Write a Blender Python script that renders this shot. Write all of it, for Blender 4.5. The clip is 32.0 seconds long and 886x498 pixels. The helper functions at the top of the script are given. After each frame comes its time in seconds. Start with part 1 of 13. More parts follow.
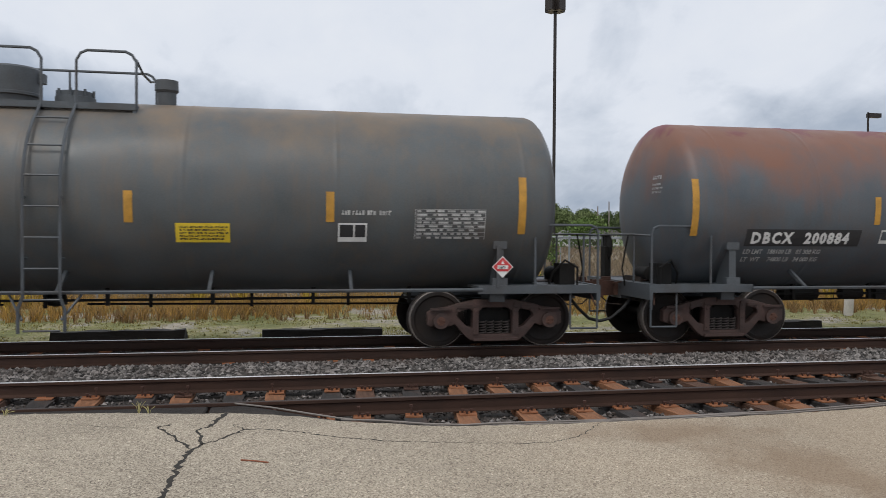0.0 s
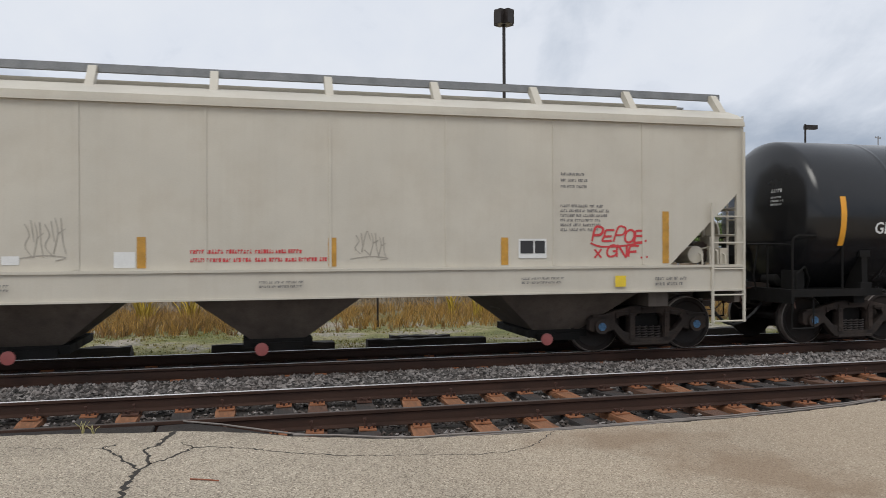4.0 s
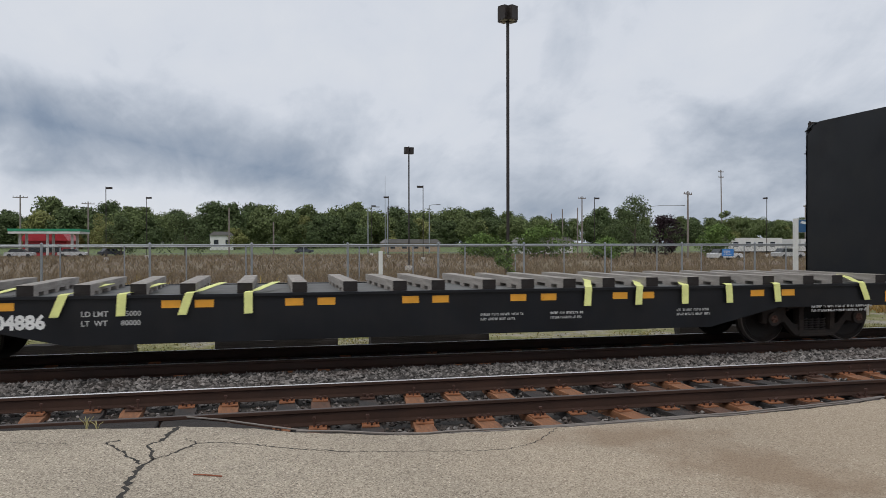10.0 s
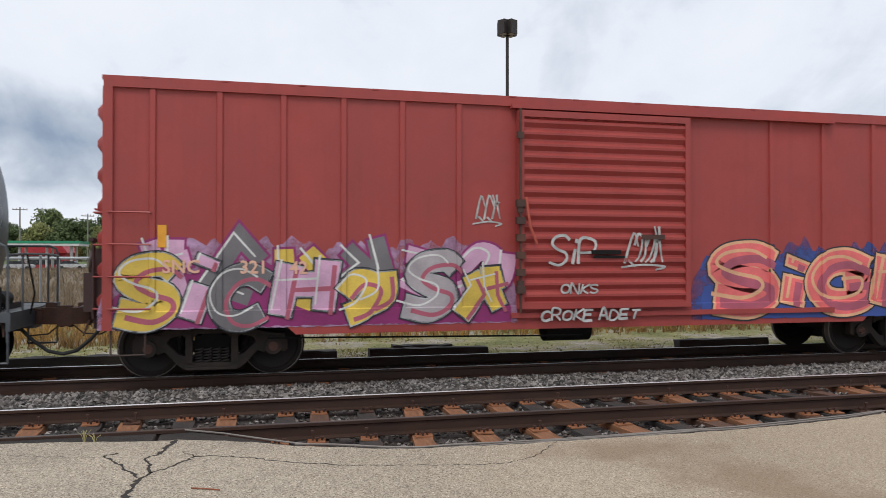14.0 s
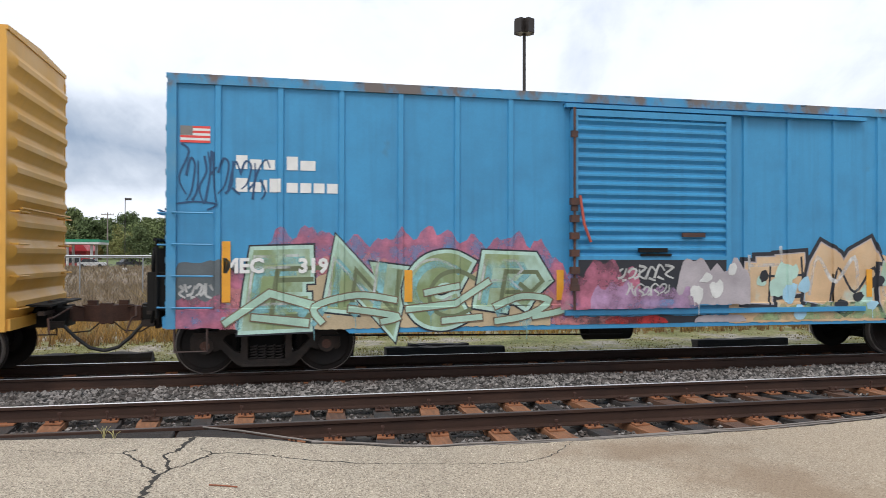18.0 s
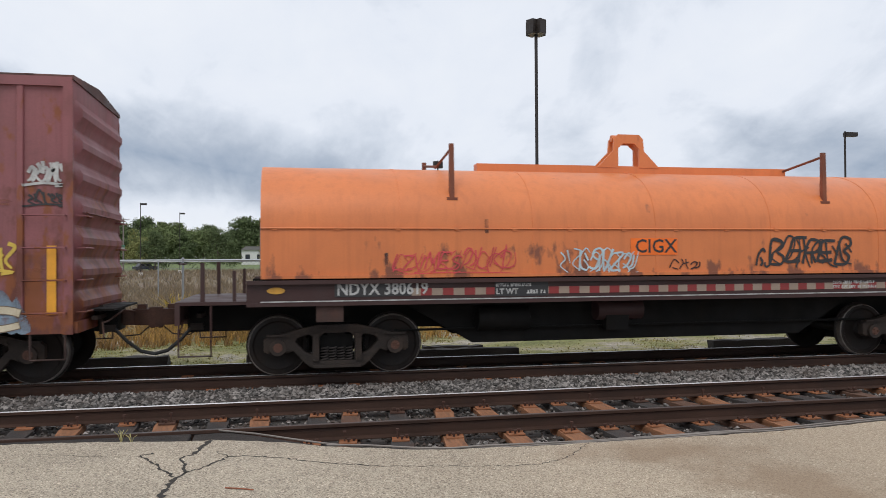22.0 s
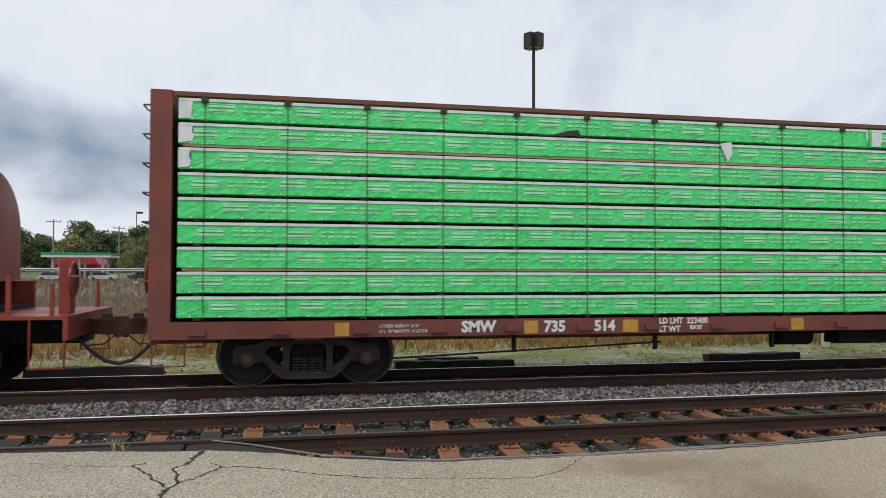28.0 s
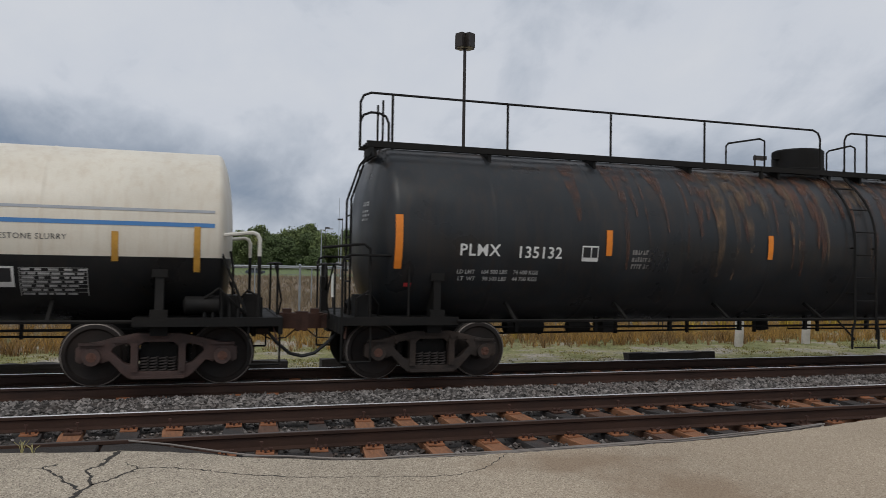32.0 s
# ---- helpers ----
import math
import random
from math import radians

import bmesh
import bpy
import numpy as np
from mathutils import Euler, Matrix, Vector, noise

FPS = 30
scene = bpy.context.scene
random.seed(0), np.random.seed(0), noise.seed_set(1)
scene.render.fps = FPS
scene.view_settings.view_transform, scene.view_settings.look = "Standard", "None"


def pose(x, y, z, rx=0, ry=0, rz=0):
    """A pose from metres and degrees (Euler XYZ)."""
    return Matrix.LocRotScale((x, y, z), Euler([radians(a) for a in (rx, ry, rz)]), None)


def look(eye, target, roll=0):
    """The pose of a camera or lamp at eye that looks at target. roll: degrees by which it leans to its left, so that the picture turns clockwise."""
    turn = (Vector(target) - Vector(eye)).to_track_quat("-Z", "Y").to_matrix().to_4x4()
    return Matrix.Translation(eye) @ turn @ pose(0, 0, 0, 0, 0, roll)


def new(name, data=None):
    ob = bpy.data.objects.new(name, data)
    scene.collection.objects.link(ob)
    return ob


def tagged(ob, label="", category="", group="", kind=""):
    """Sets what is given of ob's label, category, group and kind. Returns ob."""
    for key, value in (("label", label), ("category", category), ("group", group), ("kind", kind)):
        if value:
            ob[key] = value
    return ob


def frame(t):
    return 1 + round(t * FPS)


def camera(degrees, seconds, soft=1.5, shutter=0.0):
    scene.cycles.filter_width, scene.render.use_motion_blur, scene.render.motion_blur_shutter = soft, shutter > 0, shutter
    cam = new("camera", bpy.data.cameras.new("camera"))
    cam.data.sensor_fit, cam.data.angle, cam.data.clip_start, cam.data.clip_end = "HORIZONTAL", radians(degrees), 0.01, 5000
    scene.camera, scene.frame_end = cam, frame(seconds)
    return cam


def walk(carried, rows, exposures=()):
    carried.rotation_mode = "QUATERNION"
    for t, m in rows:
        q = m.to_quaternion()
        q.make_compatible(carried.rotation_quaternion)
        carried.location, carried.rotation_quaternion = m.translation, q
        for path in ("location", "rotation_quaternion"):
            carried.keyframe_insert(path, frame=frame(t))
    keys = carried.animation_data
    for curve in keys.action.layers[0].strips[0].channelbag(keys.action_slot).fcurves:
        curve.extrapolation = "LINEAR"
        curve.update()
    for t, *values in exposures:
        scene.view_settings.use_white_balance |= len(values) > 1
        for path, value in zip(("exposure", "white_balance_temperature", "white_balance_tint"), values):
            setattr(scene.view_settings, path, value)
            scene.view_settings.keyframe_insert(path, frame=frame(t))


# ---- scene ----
EYE = (0.0, 0.0, 1.792)  # metres above the rail tops, which lie at z = 0
cam = camera(60.2, 32.0, soft=0.7, shutter=0.08)
# seconds, yaw, pitch, roll of a camera held in the hand on one spot
TURNS = [
    (0.0, -10.41, -0.96, -0.36),
    (0.5, -11.07, -0.97, -0.35),
    (1.0, -11.47, -0.46, -0.45),
    (1.5, -12.19, -0.09, -0.26),
    (2.0, -12.72, -0.70, -0.28),
    (2.5, -12.26, -0.43, 0.15),
    (3.0, -12.17, -0.35, 0.31),
    (3.5, -13.06, -0.33, 0.28),
    (4.0, -14.00, -0.09, 0.23),
    (4.5, -14.23, 0.00, 0.23),
    (6.5, -14.41, -0.60, 0.03),
    (7.0, -14.22, -0.06, 0.05),
    (7.5, -13.84, 0.23, 0.09),
    (8.0, -13.35, 0.41, 0.01),
    (8.5, -13.10, 0.33, -0.04),
    (9.0, -13.31, -0.10, -0.01),
    (9.5, -13.54, -0.16, -0.03),
    (10.0, -13.76, -0.34, 0.09),
    (10.5, -13.83, -0.26, 0.08),
    (11.0, -13.88, 0.01, -0.00),
    (11.5, -13.85, 0.43, -0.11),
    (12.0, -13.71, 0.56, -0.01),
    (12.5, -13.81, 0.26, -0.04),
    (13.0, -13.92, 0.19, -0.02),
    (13.5, -14.09, 0.67, 0.06),
    (15.5, -12.08, 0.34, -0.22),
    (16.0, -12.03, 0.35, -0.15),
    (16.5, -12.38, 0.54, -0.08),
    (17.0, -12.22, 0.66, -0.20),
    (17.5, -12.43, 0.67, -0.11),
    (18.0, -12.57, 0.54, -0.12),
    (18.5, -12.54, 0.45, -0.02),
    (19.0, -12.36, 0.74, 0.06),
    (19.5, -12.01, 1.04, 0.12),
    (20.0, -11.80, 1.31, 0.16),
    (20.5, -11.61, 1.41, 0.16),
    (21.0, -11.64, 1.20, 0.13),
    (21.5, -11.68, 0.96, 0.25),
    (22.0, -11.56, 0.70, 0.34),
    (22.5, -11.58, 0.90, 0.38),
    (23.0, -11.57, 0.76, 0.33),
    (23.5, -11.46, 0.50, 0.19),
    (24.0, -11.15, 0.36, 0.10),
    (24.5, -11.15, 0.29, 0.13),
    (25.0, -11.16, 0.34, 0.16),
    (25.5, -11.23, 0.35, 0.22),
    (26.0, -11.36, 0.29, 0.19),
    (26.5, -11.43, 0.35, 0.17),
    (28.5, -12.16, 1.84, -0.44),
    (29.0, -13.03, 1.84, -0.27),
    (29.5, -13.94, 1.70, -0.22),
    (30.0, -14.76, 1.82, -0.45),
    (30.5, -14.61, 1.81, -0.70),
    (31.0, -14.69, 1.44, -0.88),
    (31.5, -16.14, 1.17, -0.92),
    (32.0, -17.24, 1.47, -0.94),
]
EXPOSURES = [(0.0, 0.1), (1.0, 0.19), (2.0, 0.18), (3.0, 0.18), (4.0, 0.1), (7.0, 0.14), (9.0, 0.13), (10.0, -0.08), (11.0, -0.12), (12.0, -0.08), (13.0, 0.17), (13.5, 0.2), (15.5, 0.52), (16.5, 0.55), (18.0, 0.53), (19.0, 0.53), (20.0, 0.52), (21.0, 0.51), (22.0, 0.22), (23.0, -0.05), (24.0, 0.0), (26.0, -0.06), (28.5, 0.18), (29.0, 0.2), (30.0, 0.22), (31.0, 0.08), (32.0, -0.25)]
walk(cam, [(t, pose(*EYE, 90 + p, r, y)) for t, y, p, r in TURNS], EXPOSURES)

# ---- sky and light: overcast, broken grey clouds ----
world = bpy.data.worlds.new("overcast_sky")
scene.world = world
world.use_nodes = True
SUN_ELEVATION, SUN_ROTATION = radians(48), radians(150)


def build_sky():
    nt = world.node_tree
    nt.nodes.clear()
    n, l = nt.nodes, nt.links
    out = n.new("ShaderNodeOutputWorld")
    sky = n.new("ShaderNodeTexSky")
    sky.sky_type, sky.sun_disc = "NISHITA", False
    sky.sun_elevation, sky.sun_rotation = SUN_ELEVATION, SUN_ROTATION
    blue = n.new("ShaderNodeBackground")
    blue.inputs[1].default_value = 0.05
    l.new(sky.outputs[0], blue.inputs[0])
    tc = n.new("ShaderNodeTexCoord")
    sep = n.new("ShaderNodeSeparateXYZ")
    l.new(tc.outputs["Generated"], sep.inputs[0])

    def math_node(op, a, b):
        q = n.new("ShaderNodeMath"); q.operation = op
        q.inputs[2].default_value = 0.11
        for i, u in ((0, a), (1, b)):
            if isinstance(u, (int, float)):
                q.inputs[i].default_value = u
            else:
                l.new(u, q.inputs[i])
        return q.outputs[0]

    def span(v, a, b, c, d):
        q = n.new("ShaderNodeMapRange")
        q.inputs[1].default_value, q.inputs[2].default_value, q.inputs[3].default_value, q.inputs[4].default_value = a, b, c, d
        l.new(v, q.inputs[0])
        return q.outputs[0]

    # a flat layer of cloud overhead, seen in perspective: it closes up towards the horizon
    up = math_node("ADD", math_node("MAXIMUM", sep.outputs[2], 0.0), 0.50)
    flat = n.new("ShaderNodeCombineXYZ")
    l.new(math_node("DIVIDE", sep.outputs[0], up), flat.inputs[0]); l.new(math_node("DIVIDE", sep.outputs[1], up), flat.inputs[1])

    def layer(scale3, at, turn, scale, detail, rough, warp=0.0):
        mp = n.new("ShaderNodeMapping"); mp.inputs["Scale"].default_value = scale3; mp.inputs["Location"].default_value = at; mp.inputs["Rotation"].default_value = (0, 0, radians(turn))
        l.new(flat.outputs[0], mp.inputs[0])
        t = n.new("ShaderNodeTexNoise"); t.inputs["Scale"].default_value, t.inputs["Detail"].default_value, t.inputs["Roughness"].default_value, t.inputs["Distortion"].default_value = scale, detail, rough, warp
        l.new(mp.outputs[0], t.inputs["Vector"])
        return t.outputs[0]
    big = layer((0.9, 1.0, 1), (3.1, 1.7, 0), 24, 1.7, 3, 0.5)
    mid = layer((1.15, 0.8, 1), (7.3, 2.2, 0), 12, 4.0, 9, 0.54, 0.3)
    wisp = layer((1.2, 0.85, 1), (1.9, 5.2, 0), 12, 11.0, 8, 0.62, 0.3)
    tot = math_node("ADD", math_node("ADD", math_node("MULTIPLY", big, 0.30), math_node("MULTIPLY", mid, 0.40)), math_node("MULTIPLY_ADD", wisp, 0.10))
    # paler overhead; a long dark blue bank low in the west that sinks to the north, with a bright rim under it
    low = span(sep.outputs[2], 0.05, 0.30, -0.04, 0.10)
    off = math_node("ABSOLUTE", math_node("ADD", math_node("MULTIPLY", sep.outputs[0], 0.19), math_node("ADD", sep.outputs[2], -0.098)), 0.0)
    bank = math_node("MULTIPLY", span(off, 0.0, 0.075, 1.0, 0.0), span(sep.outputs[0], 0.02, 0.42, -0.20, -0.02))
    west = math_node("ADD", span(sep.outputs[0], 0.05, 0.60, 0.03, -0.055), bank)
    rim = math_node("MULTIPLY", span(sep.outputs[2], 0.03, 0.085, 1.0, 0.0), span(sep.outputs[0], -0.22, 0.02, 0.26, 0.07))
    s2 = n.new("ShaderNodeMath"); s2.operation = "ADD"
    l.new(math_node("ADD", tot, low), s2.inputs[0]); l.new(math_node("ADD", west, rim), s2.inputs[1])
    ramp = n.new("ShaderNodeValToRGB")
    el = ramp.color_ramp.elements
    el[0].position, el[0].color = 0.34, (0.26, 0.325, 0.43, 1)
    el[1].position, el[1].color = 0.68, (0.755, 0.785, 0.84, 1)
    e = el.new(0.22); e.color = (0.16, 0.215, 0.325, 1)
    e = el.new(0.43); e.color = (0.41, 0.465, 0.555, 1)
    e = el.new(0.50); e.color = (0.575, 0.625, 0.71, 1)
    e = el.new(0.56); e.color = (0.70, 0.74, 0.815, 1)
    l.new(s2.outputs[0], ramp.inputs[0])
    cloud = n.new("ShaderNodeBackground"); cloud.inputs[1].default_value = 1.0
    l.new(ramp.outputs[0], cloud.inputs[0])
    sh = n.new("ShaderNodeMixShader"); sh.inputs[0].default_value = 0.96
    l.new(blue.outputs[0], sh.inputs[1]); l.new(cloud.outputs[0], sh.inputs[2])
    l.new(sh.outputs[0], out.inputs[0])


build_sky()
sun = new("sun", bpy.data.lights.new("sun", "SUN"))
sun.data.energy, sun.data.angle, sun.data.color = 1.1, radians(25), (1.0, 0.97, 0.92)
sun.matrix_world = look((0, 0, 60), (0.35 * 60, 0.62 * 60, 0))

# ---- materials ----
MATS = {}


def rgb(c):
    return (*c, 1.0)


def surface(name, col, rough=0.6, metal=0.0, vary=0.25, scale=1.2, fine=40.0, bump=0.15, stain=None, stain_amount=0.0, streak=0.0,
            patch=None, patch_at=0.55, patch_scale=1.0, patch_z=None, gloss=0.5, islands=0.0, stretch=(1, 1, 1), vary_rough=0.15, bays=None, patch_soft=0.12, flecks=None, crease=0.0, mist=0.0):
    """A worn real-world surface: base colour varied at two scales, stains, running streaks, patches of another colour."""
    if name in MATS:
        return MATS[name]
    m = bpy.data.materials.new(name)
    m.use_nodes = True
    nt = m.node_tree
    n, l = nt.nodes, nt.links
    b = n["Principled BSDF"]
    tc = n.new("ShaderNodeTexCoord")
    mp = n.new("ShaderNodeMapping"); mp.inputs["Scale"].default_value = stretch
    l.new(tc.outputs["Object"], mp.inputs[0])
    big = n.new("ShaderNodeTexNoise"); big.inputs["Scale"].default_value = scale; big.inputs["Detail"].default_value = 5
    sm = n.new("ShaderNodeTexNoise"); sm.inputs["Scale"].default_value = fine; sm.inputs["Detail"].default_value = 3
    l.new(mp.outputs[0], big.inputs[0]); l.new(mp.outputs[0], sm.inputs[0])
    add = n.new("ShaderNodeMath"); add.operation = "MULTIPLY_ADD"; add.inputs[1].default_value = 0.45
    l.new(sm.outputs[0], add.inputs[0]); l.new(big.outputs[0], add.inputs[2])
    mr = n.new("ShaderNodeMapRange"); mr.inputs[1].default_value = 0.45; mr.inputs[2].default_value = 1.0
    mr.inputs[3].default_value, mr.inputs[4].default_value = 1 - vary, 1 + vary
    l.new(add.outputs[0], mr.inputs[0])
    val = mr.outputs[0]
    if islands:
        geo = n.new("ShaderNodeNewGeometry")
        ri = n.new("ShaderNodeMapRange"); ri.inputs[3].default_value, ri.inputs[4].default_value = 1 - islands, 1 + islands
        l.new(geo.outputs["Random Per Island"], ri.inputs[0])
        mu = n.new("ShaderNodeMath"); mu.operation = "MULTIPLY"
        l.new(val, mu.inputs[0]); l.new(ri.outputs[0], mu.inputs[1]); val = mu.outputs[0]
    sc = n.new("ShaderNodeVectorMath"); sc.operation = "SCALE"; sc.inputs[0].default_value = col
    l.new(val, sc.inputs["Scale"])
    colour = sc.outputs[0]

    def blend(fac, c2):
        nonlocal colour
        mx = n.new("ShaderNodeMix"); mx.data_type = "RGBA"
        l.new(fac, mx.inputs[0]); l.new(colour, mx.inputs[6]); mx.inputs[7].default_value = rgb(c2)
        colour = mx.outputs[2]

    def noise_fac(scale3, s, lo, hi, amount, detail=6, zone=None):
        m2 = n.new("ShaderNodeMapping"); m2.inputs["Scale"].default_value = scale3
        l.new(tc.outputs["Object"], m2.inputs[0])
        t = n.new("ShaderNodeTexNoise"); t.inputs["Scale"].default_value = s; t.inputs["Detail"].default_value = detail; t.inputs["Roughness"].default_value = 0.6
        l.new(m2.outputs[0], t.inputs[0])
        v = t.outputs[0]
        if zone:
            z0, z1, gain = zone
            sp = n.new("ShaderNodeSeparateXYZ"); l.new(tc.outputs["Object"], sp.inputs[0])
            zr = n.new("ShaderNodeMapRange"); zr.inputs[1].default_value, zr.inputs[2].default_value, zr.inputs[3].default_value, zr.inputs[4].default_value = z0, z1, -gain, gain
            l.new(sp.outputs[2], zr.inputs[0])
            ad = n.new("ShaderNodeMath"); ad.operation = "ADD"; l.new(v, ad.inputs[0]); l.new(zr.outputs[0], ad.inputs[1]); v = ad.outputs[0]
        r = n.new("ShaderNodeMapRange"); r.inputs[1].default_value, r.inputs[2].default_value, r.inputs[4].default_value = lo, hi, amount
        l.new(v, r.inputs[0])
        return r.outputs[0]

    if streak:
        blend(noise_fac((7, 7, 0.35), 1.2, 0.48, 0.75, streak), stain or (0.05, 0.04, 0.035))
    if stain and stain_amount:
        blend(noise_fac((1, 1, 1), 1.7, 0.45, 0.72, stain_amount), stain)
    if patch:
        blend(noise_fac((1, 1, 0.6), patch_scale, patch_at, patch_at + patch_soft, 0.92, 8, patch_z), patch)
    if flecks:   # small runs and specks of fresh rust
        blend(noise_fac((1, 1, 0.45), flecks[2], flecks[1], flecks[1] + 0.07, 0.85, 9, flecks[3]), flecks[0])
    if bays:   # rust bleeding through in each bay of the sheet
        period, x0, z0, z1, c2 = bays
        sp = n.new("ShaderNodeSeparateXYZ"); l.new(tc.outputs["Object"], sp.inputs[0])

        def calc(op, a, v, w=0.0):
            q = n.new("ShaderNodeMath"); q.operation = op
            l.new(a, q.inputs[0])
            for i, u in ((1, v), (2, w)):
                if isinstance(u, float):
                    q.inputs[i].default_value = u
                else:
                    l.new(u, q.inputs[i])
            return q.outputs[0]
        wob = noise_fac((1, 1, 1), 0.9, 0.0, 1.0, 1.0, 2)
        xx = calc("MULTIPLY_ADD", wob, 0.9, calc("ADD", sp.outputs[0], -x0 - 0.45))
        wave = calc("COSINE", calc("MULTIPLY", xx, 2 * math.pi / period), 0.0)
        fray = noise_fac((1.5, 1.5, 0.6), 2.4, 0.26, 0.72, 1.0, 12)
        drop = n.new("ShaderNodeMapRange"); drop.inputs[1].default_value, drop.inputs[2].default_value, drop.inputs[3].default_value = z0, z1, -0.9
        drop.inputs[4].default_value = 0.0
        l.new(sp.outputs[2], drop.inputs[0])
        tot = calc("ADD", calc("MULTIPLY_ADD", wave, 0.34, calc("MULTIPLY", fray, 0.86)), drop.outputs[0])
        rr2 = n.new("ShaderNodeMapRange"); rr2.inputs[1].default_value, rr2.inputs[2].default_value, rr2.inputs[4].default_value = 0.34, 0.66, 0.94
        l.new(tot, rr2.inputs[0])
        blend(rr2.outputs[0], c2)
    l.new(colour, b.inputs["Base Color"])
    b.inputs["Metallic"].default_value = metal
    b.inputs["Specular IOR Level"].default_value = gloss
    rr = n.new("ShaderNodeMapRange"); rr.inputs[1].default_value, rr.inputs[2].default_value = 0.3, 0.7
    rr.inputs[3].default_value, rr.inputs[4].default_value = max(0.05, rough - vary_rough), min(1.0, rough + vary_rough)
    l.new(big.outputs[0], rr.inputs[0]); l.new(rr.outputs[0], b.inputs["Roughness"])
    if crease:   # slanting pulls in stretched film
        cm = n.new("ShaderNodeMapping"); cm.vector_type = "TEXTURE"; cm.inputs["Rotation"].default_value = (0, -0.42, 0); cm.inputs["Scale"].default_value = (1.0, 1.0, 0.12)
        l.new(tc.outputs["Object"], cm.inputs[0])
        cn = n.new("ShaderNodeTexNoise"); cn.inputs["Scale"].default_value = 1.6; cn.inputs["Detail"].default_value = 2
        l.new(cm.outputs[0], cn.inputs[0])
        ca = n.new("ShaderNodeMath"); ca.operation = "MULTIPLY_ADD"; ca.inputs[1].default_value = crease
        l.new(cn.outputs[0], ca.inputs[0]); l.new(add.outputs[0], ca.inputs[2]); add = ca
    if bump:
        bp = n.new("ShaderNodeBump"); bp.inputs["Strength"].default_value = bump; bp.inputs["Distance"].default_value = 0.02
        l.new(add.outputs[0], bp.inputs["Height"]); l.new(bp.outputs[0], b.inputs["Normal"])
    if mist:   # thin, speckled overspray: the paint below shows through
        tr, mx = n.new("ShaderNodeBsdfTransparent"), n.new("ShaderNodeMixShader")
        l.new(noise_fac((1, 1, 1), 3.2, 0.52 - 0.42 * mist, 0.92 - 0.42 * mist, 1.0, 8), mx.inputs[0])
        l.new(b.outputs[0], mx.inputs[1]); l.new(tr.outputs[0], mx.inputs[2])
        l.new(mx.outputs[0], n["Material Output"].inputs[0])
    MATS[name] = m
    return m


def decal(name, col, rough=0.55, vary=0.12):
    return surface(name, col, rough, vary=vary, scale=6, fine=90, bump=0.0)

# ---- mesh tools ----
def bm_new():
    return bmesh.new()


def box(bm, x0, x1, y0, y1, z0, z1):
    v = [bm.verts.new((x, y, z)) for z in (z0, z1) for y in (y0, y1) for x in (x0, x1)]
    for f in ((0, 2, 3, 1), (4, 5, 7, 6), (0, 1, 5, 4), (2, 6, 7, 3), (0, 4, 6, 2), (1, 3, 7, 5)):
        bm.faces.new([v[i] for i in f])
    return v


def bevel_all(bm, w, seg=1):
    bmesh.ops.bevel(bm, geom=[e for e in bm.edges if len(e.link_faces) == 2 and e.calc_face_angle(0) > 0.6], offset=w, segments=seg, affect="EDGES", profile=0.6)


def prism(bm, poly, axis, lo, hi):
    """Extrude a polygon along an axis. axis 'y': poly in (x, z); 'x': in (y, z); 'z': in (x, y)."""
    def at(p, d):
        return {"y": (p[0], d, p[1]), "x": (d, p[0], p[1]), "z": (p[0], p[1], d)}[axis]
    a = [bm.verts.new(at(p, lo)) for p in poly]
    b = [bm.verts.new(at(p, hi)) for p in poly]
    fs = [bm.faces.new(a), bm.faces.new(b[::-1])]
    for i in range(len(poly)):
        j = (i + 1) % len(poly)
        fs.append(bm.faces.new((a[i], b[i], b[j], a[j])))
    return fs


def ring(bm, c, axis, r, seg, start=0.0):
    ax = Vector(axis).normalized()
    u = ax.orthogonal().normalized() if abs(ax.x) < 0.99 else Vector((0, 1, 0))
    w = ax.cross(u)
    return [bm.verts.new(Vector(c) + u * (r * math.cos(start + 2 * math.pi * i / seg)) + w * (r * math.sin(start + 2 * math.pi * i / seg))) for i in range(seg)]


def bridge(bm, a, b):
    k = len(a)
    for i in range(k):
        bm.faces.new((a[i], a[(i + 1) % k], b[(i + 1) % k], b[i]))


def rod(bm, p0, p1, r, seg=8, r1=None):
    ax = Vector(p1) - Vector(p0)
    a, b = ring(bm, p0, ax, r, seg), ring(bm, p1, ax, r if r1 is None else r1, seg)
    bridge(bm, a, b)
    bm.faces.new(a[::-1]), bm.faces.new(b)


def pipe(bm, pts, r, seg=6, closed=False):
    """A bent round bar through points."""
    pts = [Vector(p) for p in pts]
    rings = []
    u = None
    k = len(pts)
    for i, p in enumerate(pts):
        d0 = (p - pts[i - 1]).normalized() if (i or closed) else None
        d1 = (pts[(i + 1) % k] - p).normalized() if (i < k - 1 or closed) else None
        d = ((d0 or d1) + (d1 or d0)).normalized()
        if u is None:
            u = d.orthogonal().normalized()
        u = (u - d * u.dot(d))
        u = u.normalized() if u.length > 1e-6 else d.orthogonal().normalized()
        w = d.cross(u)
        rings.append([bm.verts.new(p + u * (r * math.cos(2 * math.pi * j / seg)) + w * (r * math.sin(2 * math.pi * j / seg))) for j in range(seg)])
    for a, b in zip(rings, rings[1:] + (rings[:1] if closed else [])):
        bridge(bm, a, b)
    if not closed:
        bm.faces.new(rings[0][::-1]), bm.faces.new(rings[-1])


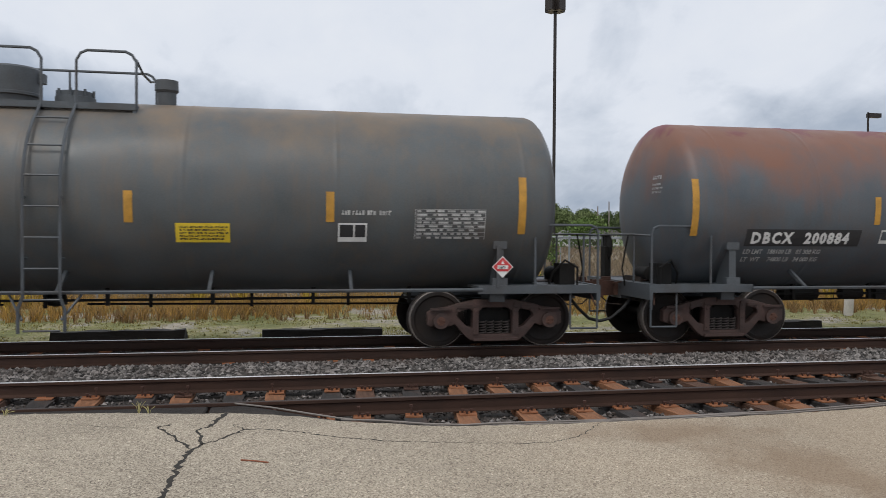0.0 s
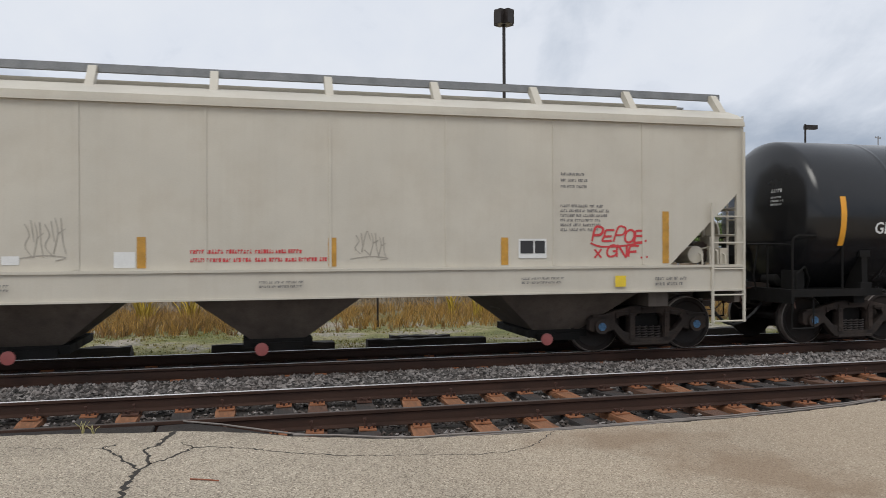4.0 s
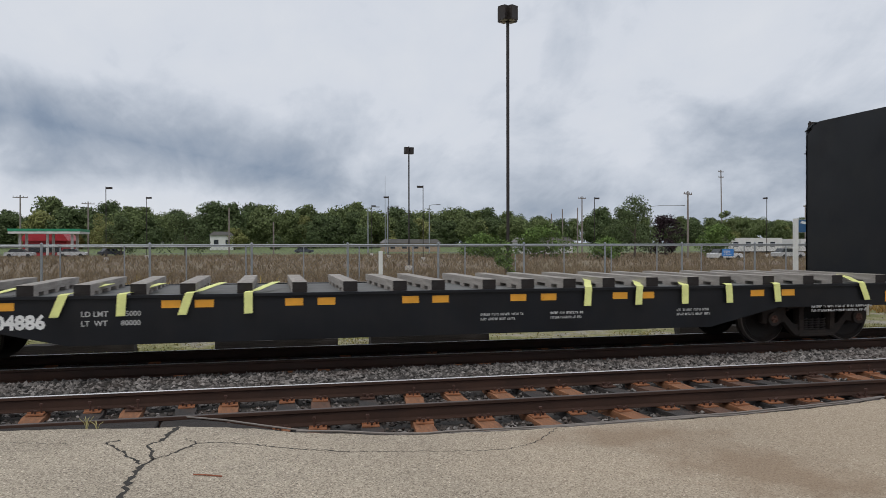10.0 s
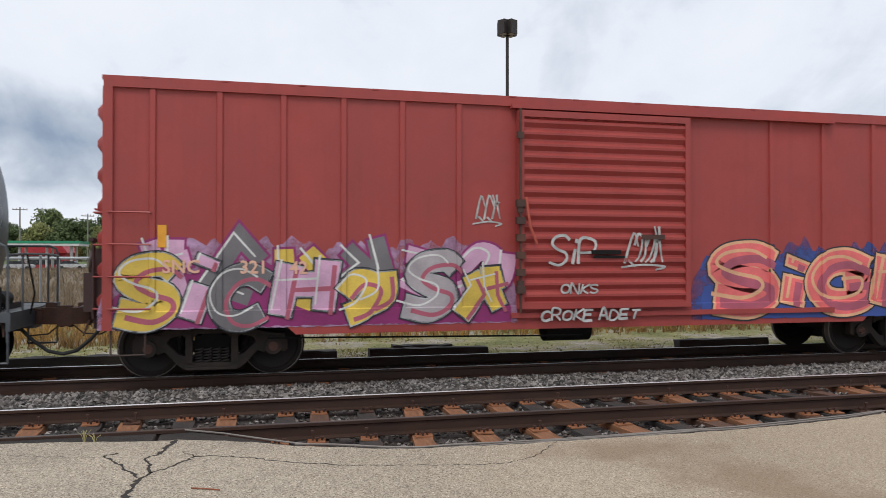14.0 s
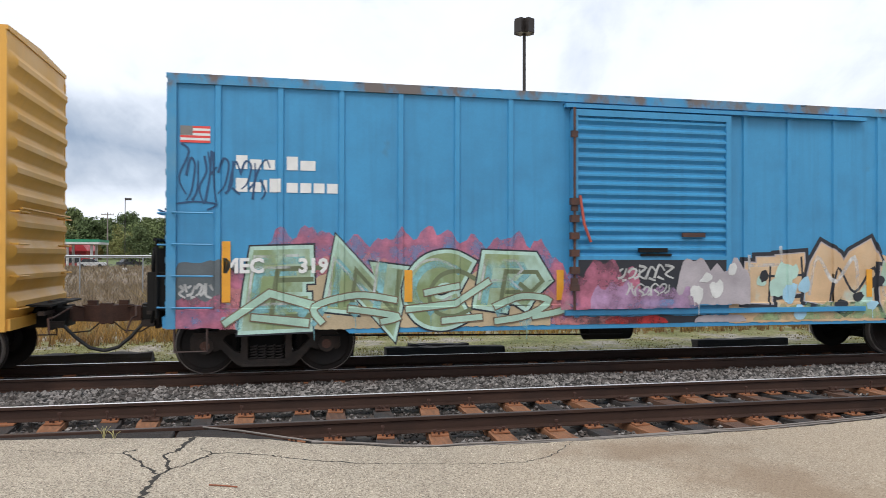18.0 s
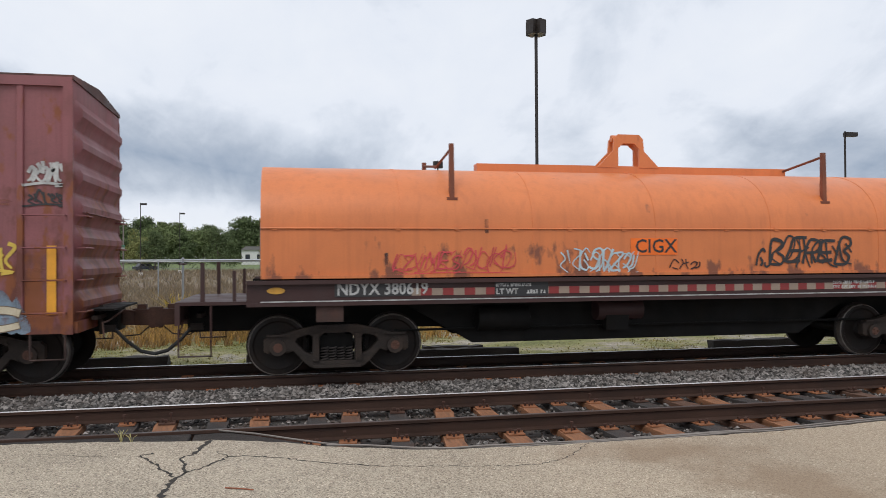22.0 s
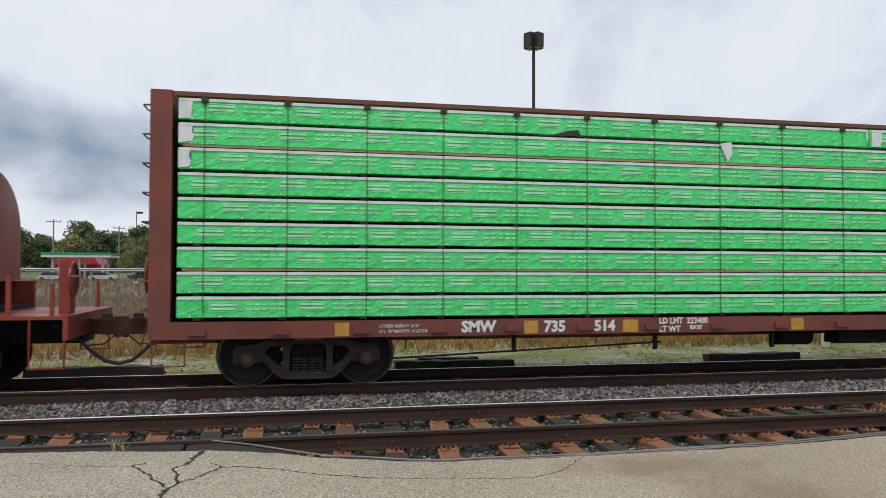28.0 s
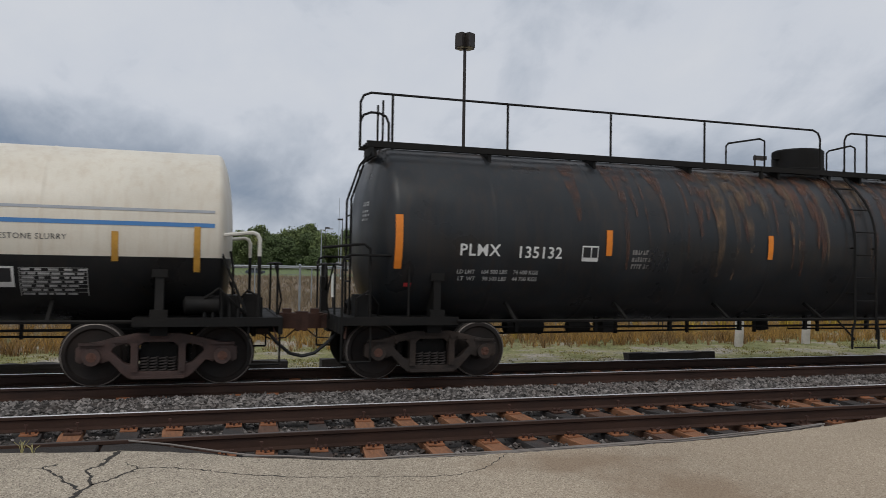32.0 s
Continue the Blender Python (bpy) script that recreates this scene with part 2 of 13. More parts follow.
def lathe(bm, prof, axis, centre, seg=24):
    """Turn a profile of (along, radius) about an axis through centre; the ends close."""
    c, ax = Vector(centre), Vector(axis)
    prev = None
    for a, r in prof:
        cur = ring(bm, c + ax * a, ax, max(r, 1e-4), seg)
        if prev:
            bridge(bm, prev, cur)
        else:
            bm.faces.new(cur[::-1])
        prev = cur
    bm.faces.new(prev)


def mesh_of(name, bm, material, smooth=0.6):
    bmesh.ops.recalc_face_normals(bm, faces=bm.faces)
    me = bpy.data.meshes.new(name)
    for f in bm.faces:
        f.smooth = smooth > 0
    if smooth:
        for e in bm.edges:
            e.smooth = len(e.link_faces) == 2 and e.calc_face_angle(3) < smooth
    bm.to_mesh(me)
    bm.free()
    for mm in (material if isinstance(material, (list, tuple)) else [material]):
        me.materials.append(mm)
    return me


def part(name, bm, material, parent, label="", at=None, smooth=0.6):
    """One mesh object under a thing or a part; bm may be a finished mesh that alike parts share."""
    if not isinstance(bm, bpy.types.Mesh) and (name in BY_SIDE or name in BY_PIECE):
        return split(name, bm, material, parent, smooth, label)
    me = bm if isinstance(bm, bpy.types.Mesh) else mesh_of(name, bm, material, smooth)
    ob = new(name, me)
    ob.parent = parent
    if at is not None:
        ob.matrix_basis = at
    if label:
        ob["label"] = label
    return ob


BY_SIDE = {"side_sheet", "side_sill", "top_chord", "side_rail", "tank_saddle", "end_post", "bulkhead_side", "corner_ladder", "hand_rail", "rail_bend", "rail_post", "column_cap", "guide_post", "hood_bead", "belly_plate"}
BY_PIECE = {"sill_step": "sill_step", "grab_iron": "grab_iron", "top_platform": "platform_bar", "brake_cylinder": "brake_cylinder", "hood_bead": "hood_bead", "belt_rib": "belt_rib", "door_track": "door_track", "guide_post": "guide_post", "metal_band": "metal_band", "wide_post": "wide_post", "running_board": "board_plank", "upright": "upright", "lock_rod": "lock_rod", "sheet_seam": "sheet_seam", "overpainted_patch": "overpainted_patch", "bearer": "bearer", "board_bracket": "board_bracket", "brake_gear": "brake_gear", "bulkhead": "bulkhead_beam", "centre_sill": "centre_sill"}


def split(name, bm, material, parent, smooth, label=""):
    """The separate pieces of a bmesh as parts of their own: one by one, or those of the near and the far side."""
    seen, groups = set(), {}
    for v in bm.verts:
        if v in seen:
            continue
        stack, comp = [v], []
        seen.add(v)
        while stack:
            w = stack.pop()
            comp.append(w)
            for e in w.link_edges:
                o = e.other_vert(w)
                if o not in seen:
                    seen.add(o)
                    stack.append(o)
        key = len(groups) if name in BY_PIECE else (sum(w.co.y for w in comp) > 0)
        groups.setdefault(key, []).extend(comp)
    obs = []
    for comp in groups.values():
        idx = {v: i for i, v in enumerate(comp)}
        b2 = bmesh.new()
        vs = [b2.verts.new(v.co) for v in comp]
        done = set()
        for v in comp:
            for f in v.link_faces:
                if f not in done:
                    done.add(f)
                    b2.faces.new([vs[idx[w]] for w in f.verts])
        obs.append(part(BY_PIECE.get(name, name) , mesh_of(name, b2, material, smooth), None, parent, label))
    bm.free()
    return obs[0]


def thing(name, label, category, group="", kind="", at=None, bm=None, material=None, smooth=0.6):
    ob = new(name, mesh_of(name, bm, material, smooth) if bm else None)
    if at is not None:
        ob.matrix_basis = at
    return tagged(ob, label, category, group, kind)


# writing and paint on surfaces: polygons in (x, z), laid on a side by a function of (x, z)
def letters(text, size, x, z, bold=0.0, squeeze=1.0, shear=0.0, align="LEFT", spacing=1.0):
    cu = bpy.data.curves.new("text", "FONT")
    cu.body, cu.size, cu.resolution_u, cu.offset, cu.shear, cu.align_x, cu.space_character = text, size / 0.72, 2, bold, shear, align, spacing
    ob = bpy.data.objects.new("text", cu)
    me = bpy.data.meshes.new_from_object(ob)
    bm = bmesh.new()
    bm.from_mesh(me)
    bpy.data.objects.remove(ob), bpy.data.meshes.remove(me), bpy.data.curves.remove(cu)
    for v in bm.verts:
        v.co = Vector((x + v.co.x * squeeze, 0, z + v.co.y))
    return bm


def quads(bm, cells):
    for x0, x1, z0, z1 in cells:
        bm.faces.new([bm.verts.new((x, 0, z)) for x, z in ((x0, z0), (x1, z0), (x1, z1), (x0, z1))])
    return bm


def bars(x, z, lines, height, width, gap=1.6, seed=1, bm=None):
    """Lines of small writing as plain bars, word by word."""
    rnd = random.Random(seed)
    bm = bm or bmesh.new()
    for i in range(lines):
        p, end = x, x + width * rnd.uniform(0.7, 1.0)
        while p < end - height:
            w = min(rnd.uniform(1.2, 4.5) * height, end - p)
            top, q = z - i * height * gap, p
            while q < p + w - height * 0.2:   # each word is a run of tiny strokes, too small to be letters
                a = height * rnd.uniform(0.38, 0.62)
                lo, hi = top - height, top - height * rnd.choice((0.0, 0.0, 0.12))
                k = rnd.random()
                if k < 0.35:
                    quads(bm, [(q, q + a, lo, hi)])
                elif k < 0.7:
                    quads(bm, [(q, q + a * 0.45, lo, hi), (q + a * 0.45, q + a, top - height * 0.35, hi)])
                else:
                    quads(bm, [(q, q + a, lo, lo + height * 0.38), (q + a * 0.3, q + a * 0.7, lo + height * 0.38, hi)])
                q += a + height * 0.16
            p += w + height * 0.6
    return bm


class Side:
    """A side to paint on: its depth at (x, z), and where paint must be cut to follow its posts."""

    def __init__(self, depth, cuts=(), zcuts=(1.02, 1.035)):
        self.depth, self.cuts, self.zcuts = depth, cuts, zcuts

    def __call__(self, x, z):
        return self.depth(x, z)


def laid(bm, onto, step=0.0, cuts=(), zcuts=(1.02, 1.035)):
    """Put flat polygons on a side; step and cuts: slice them so that they follow a curve or raised posts."""
    if isinstance(onto, Side):
        cuts, zcuts = cuts or onto.cuts, onto.zcuts
    xs = [v.co.x for v in bm.verts]
    for x in cuts:
        if min(xs) < x < max(xs):
            bmesh.ops.bisect_plane(bm, geom=bm.verts[:] + bm.edges[:] + bm.faces[:], plane_co=(x, 0, 0), plane_no=(1, 0, 0))
    if cuts or zcuts != (1.02, 1.035):
        for z in zcuts:
            bmesh.ops.bisect_plane(bm, geom=bm.verts[:] + bm.edges[:] + bm.faces[:], plane_co=(0, 0, z), plane_no=(0, 0, 1))
    if step:
        zs = [v.co.z for v in bm.verts]
        z = math.ceil(min(zs) / step) * step
        while z < max(zs):
            bmesh.ops.bisect_plane(bm, geom=bm.verts[:] + bm.edges[:] + bm.faces[:], plane_co=(0, 0, z), plane_no=(0, 0, 1))
            z += step
    for v in bm.verts:
        v.co = Vector((v.co.x, onto(v.co.x, v.co.z) + v.co.y, v.co.z))
    return bm


def post_cuts(ribs, w):
    return sorted(x + k * w for x in ribs for k in (-0.5, -0.36, 0.36, 0.5))


def posted_side(ribs, w, d, y=1.474, wide=()):
    """The side of a box car: sheet, raised posts and the sill along the foot; wide: broad flat posts (from, to, depth)."""
    def depth(x, z):
        if z < 1.03:
            return -y - 0.034
        for a, b, c in wide:
            if a - 0.002 <= x <= b + 0.002:
                return -c
        near = min((abs(x - r) for r in ribs), default=9)
        return -y - d * min(1.0, max(0.0, (w * 0.5 - near) / (w * 0.14)))
    return Side(depth, sorted(post_cuts(ribs, w) + [q for a, b, c in wide for q in (a - 0.004, a - 0.002, b + 0.002, b + 0.004)]))


def faceted_side(y):
    return lambda x, z: y


def round_side(r, zc, lift=0.006):
    return lambda x, z: -math.sqrt(max((r + lift) ** 2 - (z - zc) ** 2, 0.0))

# ---- the ground, the tracks and the platform ----
Y_NEAR, Y_TRAIN, GAUGE = 8.43, 12.157, 1.505   # near rail of each track; distance of rail centres
M_ASPHALT = None


def asphalt_material():
    m = bpy.data.materials.new("aged_asphalt")
    m.use_nodes = True
    n, l = m.node_tree.nodes, m.node_tree.links
    b = n["Principled BSDF"]
    tc = n.new("ShaderNodeTexCoord")
    vor = n.new("ShaderNodeTexVoronoi"); vor.inputs["Scale"].default_value = 88
    l.new(tc.outputs["Object"], vor.inputs[0])
    r1 = n.new("ShaderNodeValToRGB")
    e = r1.color_ramp.elements
    e[0].position, e[0].color = 0.05, (0.125, 0.095, 0.072, 1)
    e[1].position, e[1].color = 0.97, (0.84, 0.75, 0.60, 1)
    k = e.new(0.5); k.color = (0.41, 0.350, 0.268, 1)
    k = e.new(0.85); k.color = (0.54, 0.465, 0.362, 1)
    l.new(vor.outputs["Color"], r1.inputs[0])
    big = n.new("ShaderNodeTexNoise"); big.inputs["Scale"].default_value = 0.55; big.inputs["Detail"].default_value = 6
    l.new(tc.outputs["Object"], big.inputs[0])
    mr = n.new("ShaderNodeMapRange"); mr.inputs[1].default_value, mr.inputs[2].default_value, mr.inputs[3].default_value, mr.inputs[4].default_value = 0.3, 0.7, 0.84, 1.09
    l.new(big.outputs[0], mr.inputs[0])
    sc = n.new("ShaderNodeVectorMath"); sc.operation = "SCALE"
    l.new(r1.outputs[0], sc.inputs[0]); l.new(mr.outputs[0], sc.inputs["Scale"])
    # damp, rust-brown stain drying on the slab, with a ragged shape of its own
    wob = n.new("ShaderNodeTexNoise"); wob.inputs["Scale"].default_value = 2.6; wob.inputs["Detail"].default_value = 10
    l.new(tc.outputs["Object"], wob.inputs[0])

    def patch(cx, cy, turn, lx, ly):
        mp = n.new("ShaderNodeMapping"); mp.inputs["Location"].default_value = (-cx, -cy, 0)
        l.new(tc.outputs["Object"], mp.inputs[0])
        rot = n.new("ShaderNodeVectorRotate"); rot.rotation_type = "Z_AXIS"; rot.inputs["Angle"].default_value = radians(-turn)
        l.new(mp.outputs[0], rot.inputs["Vector"])
        m2 = n.new("ShaderNodeMapping"); m2.inputs["Scale"].default_value = (1 / lx, 1 / ly, 0)
        l.new(rot.outputs[0], m2.inputs[0])
        ln = n.new("ShaderNodeVectorMath"); ln.operation = "LENGTH"; l.new(m2.outputs[0], ln.inputs[0])
        return ln.outputs["Value"]
    both = n.new("ShaderNodeMath"); both.operation = "MINIMUM"
    l.new(patch(3.95, 5.35, -68, 1.05, 0.62), both.inputs[0]); l.new(patch(3.45, 6.55, -8, 0.95, 0.42), both.inputs[1])
    ad = n.new("ShaderNodeMath"); ad.operation = "MULTIPLY_ADD"; ad.inputs[1].default_value = 2.0
    l.new(wob.outputs[0], ad.inputs[0]); l.new(both.outputs[0], ad.inputs[2])
    st = n.new("ShaderNodeMapRange"); st.inputs[1].default_value, st.inputs[2].default_value, st.inputs[3].default_value, st.inputs[4].default_value = 1.35, 2.25, 0.62, 0.0
    l.new(ad.outputs[0], st.inputs[0])
    mx = n.new("ShaderNodeMix"); mx.data_type = "RGBA"
    l.new(st.outputs[0], mx.inputs[0]); l.new(sc.outputs[0], mx.inputs[6]); mx.inputs[7].default_value = (0.16, 0.095, 0.052, 1)
    # a wide brownish tint of rust dust on the far part of the slab
    sp = n.new("ShaderNodeSeparateXYZ"); l.new(tc.outputs["Object"], sp.inputs[0])
    tr = n.new("ShaderNodeMapRange"); tr.inputs[1].default_value, tr.inputs[2].default_value, tr.inputs[4].default_value = 1.5, 6.0, 0.40
    ws = n.new("ShaderNodeMath"); ws.operation = "MULTIPLY_ADD"; ws.inputs[1].default_value = 3.0
    l.new(big.outputs[0], ws.inputs[0]); l.new(sp.outputs[0], ws.inputs[2]); l.new(ws.outputs[0], tr.inputs[0])
    mx2 = n.new("ShaderNodeMix"); mx2.data_type = "RGBA"; mx2.inputs[7].default_value = (0.375, 0.27, 0.17, 1)
    l.new(tr.outputs[0], mx2.inputs[0]); l.new(mx.outputs[2], mx2.inputs[6])
    l.new(mx2.outputs[2], b.inputs["Base Color"])
    b.inputs["Roughness"].default_value = 0.85
    bp = n.new("ShaderNodeBump"); bp.inputs["Strength"].default_value = 0.7; bp.inputs["Distance"].default_value = 0.006
    l.new(vor.outputs["Distance"], bp.inputs["Height"]); l.new(bp.outputs[0], b.inputs["Normal"])
    return m


def ground_material():
    m = bpy.data.materials.new("grass_and_gravel_ground")
    m.use_nodes = True
    n, l = m.node_tree.nodes, m.node_tree.links
    b = n["Principled BSDF"]
    tc = n.new("ShaderNodeTexCoord")
    a = n.new("ShaderNodeTexNoise"); a.inputs["Scale"].default_value = 0.55; a.inputs["Detail"].default_value = 9; a.inputs["Roughness"].default_value = 0.65
    f = n.new("ShaderNodeTexNoise"); f.inputs["Scale"].default_value = 22; f.inputs["Detail"].default_value = 4
    far = n.new("ShaderNodeTexNoise"); far.inputs["Scale"].default_value = 0.05; far.inputs["Detail"].default_value = 6
    for t in (a, f, far):
        l.new(tc.outputs["Object"], t.inputs[0])
    r = n.new("ShaderNodeValToRGB")
    e = r.color_ramp.elements
    e[0].position, e[0].color = 0.36, (0.13, 0.14, 0.045, 1)
    e[1].position, e[1].color = 0.62, (0.34, 0.30, 0.24, 1)
    for p, c in ((0.46, (0.19, 0.19, 0.07, 1)), (0.53, (0.26, 0.235, 0.12, 1)), (0.57, (0.27, 0.25, 0.20, 1))):
        k = e.new(p); k.color = c
    l.new(a.outputs[0], r.inputs[0])
    r2 = n.new("ShaderNodeValToRGB")
    e = r2.color_ramp.elements
    e[0].position, e[0].color = 0.35, (0.17, 0.12, 0.085, 1)
    e[1].position, e[1].color = 0.7, (0.20, 0.165, 0.095, 1)
    l.new(far.outputs[0], r2.inputs[0])
    sp = n.new("ShaderNodeSeparateXYZ"); l.new(tc.outputs["Object"], sp.inputs[0])
    z = n.new("ShaderNodeMapRange"); z.inputs[1].default_value, z.inputs[2].default_value = 22.0, 27.0
    l.new(sp.outputs[1], z.inputs[0])
    mx = n.new("ShaderNodeMix"); mx.data_type = "RGBA"
    l.new(z.outputs[0], mx.inputs[0]); l.new(r.outputs[0], mx.inputs[6]); l.new(r2.outputs[0], mx.inputs[7])
    z2 = n.new("ShaderNodeMapRange"); z2.inputs[1].default_value, z2.inputs[2].default_value = 150.0, 176.0
    l.new(sp.outputs[1], z2.inputs[0])
    mx3 = n.new("ShaderNodeMix"); mx3.data_type = "RGBA"; mx3.inputs[7].default_value = (0.13, 0.17, 0.06, 1)
    l.new(z2.outputs[0], mx3.inputs[0]); l.new(mx.outputs[2], mx3.inputs[6])
    v = n.new("ShaderNodeMapRange"); v.inputs[1].default_value, v.inputs[2].default_value, v.inputs[3].default_value, v.inputs[4].default_value = 0.3, 0.7, 0.45, 1.55
    l.new(f.outputs[0], v.inputs[0])
    sc = n.new("ShaderNodeVectorMath"); sc.operation = "SCALE"
    l.new(mx3.outputs[2], sc.inputs[0]); l.new(v.outputs[0], sc.inputs["Scale"])
    l.new(sc.outputs[0], b.inputs["Base Color"])
    b.inputs["Roughness"].default_value = 0.95
    bp = n.new("ShaderNodeBump"); bp.inputs["Strength"].default_value = 0.8; bp.inputs["Distance"].default_value = 0.05
    l.new(f.outputs[0], bp.inputs["Height"]); l.new(bp.outputs[0], b.inputs["Normal"])
    return m


M_GROUND = ground_material()
M_ASPHALT = asphalt_material()
M_RAIL = surface("rusty_rail_steel", (0.05, 0.026, 0.018), 0.65, 0.1, 0.35, 3, 60, 0.15, stain=(0.02, 0.013, 0.011), stain_amount=0.5, gloss=0.3, stretch=(0.3, 3, 3))
# near-white base colour carries the sky glint along the worn rail head
M_RAILTOP = surface("worn_rail_head_with_glint", (0.80, 0.80, 0.81), 0.45, 0.3, 0.15, 2, 50, 0.02, stretch=(0.2, 4, 4))
M_RAILDULL = surface("dull_rail_head", (0.10, 0.085, 0.08), 0.5, 0.5, 0.3, 2, 50, 0.02, stretch=(0.2, 4, 4))
M_TIE = surface("weathered_tie", (0.040, 0.035, 0.033), 0.85, 0, 0.5, 4, 45, 0.6, stain=(0.10, 0.045, 0.025), stain_amount=0.5, stretch=(6, 1, 6))
M_TIERUST = surface("rust_stained_tie", (0.26, 0.115, 0.055), 0.85, 0, 0.4, 4, 45, 0.6, stain=(0.09, 0.05, 0.035), stain_amount=0.5, stretch=(6, 1, 6))
M_PLATE = surface("rusty_tie_plate", (0.36, 0.145, 0.065), 0.75, 0.1, 0.4, 6, 70, 0.3, stain=(0.08, 0.035, 0.02), stain_amount=0.4)
M_TIEBROWN = surface("brown_weathered_tie", (0.12, 0.062, 0.04), 0.85, 0, 0.45, 4, 45, 0.6, stain=(0.04, 0.032, 0.028), stain_amount=0.5, stretch=(6, 1, 6))
M_SPIKE = surface("dark_rusty_spike", (0.07, 0.032, 0.022), 0.75, 0.1, 0.4, 8, 70, 0.2)
M_PLATEDARK = surface("dark_tie_plate", (0.055, 0.03, 0.022), 0.75, 0.1, 0.4, 6, 70, 0.3, stain=(0.16, 0.06, 0.03), stain_amount=0.4)
M_BALLAST = surface("ballast_bed", (0.055, 0.048, 0.043), 0.9, 0, 0.5, 14, 45, 0.9)
M_STONE = surface("ballast_stone", (0.165, 0.150, 0.140), 0.85, 0, 0.35, 6, 60, 0.3, islands=0.88, stain=(0.085, 0.055, 0.042), stain_amount=0.5)
M_STONEDARK = surface("grimy_ballast_stone", (0.075, 0.062, 0.055), 0.9, 0, 0.35, 6, 60, 0.3, islands=0.9, stain=(0.06, 0.034, 0.022), stain_amount=0.6)
M_OLDTIMBER = surface("old_dark_timber", (0.022, 0.018, 0.016), 0.85, 0, 0.5, 4, 40, 0.7, stretch=(0.8, 6, 6), stain=(0.07, 0.055, 0.045), stain_amount=0.35)


def build_ground():
    bm = bm_new()
    xs = [-1500, -300, -100, -40, 0, 40, 100, 300, 1500]
    ys = [-300, 6.6, 6.8, 15.3, 16.2, 24, 60, 170, 250, 600, 2500]
    def h(x, y):
        if 6.7 < y < 15.5:
            return -0.45
        return -0.29 if y < 200 else (1.0 if y < 300 else 3.0)
    g = [[bm.verts.new((x, y, h(x, y))) for x in xs] for y in ys]
    for a, b in zip(g, g[1:]):
        for i in range(len(xs) - 1):
            bm.faces.new((a[i], a[i + 1], b[i + 1], b[i]))
    thing("ground", "grass, gravel and dry weeds beside the tracks", "ground", kind="structure", bm=bm, material=M_GROUND)

    # the platform slab, its broken edge towards the rails
    rnd = random.Random(4)
    edge = [(-60, 8.34), (-8, 8.30), (-4.2, 8.29), (-2.42, 8.22), (-1.90, 8.16), (-1.37, 8.05), (-0.83, 7.96), (-0.73, 7.99), (-0.29, 7.83), (-0.02, 7.71), (0.35, 7.46), (0.77, 7.31), (1.19, 7.13), (1.54, 7.07), (1.82, 7.06), (2.37, 7.02), (2.96, 7.03),
            (3.57, 7.03), (4.21, 7.04), (4.88, 7.06), (5.62, 7.13), (6.45, 7.25), (7.12, 7.40), (9, 7.85), (12, 8.15), (60, 8.3)]
    fine = []
    for (xa, ya), (xb, yb) in zip(edge, edge[1:]):
        k = max(1, min(40, int((xb - xa) / 0.07)))
        for i in range(k):
            w = i / k
            fine.append((xa + (xb - xa) * w, ya + (yb - ya) * w + rnd.uniform(-0.014, 0.014)))
    fine.append(edge[-1])
    bm = bm_new()
    top = [bm.verts.new((x, y, -0.012)) for x, y in fine]
    low = [bm.verts.new((x, y + 0.02, -0.30)) for x, y in fine]
    back = [bm.verts.new((x, -60, -0.012)) for x, y in fine]
    for i in range(len(fine) - 1):
        bm.faces.new((top[i], top[i + 1], low[i + 1], low[i]))
        bm.faces.new((back[i], back[i + 1], top[i + 1], top[i]))
    slab = thing("pavement", "aged tan asphalt platform with cracks and a damp stain", "pavement", kind="structure", bm=bm, material=M_ASPHALT, smooth=0.3)
    # cracks: dark open seams
    def crack(pts, w, seed):
        rr = random.Random(seed)
        bm = bm_new()
        path = []
        for (xa, ya), (xb, yb) in zip(pts, pts[1:]):
            k = max(2, int(math.hypot(xb - xa, yb - ya) / 0.035))
            for i in range(k):
                f = i / k
                path.append((xa + (xb - xa) * f + rr.gauss(0, 0.010), ya + (yb - ya) * f + rr.gauss(0, 0.010)))
        path.append(pts[-1])
        last = None
        for i, (x, y) in enumerate(path):
            x2, y2 = path[min(i + 1, len(path) - 1)]
            x1, y1 = path[max(i - 1, 0)]
            d = Vector((x2 - x1, y2 - y1)).normalized()
            ww = w * rr.uniform(0.35, 1.3) * 0.5
            cur = [bm.verts.new((x - d.y * ww, y + d.x * ww, -0.0105)), bm.verts.new((x + d.y * ww, y - d.x * ww, -0.0105))]
            if last:
                bm.faces.new((last[0], last[1], cur[1], cur[0]))
            last = cur
        part("crack", bm, M_CRACK, slab)
    M_CRACK = surface("crack_dirt", (0.035, 0.03, 0.025), 0.95, 0, 0.4, 8, 60, 0.4)
    crack([(-0.96, 4.7), (-0.95, 5.4), (-0.94, 5.83), (-0.94, 6.09), (-0.94, 6.3), (-0.93, 6.53), (-0.91, 6.62)], 0.055, 1)
    crack([(-0.91, 6.62), (-0.88, 6.74), (-0.83, 6.83), (-0.73, 6.93), (-0.65, 7.06), (-0.58, 7.18), (-0.53, 7.29)], 0.03, 4)
    crack([(-0.53, 7.29), (-0.37, 7.27), (-0.02, 7.1), (0.22, 6.92), (0.51, 6.77), (0.79, 6.64)], 0.02, 5)
    crack([(0.79, 6.64), (1.42, 6.51), (1.9, 6.39), (2.16, 6.4), (2.48, 6.55), (2.7, 6.82), (2.87, 7.03)], 0.010, 6)
    crack([(-0.86, 6.81), (-0.88, 7.06), (-0.95, 7.31), (-0.89, 7.38), (-0.85, 7.43)], 0.025, 2)
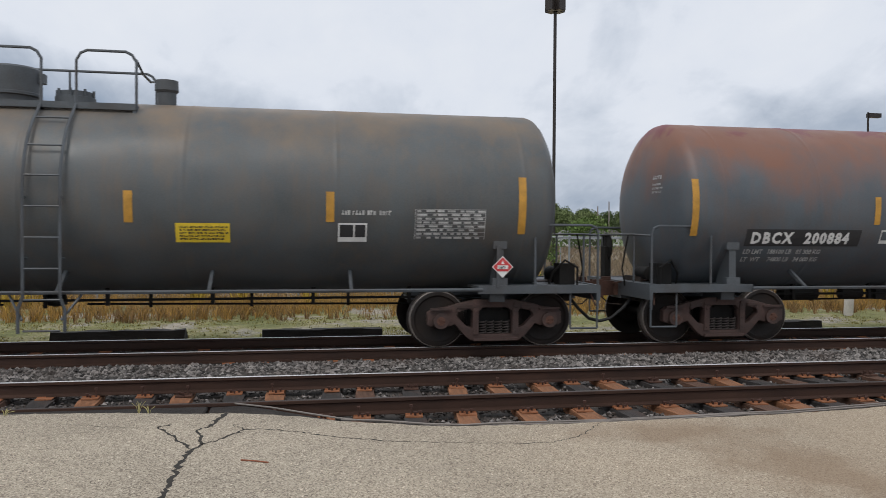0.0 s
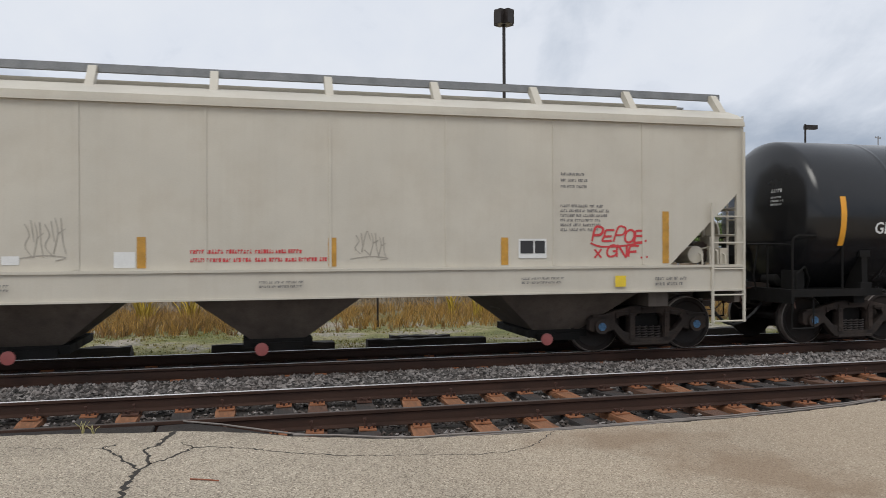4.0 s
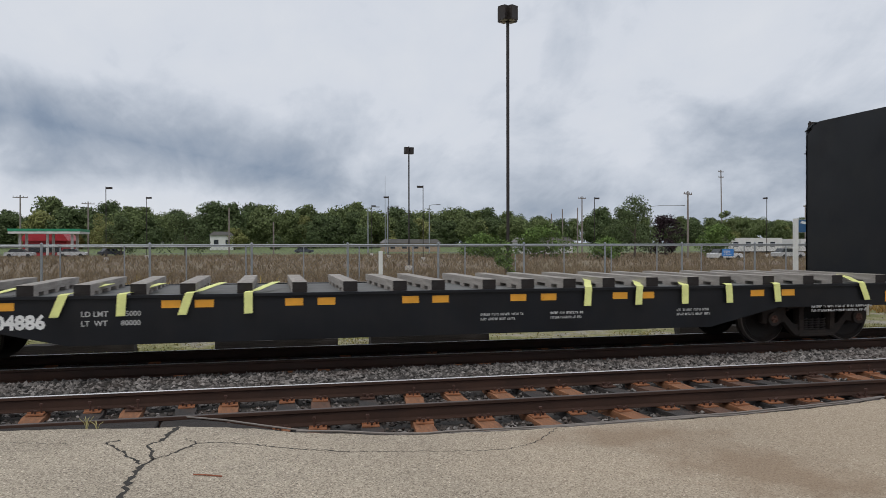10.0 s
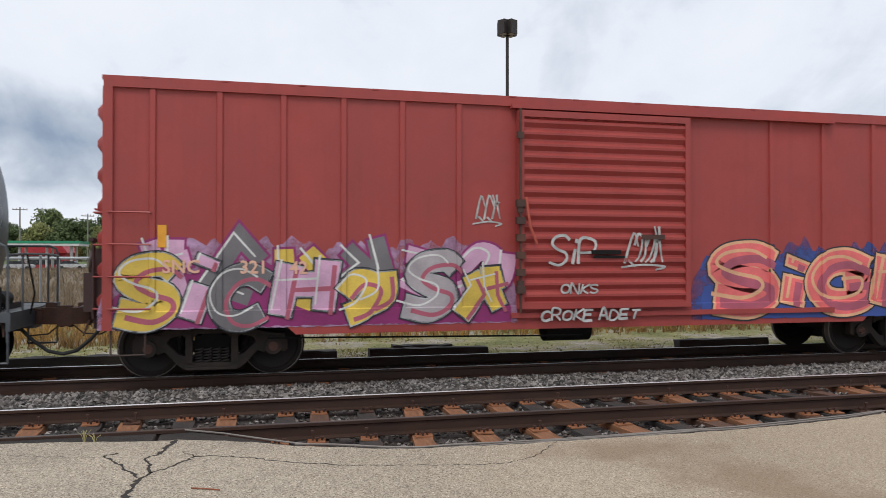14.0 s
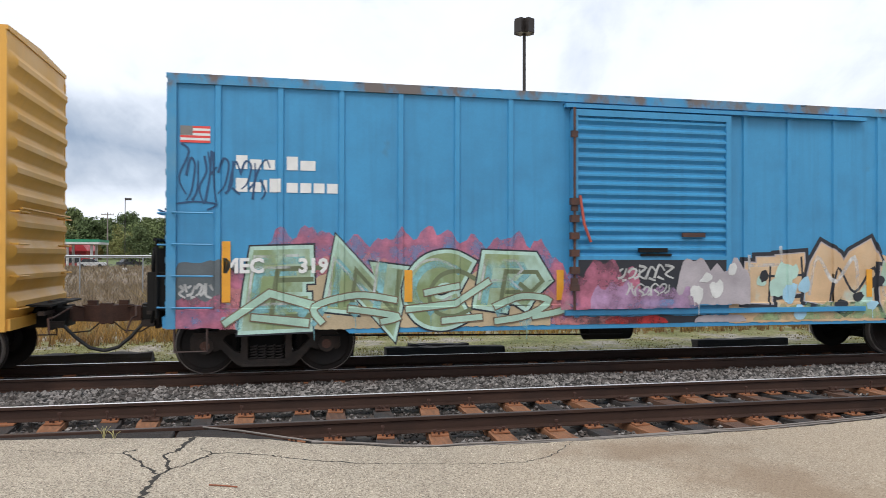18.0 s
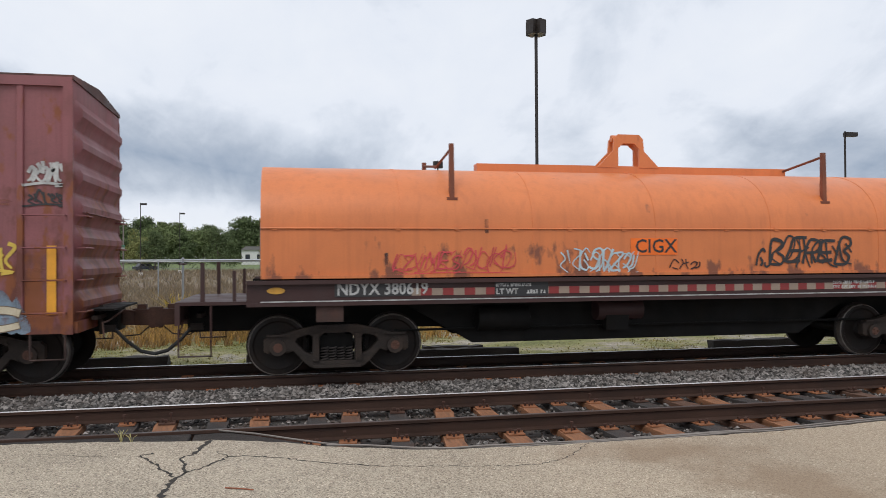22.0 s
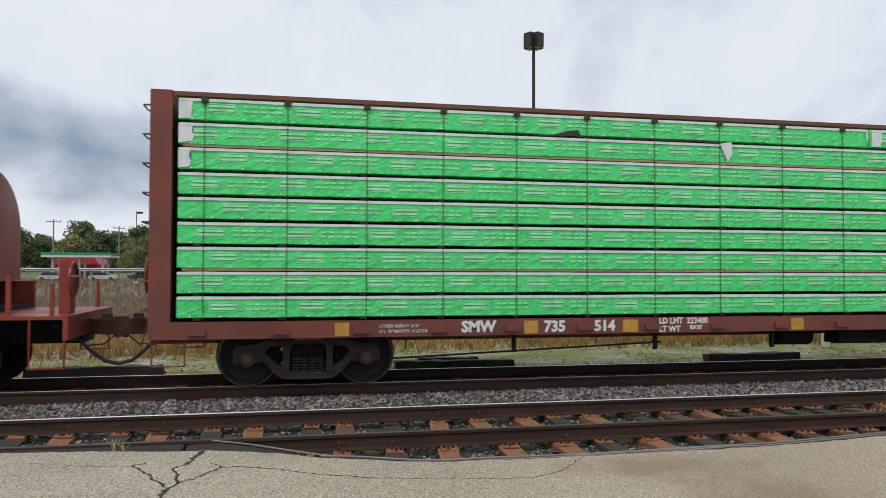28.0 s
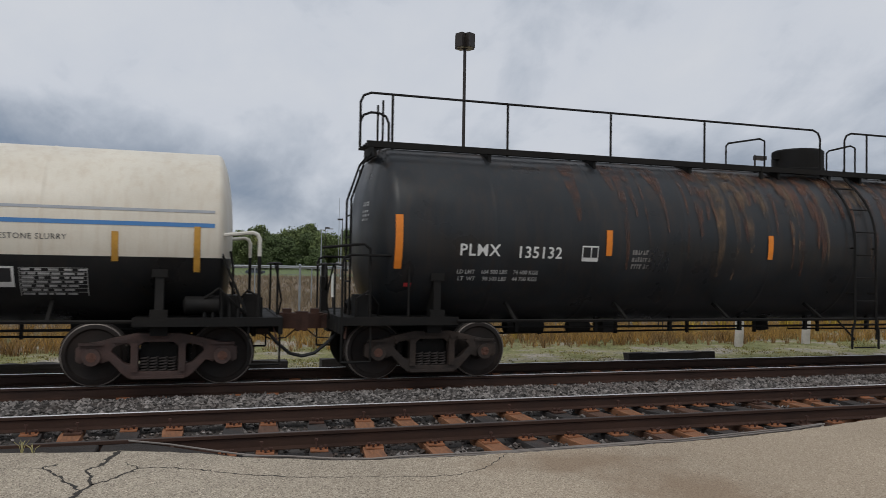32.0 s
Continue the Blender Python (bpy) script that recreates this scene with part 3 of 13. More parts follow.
    crack([(-0.85, 7.43), (-0.82, 7.62), (-0.79, 7.76), (-0.75, 7.97)], 0.06, 7)
    crack([(-0.93, 6.68), (-1.01, 6.86), (-1.09, 7.03), (-1.12, 7.12), (-1.21, 7.28), (-1.3, 7.42), (-1.32, 7.49), (-1.28, 7.54), (-1.23, 7.57)], 0.026, 3)
    crack([(-1.3, 7.44), (-1.76, 7.54), (-2.29, 7.77)], 0.008, 8)
    crack([(-0.53, 7.29), (-0.59, 7.37), (-0.66, 7.51)], 0.014, 9)
    bm = bm_new()
    pipe(bm, [(-0.48, 6.27, -0.006), (-0.40, 6.225, -0.001), (-0.33, 6.20, -0.004), (-0.26, 6.17, -0.007)], 0.006, 5)
    thing("twig", "thin reddish twig lying on the asphalt", "twig", bm=bm, material=surface("twig_bark", (0.25, 0.08, 0.04), 0.8))
    # worn timber and asphalt filling the gap beside the near rail, running out in a wedge
    rr = random.Random(15)
    for poly_xy, top in (([(-9.0, 8.30), (-3.62, 8.27), (-3.62, 8.375), (-9.0, 8.375)], -0.015), ([(-3.58, 8.26), (-2.42, 8.215), (-1.37, 8.045), (-0.98, 7.98), (-0.98, 8.375), (-3.58, 8.375)], -0.022),
                         ([(-0.95, 7.98), (-0.73, 7.985), (-0.29, 7.825), (0.0, 7.70), (0.35, 7.45), (0.62, 7.36), (0.36, 7.56), (0.03, 7.85), (-0.3, 8.14), (-0.62, 8.375), (-0.95, 8.375)], -0.03)):
        bm = bm_new()
        prism(bm, poly_xy, "z", -0.26, top)
        bmesh.ops.recalc_face_normals(bm, faces=bm.faces)
        bevel_all(bm, 0.012)
        for v in bm.verts:
            v.co.z += rr.uniform(-0.010, 0.004)
        thing("crossing_timber", "black worn timber filling the gap beside the near rail", "timber", "timbers beside the rail", bm=bm, material=M_OLDTIMBER)
    # old cables: one slants over the wedge, two lie along the broken edge
    M_CABLEGREY = surface("grey_cable", (0.21, 0.185, 0.165), 0.7)
    for seed, lift_z, pts in ((1, 0.0, [(-0.70, 8.36), (-0.30, 8.14), (0.03, 7.85), (0.36, 7.57), (0.62, 7.40), (0.95, 7.28)] + edge[12:22]), (2, 0.012, edge[10:23]), (3, 0.02, edge[15:23])):
        rr = random.Random(seed)
        bm = bm_new()
        pipe(bm, [(p[0] + rr.uniform(-.03, .03), p[1] + 0.03 + rr.uniform(-0.012, 0.03), -0.012 + lift_z + rr.uniform(-0.012, 0.008)) for p in pts], 0.010, 6)
        thing("cable", "grey weathered cable lying along the broken asphalt edge", "cable", "cables along the asphalt edge", bm=bm, material=M_CABLEGREY)
    # dry grass sprigs rooted in the gap
    for k, (x, y, hh) in enumerate(((-1.62, 8.12, 0.13), (-1.52, 8.10, 0.08), (-2.9, 8.2, 0.06))):
        rr = random.Random(60 + k)
        bm = bm_new()
        for j in range(7):
            a, q = rr.uniform(0, 6.28), rr.uniform(0.2, 1.0)
            pipe(bm, [(0, 0, -0.03), (0.04 * math.cos(a) * q, 0.04 * math.sin(a) * q, hh * 0.5), (0.11 * math.cos(a) * q, 0.11 * math.sin(a) * q, hh * rr.uniform(0.7, 1.0))], 0.0028, 4)
        thing("grass_sprig", "dry yellowing grass sprig in the gap beside the rail", "grass", "grass sprigs", at=pose(x, y, -0.01), bm=bm, material=surface("dry_sprig", (0.40, 0.36, 0.16), 0.8))


RAIL_PROFILE = [(-0.070, -0.176), (0.070, -0.176), (0.070, -0.166), (0.012, -0.145), (0.009, -0.05), (0.034, -0.036), (0.034, -0.006), (0.028, -0.001),
                (-0.028, -0.001), (-0.034, -0.006), (-0.034, -0.036), (-0.009, -0.05), (-0.012, -0.145), (-0.070, -0.166)]


# ties of the near track: where each lies under the far rail and under the near one, and its look
NEAR_TIES = [(-2.51, -2.42, "r"), (-1.88, -1.82, "d"), (-1.44, -1.40, "r"), (-0.83, -0.80, "d"), (-0.32, -0.34, "r"), (0.39, 0.26, "d"), (0.81, 0.66, "b"), (1.41, 1.24, "d"), (2.01, 1.82, "r"), (2.54, 2.51, "r"),
             (3.15, 3.16, "r"), (3.59, 3.65, "d"), (4.08, 4.23, "r"), (4.74, 4.83, "d"), (5.28, 5.36, "b"), (5.77, 5.80, "r"), (6.22, 6.28, "d"), (6.68, 6.78, "b"), (7.10, 7.16, "d"), (7.53, 7.60, "d"), (8.12, 8.14, "b"), (8.72, 8.72, "r"), (9.18, 9.20, "r")]


def build_track(name, label, y0, ties, bright):
    """ties: rows of (x under the far rail, x under the near rail, look: rusty, brown or dark)."""
    root = thing(name, label, "railway track", kind="structure")
    rnd = random.Random(int(y0 * 10))
    for y, glint in zip((y0, y0 + GAUGE), bright):
        bm = bm_new()
        prism(bm, [(y + a, b) for a, b in RAIL_PROFILE], "x", -260, 420)
        rail = part("rail", bm, M_RAIL, root)
        bm = bm_new()
        prism(bm, [(y - 0.030, -0.006), (y - 0.030, -0.002), (y - 0.012, 0.002), (y + 0.012, 0.002), (y + 0.030, -0.002), (y + 0.030, -0.006)], "x", -260, 420)
        # rails with the glint put into colour get the white strip, others grey
        part("running_surface", bm, M_RAILTOP if glint else M_RAILDULL, rail)
    shapes = {}
    for look, m in (("r", M_TIERUST), ("b", M_TIEBROWN), ("d", M_TIE)):
        shapes[look] = []
        for k in range(3):
            bm = bm_new()
            box(bm, -0.115, 0.115, -1.30, 1.30, -0.09, 0.0)
            bmesh.ops.subdivide_edges(bm, edges=[e for e in bm.edges if abs(e.verts[0].co.y - e.verts[1].co.y) > 1], cuts=9)
            for v in bm.verts:
                v.co += Vector((rnd.uniform(-.014, .014), rnd.uniform(-.03, .03) if abs(v.co.y) > 1.2 else 0, rnd.uniform(-0.016, 0.004)))
            shapes[look].append(mesh_of("tie", bm, m, 0.3))
    # a tie plate with its shoulders, two cut spikes at each edge of the rail, and screw heads
    bm = bm_new()
    box(bm, -0.095, 0.095, -0.19, 0.19, 0.0, 0.014)
    for sy in (-1, 1):
        box(bm, -0.095, 0.095, sy * 0.082 - 0.008, sy * 0.082 + 0.008, 0.014, 0.026)
    bevel_all(bm, 0.003)
    plates = [mesh_of("tie_plate", bm.copy(), M_PLATE, 0.3), mesh_of("tie_plate", bm, M_PLATEDARK, 0.3)]
    bm = bm_new()
    rod(bm, (0, 0, 0.0), (0, 0, 0.03), 0.012, 6)
    box(bm, -0.019, 0.019, -0.024, 0.016, 0.028, 0.044)
    spike = mesh_of("spike", bm, M_SPIKE, 0.3)
    bm = bm_new()
    rod(bm, (0, 0, 0.0), (0, 0, 0.10), 0.010, 6)
    box(bm, -0.017, 0.017, -0.022, 0.014, 0.09, 0.112)
    proud = mesh_of("spike", bm, M_SPIKE, 0.3)
    near = y0 < 10
    for xf, xn, look in ties:
        x = (xf + xn) / 2
        tie = part("tie", rnd.choice(shapes[look]), None, root, at=pose(x, y0 + GAUGE / 2 + rnd.uniform(-.05, .03), -0.192, 0, 0, math.degrees(math.atan2(xn - xf, GAUGE))))
        for y in (-GAUGE / 2, GAUGE / 2):
            plate = part("tie_plate", plates[0 if rnd.random() < (0.8 if near else 0.4) else 1], None, tie, at=pose(rnd.uniform(-.015, .015), y, 0))
            if near and -3 < x < 10:
                for sx, sy in ((-0.055, 0.1), (0.05, 0.1), (-0.045, -0.1), (0.055, -0.1), (0.0, -0.15)):
                    ob = part("spike", proud if rnd.random() < 0.12 else spike, None, tie, at=pose(sx, y + sy, 0.013, 0, 0, 180 if sy > 0 else rnd.uniform(-20, 20)))
    return root


def stones(name, label, regions, seed, size=(0.025, 0.05), m=None):
    """Loose crushed stone: one joined mesh of small irregular rocks."""
    rs = np.random.RandomState(seed)
    base = np.array([(1, 0, 0), (-1, 0, 0), (0, 1, 0), (0, -1, 0), (0, 0, 1), (0, 0, -1)], float)
    tri = np.array([(0, 2, 4), (2, 1, 4), (1, 3, 4), (3, 0, 4), (2, 0, 5), (1, 2, 5), (3, 1, 5), (0, 3, 5)])
    vs, fs, k = [], [], 0
    for x0, x1, y0, y1, zf, n in regions:
        for _ in range(n):
            x, y = rs.uniform(x0, x1), rs.uniform(y0, y1)
            s = rs.uniform(*size)
            v = base * rs.uniform(0.6, 1.25, (6, 1)) * s * np.array([1, 0.9, 0.7])
            v += rs.uniform(-0.3, 0.3, (6, 3)) * s
            a = rs.uniform(0, 6.28)
            c, sn = math.cos(a), math.sin(a)
            v = v @ np.array([[c, -sn, 0], [sn, c, 0], [0, 0, 1]])
            vs.append(v + (x, y, zf(x, y) + rs.uniform(-0.3, 0.5) * s))
            fs.append(tri + 6 * k)
            k += 1
    me = bpy.data.meshes.new(name)
    me.from_pydata(np.concatenate(vs).tolist(), [], np.concatenate(fs).tolist())
    me.materials.append(m or M_STONE)
    return tagged(new(name, me), label, "gravel", kind="stuff")


def build_tracks():
    rnd = random.Random(84)
    more = [(-2.51 - 0.54 * k, -2.42 - 0.54 * k, "rdb"[k % 3]) for k in range(8, 0, -1)]
    more2 = [(9.18 + 0.54 * k, 9.20 + 0.54 * k, rnd.choice("rbd")) for k in range(1, 14)]
    build_track("near_track", "empty railway track with brown rails on rust-stained ties", Y_NEAR, more + NEAR_TIES + more2, (False, True))
    build_track("train_track", "railway track under the train with dark rusty rails", Y_TRAIN, [(-8 + 0.53 * k, -8 + 0.53 * k + rnd.uniform(-.03, .03), rnd.choice("rbdd")) for k in range(50)], (True, True))
    bm = bm_new()
    ys = [(6.7, -0.30), (7.6, -0.25), (8.2, -0.27), (9.9, -0.27), (10.3, -0.235), (11.0, -0.17), (11.6, -0.16), (12.0, -0.19), (14.0, -0.19), (14.6, -0.22), (15.5, -0.31)]
    xs = [-300] + [-10 + 0.5 * i for i in range(60)] + [450]
    rr = random.Random(2)
    g = [[bm.verts.new((x, y, z + (rr.uniform(-.012, .012) if -11 < x < 21 else 0))) for x in xs] for y, z in ys]
    for a, b in zip(g, g[1:]):
        for i in range(len(xs) - 1):
            bm.faces.new((a[i], a[i + 1], b[i + 1], b[i]))
    thing("ballast_bed", "grey crushed stone bed under both tracks", "ballast", kind="structure", bm=bm, material=M_BALLAST)
    bed = lambda x, y: np.interp(y, [p[0] for p in ys], [p[1] for p in ys])
    stones("ballast_stones", "loose grey crushed ballast stones between the tracks",
           [(-5.5, 15, 10.05, 12.05, bed, 15000)], 3)
    stones("loose_stones", "pale grey ballast stones scattered between the ties", [(-5.5, 14, 8.6, 9.8, lambda x, y: -0.245, 1500), (-1.0, 9, 7.25, 8.3, lambda x, y: -0.245, 800)], 14, (0.02, 0.038), M_STONE)
    stones("crib_stones", "grimy dark ballast stones between the ties", [(-5.5, 14, 8.55, 9.85, lambda x, y: -0.262, 5200), (-1.0, 9, 7.2, 8.35, lambda x, y: -0.262, 3000), (-7, 18, 12.3, 15.5, bed, 5000)], 4, (0.02, 0.042), M_STONEDARK)


build_ground()
build_tracks()

# ---- rolling stock: the parts that all cars share ----
RAILC = Y_TRAIN + GAUGE / 2
M_IRON = surface("dirty_cast_iron", (0.036, 0.028, 0.024), 0.75, 0.0, 0.5, 5, 50, 0.3, stain=(0.095, 0.06, 0.042), stain_amount=0.6, gloss=0.3)
M_IRONBROWN = surface("rust_brown_cast_iron", (0.064, 0.037, 0.031), 0.75, 0.0, 0.5, 5, 50, 0.3, stain=(0.045, 0.034, 0.03), stain_amount=0.6)
M_WHEEL = surface("oily_wheel_steel", (0.019, 0.0145, 0.0125), 0.65, 0.0, 0.4, 4, 50, 0.15, stain=(0.042, 0.025, 0.018), stain_amount=0.5, gloss=0.3)
M_TREAD = surface("worn_wheel_rim", (0.22, 0.19, 0.17), 0.45, 0.4, 0.3, 4, 50, 0.05)
M_SPRING = surface("dusty_spring_steel", (0.052, 0.042, 0.038), 0.8, 0.0, 0.3, 8, 50, 0.1)
M_BLUECAP = surface("blue_bearing_cap", (0.06, 0.15, 0.27), 0.6, 0, 0.4, 9, 60, 0.1, stain=(0.03, 0.025, 0.025), stain_amount=0.6)
M_RUSTCAP = surface("rusty_bearing_cap", (0.13, 0.06, 0.04), 0.7, 0.2)
M_BLACKGEAR = surface("grimy_black_underframe", (0.008, 0.0075, 0.007), 0.75, 0, 0.4, 3, 40, 0.2, stain=(0.028, 0.022, 0.017), stain_amount=0.3, gloss=0.25)
M_COUPLER = surface("dark_rusty_coupler", (0.060, 0.030, 0.022), 0.75, 0.1, 0.5, 5, 50, 0.3, stain=(0.06, 0.03, 0.02), stain_amount=0.5, gloss=0.3)
M_RUSTGEAR = surface("rusted_lock_gear", (0.06, 0.032, 0.026), 0.75, 0, 0.4, 6, 60, 0.2, stain=(0.16, 0.06, 0.03), stain_amount=0.6)
M_FADEDRED = surface("faded_red_lever", (0.45, 0.09, 0.06), 0.6, 0, 0.2, 6, 60, 0.1)
M_HOSE = surface("black_air_hose", (0.018, 0.018, 0.018), 0.6)
M_ORANGE = decal("yellow_orange_reflector", (0.75, 0.34, 0.03), 0.4)
M_ORANGEOLD = decal("faded_orange_reflector", (0.50, 0.26, 0.04), 0.5, 0.3)
M_WHITE = decal("white_lettering", (0.72, 0.72, 0.70))
M_WHITEOLD = decal("worn_white_lettering", (0.42, 0.42, 0.41), 0.6, 0.5)
M_BLACKINK = decal("black_lettering", (0.03, 0.03, 0.032))
M_YELLOW = decal("yellow_panel", (0.78, 0.56, 0.04))
M_RED = decal("red_paint", (0.55, 0.045, 0.05))
M_DARKINK = decal("faded_black_lettering", (0.055, 0.052, 0.05))
M_GREYINK = decal("grey_lettering", (0.20, 0.19, 0.18))

TRUCK = {}
TURNING = []   # (wheelset, car index)


def truck_meshes():
    # side frame: cast outline with three windows
    half = [(0.0, 0.79), (0.30, 0.79), (0.62, 0.72), (0.80, 0.67), (1.02, 0.64), (1.10, 0.58), (1.10, 0.40), (1.03, 0.36), (0.96, 0.44), (0.82, 0.44), (0.76, 0.36), (0.66, 0.40), (0.50, 0.22), (0.40, 0.14), (0.0, 0.14)]
    outline = [(x, z) for x, z in half] + [(-x, z) for x, z in half[-2:0:-1]]
    holes = [[(-0.27, 0.24), (0.27, 0.24), (0.27, 0.60), (0.20, 0.66), (-0.20, 0.66), (-0.27, 0.60)]]
    for s in (-1, 1):
        holes.append([(s * 0.38, 0.34), (s * 0.47, 0.37), (s * 0.63, 0.53), (s * 0.60, 0.60), (s * 0.42, 0.64), (s * 0.37, 0.60)])
    bm = bm_new()
    edges = []
    for loop in [outline] + holes:
        vs = [bm.verts.new((x, 0, z)) for x, z in loop]
        edges += [bm.edges.new((vs[i], vs[(i + 1) % len(vs)])) for i in range(len(vs))]
    bmesh.ops.triangle_fill(bm, edges=edges, use_beauty=True)
    geo = bmesh.ops.extrude_face_region(bm, geom=bm.faces[:])
    bmesh.ops.translate(bm, verts=[g for g in geo["geom"] if isinstance(g, bmesh.types.BMVert)], vec=(0, 0.14, 0))
    bmesh.ops.recalc_face_normals(bm, faces=bm.faces)
    bevel_all(bm, 0.018, 2)
    for s in (-1, 1):   # bearing boxes and lugs
        rod(bm, (s * 0.889, -0.05, 0.457), (s * 0.889, 0.14, 0.457), 0.125, 14)
        box(bm, s * 0.889 - 0.14, s * 0.889 + 0.14, 0.0, 0.13, 0.55, 0.62)
        rod(bm, (s * 0.33, -0.02, 0.70), (s * 0.33, 0.05, 0.70), 0.035, 8)
    box(bm, -0.36, 0.36, -0.03, 0.16, 0.135, 0.175)
    for s in (-1, 1):   # guide columns, wear lugs, rivets and the lip over the bearing
        box(bm, s * 0.325 - 0.045, s * 0.325 + 0.045, -0.035, 0.02, 0.24, 0.66)
        box(bm, s * 0.52 - 0.10, s * 0.52 + 0.10, -0.022, 0.01, 0.655, 0.70)
        box(bm, s * 0.889 - 0.17, s * 0.889 + 0.17, -0.045, 0.02, 0.625, 0.655)
        for q in (0.30, 0.45, 0.60):
            rod(bm, (s * 0.325, -0.05, q), (s * 0.325, -0.03, q), 0.018, 6)
        rod(bm, (s * 0.60, -0.03, 0.62), (s * 0.60, 0.02, 0.62), 0.028, 8)
    box(bm, -0.14, 0.14, -0.028, 0.02, 0.715, 0.765)
    TRUCK["frame"] = {k: mesh_of("side_frame", bm.copy(), m) for k, m in (("iron", M_IRON), ("brown", M_IRONBROWN))}
    bm.free()
    # spring nest
    bm = bm_new()
    for x in (-0.19, -0.065, 0.065, 0.19):
        pts = [(x + 0.052 * math.cos(a), 0.07 + 0.052 * math.sin(a), 0.185 + 0.255 * a / (2 * math.pi * 6)) for a in np.linspace(0, 2 * math.pi * 6, 60)]
        pipe(bm, pts, 0.013, 5)
    TRUCK["spring"] = mesh_of("spring_nest", bm, M_SPRING)
    bm = bm_new()
    box(bm, -0.23, 0.23, -0.03, 0.2, 0.445, 0.62)
    bevel_all(bm, 0.02)
    box(bm, -0.14, 0.14, -1.0, 1.0, 0.62, 0.70)
    box(bm, -0.255, 0.255, -0.93, 0.93, 0.29, 0.62)
    box(bm, -0.30, 0.30, -0.93, 0.93, 0.15, 0.286)
    box(bm, -0.30, 0.30, -0.3, 0.3, 0.705, 0.74)
    for x in (-0.42, 0.42):  # brake beams, shoes and hangers
        rod(bm, (x, -0.8, 0.35), (x, 0.8, 0.35), 0.035, 6)
        k = 1 if x > 0 else -1
        for y in (-0.76, 0.76):
            box(bm, x, x + k * 0.06, y - 0.06, y + 0.06, 0.26, 0.58)
            rod(bm, (x, y, 0.55), (x - k * 0.05, y, 0.72), 0.018, 5)
    TRUCK["bolster"] = mesh_of("truck", bm, M_BLACKGEAR)
    # wheelset with its end caps
    for key, cap in (("blue", M_BLUECAP), ("rust", M_RUSTCAP)):
        bm = bm_new()
        for s in (-1, 1):
            y = s * 0.7525
            prof = [(-0.075, 0.30), (-0.070, 0.395), (-0.068, 0.440), (-0.058, 0.455), (0.04, 0.459), (0.055, 0.487), (0.075, 0.487), (0.078, 0.38), (0.05, 0.33), (0.0, 0.25), (0.03, 0.14), (0.08, 0.13)]
            prof = [(-0.075, 0.02), (-0.10, 0.11), (-0.075, 0.14), (-0.045, 0.17), (-0.03, 0.26), (-0.045, 0.36), (-0.072, 0.385)] + prof[1:]
            lathe(bm, prof, (0, -s, 0) if s > 0 else (0, 1, 0), (0, y, 0), 40)
        rod(bm, (0, -1.13, 0), (0, 1.13, 0), 0.085, 16)
        k0 = len(bm.faces)
        bm.faces.ensure_lookup_table()
        for s in (-1, 1):
            lathe(bm, [(0, 0.082), (0.03, 0.082), (0.05, 0.07), (0.052, 0.02)], (0, s, 0), (0, s * 1.09, 0), 20)
            for a in range(3):
                ax, az = 0.045 * math.cos(a * 2.094), 0.045 * math.sin(a * 2.094)
                rod(bm, (ax, s * 1.13, az), (ax, s * 1.165, az), 0.017, 6)
        bm.faces.ensure_lookup_table()
        for i, f in enumerate(bm.faces):
            if i >= k0:
                f.material_index = 1
            else:
                r = [math.hypot(v.co.x, v.co.z) for v in f.verts]
                if min(r) > 0.435 and max(r) < 0.47:
                    f.material_index = 2
        TRUCK["wheel_" + key] = mesh_of("wheelset", bm, [M_WHEEL, cap, M_TREAD])


truck_meshes()
CARS = []   # (root, distance of its middle along the train)


def truck(car, x, cap="rust", frame_kind="iron"):
    tr = part("truck", TRUCK["bolster"], None, car, at=pose(x, 0, 0))
    for y, flip in ((-1.09, 0), (1.09, 180)):
        part("side_frame", TRUCK["frame"][frame_kind], None, tr, at=pose(0, y, 0, 0, 0, flip))
        part("spring_nest", TRUCK["spring"], None, tr, at=pose(0, y, 0, 0, 0, flip))
    for dx in (-0.889, 0.889):
        TURNING.append((part("wheelset", TRUCK["wheel_" + cap], None, tr, at=pose(dx, 0, 0.457)), len(CARS) - 1, dx))


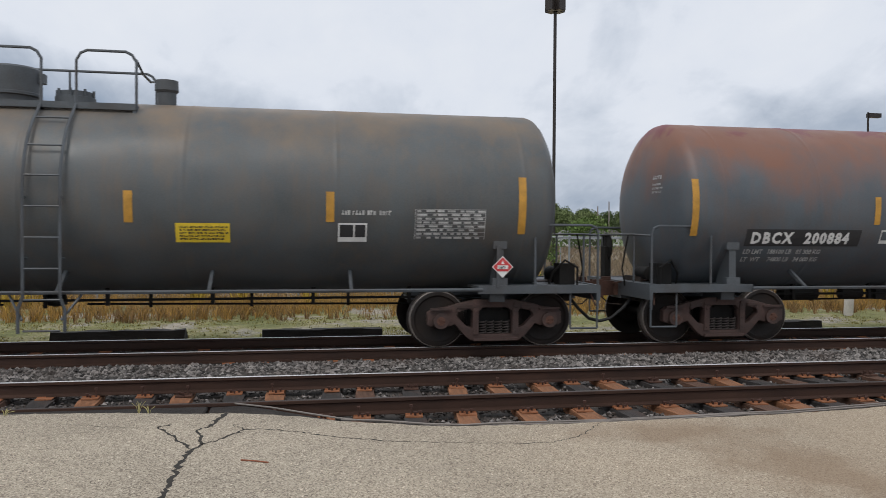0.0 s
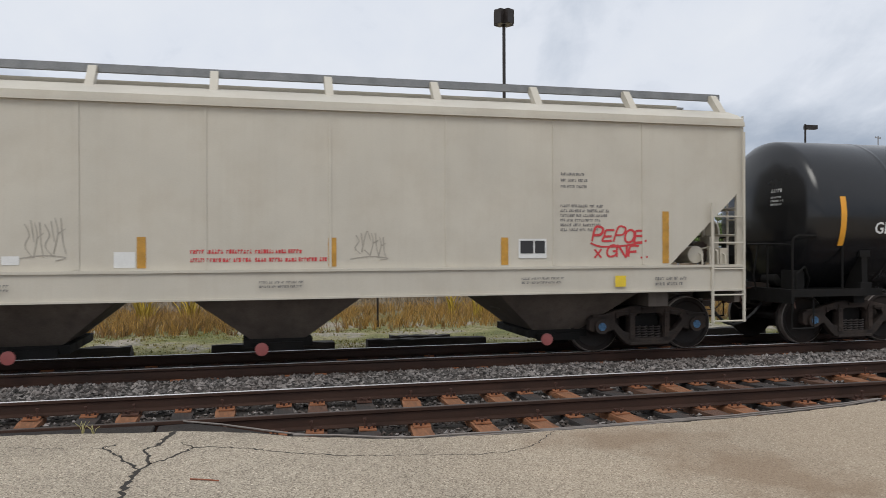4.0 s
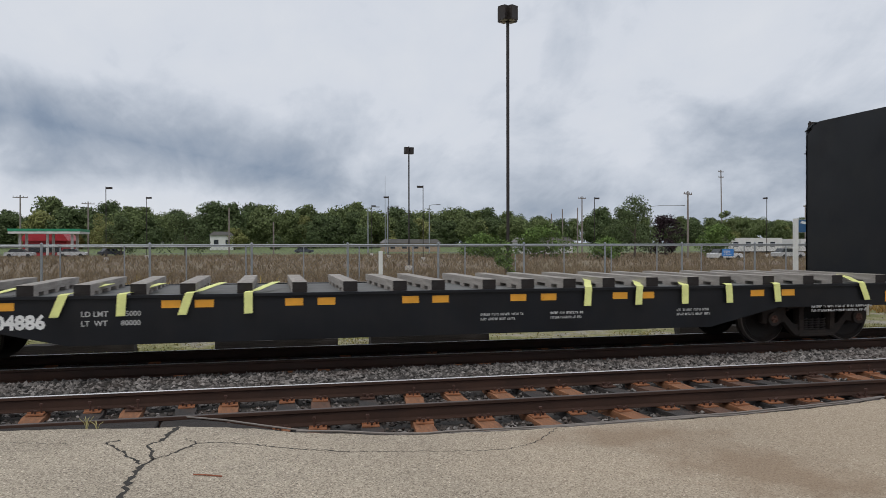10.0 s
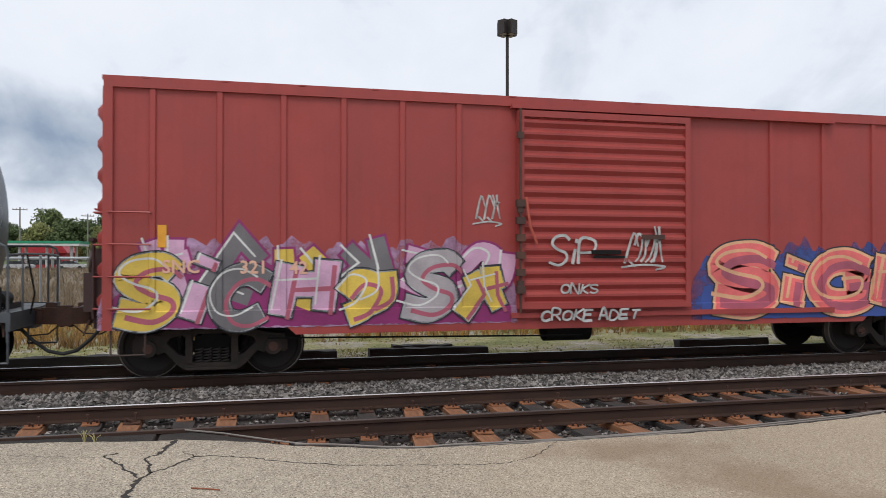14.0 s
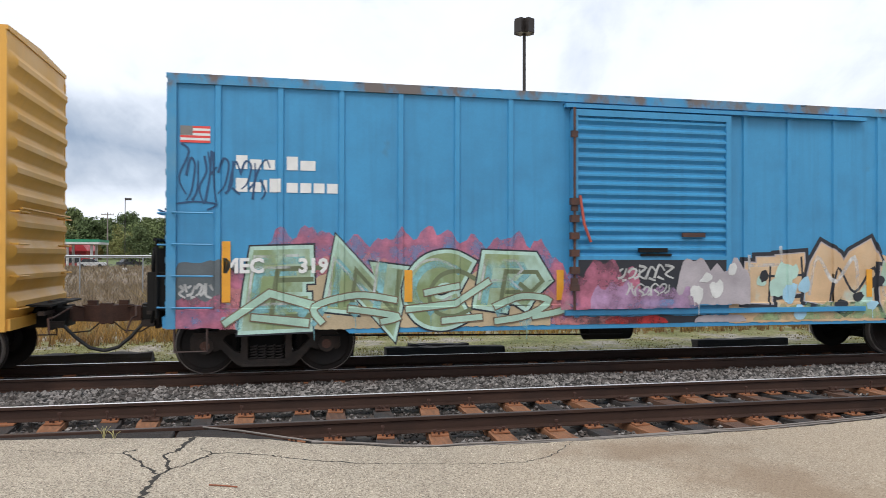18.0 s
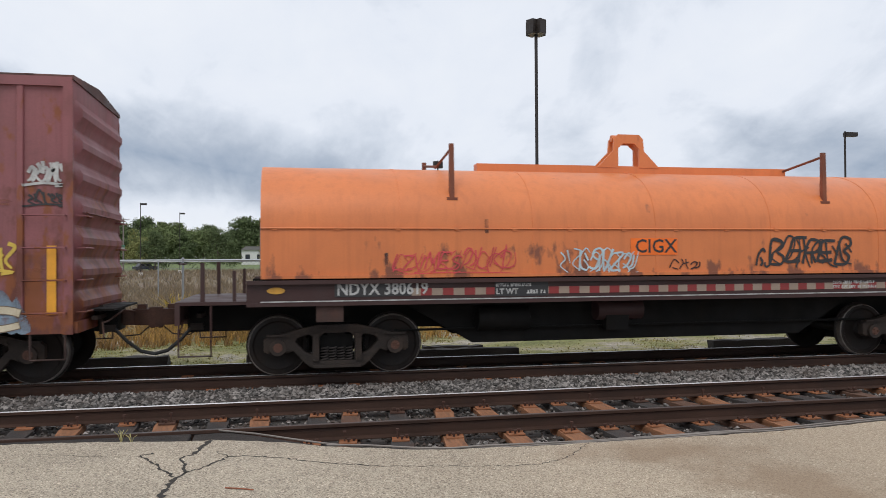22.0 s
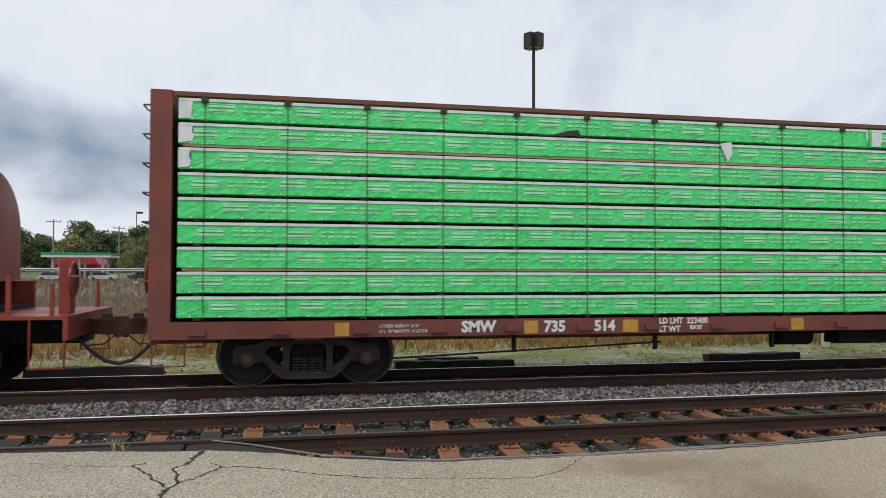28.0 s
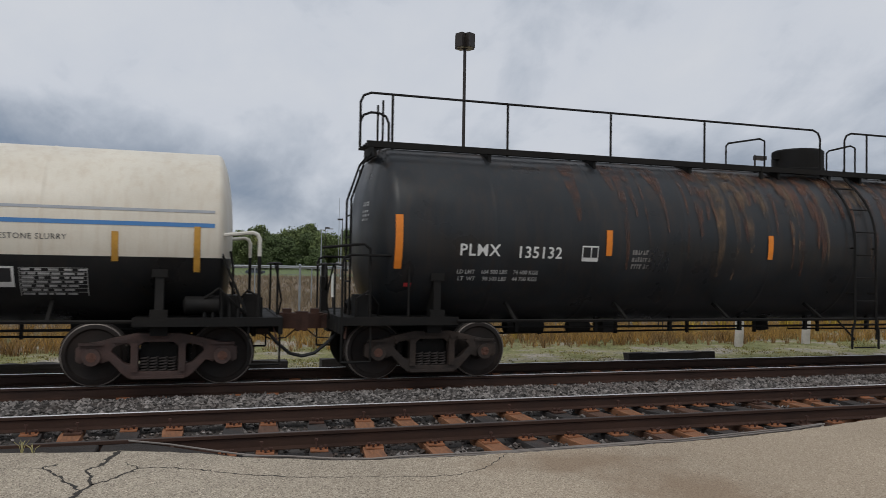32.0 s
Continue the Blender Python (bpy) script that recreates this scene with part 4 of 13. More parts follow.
def coupler(car, x_end, sgn, m=M_COUPLER, hose=True):
    """Knuckle coupler whose pulling face lies at x_end; sgn: the way it faces."""
    bm = bm_new()
    f = lambda d: x_end - sgn * d
    def bx(d0, d1, y0, y1, z0, z1):
        a, b = sorted((f(d0), f(d1)))
        box(bm, a, b, y0, y1, z0, z1)
    bx(0.9, 0.25, -0.08, 0.08, 0.80, 0.97)
    for z0, z1, pts in ((0.77, 1.02, ((0.36, -0.10), (0.22, -0.20), (0.10, -0.22), (0.04, -0.12), (0.10, 0.02), (0.02, 0.12), (0.10, 0.20), (0.22, 0.18), (0.36, 0.10))), (0.74, 1.05, ((0.10, -0.22), (-0.03, -0.20), (-0.10, -0.10), (-0.06, -0.03), (0.05, -0.06)))):
        prism(bm, [(f(d), y) for d, y in pts], "z", z0, z1)
    rod(bm, (f(0.06), -0.10, 0.72), (f(0.06), -0.10, 1.05), 0.035, 8)
    bx(0.50, 0.30, -0.12, 0.12, 0.77, 1.00)
    bx(0.30, 0.16, -0.07, 0.05, 1.02, 1.09)
    bx(1.6, 0.75, -0.20, 0.20, 0.70, 1.03)
    c = part("coupler", bm, m, car)
    bm = bm_new()   # striker plate, carrier and angle cock
    bx(0.80, 0.74, -0.34, 0.34, 0.66, 1.10)
    bx(0.74, 0.62, -0.20, 0.20, 0.70, 0.76)
    bx(0.74, 0.55, -0.44, -0.34, 0.70, 0.80)
    bx(0.78, 0.70, -0.9, 0.9, 0.92, 0.98)
    part("striker", bm, M_IRON, c)
    bm = bm_new()   # slack chain below the coupler
    pipe(bm, [(f(0.7), -0.1, 0.72), (f(0.5), -0.12, 0.60), (f(0.25), -0.12, 0.62), (f(0.1), -0.1, 0.75)], 0.012, 5)
    part("chain", bm, M_IRON, c)
    bm = bm_new()   # uncoupling lever
    pipe(bm, [(f(0.30), -0.12, 0.98), (f(0.45), -0.30, 1.02), (f(0.55), -0.9, 0.90), (f(0.55), -1.25, 0.90), (f(0.50), -1.38, 0.70)], 0.014, 6)
    part("uncoupling_lever", bm, m, c)
    if hose:
        bm = bm_new()
        pts = [(f(0.75), -0.36, 0.78), (f(0.55), -0.38, 0.72), (f(0.40), -0.36, 0.55), (f(0.2), -0.32, 0.38), (f(0.0), -0.30, 0.33)]
        pipe(bm, pts, 0.028, 8)
        part("air_hose", bm, M_HOSE, c)


def new_car(name, label, category, x0, x1):
    root = thing(name, label, category, "cars of the freight train")
    CARS.append((root, (x0 + x1) / 2, x0, x1))
    return root, (x0 + x1) / 2, (x1 - x0) / 2


def ladder(bm, x, w, y, z0, z1, step=0.42, r=0.016, flat=False, curve=None):
    yy = curve or (lambda z: y)
    zs = [z0 + (z1 - z0) * i / 12 for i in range(13)]
    for sx in (-w / 2, w / 2):
        pipe(bm, [(x + sx, yy(z), z) for z in zs], r * 1.5, 5)
    z = z0 + 0.08
    while z < z1 - 0.05:
        rod(bm, (x - w / 2, yy(z), z), (x + w / 2, yy(z), z), r, 6)
        z += step


def paint(car, bm, m, side, name="lettering", step=0.0, label="", cuts=(), zcuts=(1.02, 1.035)):
    return part(name, laid(bm, side, step, cuts, zcuts), m, car, label, smooth=0)


def strip(x, z0, z1, w=0.1):
    return quads(bm_new(), [(x - w / 2, x + w / 2, z0, z1)])


# unreadable sprayed writing: rows of leaning, bulging letter-like shapes
def poly(bm, pts, depth=0.0):
    f = bm.faces.new([bm.verts.new((x, depth, z)) for x, z in pts])
    bmesh.ops.triangulate(bm, faces=[f])


def scrawl(x, z, w, hgt, seed, thick=0.03, loops=6):
    """A thin sprayed tag that reads as no word: curling strokes side by side."""
    rnd = random.Random(seed)
    bm = bm_new()
    for s in range(loops):
        cx, cw = x + w * s / loops, w / loops * rnd.uniform(0.9, 1.25)
        zz, hh = z + hgt * rnd.uniform(-0.05, 0.12), hgt * rnd.uniform(0.75, 1.0)
        lean = rnd.uniform(0.05, 0.4)
        for line in GLYPHS[rnd.choice("abcdefgh")]:
            pts = curve_through([(cx + u * cw + lean * v * hh * 0.5, zz + v * hh) for u, v in line], 4)
            brush(bm, pts, thick, 0.0, -0.00003 * s, lambda f: 1.15 - 0.5 * f)
    if rnd.random() < 0.6:   # an underline flourish
        brush(bm, curve_through([(x - 0.05, z - 0.03), (x + w * 0.5, z + hgt * 0.02), (x + w * 1.05, z - 0.02), (x + w * 0.8, z - hgt * 0.12)], 4), thick * 0.8, 0.0, -0.0004)
    return bm


def lift(side, d):
    return Side(lambda x, z: side(x, z) - d, *((side.cuts, side.zcuts) if isinstance(side, Side) else ()))


# skeletons of sprayed letters in a unit cell; the round ones are smoothed
GLYPHS = {
    "A": [[(0, 0), (.35, 1), (.62, 1), (1, 0)], [(.2, .38), (.8, .38)]], "B": [[(0, 0), (.05, 1), (.7, 1), (.85, .75), (.5, .53), (.95, .3), (.8, 0), (0, 0)]],
    "C": [[(1, .82), (.6, 1), (.2, .9), (0, .5), (.2, .1), (.6, 0), (1, .18)]], "D": [[(0, 0), (.05, 1), (.6, .95), (1, .5), (.6, .03), (0, 0)]],
    "E": [[(1, 1), (.1, .97), (.04, .5), (0, 0), (1, .03)], [(.04, .5), (.85, .52)]], "F": [[(1, 1), (.1, .97), (0, 0)], [(.04, .5), (.8, .54)]],
    "G": [[(1, .82), (.6, 1), (.2, .9), (0, .5), (.2, .1), (.6, 0), (.98, .15), (1, .48), (.6, .46)]], "H": [[(0, 0), (.06, 1)], [(1, 0), (.94, 1)], [(0, .5), (1, .53)]],
    "I": [[(.5, 0), (.5, .62)], [(.47, .84), (.53, 1)]], "K": [[(.05, 0), (.1, 1)], [(1, 1), (.2, .47), (1, 0)]], "L": [[(.05, 1), (.05, .03), (1, .05)]],
    "M": [[(0, 0), (.12, 1), (.5, .35), (.88, 1), (1, 0)]], "N": [[(0, 0), (.06, 1), (.94, .02), (1, 1)]], "O": [[(.5, 1), (.12, .85), (0, .5), (.12, .14), (.5, 0), (.88, .14), (1, .5), (.88, .85), (.5, 1)]],
    "P": [[(0, 0), (.06, 1), (.8, .98), (.95, .74), (.75, .48), (.08, .45)]], "R": [[(0, 0), (.08, 1), (.8, .98), (.95, .75), (.72, .5), (.1, .48)], [(.42, .48), (1, 0)]],
    "S": [[(1, .84), (.68, 1), (.2, .94), (.05, .72), (.4, .53), (.88, .4), (.95, .18), (.6, 0), (0, .1)]], "T": [[(0, .97), (1, 1)], [(.5, .97), (.48, 0)]], "U": [[(0, 1), (.03, .25), (.3, 0), (.7, 0), (.97, .25), (1, 1)]],
    "V": [[(0, 1), (.5, 0), (1, 1)]], "W": [[(0, 1), (.22, 0), (.5, .7), (.78, 0), (1, 1)]], "X": [[(0, 0), (1, 1)], [(0, 1), (1, 0)]], "Y": [[(0, 1), (.5, .5), (1, 1)], [(.5, .5), (.45, 0)]], "Z": [[(0, 1), (1, .97), (0, .03), (1, 0)]],
    # shapes that read as no letter
    "a": [[(0, .1), (.4, 1), (1, .6)], [(.3, .2), (1, 0)]], "b": [[(0, .9), (.5, .6), (.1, .3), (.9, 0)], [(.6, 1), (1, .4)]], "c": [[(.1, 0), (0, .6), (.5, 1), (1, .8)], [(.4, .5), (1, .2), (.8, 0)]], "d": [[(0, 1), (.3, .2), (1, 0)], [(.5, .9), (1, .5)]],
    "e": [[(0, .2), (.6, .35), (.9, 1)], [(.1, .8), (.5, 1)], [(.5, 0), (1, .1)]], "f": [[(.1, 1), (.9, .85), (.2, .4), (1, .1)]], "g": [[(0, 0), (.3, .6), (0, 1)], [(.5, 1), (.7, .4), (1, 0)], [(.3, .55), (.9, .7)]], "h": [[(0, .6), (.3, .95), (.7, .8), (.5, .3), (.1, .1)], [(.6, .1), (1, .35), (.95, .9)]],
    "J": [[(.9, 1), (.9, .25), (.6, 0), (.2, .05), (0, .3)]],
    "2": [[(0, .8), (.4, 1), (.9, .8), (.6, .4), (0, 0), (1, .02)]], "4": [[(.8, 0), (.8, 1), (0, .35), (1, .35)]],
}


def curve_through(pts, n=5):
    out = []
    for i in range(len(pts) - 1):
        a, b, c, d = pts[max(i - 1, 0)], pts[i], pts[i + 1], pts[min(i + 2, len(pts) - 1)]
        for t in np.linspace(0, 1, n + 1)[:-1]:
            out.append(tuple(0.5 * (2 * b[j] + (c[j] - a[j]) * t + (2 * a[j] - 5 * b[j] + 4 * c[j] - d[j]) * t * t + (3 * b[j] - a[j] - 3 * c[j] + d[j]) * t ** 3) for j in (0, 1)))
    return out + [pts[-1]]


def brush(bm, pts, w, grow=0.0, depth=0.0, taper=None):
    """A flat stroke along a line, with mitred bends, widened and lengthened by grow."""
    n = len(pts)
    P = [Vector(p) for p in pts]
    last = None
    for i in range(n):
        d0 = (P[i] - P[i - 1]).normalized() if i else None
        d1 = (P[i + 1] - P[i]).normalized() if i < n - 1 else None
        d0, d1 = d0 or d1, d1 or d0
        t = (d0 + d1)
        t = t.normalized() if t.length > 0.2 else d1
        k = min(1.7, 1 / max(0.3, t.dot(d1)))
        c = P[i] - (d1 * grow if i == 0 else -d0 * grow if i == n - 1 else Vector((0, 0)))
        h = (w / 2 * (taper(i / (n - 1)) if taper else 1.0) + grow) * k
        nrm = Vector((-t.y, t.x)) * h
        cur = [bm.verts.new((c.x + nrm.x, depth, c.y + nrm.y)), bm.verts.new((c.x - nrm.x, depth, c.y - nrm.y))]
        if last:
            bm.faces.new((last[0], last[1], cur[1], cur[0]))
        last = cur


def graffiti_word(car, word, x0, x1, z0, z1, side, w, coats, seed=1, back=0, cuts=(), lean=0.08, jitter=0.06, step=0.0, zcuts=(1.02, 1.035), loose=False):
    """Sprayed letters: coats of (material or materials, widening) from back to front; the first few lie behind all letters."""
    rnd = random.Random(seed)
    wide = [0.45 if c == "I" else 1.25 if c in "MW" else 0.5 if c == " " else 1.0 for c in word]
    unit = (x1 - x0) / sum(wide)
    meshes = {}
    p = x0
    for i, ch in enumerate(word):
        cw = unit * wide[i]
        sl, dz, sc = lean + rnd.uniform(-jitter, jitter), rnd.uniform(-jitter, jitter) * 0.5, 1 + rnd.uniform(-jitter, jitter)
        fl = rnd.uniform(0.75, 1.35)
        taper = (lambda f, q=fl: 1 + (q - 1) * f)
        for s, line in enumerate(GLYPHS.get(ch, [])):
            pts = curve_through(line) if loose or ch in "CGOSU2DBch" else line
            hh, inner = (z1 - z0 - w) * sc, max(cw - w * 0.9, cw * 0.3)
            pts = [(p + w * 0.45 + u * inner + sl * v * hh, z0 + w / 2 + dz * (z1 - z0) + v * hh) for u, v in pts]
            for k, (m, grow, *shift) in enumerate(coats):
                dx, dz, thin = shift or (0.0, 0.0, 1.0)
                mat = m[i % len(m)] if isinstance(m, list) else m
                bm = meshes.setdefault((k, mat.name), (bmesh.new(), mat))[0]
                brush(bm, [(u + dx, v + dz) for u, v in pts], w * thin, grow, -0.0003 * (k if k < back else i * len(coats) + k + 1) - 0.00002 * s - (0.00006 * i if k < back else 0), taper)
        p += cw
    for bm, mat in meshes.values():
        paint(car, bm, mat, side, "graffiti", step, cuts=cuts, zcuts=zcuts)


def spots(car, n, x0, x1, z0, z1, r0, r1, seed, m, side):
    """Sprayed dots, smears and drips scattered over a stretch of a side."""
    rnd = random.Random(seed)
    bm = bmesh.new()
    for i in range(n):
        x, z, r, e, a0 = rnd.uniform(x0, x1), rnd.uniform(z0, z1), rnd.uniform(r0, r1), rnd.uniform(0.5, 1.6), rnd.uniform(0, 3)
        poly(bm, [(x + r * math.cos(a) * rnd.uniform(0.75, 1.2), z + r * e * math.sin(a + 0.3 * math.sin(a0)) * rnd.uniform(0.75, 1.2)) for a in np.linspace(0, 5.8, 12)], -0.00004 * i)
        if rnd.random() < 0.35:
            L = rnd.uniform(0.05, 0.22)
            poly(bm, [(x - 0.007, z), (x - 0.005, z - r * e - L), (x + 0.005, z - r * e - L), (x + 0.007, z)], -0.00004 * i - 0.00002)
    paint(car, bm, m, side, "graffiti")


def tag(car, word, x, z, w, hgt, m, side, stroke=0.03, seed=1, step=0.0):
    """One thin sprayed word."""
    graffiti_word(car, word, x, x + w, z, z + hgt, side, stroke, [(m, 0.0)], seed, 0, (), 0.2, 0.16, step, loose=True)


def cloud(car, x0, x1, z0, z1, bump, seed, m, side, cuts=(), floor=0.02, rough=1.0):
    """A sprayed patch with an uneven upper edge."""
    rnd = random.Random(seed)
    ph = [(rnd.uniform(2, 5), rnd.uniform(0, 6)), (rnd.uniform(6, 11), rnd.uniform(0, 6)), (rnd.uniform(16, 30), rnd.uniform(0, 6))]
    k = max(8, int((x1 - x0) / 0.06))
    bm = bmesh.new()
    last = None
    for i in range(k + 1):
        f = i / k
        x = x0 + (x1 - x0) * f
        e = min(1.0, 6 * f, 6 * (1 - f)) ** 0.5
        b = sum(math.sin(q * x + a) * g for (q, a), g in zip(ph, (0.5, 0.35, 0.2 * rough)))
        zt = z0 + (z1 - z0) * (0.35 + 0.65 * e) + bump * b + rnd.uniform(-0.02, 0.02) * rough
        zb = z0 + rnd.uniform(0, floor)
        cur = [bm.verts.new((x, 0, zb)), bm.verts.new((x, 0, max(zt, zb + 0.02)))]
        if last:
            bm.faces.new((last[0], cur[0], cur[1], last[1]))
        last = cur
    paint(car, bm, m, side, "graffiti", 0.0, cuts=cuts)

# ---- rolling stock: builders for each kind of car ----
def tank_car(car, half, xl, xr, r, zc, m, gear, trucks, cap, frame_kind="iron", seams=(), head=0.46, rail_z=0.97, low_rail=True, wheel_end=-1, bands=None, tall_rail=None):
    prof = [(xl + head * (1 - math.cos(a)), r * math.sin(a)) for a in np.linspace(0.05, math.pi / 2, 9)]
    cuts = sorted(seams)
    for s in cuts:
        prof += [(s - 0.07, r), (s - 0.03, r), (s - 0.012, r + 0.005), (s + 0.012, r + 0.005), (s + 0.03, r), (s + 0.07, r)]
    prof += [(xr - head * (1 - math.cos(a)), r * math.sin(a)) for a in np.linspace(math.pi / 2, 0.05, 9)]
    bm = bm_new()
    lathe(bm, prof, (1, 0, 0), (0, 0, zc), 96)
    if bands:
        bmesh.ops.bisect_plane(bm, geom=bm.verts[:] + bm.edges[:] + bm.faces[:], plane_co=(0, 0, bands[1]), plane_no=(0, 0, 1))
        for f in bm.faces:
            f.material_index = 1 if f.calc_center_median().z < bands[1] else 0
    shell = part("tank_shell", bm, [m, bands[0]] if bands else m, car)
    for s, tx in ((-1, trucks[0]), (1, trucks[1])):
        bm = bm_new()
        end = s * (half - 0.42)
        a, b = sorted((tx - s * 1.3, end))
        box(bm, a, b, -0.22, 0.22, 0.72, 1.0)
        a, b = sorted((tx - s * 0.35, end))
        box(bm, a, b, -1.36, 1.36, 0.965, 1.015)
        box(bm, a, b, -1.38, -1.33, 0.90, 1.03)
        box(bm, a, b, 1.33, 1.38, 0.90, 1.03)
        a, b = sorted((end, end - s * 0.06))
        box(bm, a, b, -1.38, 1.38, 0.78, 1.03)
        for y in (-1, 1):
            box(bm, tx - 0.12, tx + 0.12, y * 0.9 - 0.3, y * 0.9 + 0.3, 0.76, 0.97)
        part("end_platform", bm, gear, car)
        bm = bm_new()
        for y in (-1, 1):   # saddle post at the bolster
            yo = math.sqrt(max(r * r - (1.62 - zc) ** 2, 0.1))
            prism(bm, [(y * 1.34, 1.0), (y * (yo + 0.05), 1.62), (y * (yo - 0.1), 1.62), (y * 0.9, 1.0)], "x", tx - 0.06, tx + 0.06)
            box(bm, tx - 0.11, tx + 0.11, min(y * (yo - 0.05), y * (yo + 0.07)), max(y * (yo - 0.05), y * (yo + 0.07)), 1.60, 1.72)
            box(bm, tx - 0.12, tx + 0.12, min(y * 1.37, y * 1.25), max(y * 1.37, y * 1.25), 1.0, 1.14)
        part("tank_saddle", bm, gear, car)
        bm = bm_new()
        for y in (-1, 1) if not tall_rail else ():   # corner hand rails
            pipe(bm, [(end - s * 0.04, y * 1.36, 0.62), (end - s * 0.04, y * 1.36, 1.86), (end - s * 0.07, y * 1.36, 1.94), (end - s * 0.16, y * 1.36, 1.98), (end - s * 0.95, y * 1.36, 1.98), (end - s * 1.05, y * 1.36, 1.94), (end - s * 1.08, y * 1.36, 1.86), (end - s * 1.08, y * 1.36, 1.0)], 0.02, 6)
        pipe(bm, [(end - s * 0.03, -1.34, 1.82), (end - s * 0.03, -0.7, 1.84), (end - s * 0.03, 0.7, 1.84), (end - s * 0.03, 1.34, 1.82)], 0.018, 6)
        for y in (-0.7, 0.7):
            rod(bm, (end - s * 0.03, y, 1.0), (end - s * 0.03, y, 1.84), 0.018, 6)
        # step below the corner
        for dx in (0.0, 0.45):
            for y in (-1.34, 1.34):
                rod(bm, (end - s * (0.04 + dx), y, 0.34), (end - s * (0.04 + dx), y, 0.98), 0.016, 6)
        for y in (-1.34, 1.34):
            rod(bm, (end - s * 0.04, y, 0.34), (end - s * 0.49, y, 0.34), 0.018, 6)
        rail = part("hand_rail", bm, gear, car)
        bm = bm_new()   # valve box, small reservoir and bent pipes on the platform
        e2 = end - s * 0.30
        box(bm, *sorted((e2, e2 - s * 0.26)), -1.02, -0.72, 1.015, 1.36)
        lathe(bm, [(0, 0.04), (0.03, 0.12), (0.42, 0.12), (0.45, 0.04)], (0, 1, 0), (e2 - s * 0.12, -0.55, 1.17), 14)
        pipe(bm, [(e2, -1.12, 1.0), (e2, -1.14, 1.3), (e2 - s * 0.2, -1.1, 1.42), (e2 - s * 0.38, -1.0, 1.2), (e2 - s * 0.40, -0.9, 1.02)], 0.02, 6)
        pipe(bm, [(end, -0.42, 0.95), (end + s * 0.06, -0.42, 1.25), (end, -0.42, 1.6), (end - s * 0.05, -0.42, 1.84)], 0.016, 5)
        bevel_all(bm, 0.006)
        part("valve_box", bm, M_BLACKGEAR, car)
        if tall_rail:   # tall rails with painted bends, valves and hoses on the platform
            xp, xt = end - s * 0.35, (xl if s < 0 else xr) - s * 0.2
            bm = bm_new(); bb = bm_new()
            for y in (-1.27, 1.27):
                rod(bb, (xp, y, 1.0), (xp, y, 1.93), 0.026, 8)
                rod(bb, (xt - s * 0.05, y * 0.94, 2.12), (xp - s * 0.18, y, 1.1), 0.022, 6)
                pipe(bm, [(xp, y, 1.93), (xp, y, 2.18), (xp - s * 0.03, y, 2.25), (xp - s * 0.1, y, 2.28), (xt + s * 0.1, y * 0.97, 2.24), (xt - s * 0.02, y * 0.94, 2.23)], 0.03, 8)
            part("rail_bend", bm, tall_rail, rail)
            part("rail_post", bb, gear, rail)
            bm = bm_new()
            x2 = tx + s * 0.62
            box(bm, min(x2, x2 + s * 0.5), max(x2, x2 + s * 0.5), -1.05, -0.55, 1.02, 1.34)
            lathe(bm, [(0, 0.05), (0.03, 0.13), (0.5, 0.13), (0.53, 0.05)], (1, 0, 0), (x2 - 0.3, -1.12, 1.20), 12)
            for k in range(5):
                rod(bm, (x2 + s * 0.12 * k, -1.18, 1.02), (x2 + s * 0.12 * k, -1.15, 1.25 + 0.08 * (k % 3)), 0.03, 6)
            pipe(bm, [(x2, -1.2, 1.3), (x2 + s * 0.2, -1.25, 1.45), (x2 + s * 0.45, -1.2, 1.2), (x2 + s * 0.6, -1.1, 1.04)], 0.022, 6)
            pipe(bm, [(x2 + s * 0.4, -0.9, 1.1), (x2 + s * 0.4, -0.95, 1.75), (x2 + s * 0.36, -0.9, 2.0)], 0.02, 6)
            part("brake_valve", bm, M_BLACKGEAR, car)
        truck(car, tx, cap, frame_kind)
        coupler(car, s * half, s)
    bm = bm_new()   # brake wheel and its chain housing
    e = wheel_end * (half - 0.46)
    lathe(bm, [(0, 0.25), (0.03, 0.25), (0.03, 0.21), (0, 0.21)], (1, 0, 0), (e, 0.55, 1.62), 20)
    for a in range(4):
        rod(bm, (e, 0.55, 1.62), (e, 0.55 + 0.23 * math.cos(a * 1.57), 1.62 + 0.23 * math.sin(a * 1.57)), 0.012, 5)
    box(bm, e - 0.06, e + 0.06, 0.45, 0.65, 1.02, 1.62)
    part("brake_wheel", bm, M_BLACKGEAR, car)
    bm = bm_new()   # long side rails and their brackets
    y = r - 0.02
    for s in (-1, 1):
        pipe(bm, [(trucks[0] + 0.3, s * y, rail_z), (trucks[1] - 0.3, s * y, rail_z)], 0.028, 6)
    part("side_rail", bm, gear, car)
    x = trucks[0] + 1.3
    bm0 = bm_new()
    ya = math.sqrt(max(r * r - (1.22 - zc) ** 2, 0.05))
    prism(bm0, [(-y - 0.01, rail_z), (-ya + 0.02, 1.30), (-ya + 0.06, 1.24), (-y + 0.05, rail_z)], "x", -0.025, 0.025)
    me = mesh_of("rail_bracket", bm0, gear)
    while x < trucks[1] - 0.8:
        part("rail_bracket", me, None, car, at=pose(x, 0, 0))
        x += 2.05
    # brake pipe with hangers, reservoir, cylinder and rods under the belly
    bm = bm_new()
    pipe(bm, [(trucks[0], -0.5, 0.80), (0, -0.5, 0.78), (trucks[1], -0.5, 0.80)], 0.022, 6)
    pipe(bm, [(trucks[0] + 0.4, -0.25, 0.66), (-0.6, -0.2, 0.70)], 0.018, 6)
    pipe(bm, [(0.6, -0.2, 0.70), (trucks[1] - 0.4, -0.25, 0.66)], 0.018, 6)
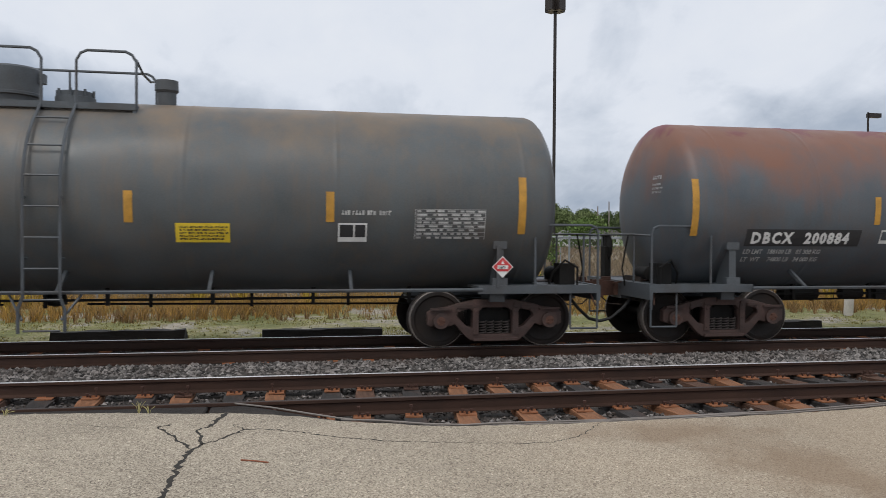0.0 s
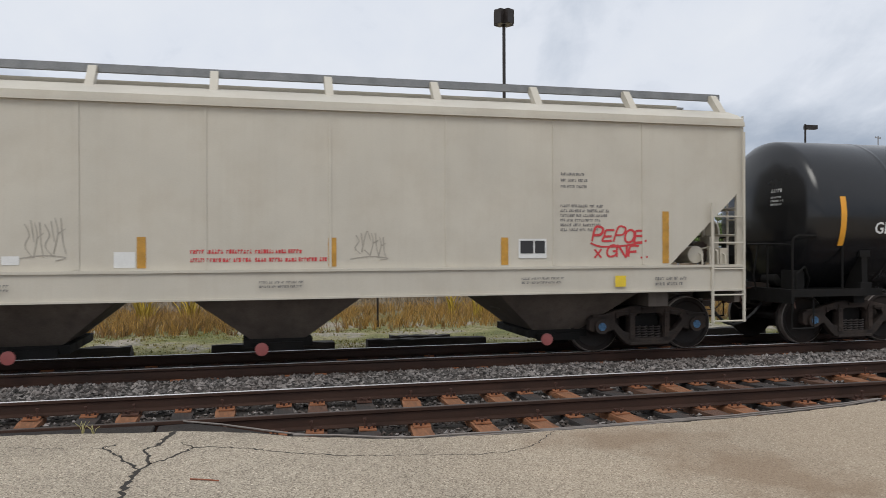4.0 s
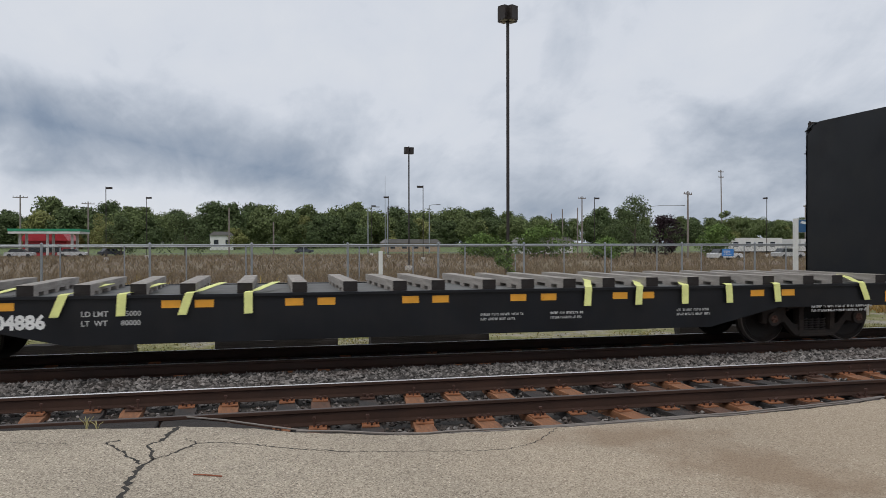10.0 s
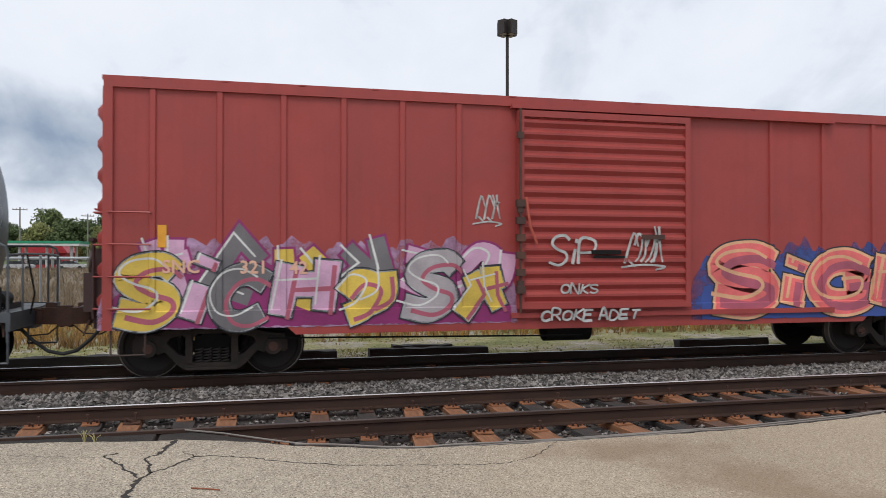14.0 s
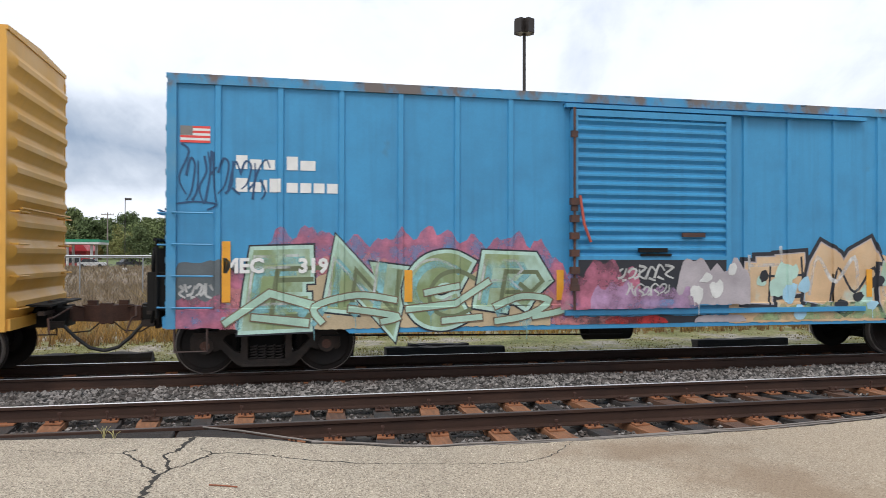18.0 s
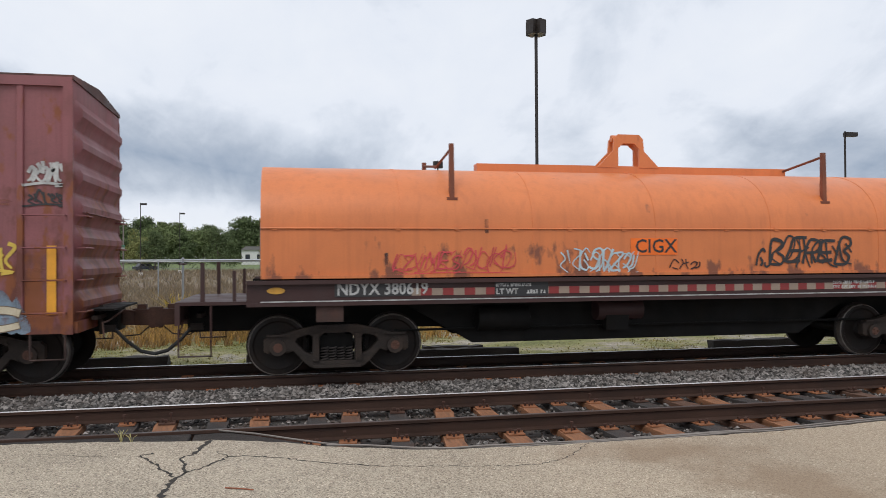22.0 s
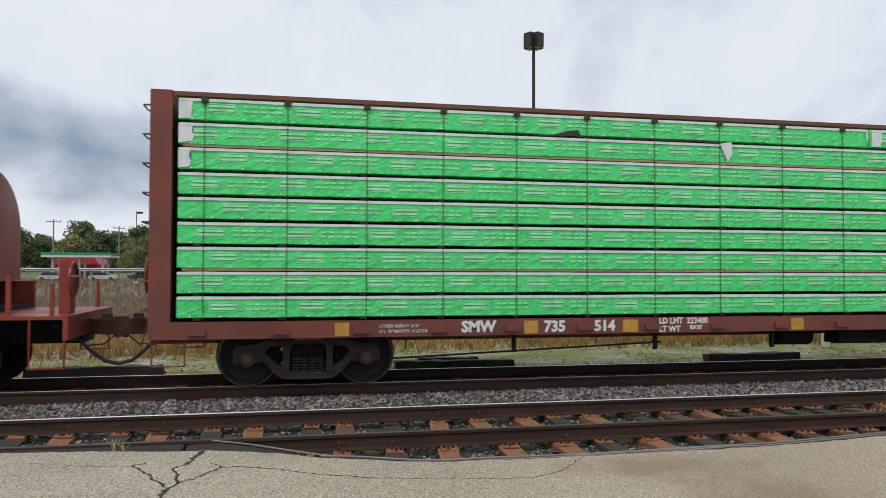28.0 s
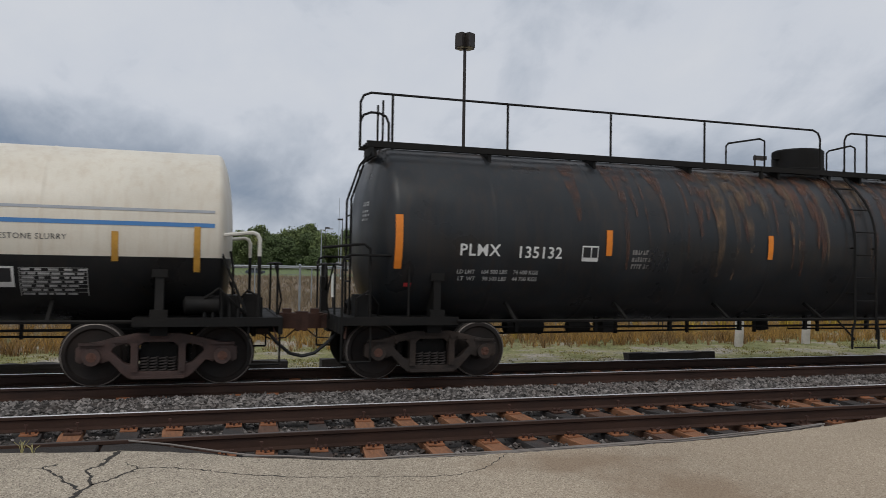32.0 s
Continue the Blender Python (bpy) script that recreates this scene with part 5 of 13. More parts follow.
    x = trucks[0] + 1.7
    while x < trucks[1] - 1.3:
        box(bm, x - 0.03, x + 0.03, -0.53, -0.46, 0.70, 1.05)
        box(bm, x + 0.55, x + 0.60, -0.24, -0.18, 0.64, 1.02)
        x += 1.55
    part("brake_pipe", bm, M_BLACKGEAR, car)
    if head > 0.3:   # the number and a few lines on the near quarter of each end
        for s, xe in ((-1, xl), (1, xr)):
            for lines, z, hgt, wide, seed in ((1, 2.86, 0.07, 0.34, 21), (3, 2.72, 0.035, 0.28, 22)):
                bm = bars(0.0, z, lines, hgt, wide, 1.9, seed)
                for v in bm.verts:
                    y = -0.55 - v.co.x if s < 0 else -0.89 + v.co.x
                    q = min(1.0, math.hypot(y, v.co.z - zc) / r)
                    v.co.x, v.co.y = xe - s * (head * (1 - math.sqrt(1 - q * q)) - 0.008), y
                part("end_stencil", bm, M_WHITEOLD, car, "small white writing on the tank end", smooth=0)
    bm = bm_new()
    lathe(bm, [(0, 0.04), (0.05, 0.13), (0.75, 0.13), (0.8, 0.04)], (1, 0, 0), (trucks[0] + 1.5, -0.35, 0.80), 16)
    lathe(bm, [(0, 0.04), (0.03, 0.10), (0.45, 0.10), (0.48, 0.04)], (1, 0, 0), (trucks[0] + 2.7, -0.4, 0.79), 14)
    box(bm, trucks[0] + 3.4, trucks[0] + 3.62, -0.50, -0.28, 0.68, 0.88)
    lathe(bm, [(0, 0.05), (0.03, 0.13), (0.25, 0.16), (0.28, 0.05)], (0, 0, -1), (0.1, 0, 0.93), 14)
    part("brake_cylinder", bm, M_BLACKGEAR, car)
    return shell


def tank_top(car, x0, x1, ztop, gear, dome_x, dome_r, dome_h, ladder_x, ladder_w, r, zc, dome_m, rails=True, ladder_m=None, valve=True, tall=0.72, ladder_z0=0.42, ladder_low=None, drop=0.19):
    """Running boards on the shoulders, rails, manway and ladder on top of a tank."""
    bm = bm_new()
    zp = ztop - drop
    for y in (-0.79, -0.71, -0.63, 0.63, 0.71, 0.79):
        box(bm, x0, x1, y - 0.03, y + 0.03, zp + 0.04, zp + 0.07)
    for y in (-0.85, 0.82):
        box(bm, x0, x1, y, y + 0.03, zp - 0.02, zp + 0.075)
    for x in (x0, (x0 + x1) / 2, x1 - 0.05):
        for y in (-0.72, 0.72):
            box(bm, x, x + 0.05, y - 0.10, y + 0.10, zp - 0.02, zp + 0.04)
            box(bm, x, x + 0.05, y * 1.12 - 0.03, y * 1.12 + 0.03, zp - 0.24, zp - 0.02)
    part("top_platform", bm, gear, car)
    if rails:
        zr = ztop + 0.06
        gap0, gap1 = ladder_x - ladder_w / 2, ladder_x + ladder_w / 2
        for y, sets in ((-0.8, ((x0, gap0), (gap1, x1))), (0.8, ((x0, x1),))):
            for a, b in sets:
                if b - a < 0.12:
                    continue
                bm = bm_new()
                c = min(0.15, (b - a) / 3)
                pipe(bm, [(a, y, zp - 0.02), (a, y, zr + tall - c), (a + c * 0.4, y, zr + tall - c * 0.3), (a + c, y, zr + tall), (b - c, y, zr + tall), (b - c * 0.4, y, zr + tall - c * 0.3), (b, y, zr + tall - c), (b, y, zp - 0.02)], 0.022, 6)
                if b - a > 0.9:
                    rod(bm, ((a + b) / 2, y, zp), ((a + b) / 2, y, zr + tall), 0.02, 6)
                part("guard_rail", bm, gear, car)
        for x in (x0, x1):
            bm = bm_new()
            pipe(bm, [(x, -0.8, zr + tall - 0.12), (x, -0.3, zr + tall * 0.62), (x, 0.3, zr + tall * 0.62), (x, 0.8, zr + tall - 0.12)], 0.02, 6)
            part("guard_rail", bm, gear, car)
    if dome_r:
        bm = bm_new()
        lathe(bm, [(-0.1, dome_r * 0.9), (0.05, dome_r * 0.9), (0.06, dome_r * 1.02), (0.10, dome_r * 1.02), (0.11, dome_r), (dome_h - 0.03, dome_r), (dome_h, dome_r * 0.94), (dome_h + 0.015, 0.02)], (0, 0, 1), (dome_x, 0, ztop), 28)
        box(bm, dome_x + dome_r * 0.8, dome_x + dome_r * 1.18, -0.07, 0.07, ztop + dome_h * 0.55, ztop + dome_h * 0.85)
        box(bm, dome_x - dome_r * 1.18, dome_x - dome_r * 0.8, -0.06, 0.06, ztop + dome_h * 0.6, ztop + dome_h * 0.9)
        part("manway_dome", bm, dome_m, car)
    if valve:
        bm = bm_new()
        vx = ladder_x
        lathe(bm, [(-0.05, 0.30), (0.08, 0.30), (0.09, 0.26), (0.17, 0.26), (0.18, 0.02)], (0, 0, 1), (vx, 0.05, ztop), 18)
        for a in range(8):
            rod(bm, (vx + 0.27 * math.cos(a * 0.785), 0.05 + 0.27 * math.sin(a * 0.785), ztop + 0.05), (vx + 0.27 * math.cos(a * 0.785), 0.05 + 0.27 * math.sin(a * 0.785), ztop + 0.2), 0.022, 5)
        part("valve_cover", bm, gear, car)
    bm = bm_new()
    off = 0.10
    def yy(z):
        if z > zc:
            return -math.sqrt(max(r * r - (z - zc) ** 2, 0.0)) - off if z < ztop - 0.18 else -math.sqrt(max(r * r - (ztop - 0.18 - zc) ** 2, 0.0)) - off
        return -r - off
    zs = np.linspace(ladder_z0, ztop + 0.05, 22)
    for sx in (-1, 1):
        pipe(bm, [(ladder_x + sx * (ladder_w / 2 + (0.06 if z < 0.9 else 0)), yy(z), z) for z in zs], 0.024, 5)
    z = ladder_z0 + 0.03
    while z < ztop - 0.05:
        rod(bm, (ladder_x - ladder_w / 2, yy(z), z), (ladder_x + ladder_w / 2, yy(z), z), 0.016, 6)
        z += 0.43
    for z in (1.45, 2.3):
        for sx in (-1, 1):
            rod(bm, (ladder_x + sx * ladder_w / 2, yy(z), z), (ladder_x + sx * ladder_w / 2, yy(z) + 0.2, z), 0.015, 5)
    for sx in (-1, 1):   # braces at the foot
        rod(bm, (ladder_x + sx * 0.5, -r + 0.1, 0.98), (ladder_x + sx * 0.25, -r - off, 0.60), 0.018, 5)
    if ladder_low:
        bmesh.ops.bisect_plane(bm, geom=bm.verts[:] + bm.edges[:] + bm.faces[:], plane_co=(0, 0, ladder_low[1]), plane_no=(0, 0, 1))
        for f in bm.faces:
            f.material_index = 1 if f.calc_center_median().z < ladder_low[1] else 0
    part("side_ladder", bm, [ladder_m or gear, ladder_low[0]] if ladder_low else ladder_m or gear, car)


def small_top_fitting(car, x, ztop, m, w=0.3, hgt=0.12):
    bm = bm_new()
    lathe(bm, [(-0.1, w * 0.5), (hgt * 0.5, w * 0.5), (hgt * 0.6, w * 0.62), (hgt, w * 0.6), (hgt + 0.02, 0.02)], (0, 0, 1), (x, 0, ztop), 14)
    part("relief_valve", bm, m, car)


def hopper_car(car, half, xl, xr, z_eave, z_sill1, z_sill0, z_cut_l, run_l, z_cut_r, run_r, m, m_dark, trucks, cap, bays, seams, curved=False, walk_z=4.55, m_walk=None, over=(0.12, 0.05), trim=None, bay_bot=(0.5, 0.36), m_bracket=None, through_sill=True):
    # side sheets with sloping ends: outline in (x, z)
    def cut(x_end, s, z_cut, run):
        if curved:
            return [(x_end + s * run * math.sin(q), z_sill1 + (z_cut - z_sill1) * math.cos(q)) for q in np.linspace(0, math.pi / 2, 12)]
        return [(x_end, z_cut), (x_end + s * run, z_sill1)]
    left, right = cut(xl, 1, z_cut_l, run_l), cut(xr, -1, z_cut_r, run_r)
    outline = [(xl, z_eave)] + left + [(p[0], p[1]) for p in right[::-1]] + [(xr, z_eave)]
    bm = bm_new()
    for y, hw in ((-1.50, 0.03), (1.47, 0.03)):
        prism(bm, outline, "y", y, y + hw)
    part("side_sheet", bm, m, car)
    bm = bm_new()
    for x in seams:
        for y in (-1.506, 1.506):
            box(bm, x - 0.02, x + 0.02, y - 0.006, y + 0.006, z_sill1 + 0.02, z_eave - 0.03)
    if seams:
        part("sheet_seam", bm, m, car)
    # hopper body between the sheets, with sloping ends
    bm = bm_new()
    up, inw = (0.25, 0.95) if curved else (0.02, 0.2)
    prism(bm, [(xl + 0.03, z_eave), (xl + 0.03, z_cut_l + up), (xl + run_l + inw, z_sill1 - 0.15), (xl + run_l + inw + 0.3, z_sill0), (xr - run_r - inw - 0.3, z_sill0), (xr - run_r - inw, z_sill1 - 0.15), (xr - 0.03, z_cut_r + up), (xr - 0.03, z_eave)], "y", -1.47, 1.47)
    part("hopper_body", bm, m_dark if curved else m, car)
    bm = bm_new()   # curved roof with a rolled eave
    sec = [(-1.53, z_eave - 0.05), (-1.53, z_eave + 0.03), (-1.36, z_eave + 0.12), (-1.1, z_eave + 0.22), (-0.6, z_eave + 0.33), (0, z_eave + 0.37), (0.6, z_eave + 0.33), (1.1, z_eave + 0.22), (1.36, z_eave + 0.12), (1.53, z_eave + 0.03), (1.53, z_eave - 0.05)]
    prism(bm, sec, "x", xl - 0.02, xr + 0.02)
    x = xl + 0.6
    part("roof", bm, trim or m, car)
    bm = bm_new()
    for y in (-1.56, 1.50):
        box(bm, xl - 0.02, xr + 0.02, y, y + 0.06, z_eave - 0.10, z_eave - 0.03)
    part("top_chord", bm, trim or m, car)
    # side sill from end to end
    bm = bm_new()
    for y in (-1.56, 1.48):
        box(bm, xl, xr, y, y + 0.08, z_sill0, z_sill1)
        box(bm, xl, xr, y - 0.03, y + 0.08, z_sill1 - 0.04, z_sill1)
        box(bm, xl, xr, y - 0.03, y + 0.08, z_sill0, z_sill0 + 0.03)
    part("side_sill", bm, m, car)
    # centre sill and bolsters
    bm = bm_new()
    if through_sill:
        box(bm, -half + 0.6, half - 0.6, -0.25, 0.25, 0.72, 1.04)
    else:
        for s in (-1, 1):
            box(bm, *sorted((s * (half - 0.6), s * (half - 4.6))), -0.25, 0.25, 0.72, 1.04)
    for tx in trucks:
        box(bm, tx - 0.18, tx + 0.18, -1.4, 1.4, 0.80, 1.12)
    box(bm, xl + 0.05, xl + 0.15, -1.5, 1.5, 0.85, 1.15)
    box(bm, xr - 0.15, xr - 0.05, -1.5, 1.5, 0.85, 1.15)
    part("centre_sill", bm, m_dark, car)
    # hopper bays: tapering troughs with an outlet gate
    for bx, bw in bays:
        bm = bm_new()
        top = [(-bw / 2, -1.42), (bw / 2, -1.42), (bw / 2, 1.42), (-bw / 2, 1.42)]
        hb, zb = bay_bot
        bot = [(-hb, -0.80), (hb, -0.80), (hb, 0.80), (-hb, 0.80)]
        a = [bm.verts.new((bx + x, y, z_sill0 + 0.02)) for x, y in top]
        b = [bm.verts.new((bx + x, y, zb)) for x, y in bot]
        for i in range(4):
            bm.faces.new((a[i], a[(i + 1) % 4], b[(i + 1) % 4], b[i]))
        bm.faces.new(b)
        bay = part("hopper_bay", bm, m_dark, car)
        bm = bm_new()
        box(bm, bx - hb * 1.25, bx + hb * 1.25, -0.85, 0.85, zb - 0.12, zb)
        box(bm, bx - hb * 0.9, bx + hb * 0.9, -0.90, -0.85, zb - 0.17, zb - 0.05)
        box(bm, bx - 0.16, bx + 0.10, -1.05, -0.95, 0.76, 0.84)
        rod(bm, (bx - 0.3, -1.0, 0.80), (bx + 0.3, -1.0, 0.80), 0.03, 8)
        rod(bm, (bx - 0.25, -0.95, 0.26), (bx - 0.25, 0.9, 0.26), 0.05, 10)
        part("outlet_gate", bm, M_BLACKGEAR, bay)
    # end frames: corner posts, ladders, grab irons
    for s, xe, tx in ((-1, xl, trucks[0]), (1, xr, trucks[1])):
        bm = bm_new()
        for y in (-1.50, 1.44):
            a, b = sorted((xe, xe - s * 0.10))
            box(bm, a, b, y, y + 0.06, z_sill0, z_eave)
        for y in (-0.5, 0.45):
            a, b = sorted((xe - s * 0.05, xe - s * 0.12))
            box(bm, a, b, y, y + 0.06, z_sill1, z_eave - 1.0)
        a, b = sorted((xe, xe - s * 0.9))
        box(bm, a, b, -1.45, 1.45, z_sill1 - 0.10, z_sill1 - 0.05)
        part("end_post", bm, m, car)
        bm = bm_new()
        for sy in (-1, 1):
            x1, x2 = xe - s * 0.02, xe - s * 0.62
            zt = (z_cut_l if s < 0 else z_cut_r) - 0.25
            for x in (x1, x2):
                rod(bm, (x, sy * 1.58, 0.52), (x, sy * 1.58, zt if x == x2 else z_eave - 0.2), 0.028, 6)
            z = 0.54
            while z < zt:
                rod(bm, (x1, sy * 1.58, z), (x2, sy * 1.58, z), 0.016, 6)
                z += 0.44
            # end ladder
            tall = z_eave if (s > 0) == (sy < 0) else zt + 0.1
            z = 1.0
            while z < tall:
                rod(bm, (xe + s * 0.07, sy * 1.42, z), (xe + s * 0.07, sy * 0.98, z), 0.016, 6)
                z += 0.42
            for y in (1.42, 0.98):
                rod(bm, (xe + s * 0.07, sy * y, 0.9), (xe + s * 0.07, sy * y, tall + 0.1), 0.02, 5)
        part("corner_ladder", bm, m, car)
        bm = bm_new()
        bx = xe - s * 0.45
        lathe(bm, [(-0.35, 0.05), (-0.33, 0.2), (0.33, 0.2), (0.35, 0.05)], (0, 1, 0), (bx, -0.6, z_sill1 + 0.2), 14)
        box(bm, bx - 0.15, bx + 0.15, 0.2, 0.6, z_sill1, z_sill1 + 0.4)
        part("brake_gear", bm, M_IRON, car)
        bm = bm_new()   # hand brake housing with its wheel, valve and pipes behind the ladder
        bx = xe - s * 0.22
        box(bm, bx - 0.09, bx + 0.09, -1.02, -0.72, z_sill1 + 0.02, z_sill1 + 0.48)
        box(bm, bx - 0.07, bx + 0.07, -1.30, -1.10, z_sill1 + 0.0, z_sill1 + 0.28)
        lathe(bm, [(0, 0.24), (0.03, 0.24), (0.03, 0.20), (0, 0.20)], (s, 0, 0), (xe + s * 0.02, -0.55, z_sill1 + 0.55), 20)
        lathe(bm, [(-0.3, 0.04), (-0.28, 0.15), (0.28, 0.15), (0.3, 0.04)], (0, 1, 0), (xe - s * 0.75, -1.0, z_sill1 + 0.17), 14)
        for k in range(4):
            pipe(bm, [(bx - s * 0.15 * k, -1.36, z_sill1), (bx - s * 0.15 * k, -1.34, z_sill1 + 0.16 + 0.07 * (k % 3)), (bx - s * (0.15 * k + 0.1), -1.2, z_sill1 + 0.26)], 0.018, 6)
        rod(bm, (xe - s * 0.06, -1.46, z_sill1 + 0.95), (xe - s * 0.06, 1.46, z_sill1 + 0.95), 0.03, 6)
        rod(bm, (xe - s * 0.06, -1.46, z_sill1 + 0.5), (xe - s * 0.06, -0.3, z_sill1 + 0.5), 0.022, 6)
        part("hand_brake", bm, m if not curved else m_dark, car)
        truck(car, tx, cap)
        coupler(car, s * half, s)
    # running board on the roof
    bm = bm_new()
    for y in (-0.72, -0.58, -0.44, 0.44, 0.58, 0.72):
        box(bm, xl - over[0], xr + over[1], y - 0.055, y + 0.055, walk_z - 0.03, walk_z)
    for y in (-0.79, 0.77):
        box(bm, xl - over[0], xr + over[1], y, y + 0.02, walk_z - 0.10, walk_z + 0.02)
    part("running_board", bm, m_walk, car)
    bm0 = bm_new()
    for y in (-1, 1):
        prism(bm0, [(y * 0.80, walk_z - 0.02), (y * 0.86, walk_z - 0.02), (y * 1.22, z_eave + 0.12), (y * 1.05, z_eave + 0.16), (y * 0.75, walk_z - 0.10)], "x", -0.06, 0.06)
    me = mesh_of("board_bracket", bm0, m_bracket or m)
    x = xl + 0.15
    k = max(2, round((xr - xl) / 1.66))
    for i in range(k + 1):
        part("board_bracket", me, None, car, at=pose(xl + 0.12 + (xr - xl - 0.24) * i / k, 0, 0))
    # hatch rim along the middle
    bm = bm_new()
    box(bm, xl + 0.5, xr - 0.5, -0.28, 0.28, z_eave + 0.33, z_eave + 0.46)
    bevel_all(bm, 0.03)
    part("roof_hatch", bm, m, car)


def box_car(car, half, xl, xr, z0, z1, m, m_rib, m_roof, trucks, cap, ribs, door, rib_w=0.10, rib_d=0.035, z_rib=(None, None), m_end=None, end_ribs=7, steps=True, peak=0.12, chord=0.16, m_chord=None, press=0.09, m_brake=None):
    y = 1.47
    bm = bm_new()
    box(bm, xl, xr, -y, y, z0 + 0.12, z1 - 0.04)
    part("body", bm, m, car)
    bm = bm_new()
    prism(bm, [(-y - 0.04, z1 - 0.06), (-y - 0.04, z1), (0, z1 + peak), (y + 0.04, z1), (y + 0.04, z1 - 0.06)], "x", xl - 0.02, xr + 0.02)
    for i in range(14):
        x = xl + (xr - xl) * (i + 0.5) / 14
        prism(bm, [(-y - 0.05, z1), (0, z1 + peak + 0.03), (y + 0.05, z1), (y + 0.05, z1 - 0.02), (0, z1 + peak), (-y - 0.05, z1 - 0.02)], "x", x - 0.05, x + 0.05)
    part("roof", bm, m_roof, car)
    bm = bm_new()
    for s in (-1, 1):
        a, b = sorted((s * y, s * (y + 0.05)))
        box(bm, xl, xr, a, b, z1 - chord, z1 - 0.03)
        box(bm, xl - 0.01, xl + 0.12, a, b, z0 + 0.05, z1 - chord)
        box(bm, xr - 0.12, xr + 0.01, a, b, z0 + 0.05, z1 - chord)
    part("top_chord", bm, m_chord or m_rib, car)
    bm0 = bm_new()
    zr0, zr1 = z_rib[0] or z0 + 0.28, z_rib[1] or z1 - chord
    prism(bm0, [(-rib_w / 2, -y), (-rib_w * 0.36, -y - rib_d), (rib_w * 0.36, -y - rib_d), (rib_w / 2, -y)], "z", zr0, zr1)
    me = mesh_of("side_post", bm0, m_rib, 0.3)
    for x in ribs:
        part("side_post", me, None, car, at=pose(x, 0, 0))
    # bottom side sill, cut away over the trucks
    bm = bm_new()
    tl, tr2 = trucks
    out = [(xl, z0 + 0.06), (tl - 0.95, z0 + 0.06), (tl - 0.85, z0 + 0.13), (tl + 1.0, z0 + 0.13), (tl + 1.2, z0 - 0.06), (tr2 - 1.2, z0 - 0.06), (tr2 - 1.0, z0 + 0.13), (tr2 + 0.85, z0 + 0.13), (tr2 + 0.95, z0 + 0.06), (xr, z0 + 0.06), (xr, z0 + 0.30), (xl, z0 + 0.30)]
    for s in (-1, 1):
        a, b = sorted((s * (y + 0.005), s * (y + 0.03)))
        prism(bm, out, "y", a, b)
    part("side_sill", bm, m, car)
    bm = bm_new()   # underframe
    box(bm, -half + 0.55, half - 0.55, -0.3, 0.3, 0.70, 1.0)
    for tx in trucks:
        box(bm, tx - 0.2, tx + 0.2, -1.4, 1.4, 0.78, z0 + 0.16)
    for x in np.linspace(tl + 1.6, tr2 - 1.6, 6):
        box(bm, x - 0.06, x + 0.06, -1.4, 1.4, z0 - 0.02, z0 + 0.14)
    part("underframe", bm, M_BLACKGEAR, car)
    bm = bm_new()
    lathe(bm, [(0, 0.05), (0.05, 0.22), (0.85, 0.22), (0.9, 0.05)], (1, 0, 0), (-1.0, -0.75, 0.60), 16)
    rod(bm, (tl + 0.8, -0.5, 0.62), (tr2 - 0.8, -0.5, 0.62), 0.022, 6)
    rod(bm, (tl + 0.8, -1.30, 0.60), (-0.5, -1.30, 0.52), 0.015, 6)
    part("brake_gear", bm, M_BLACKGEAR, car)
    # ends pressed into horizontal corrugations, with ladders, platform and coupler
    for s, xe, tx in ((-1, xl, tl), (1, xr, tr2)):
        bm = bm_new()
        hgt = (z1 - z0 - 0.5) / end_ribs
        for i in range(end_ribs):
            za = z0 + 0.22 + i * hgt
            sec = [(xe, za), (xe + s * press * 0.4, za + hgt * 0.2), (xe + s * press, za + hgt * 0.42), (xe + s * press, za + hgt * 0.62), (xe + s * press * 0.4, za + hgt * 0.8), (xe, za + hgt * 0.94)]
            vs = []
            for yy, sc in ((-y + 0.02, 0.0), (-y + 0.16, 1.0), (y - 0.16, 1.0), (y - 0.02, 0.0)):
                vs.append([bm.verts.new((xe + (px - xe) * sc, yy, pz)) for px, pz in sec])
            for a, b in zip(vs, vs[1:]):
                for j in range(5):
                    bm.faces.new((a[j], a[j + 1], b[j + 1], b[j]))
        box(bm, min(xe, xe + s * 0.06), max(xe, xe + s * 0.06), -y, y, z0 + 0.06, z0 + 0.22)
        part("end_corrugation", bm, m_end or m, car, smooth=0.4)
        bm, bm2 = bm_new(), bm_new()
        for sy in (-1, 1):
            z = z0 + 0.35
            while z < z0 + (1.75 if steps else 1.6):
                pipe(bm, [(xe - s * 0.08, sy * (y + 0.03), z), (xe - s * 0.08, sy * (y + 0.10), z), (xe - s * 0.62, sy * (y + 0.10), z), (xe - s * 0.62, sy * (y + 0.03), z)], 0.014, 5)
                pipe(bm, [(xe + s * 0.03, sy * 0.95, z), (xe + s * 0.14, sy * 0.95, z), (xe + s * 0.14, sy * 1.40, z), (xe + s * 0.03, sy * 1.40, z)], 0.014, 5)
                z += 0.45
            # sill step
            pipe(bm2, [(xe - s * 0.1, sy * (y + 0.0), z0 + 0.1), (xe - s * 0.1, sy * (y + 0.0), 0.42), (xe - s * 0.55, sy * (y + 0.0), 0.42), (xe - s * 0.55, sy * (y + 0.0), z0 + 0.1)], 0.018, 5)
        pipe(bm, [(xe + s * 0.14, -1.3, z0 + 1.75), (xe + s * 0.14, 1.3, z0 + 1.75)], 0.016, 5)
        part("grab_iron", bm, m_rib, car)
        part("sill_step", bm2, M_IRONBROWN, car)
        bm = bm_new()
        a, b = sorted((xe + s * 0.05, xe + s * 0.42))
        box(bm, a, b, -0.9, 0.9, 1.05, 1.08)
        bw = xe + s * 0.18
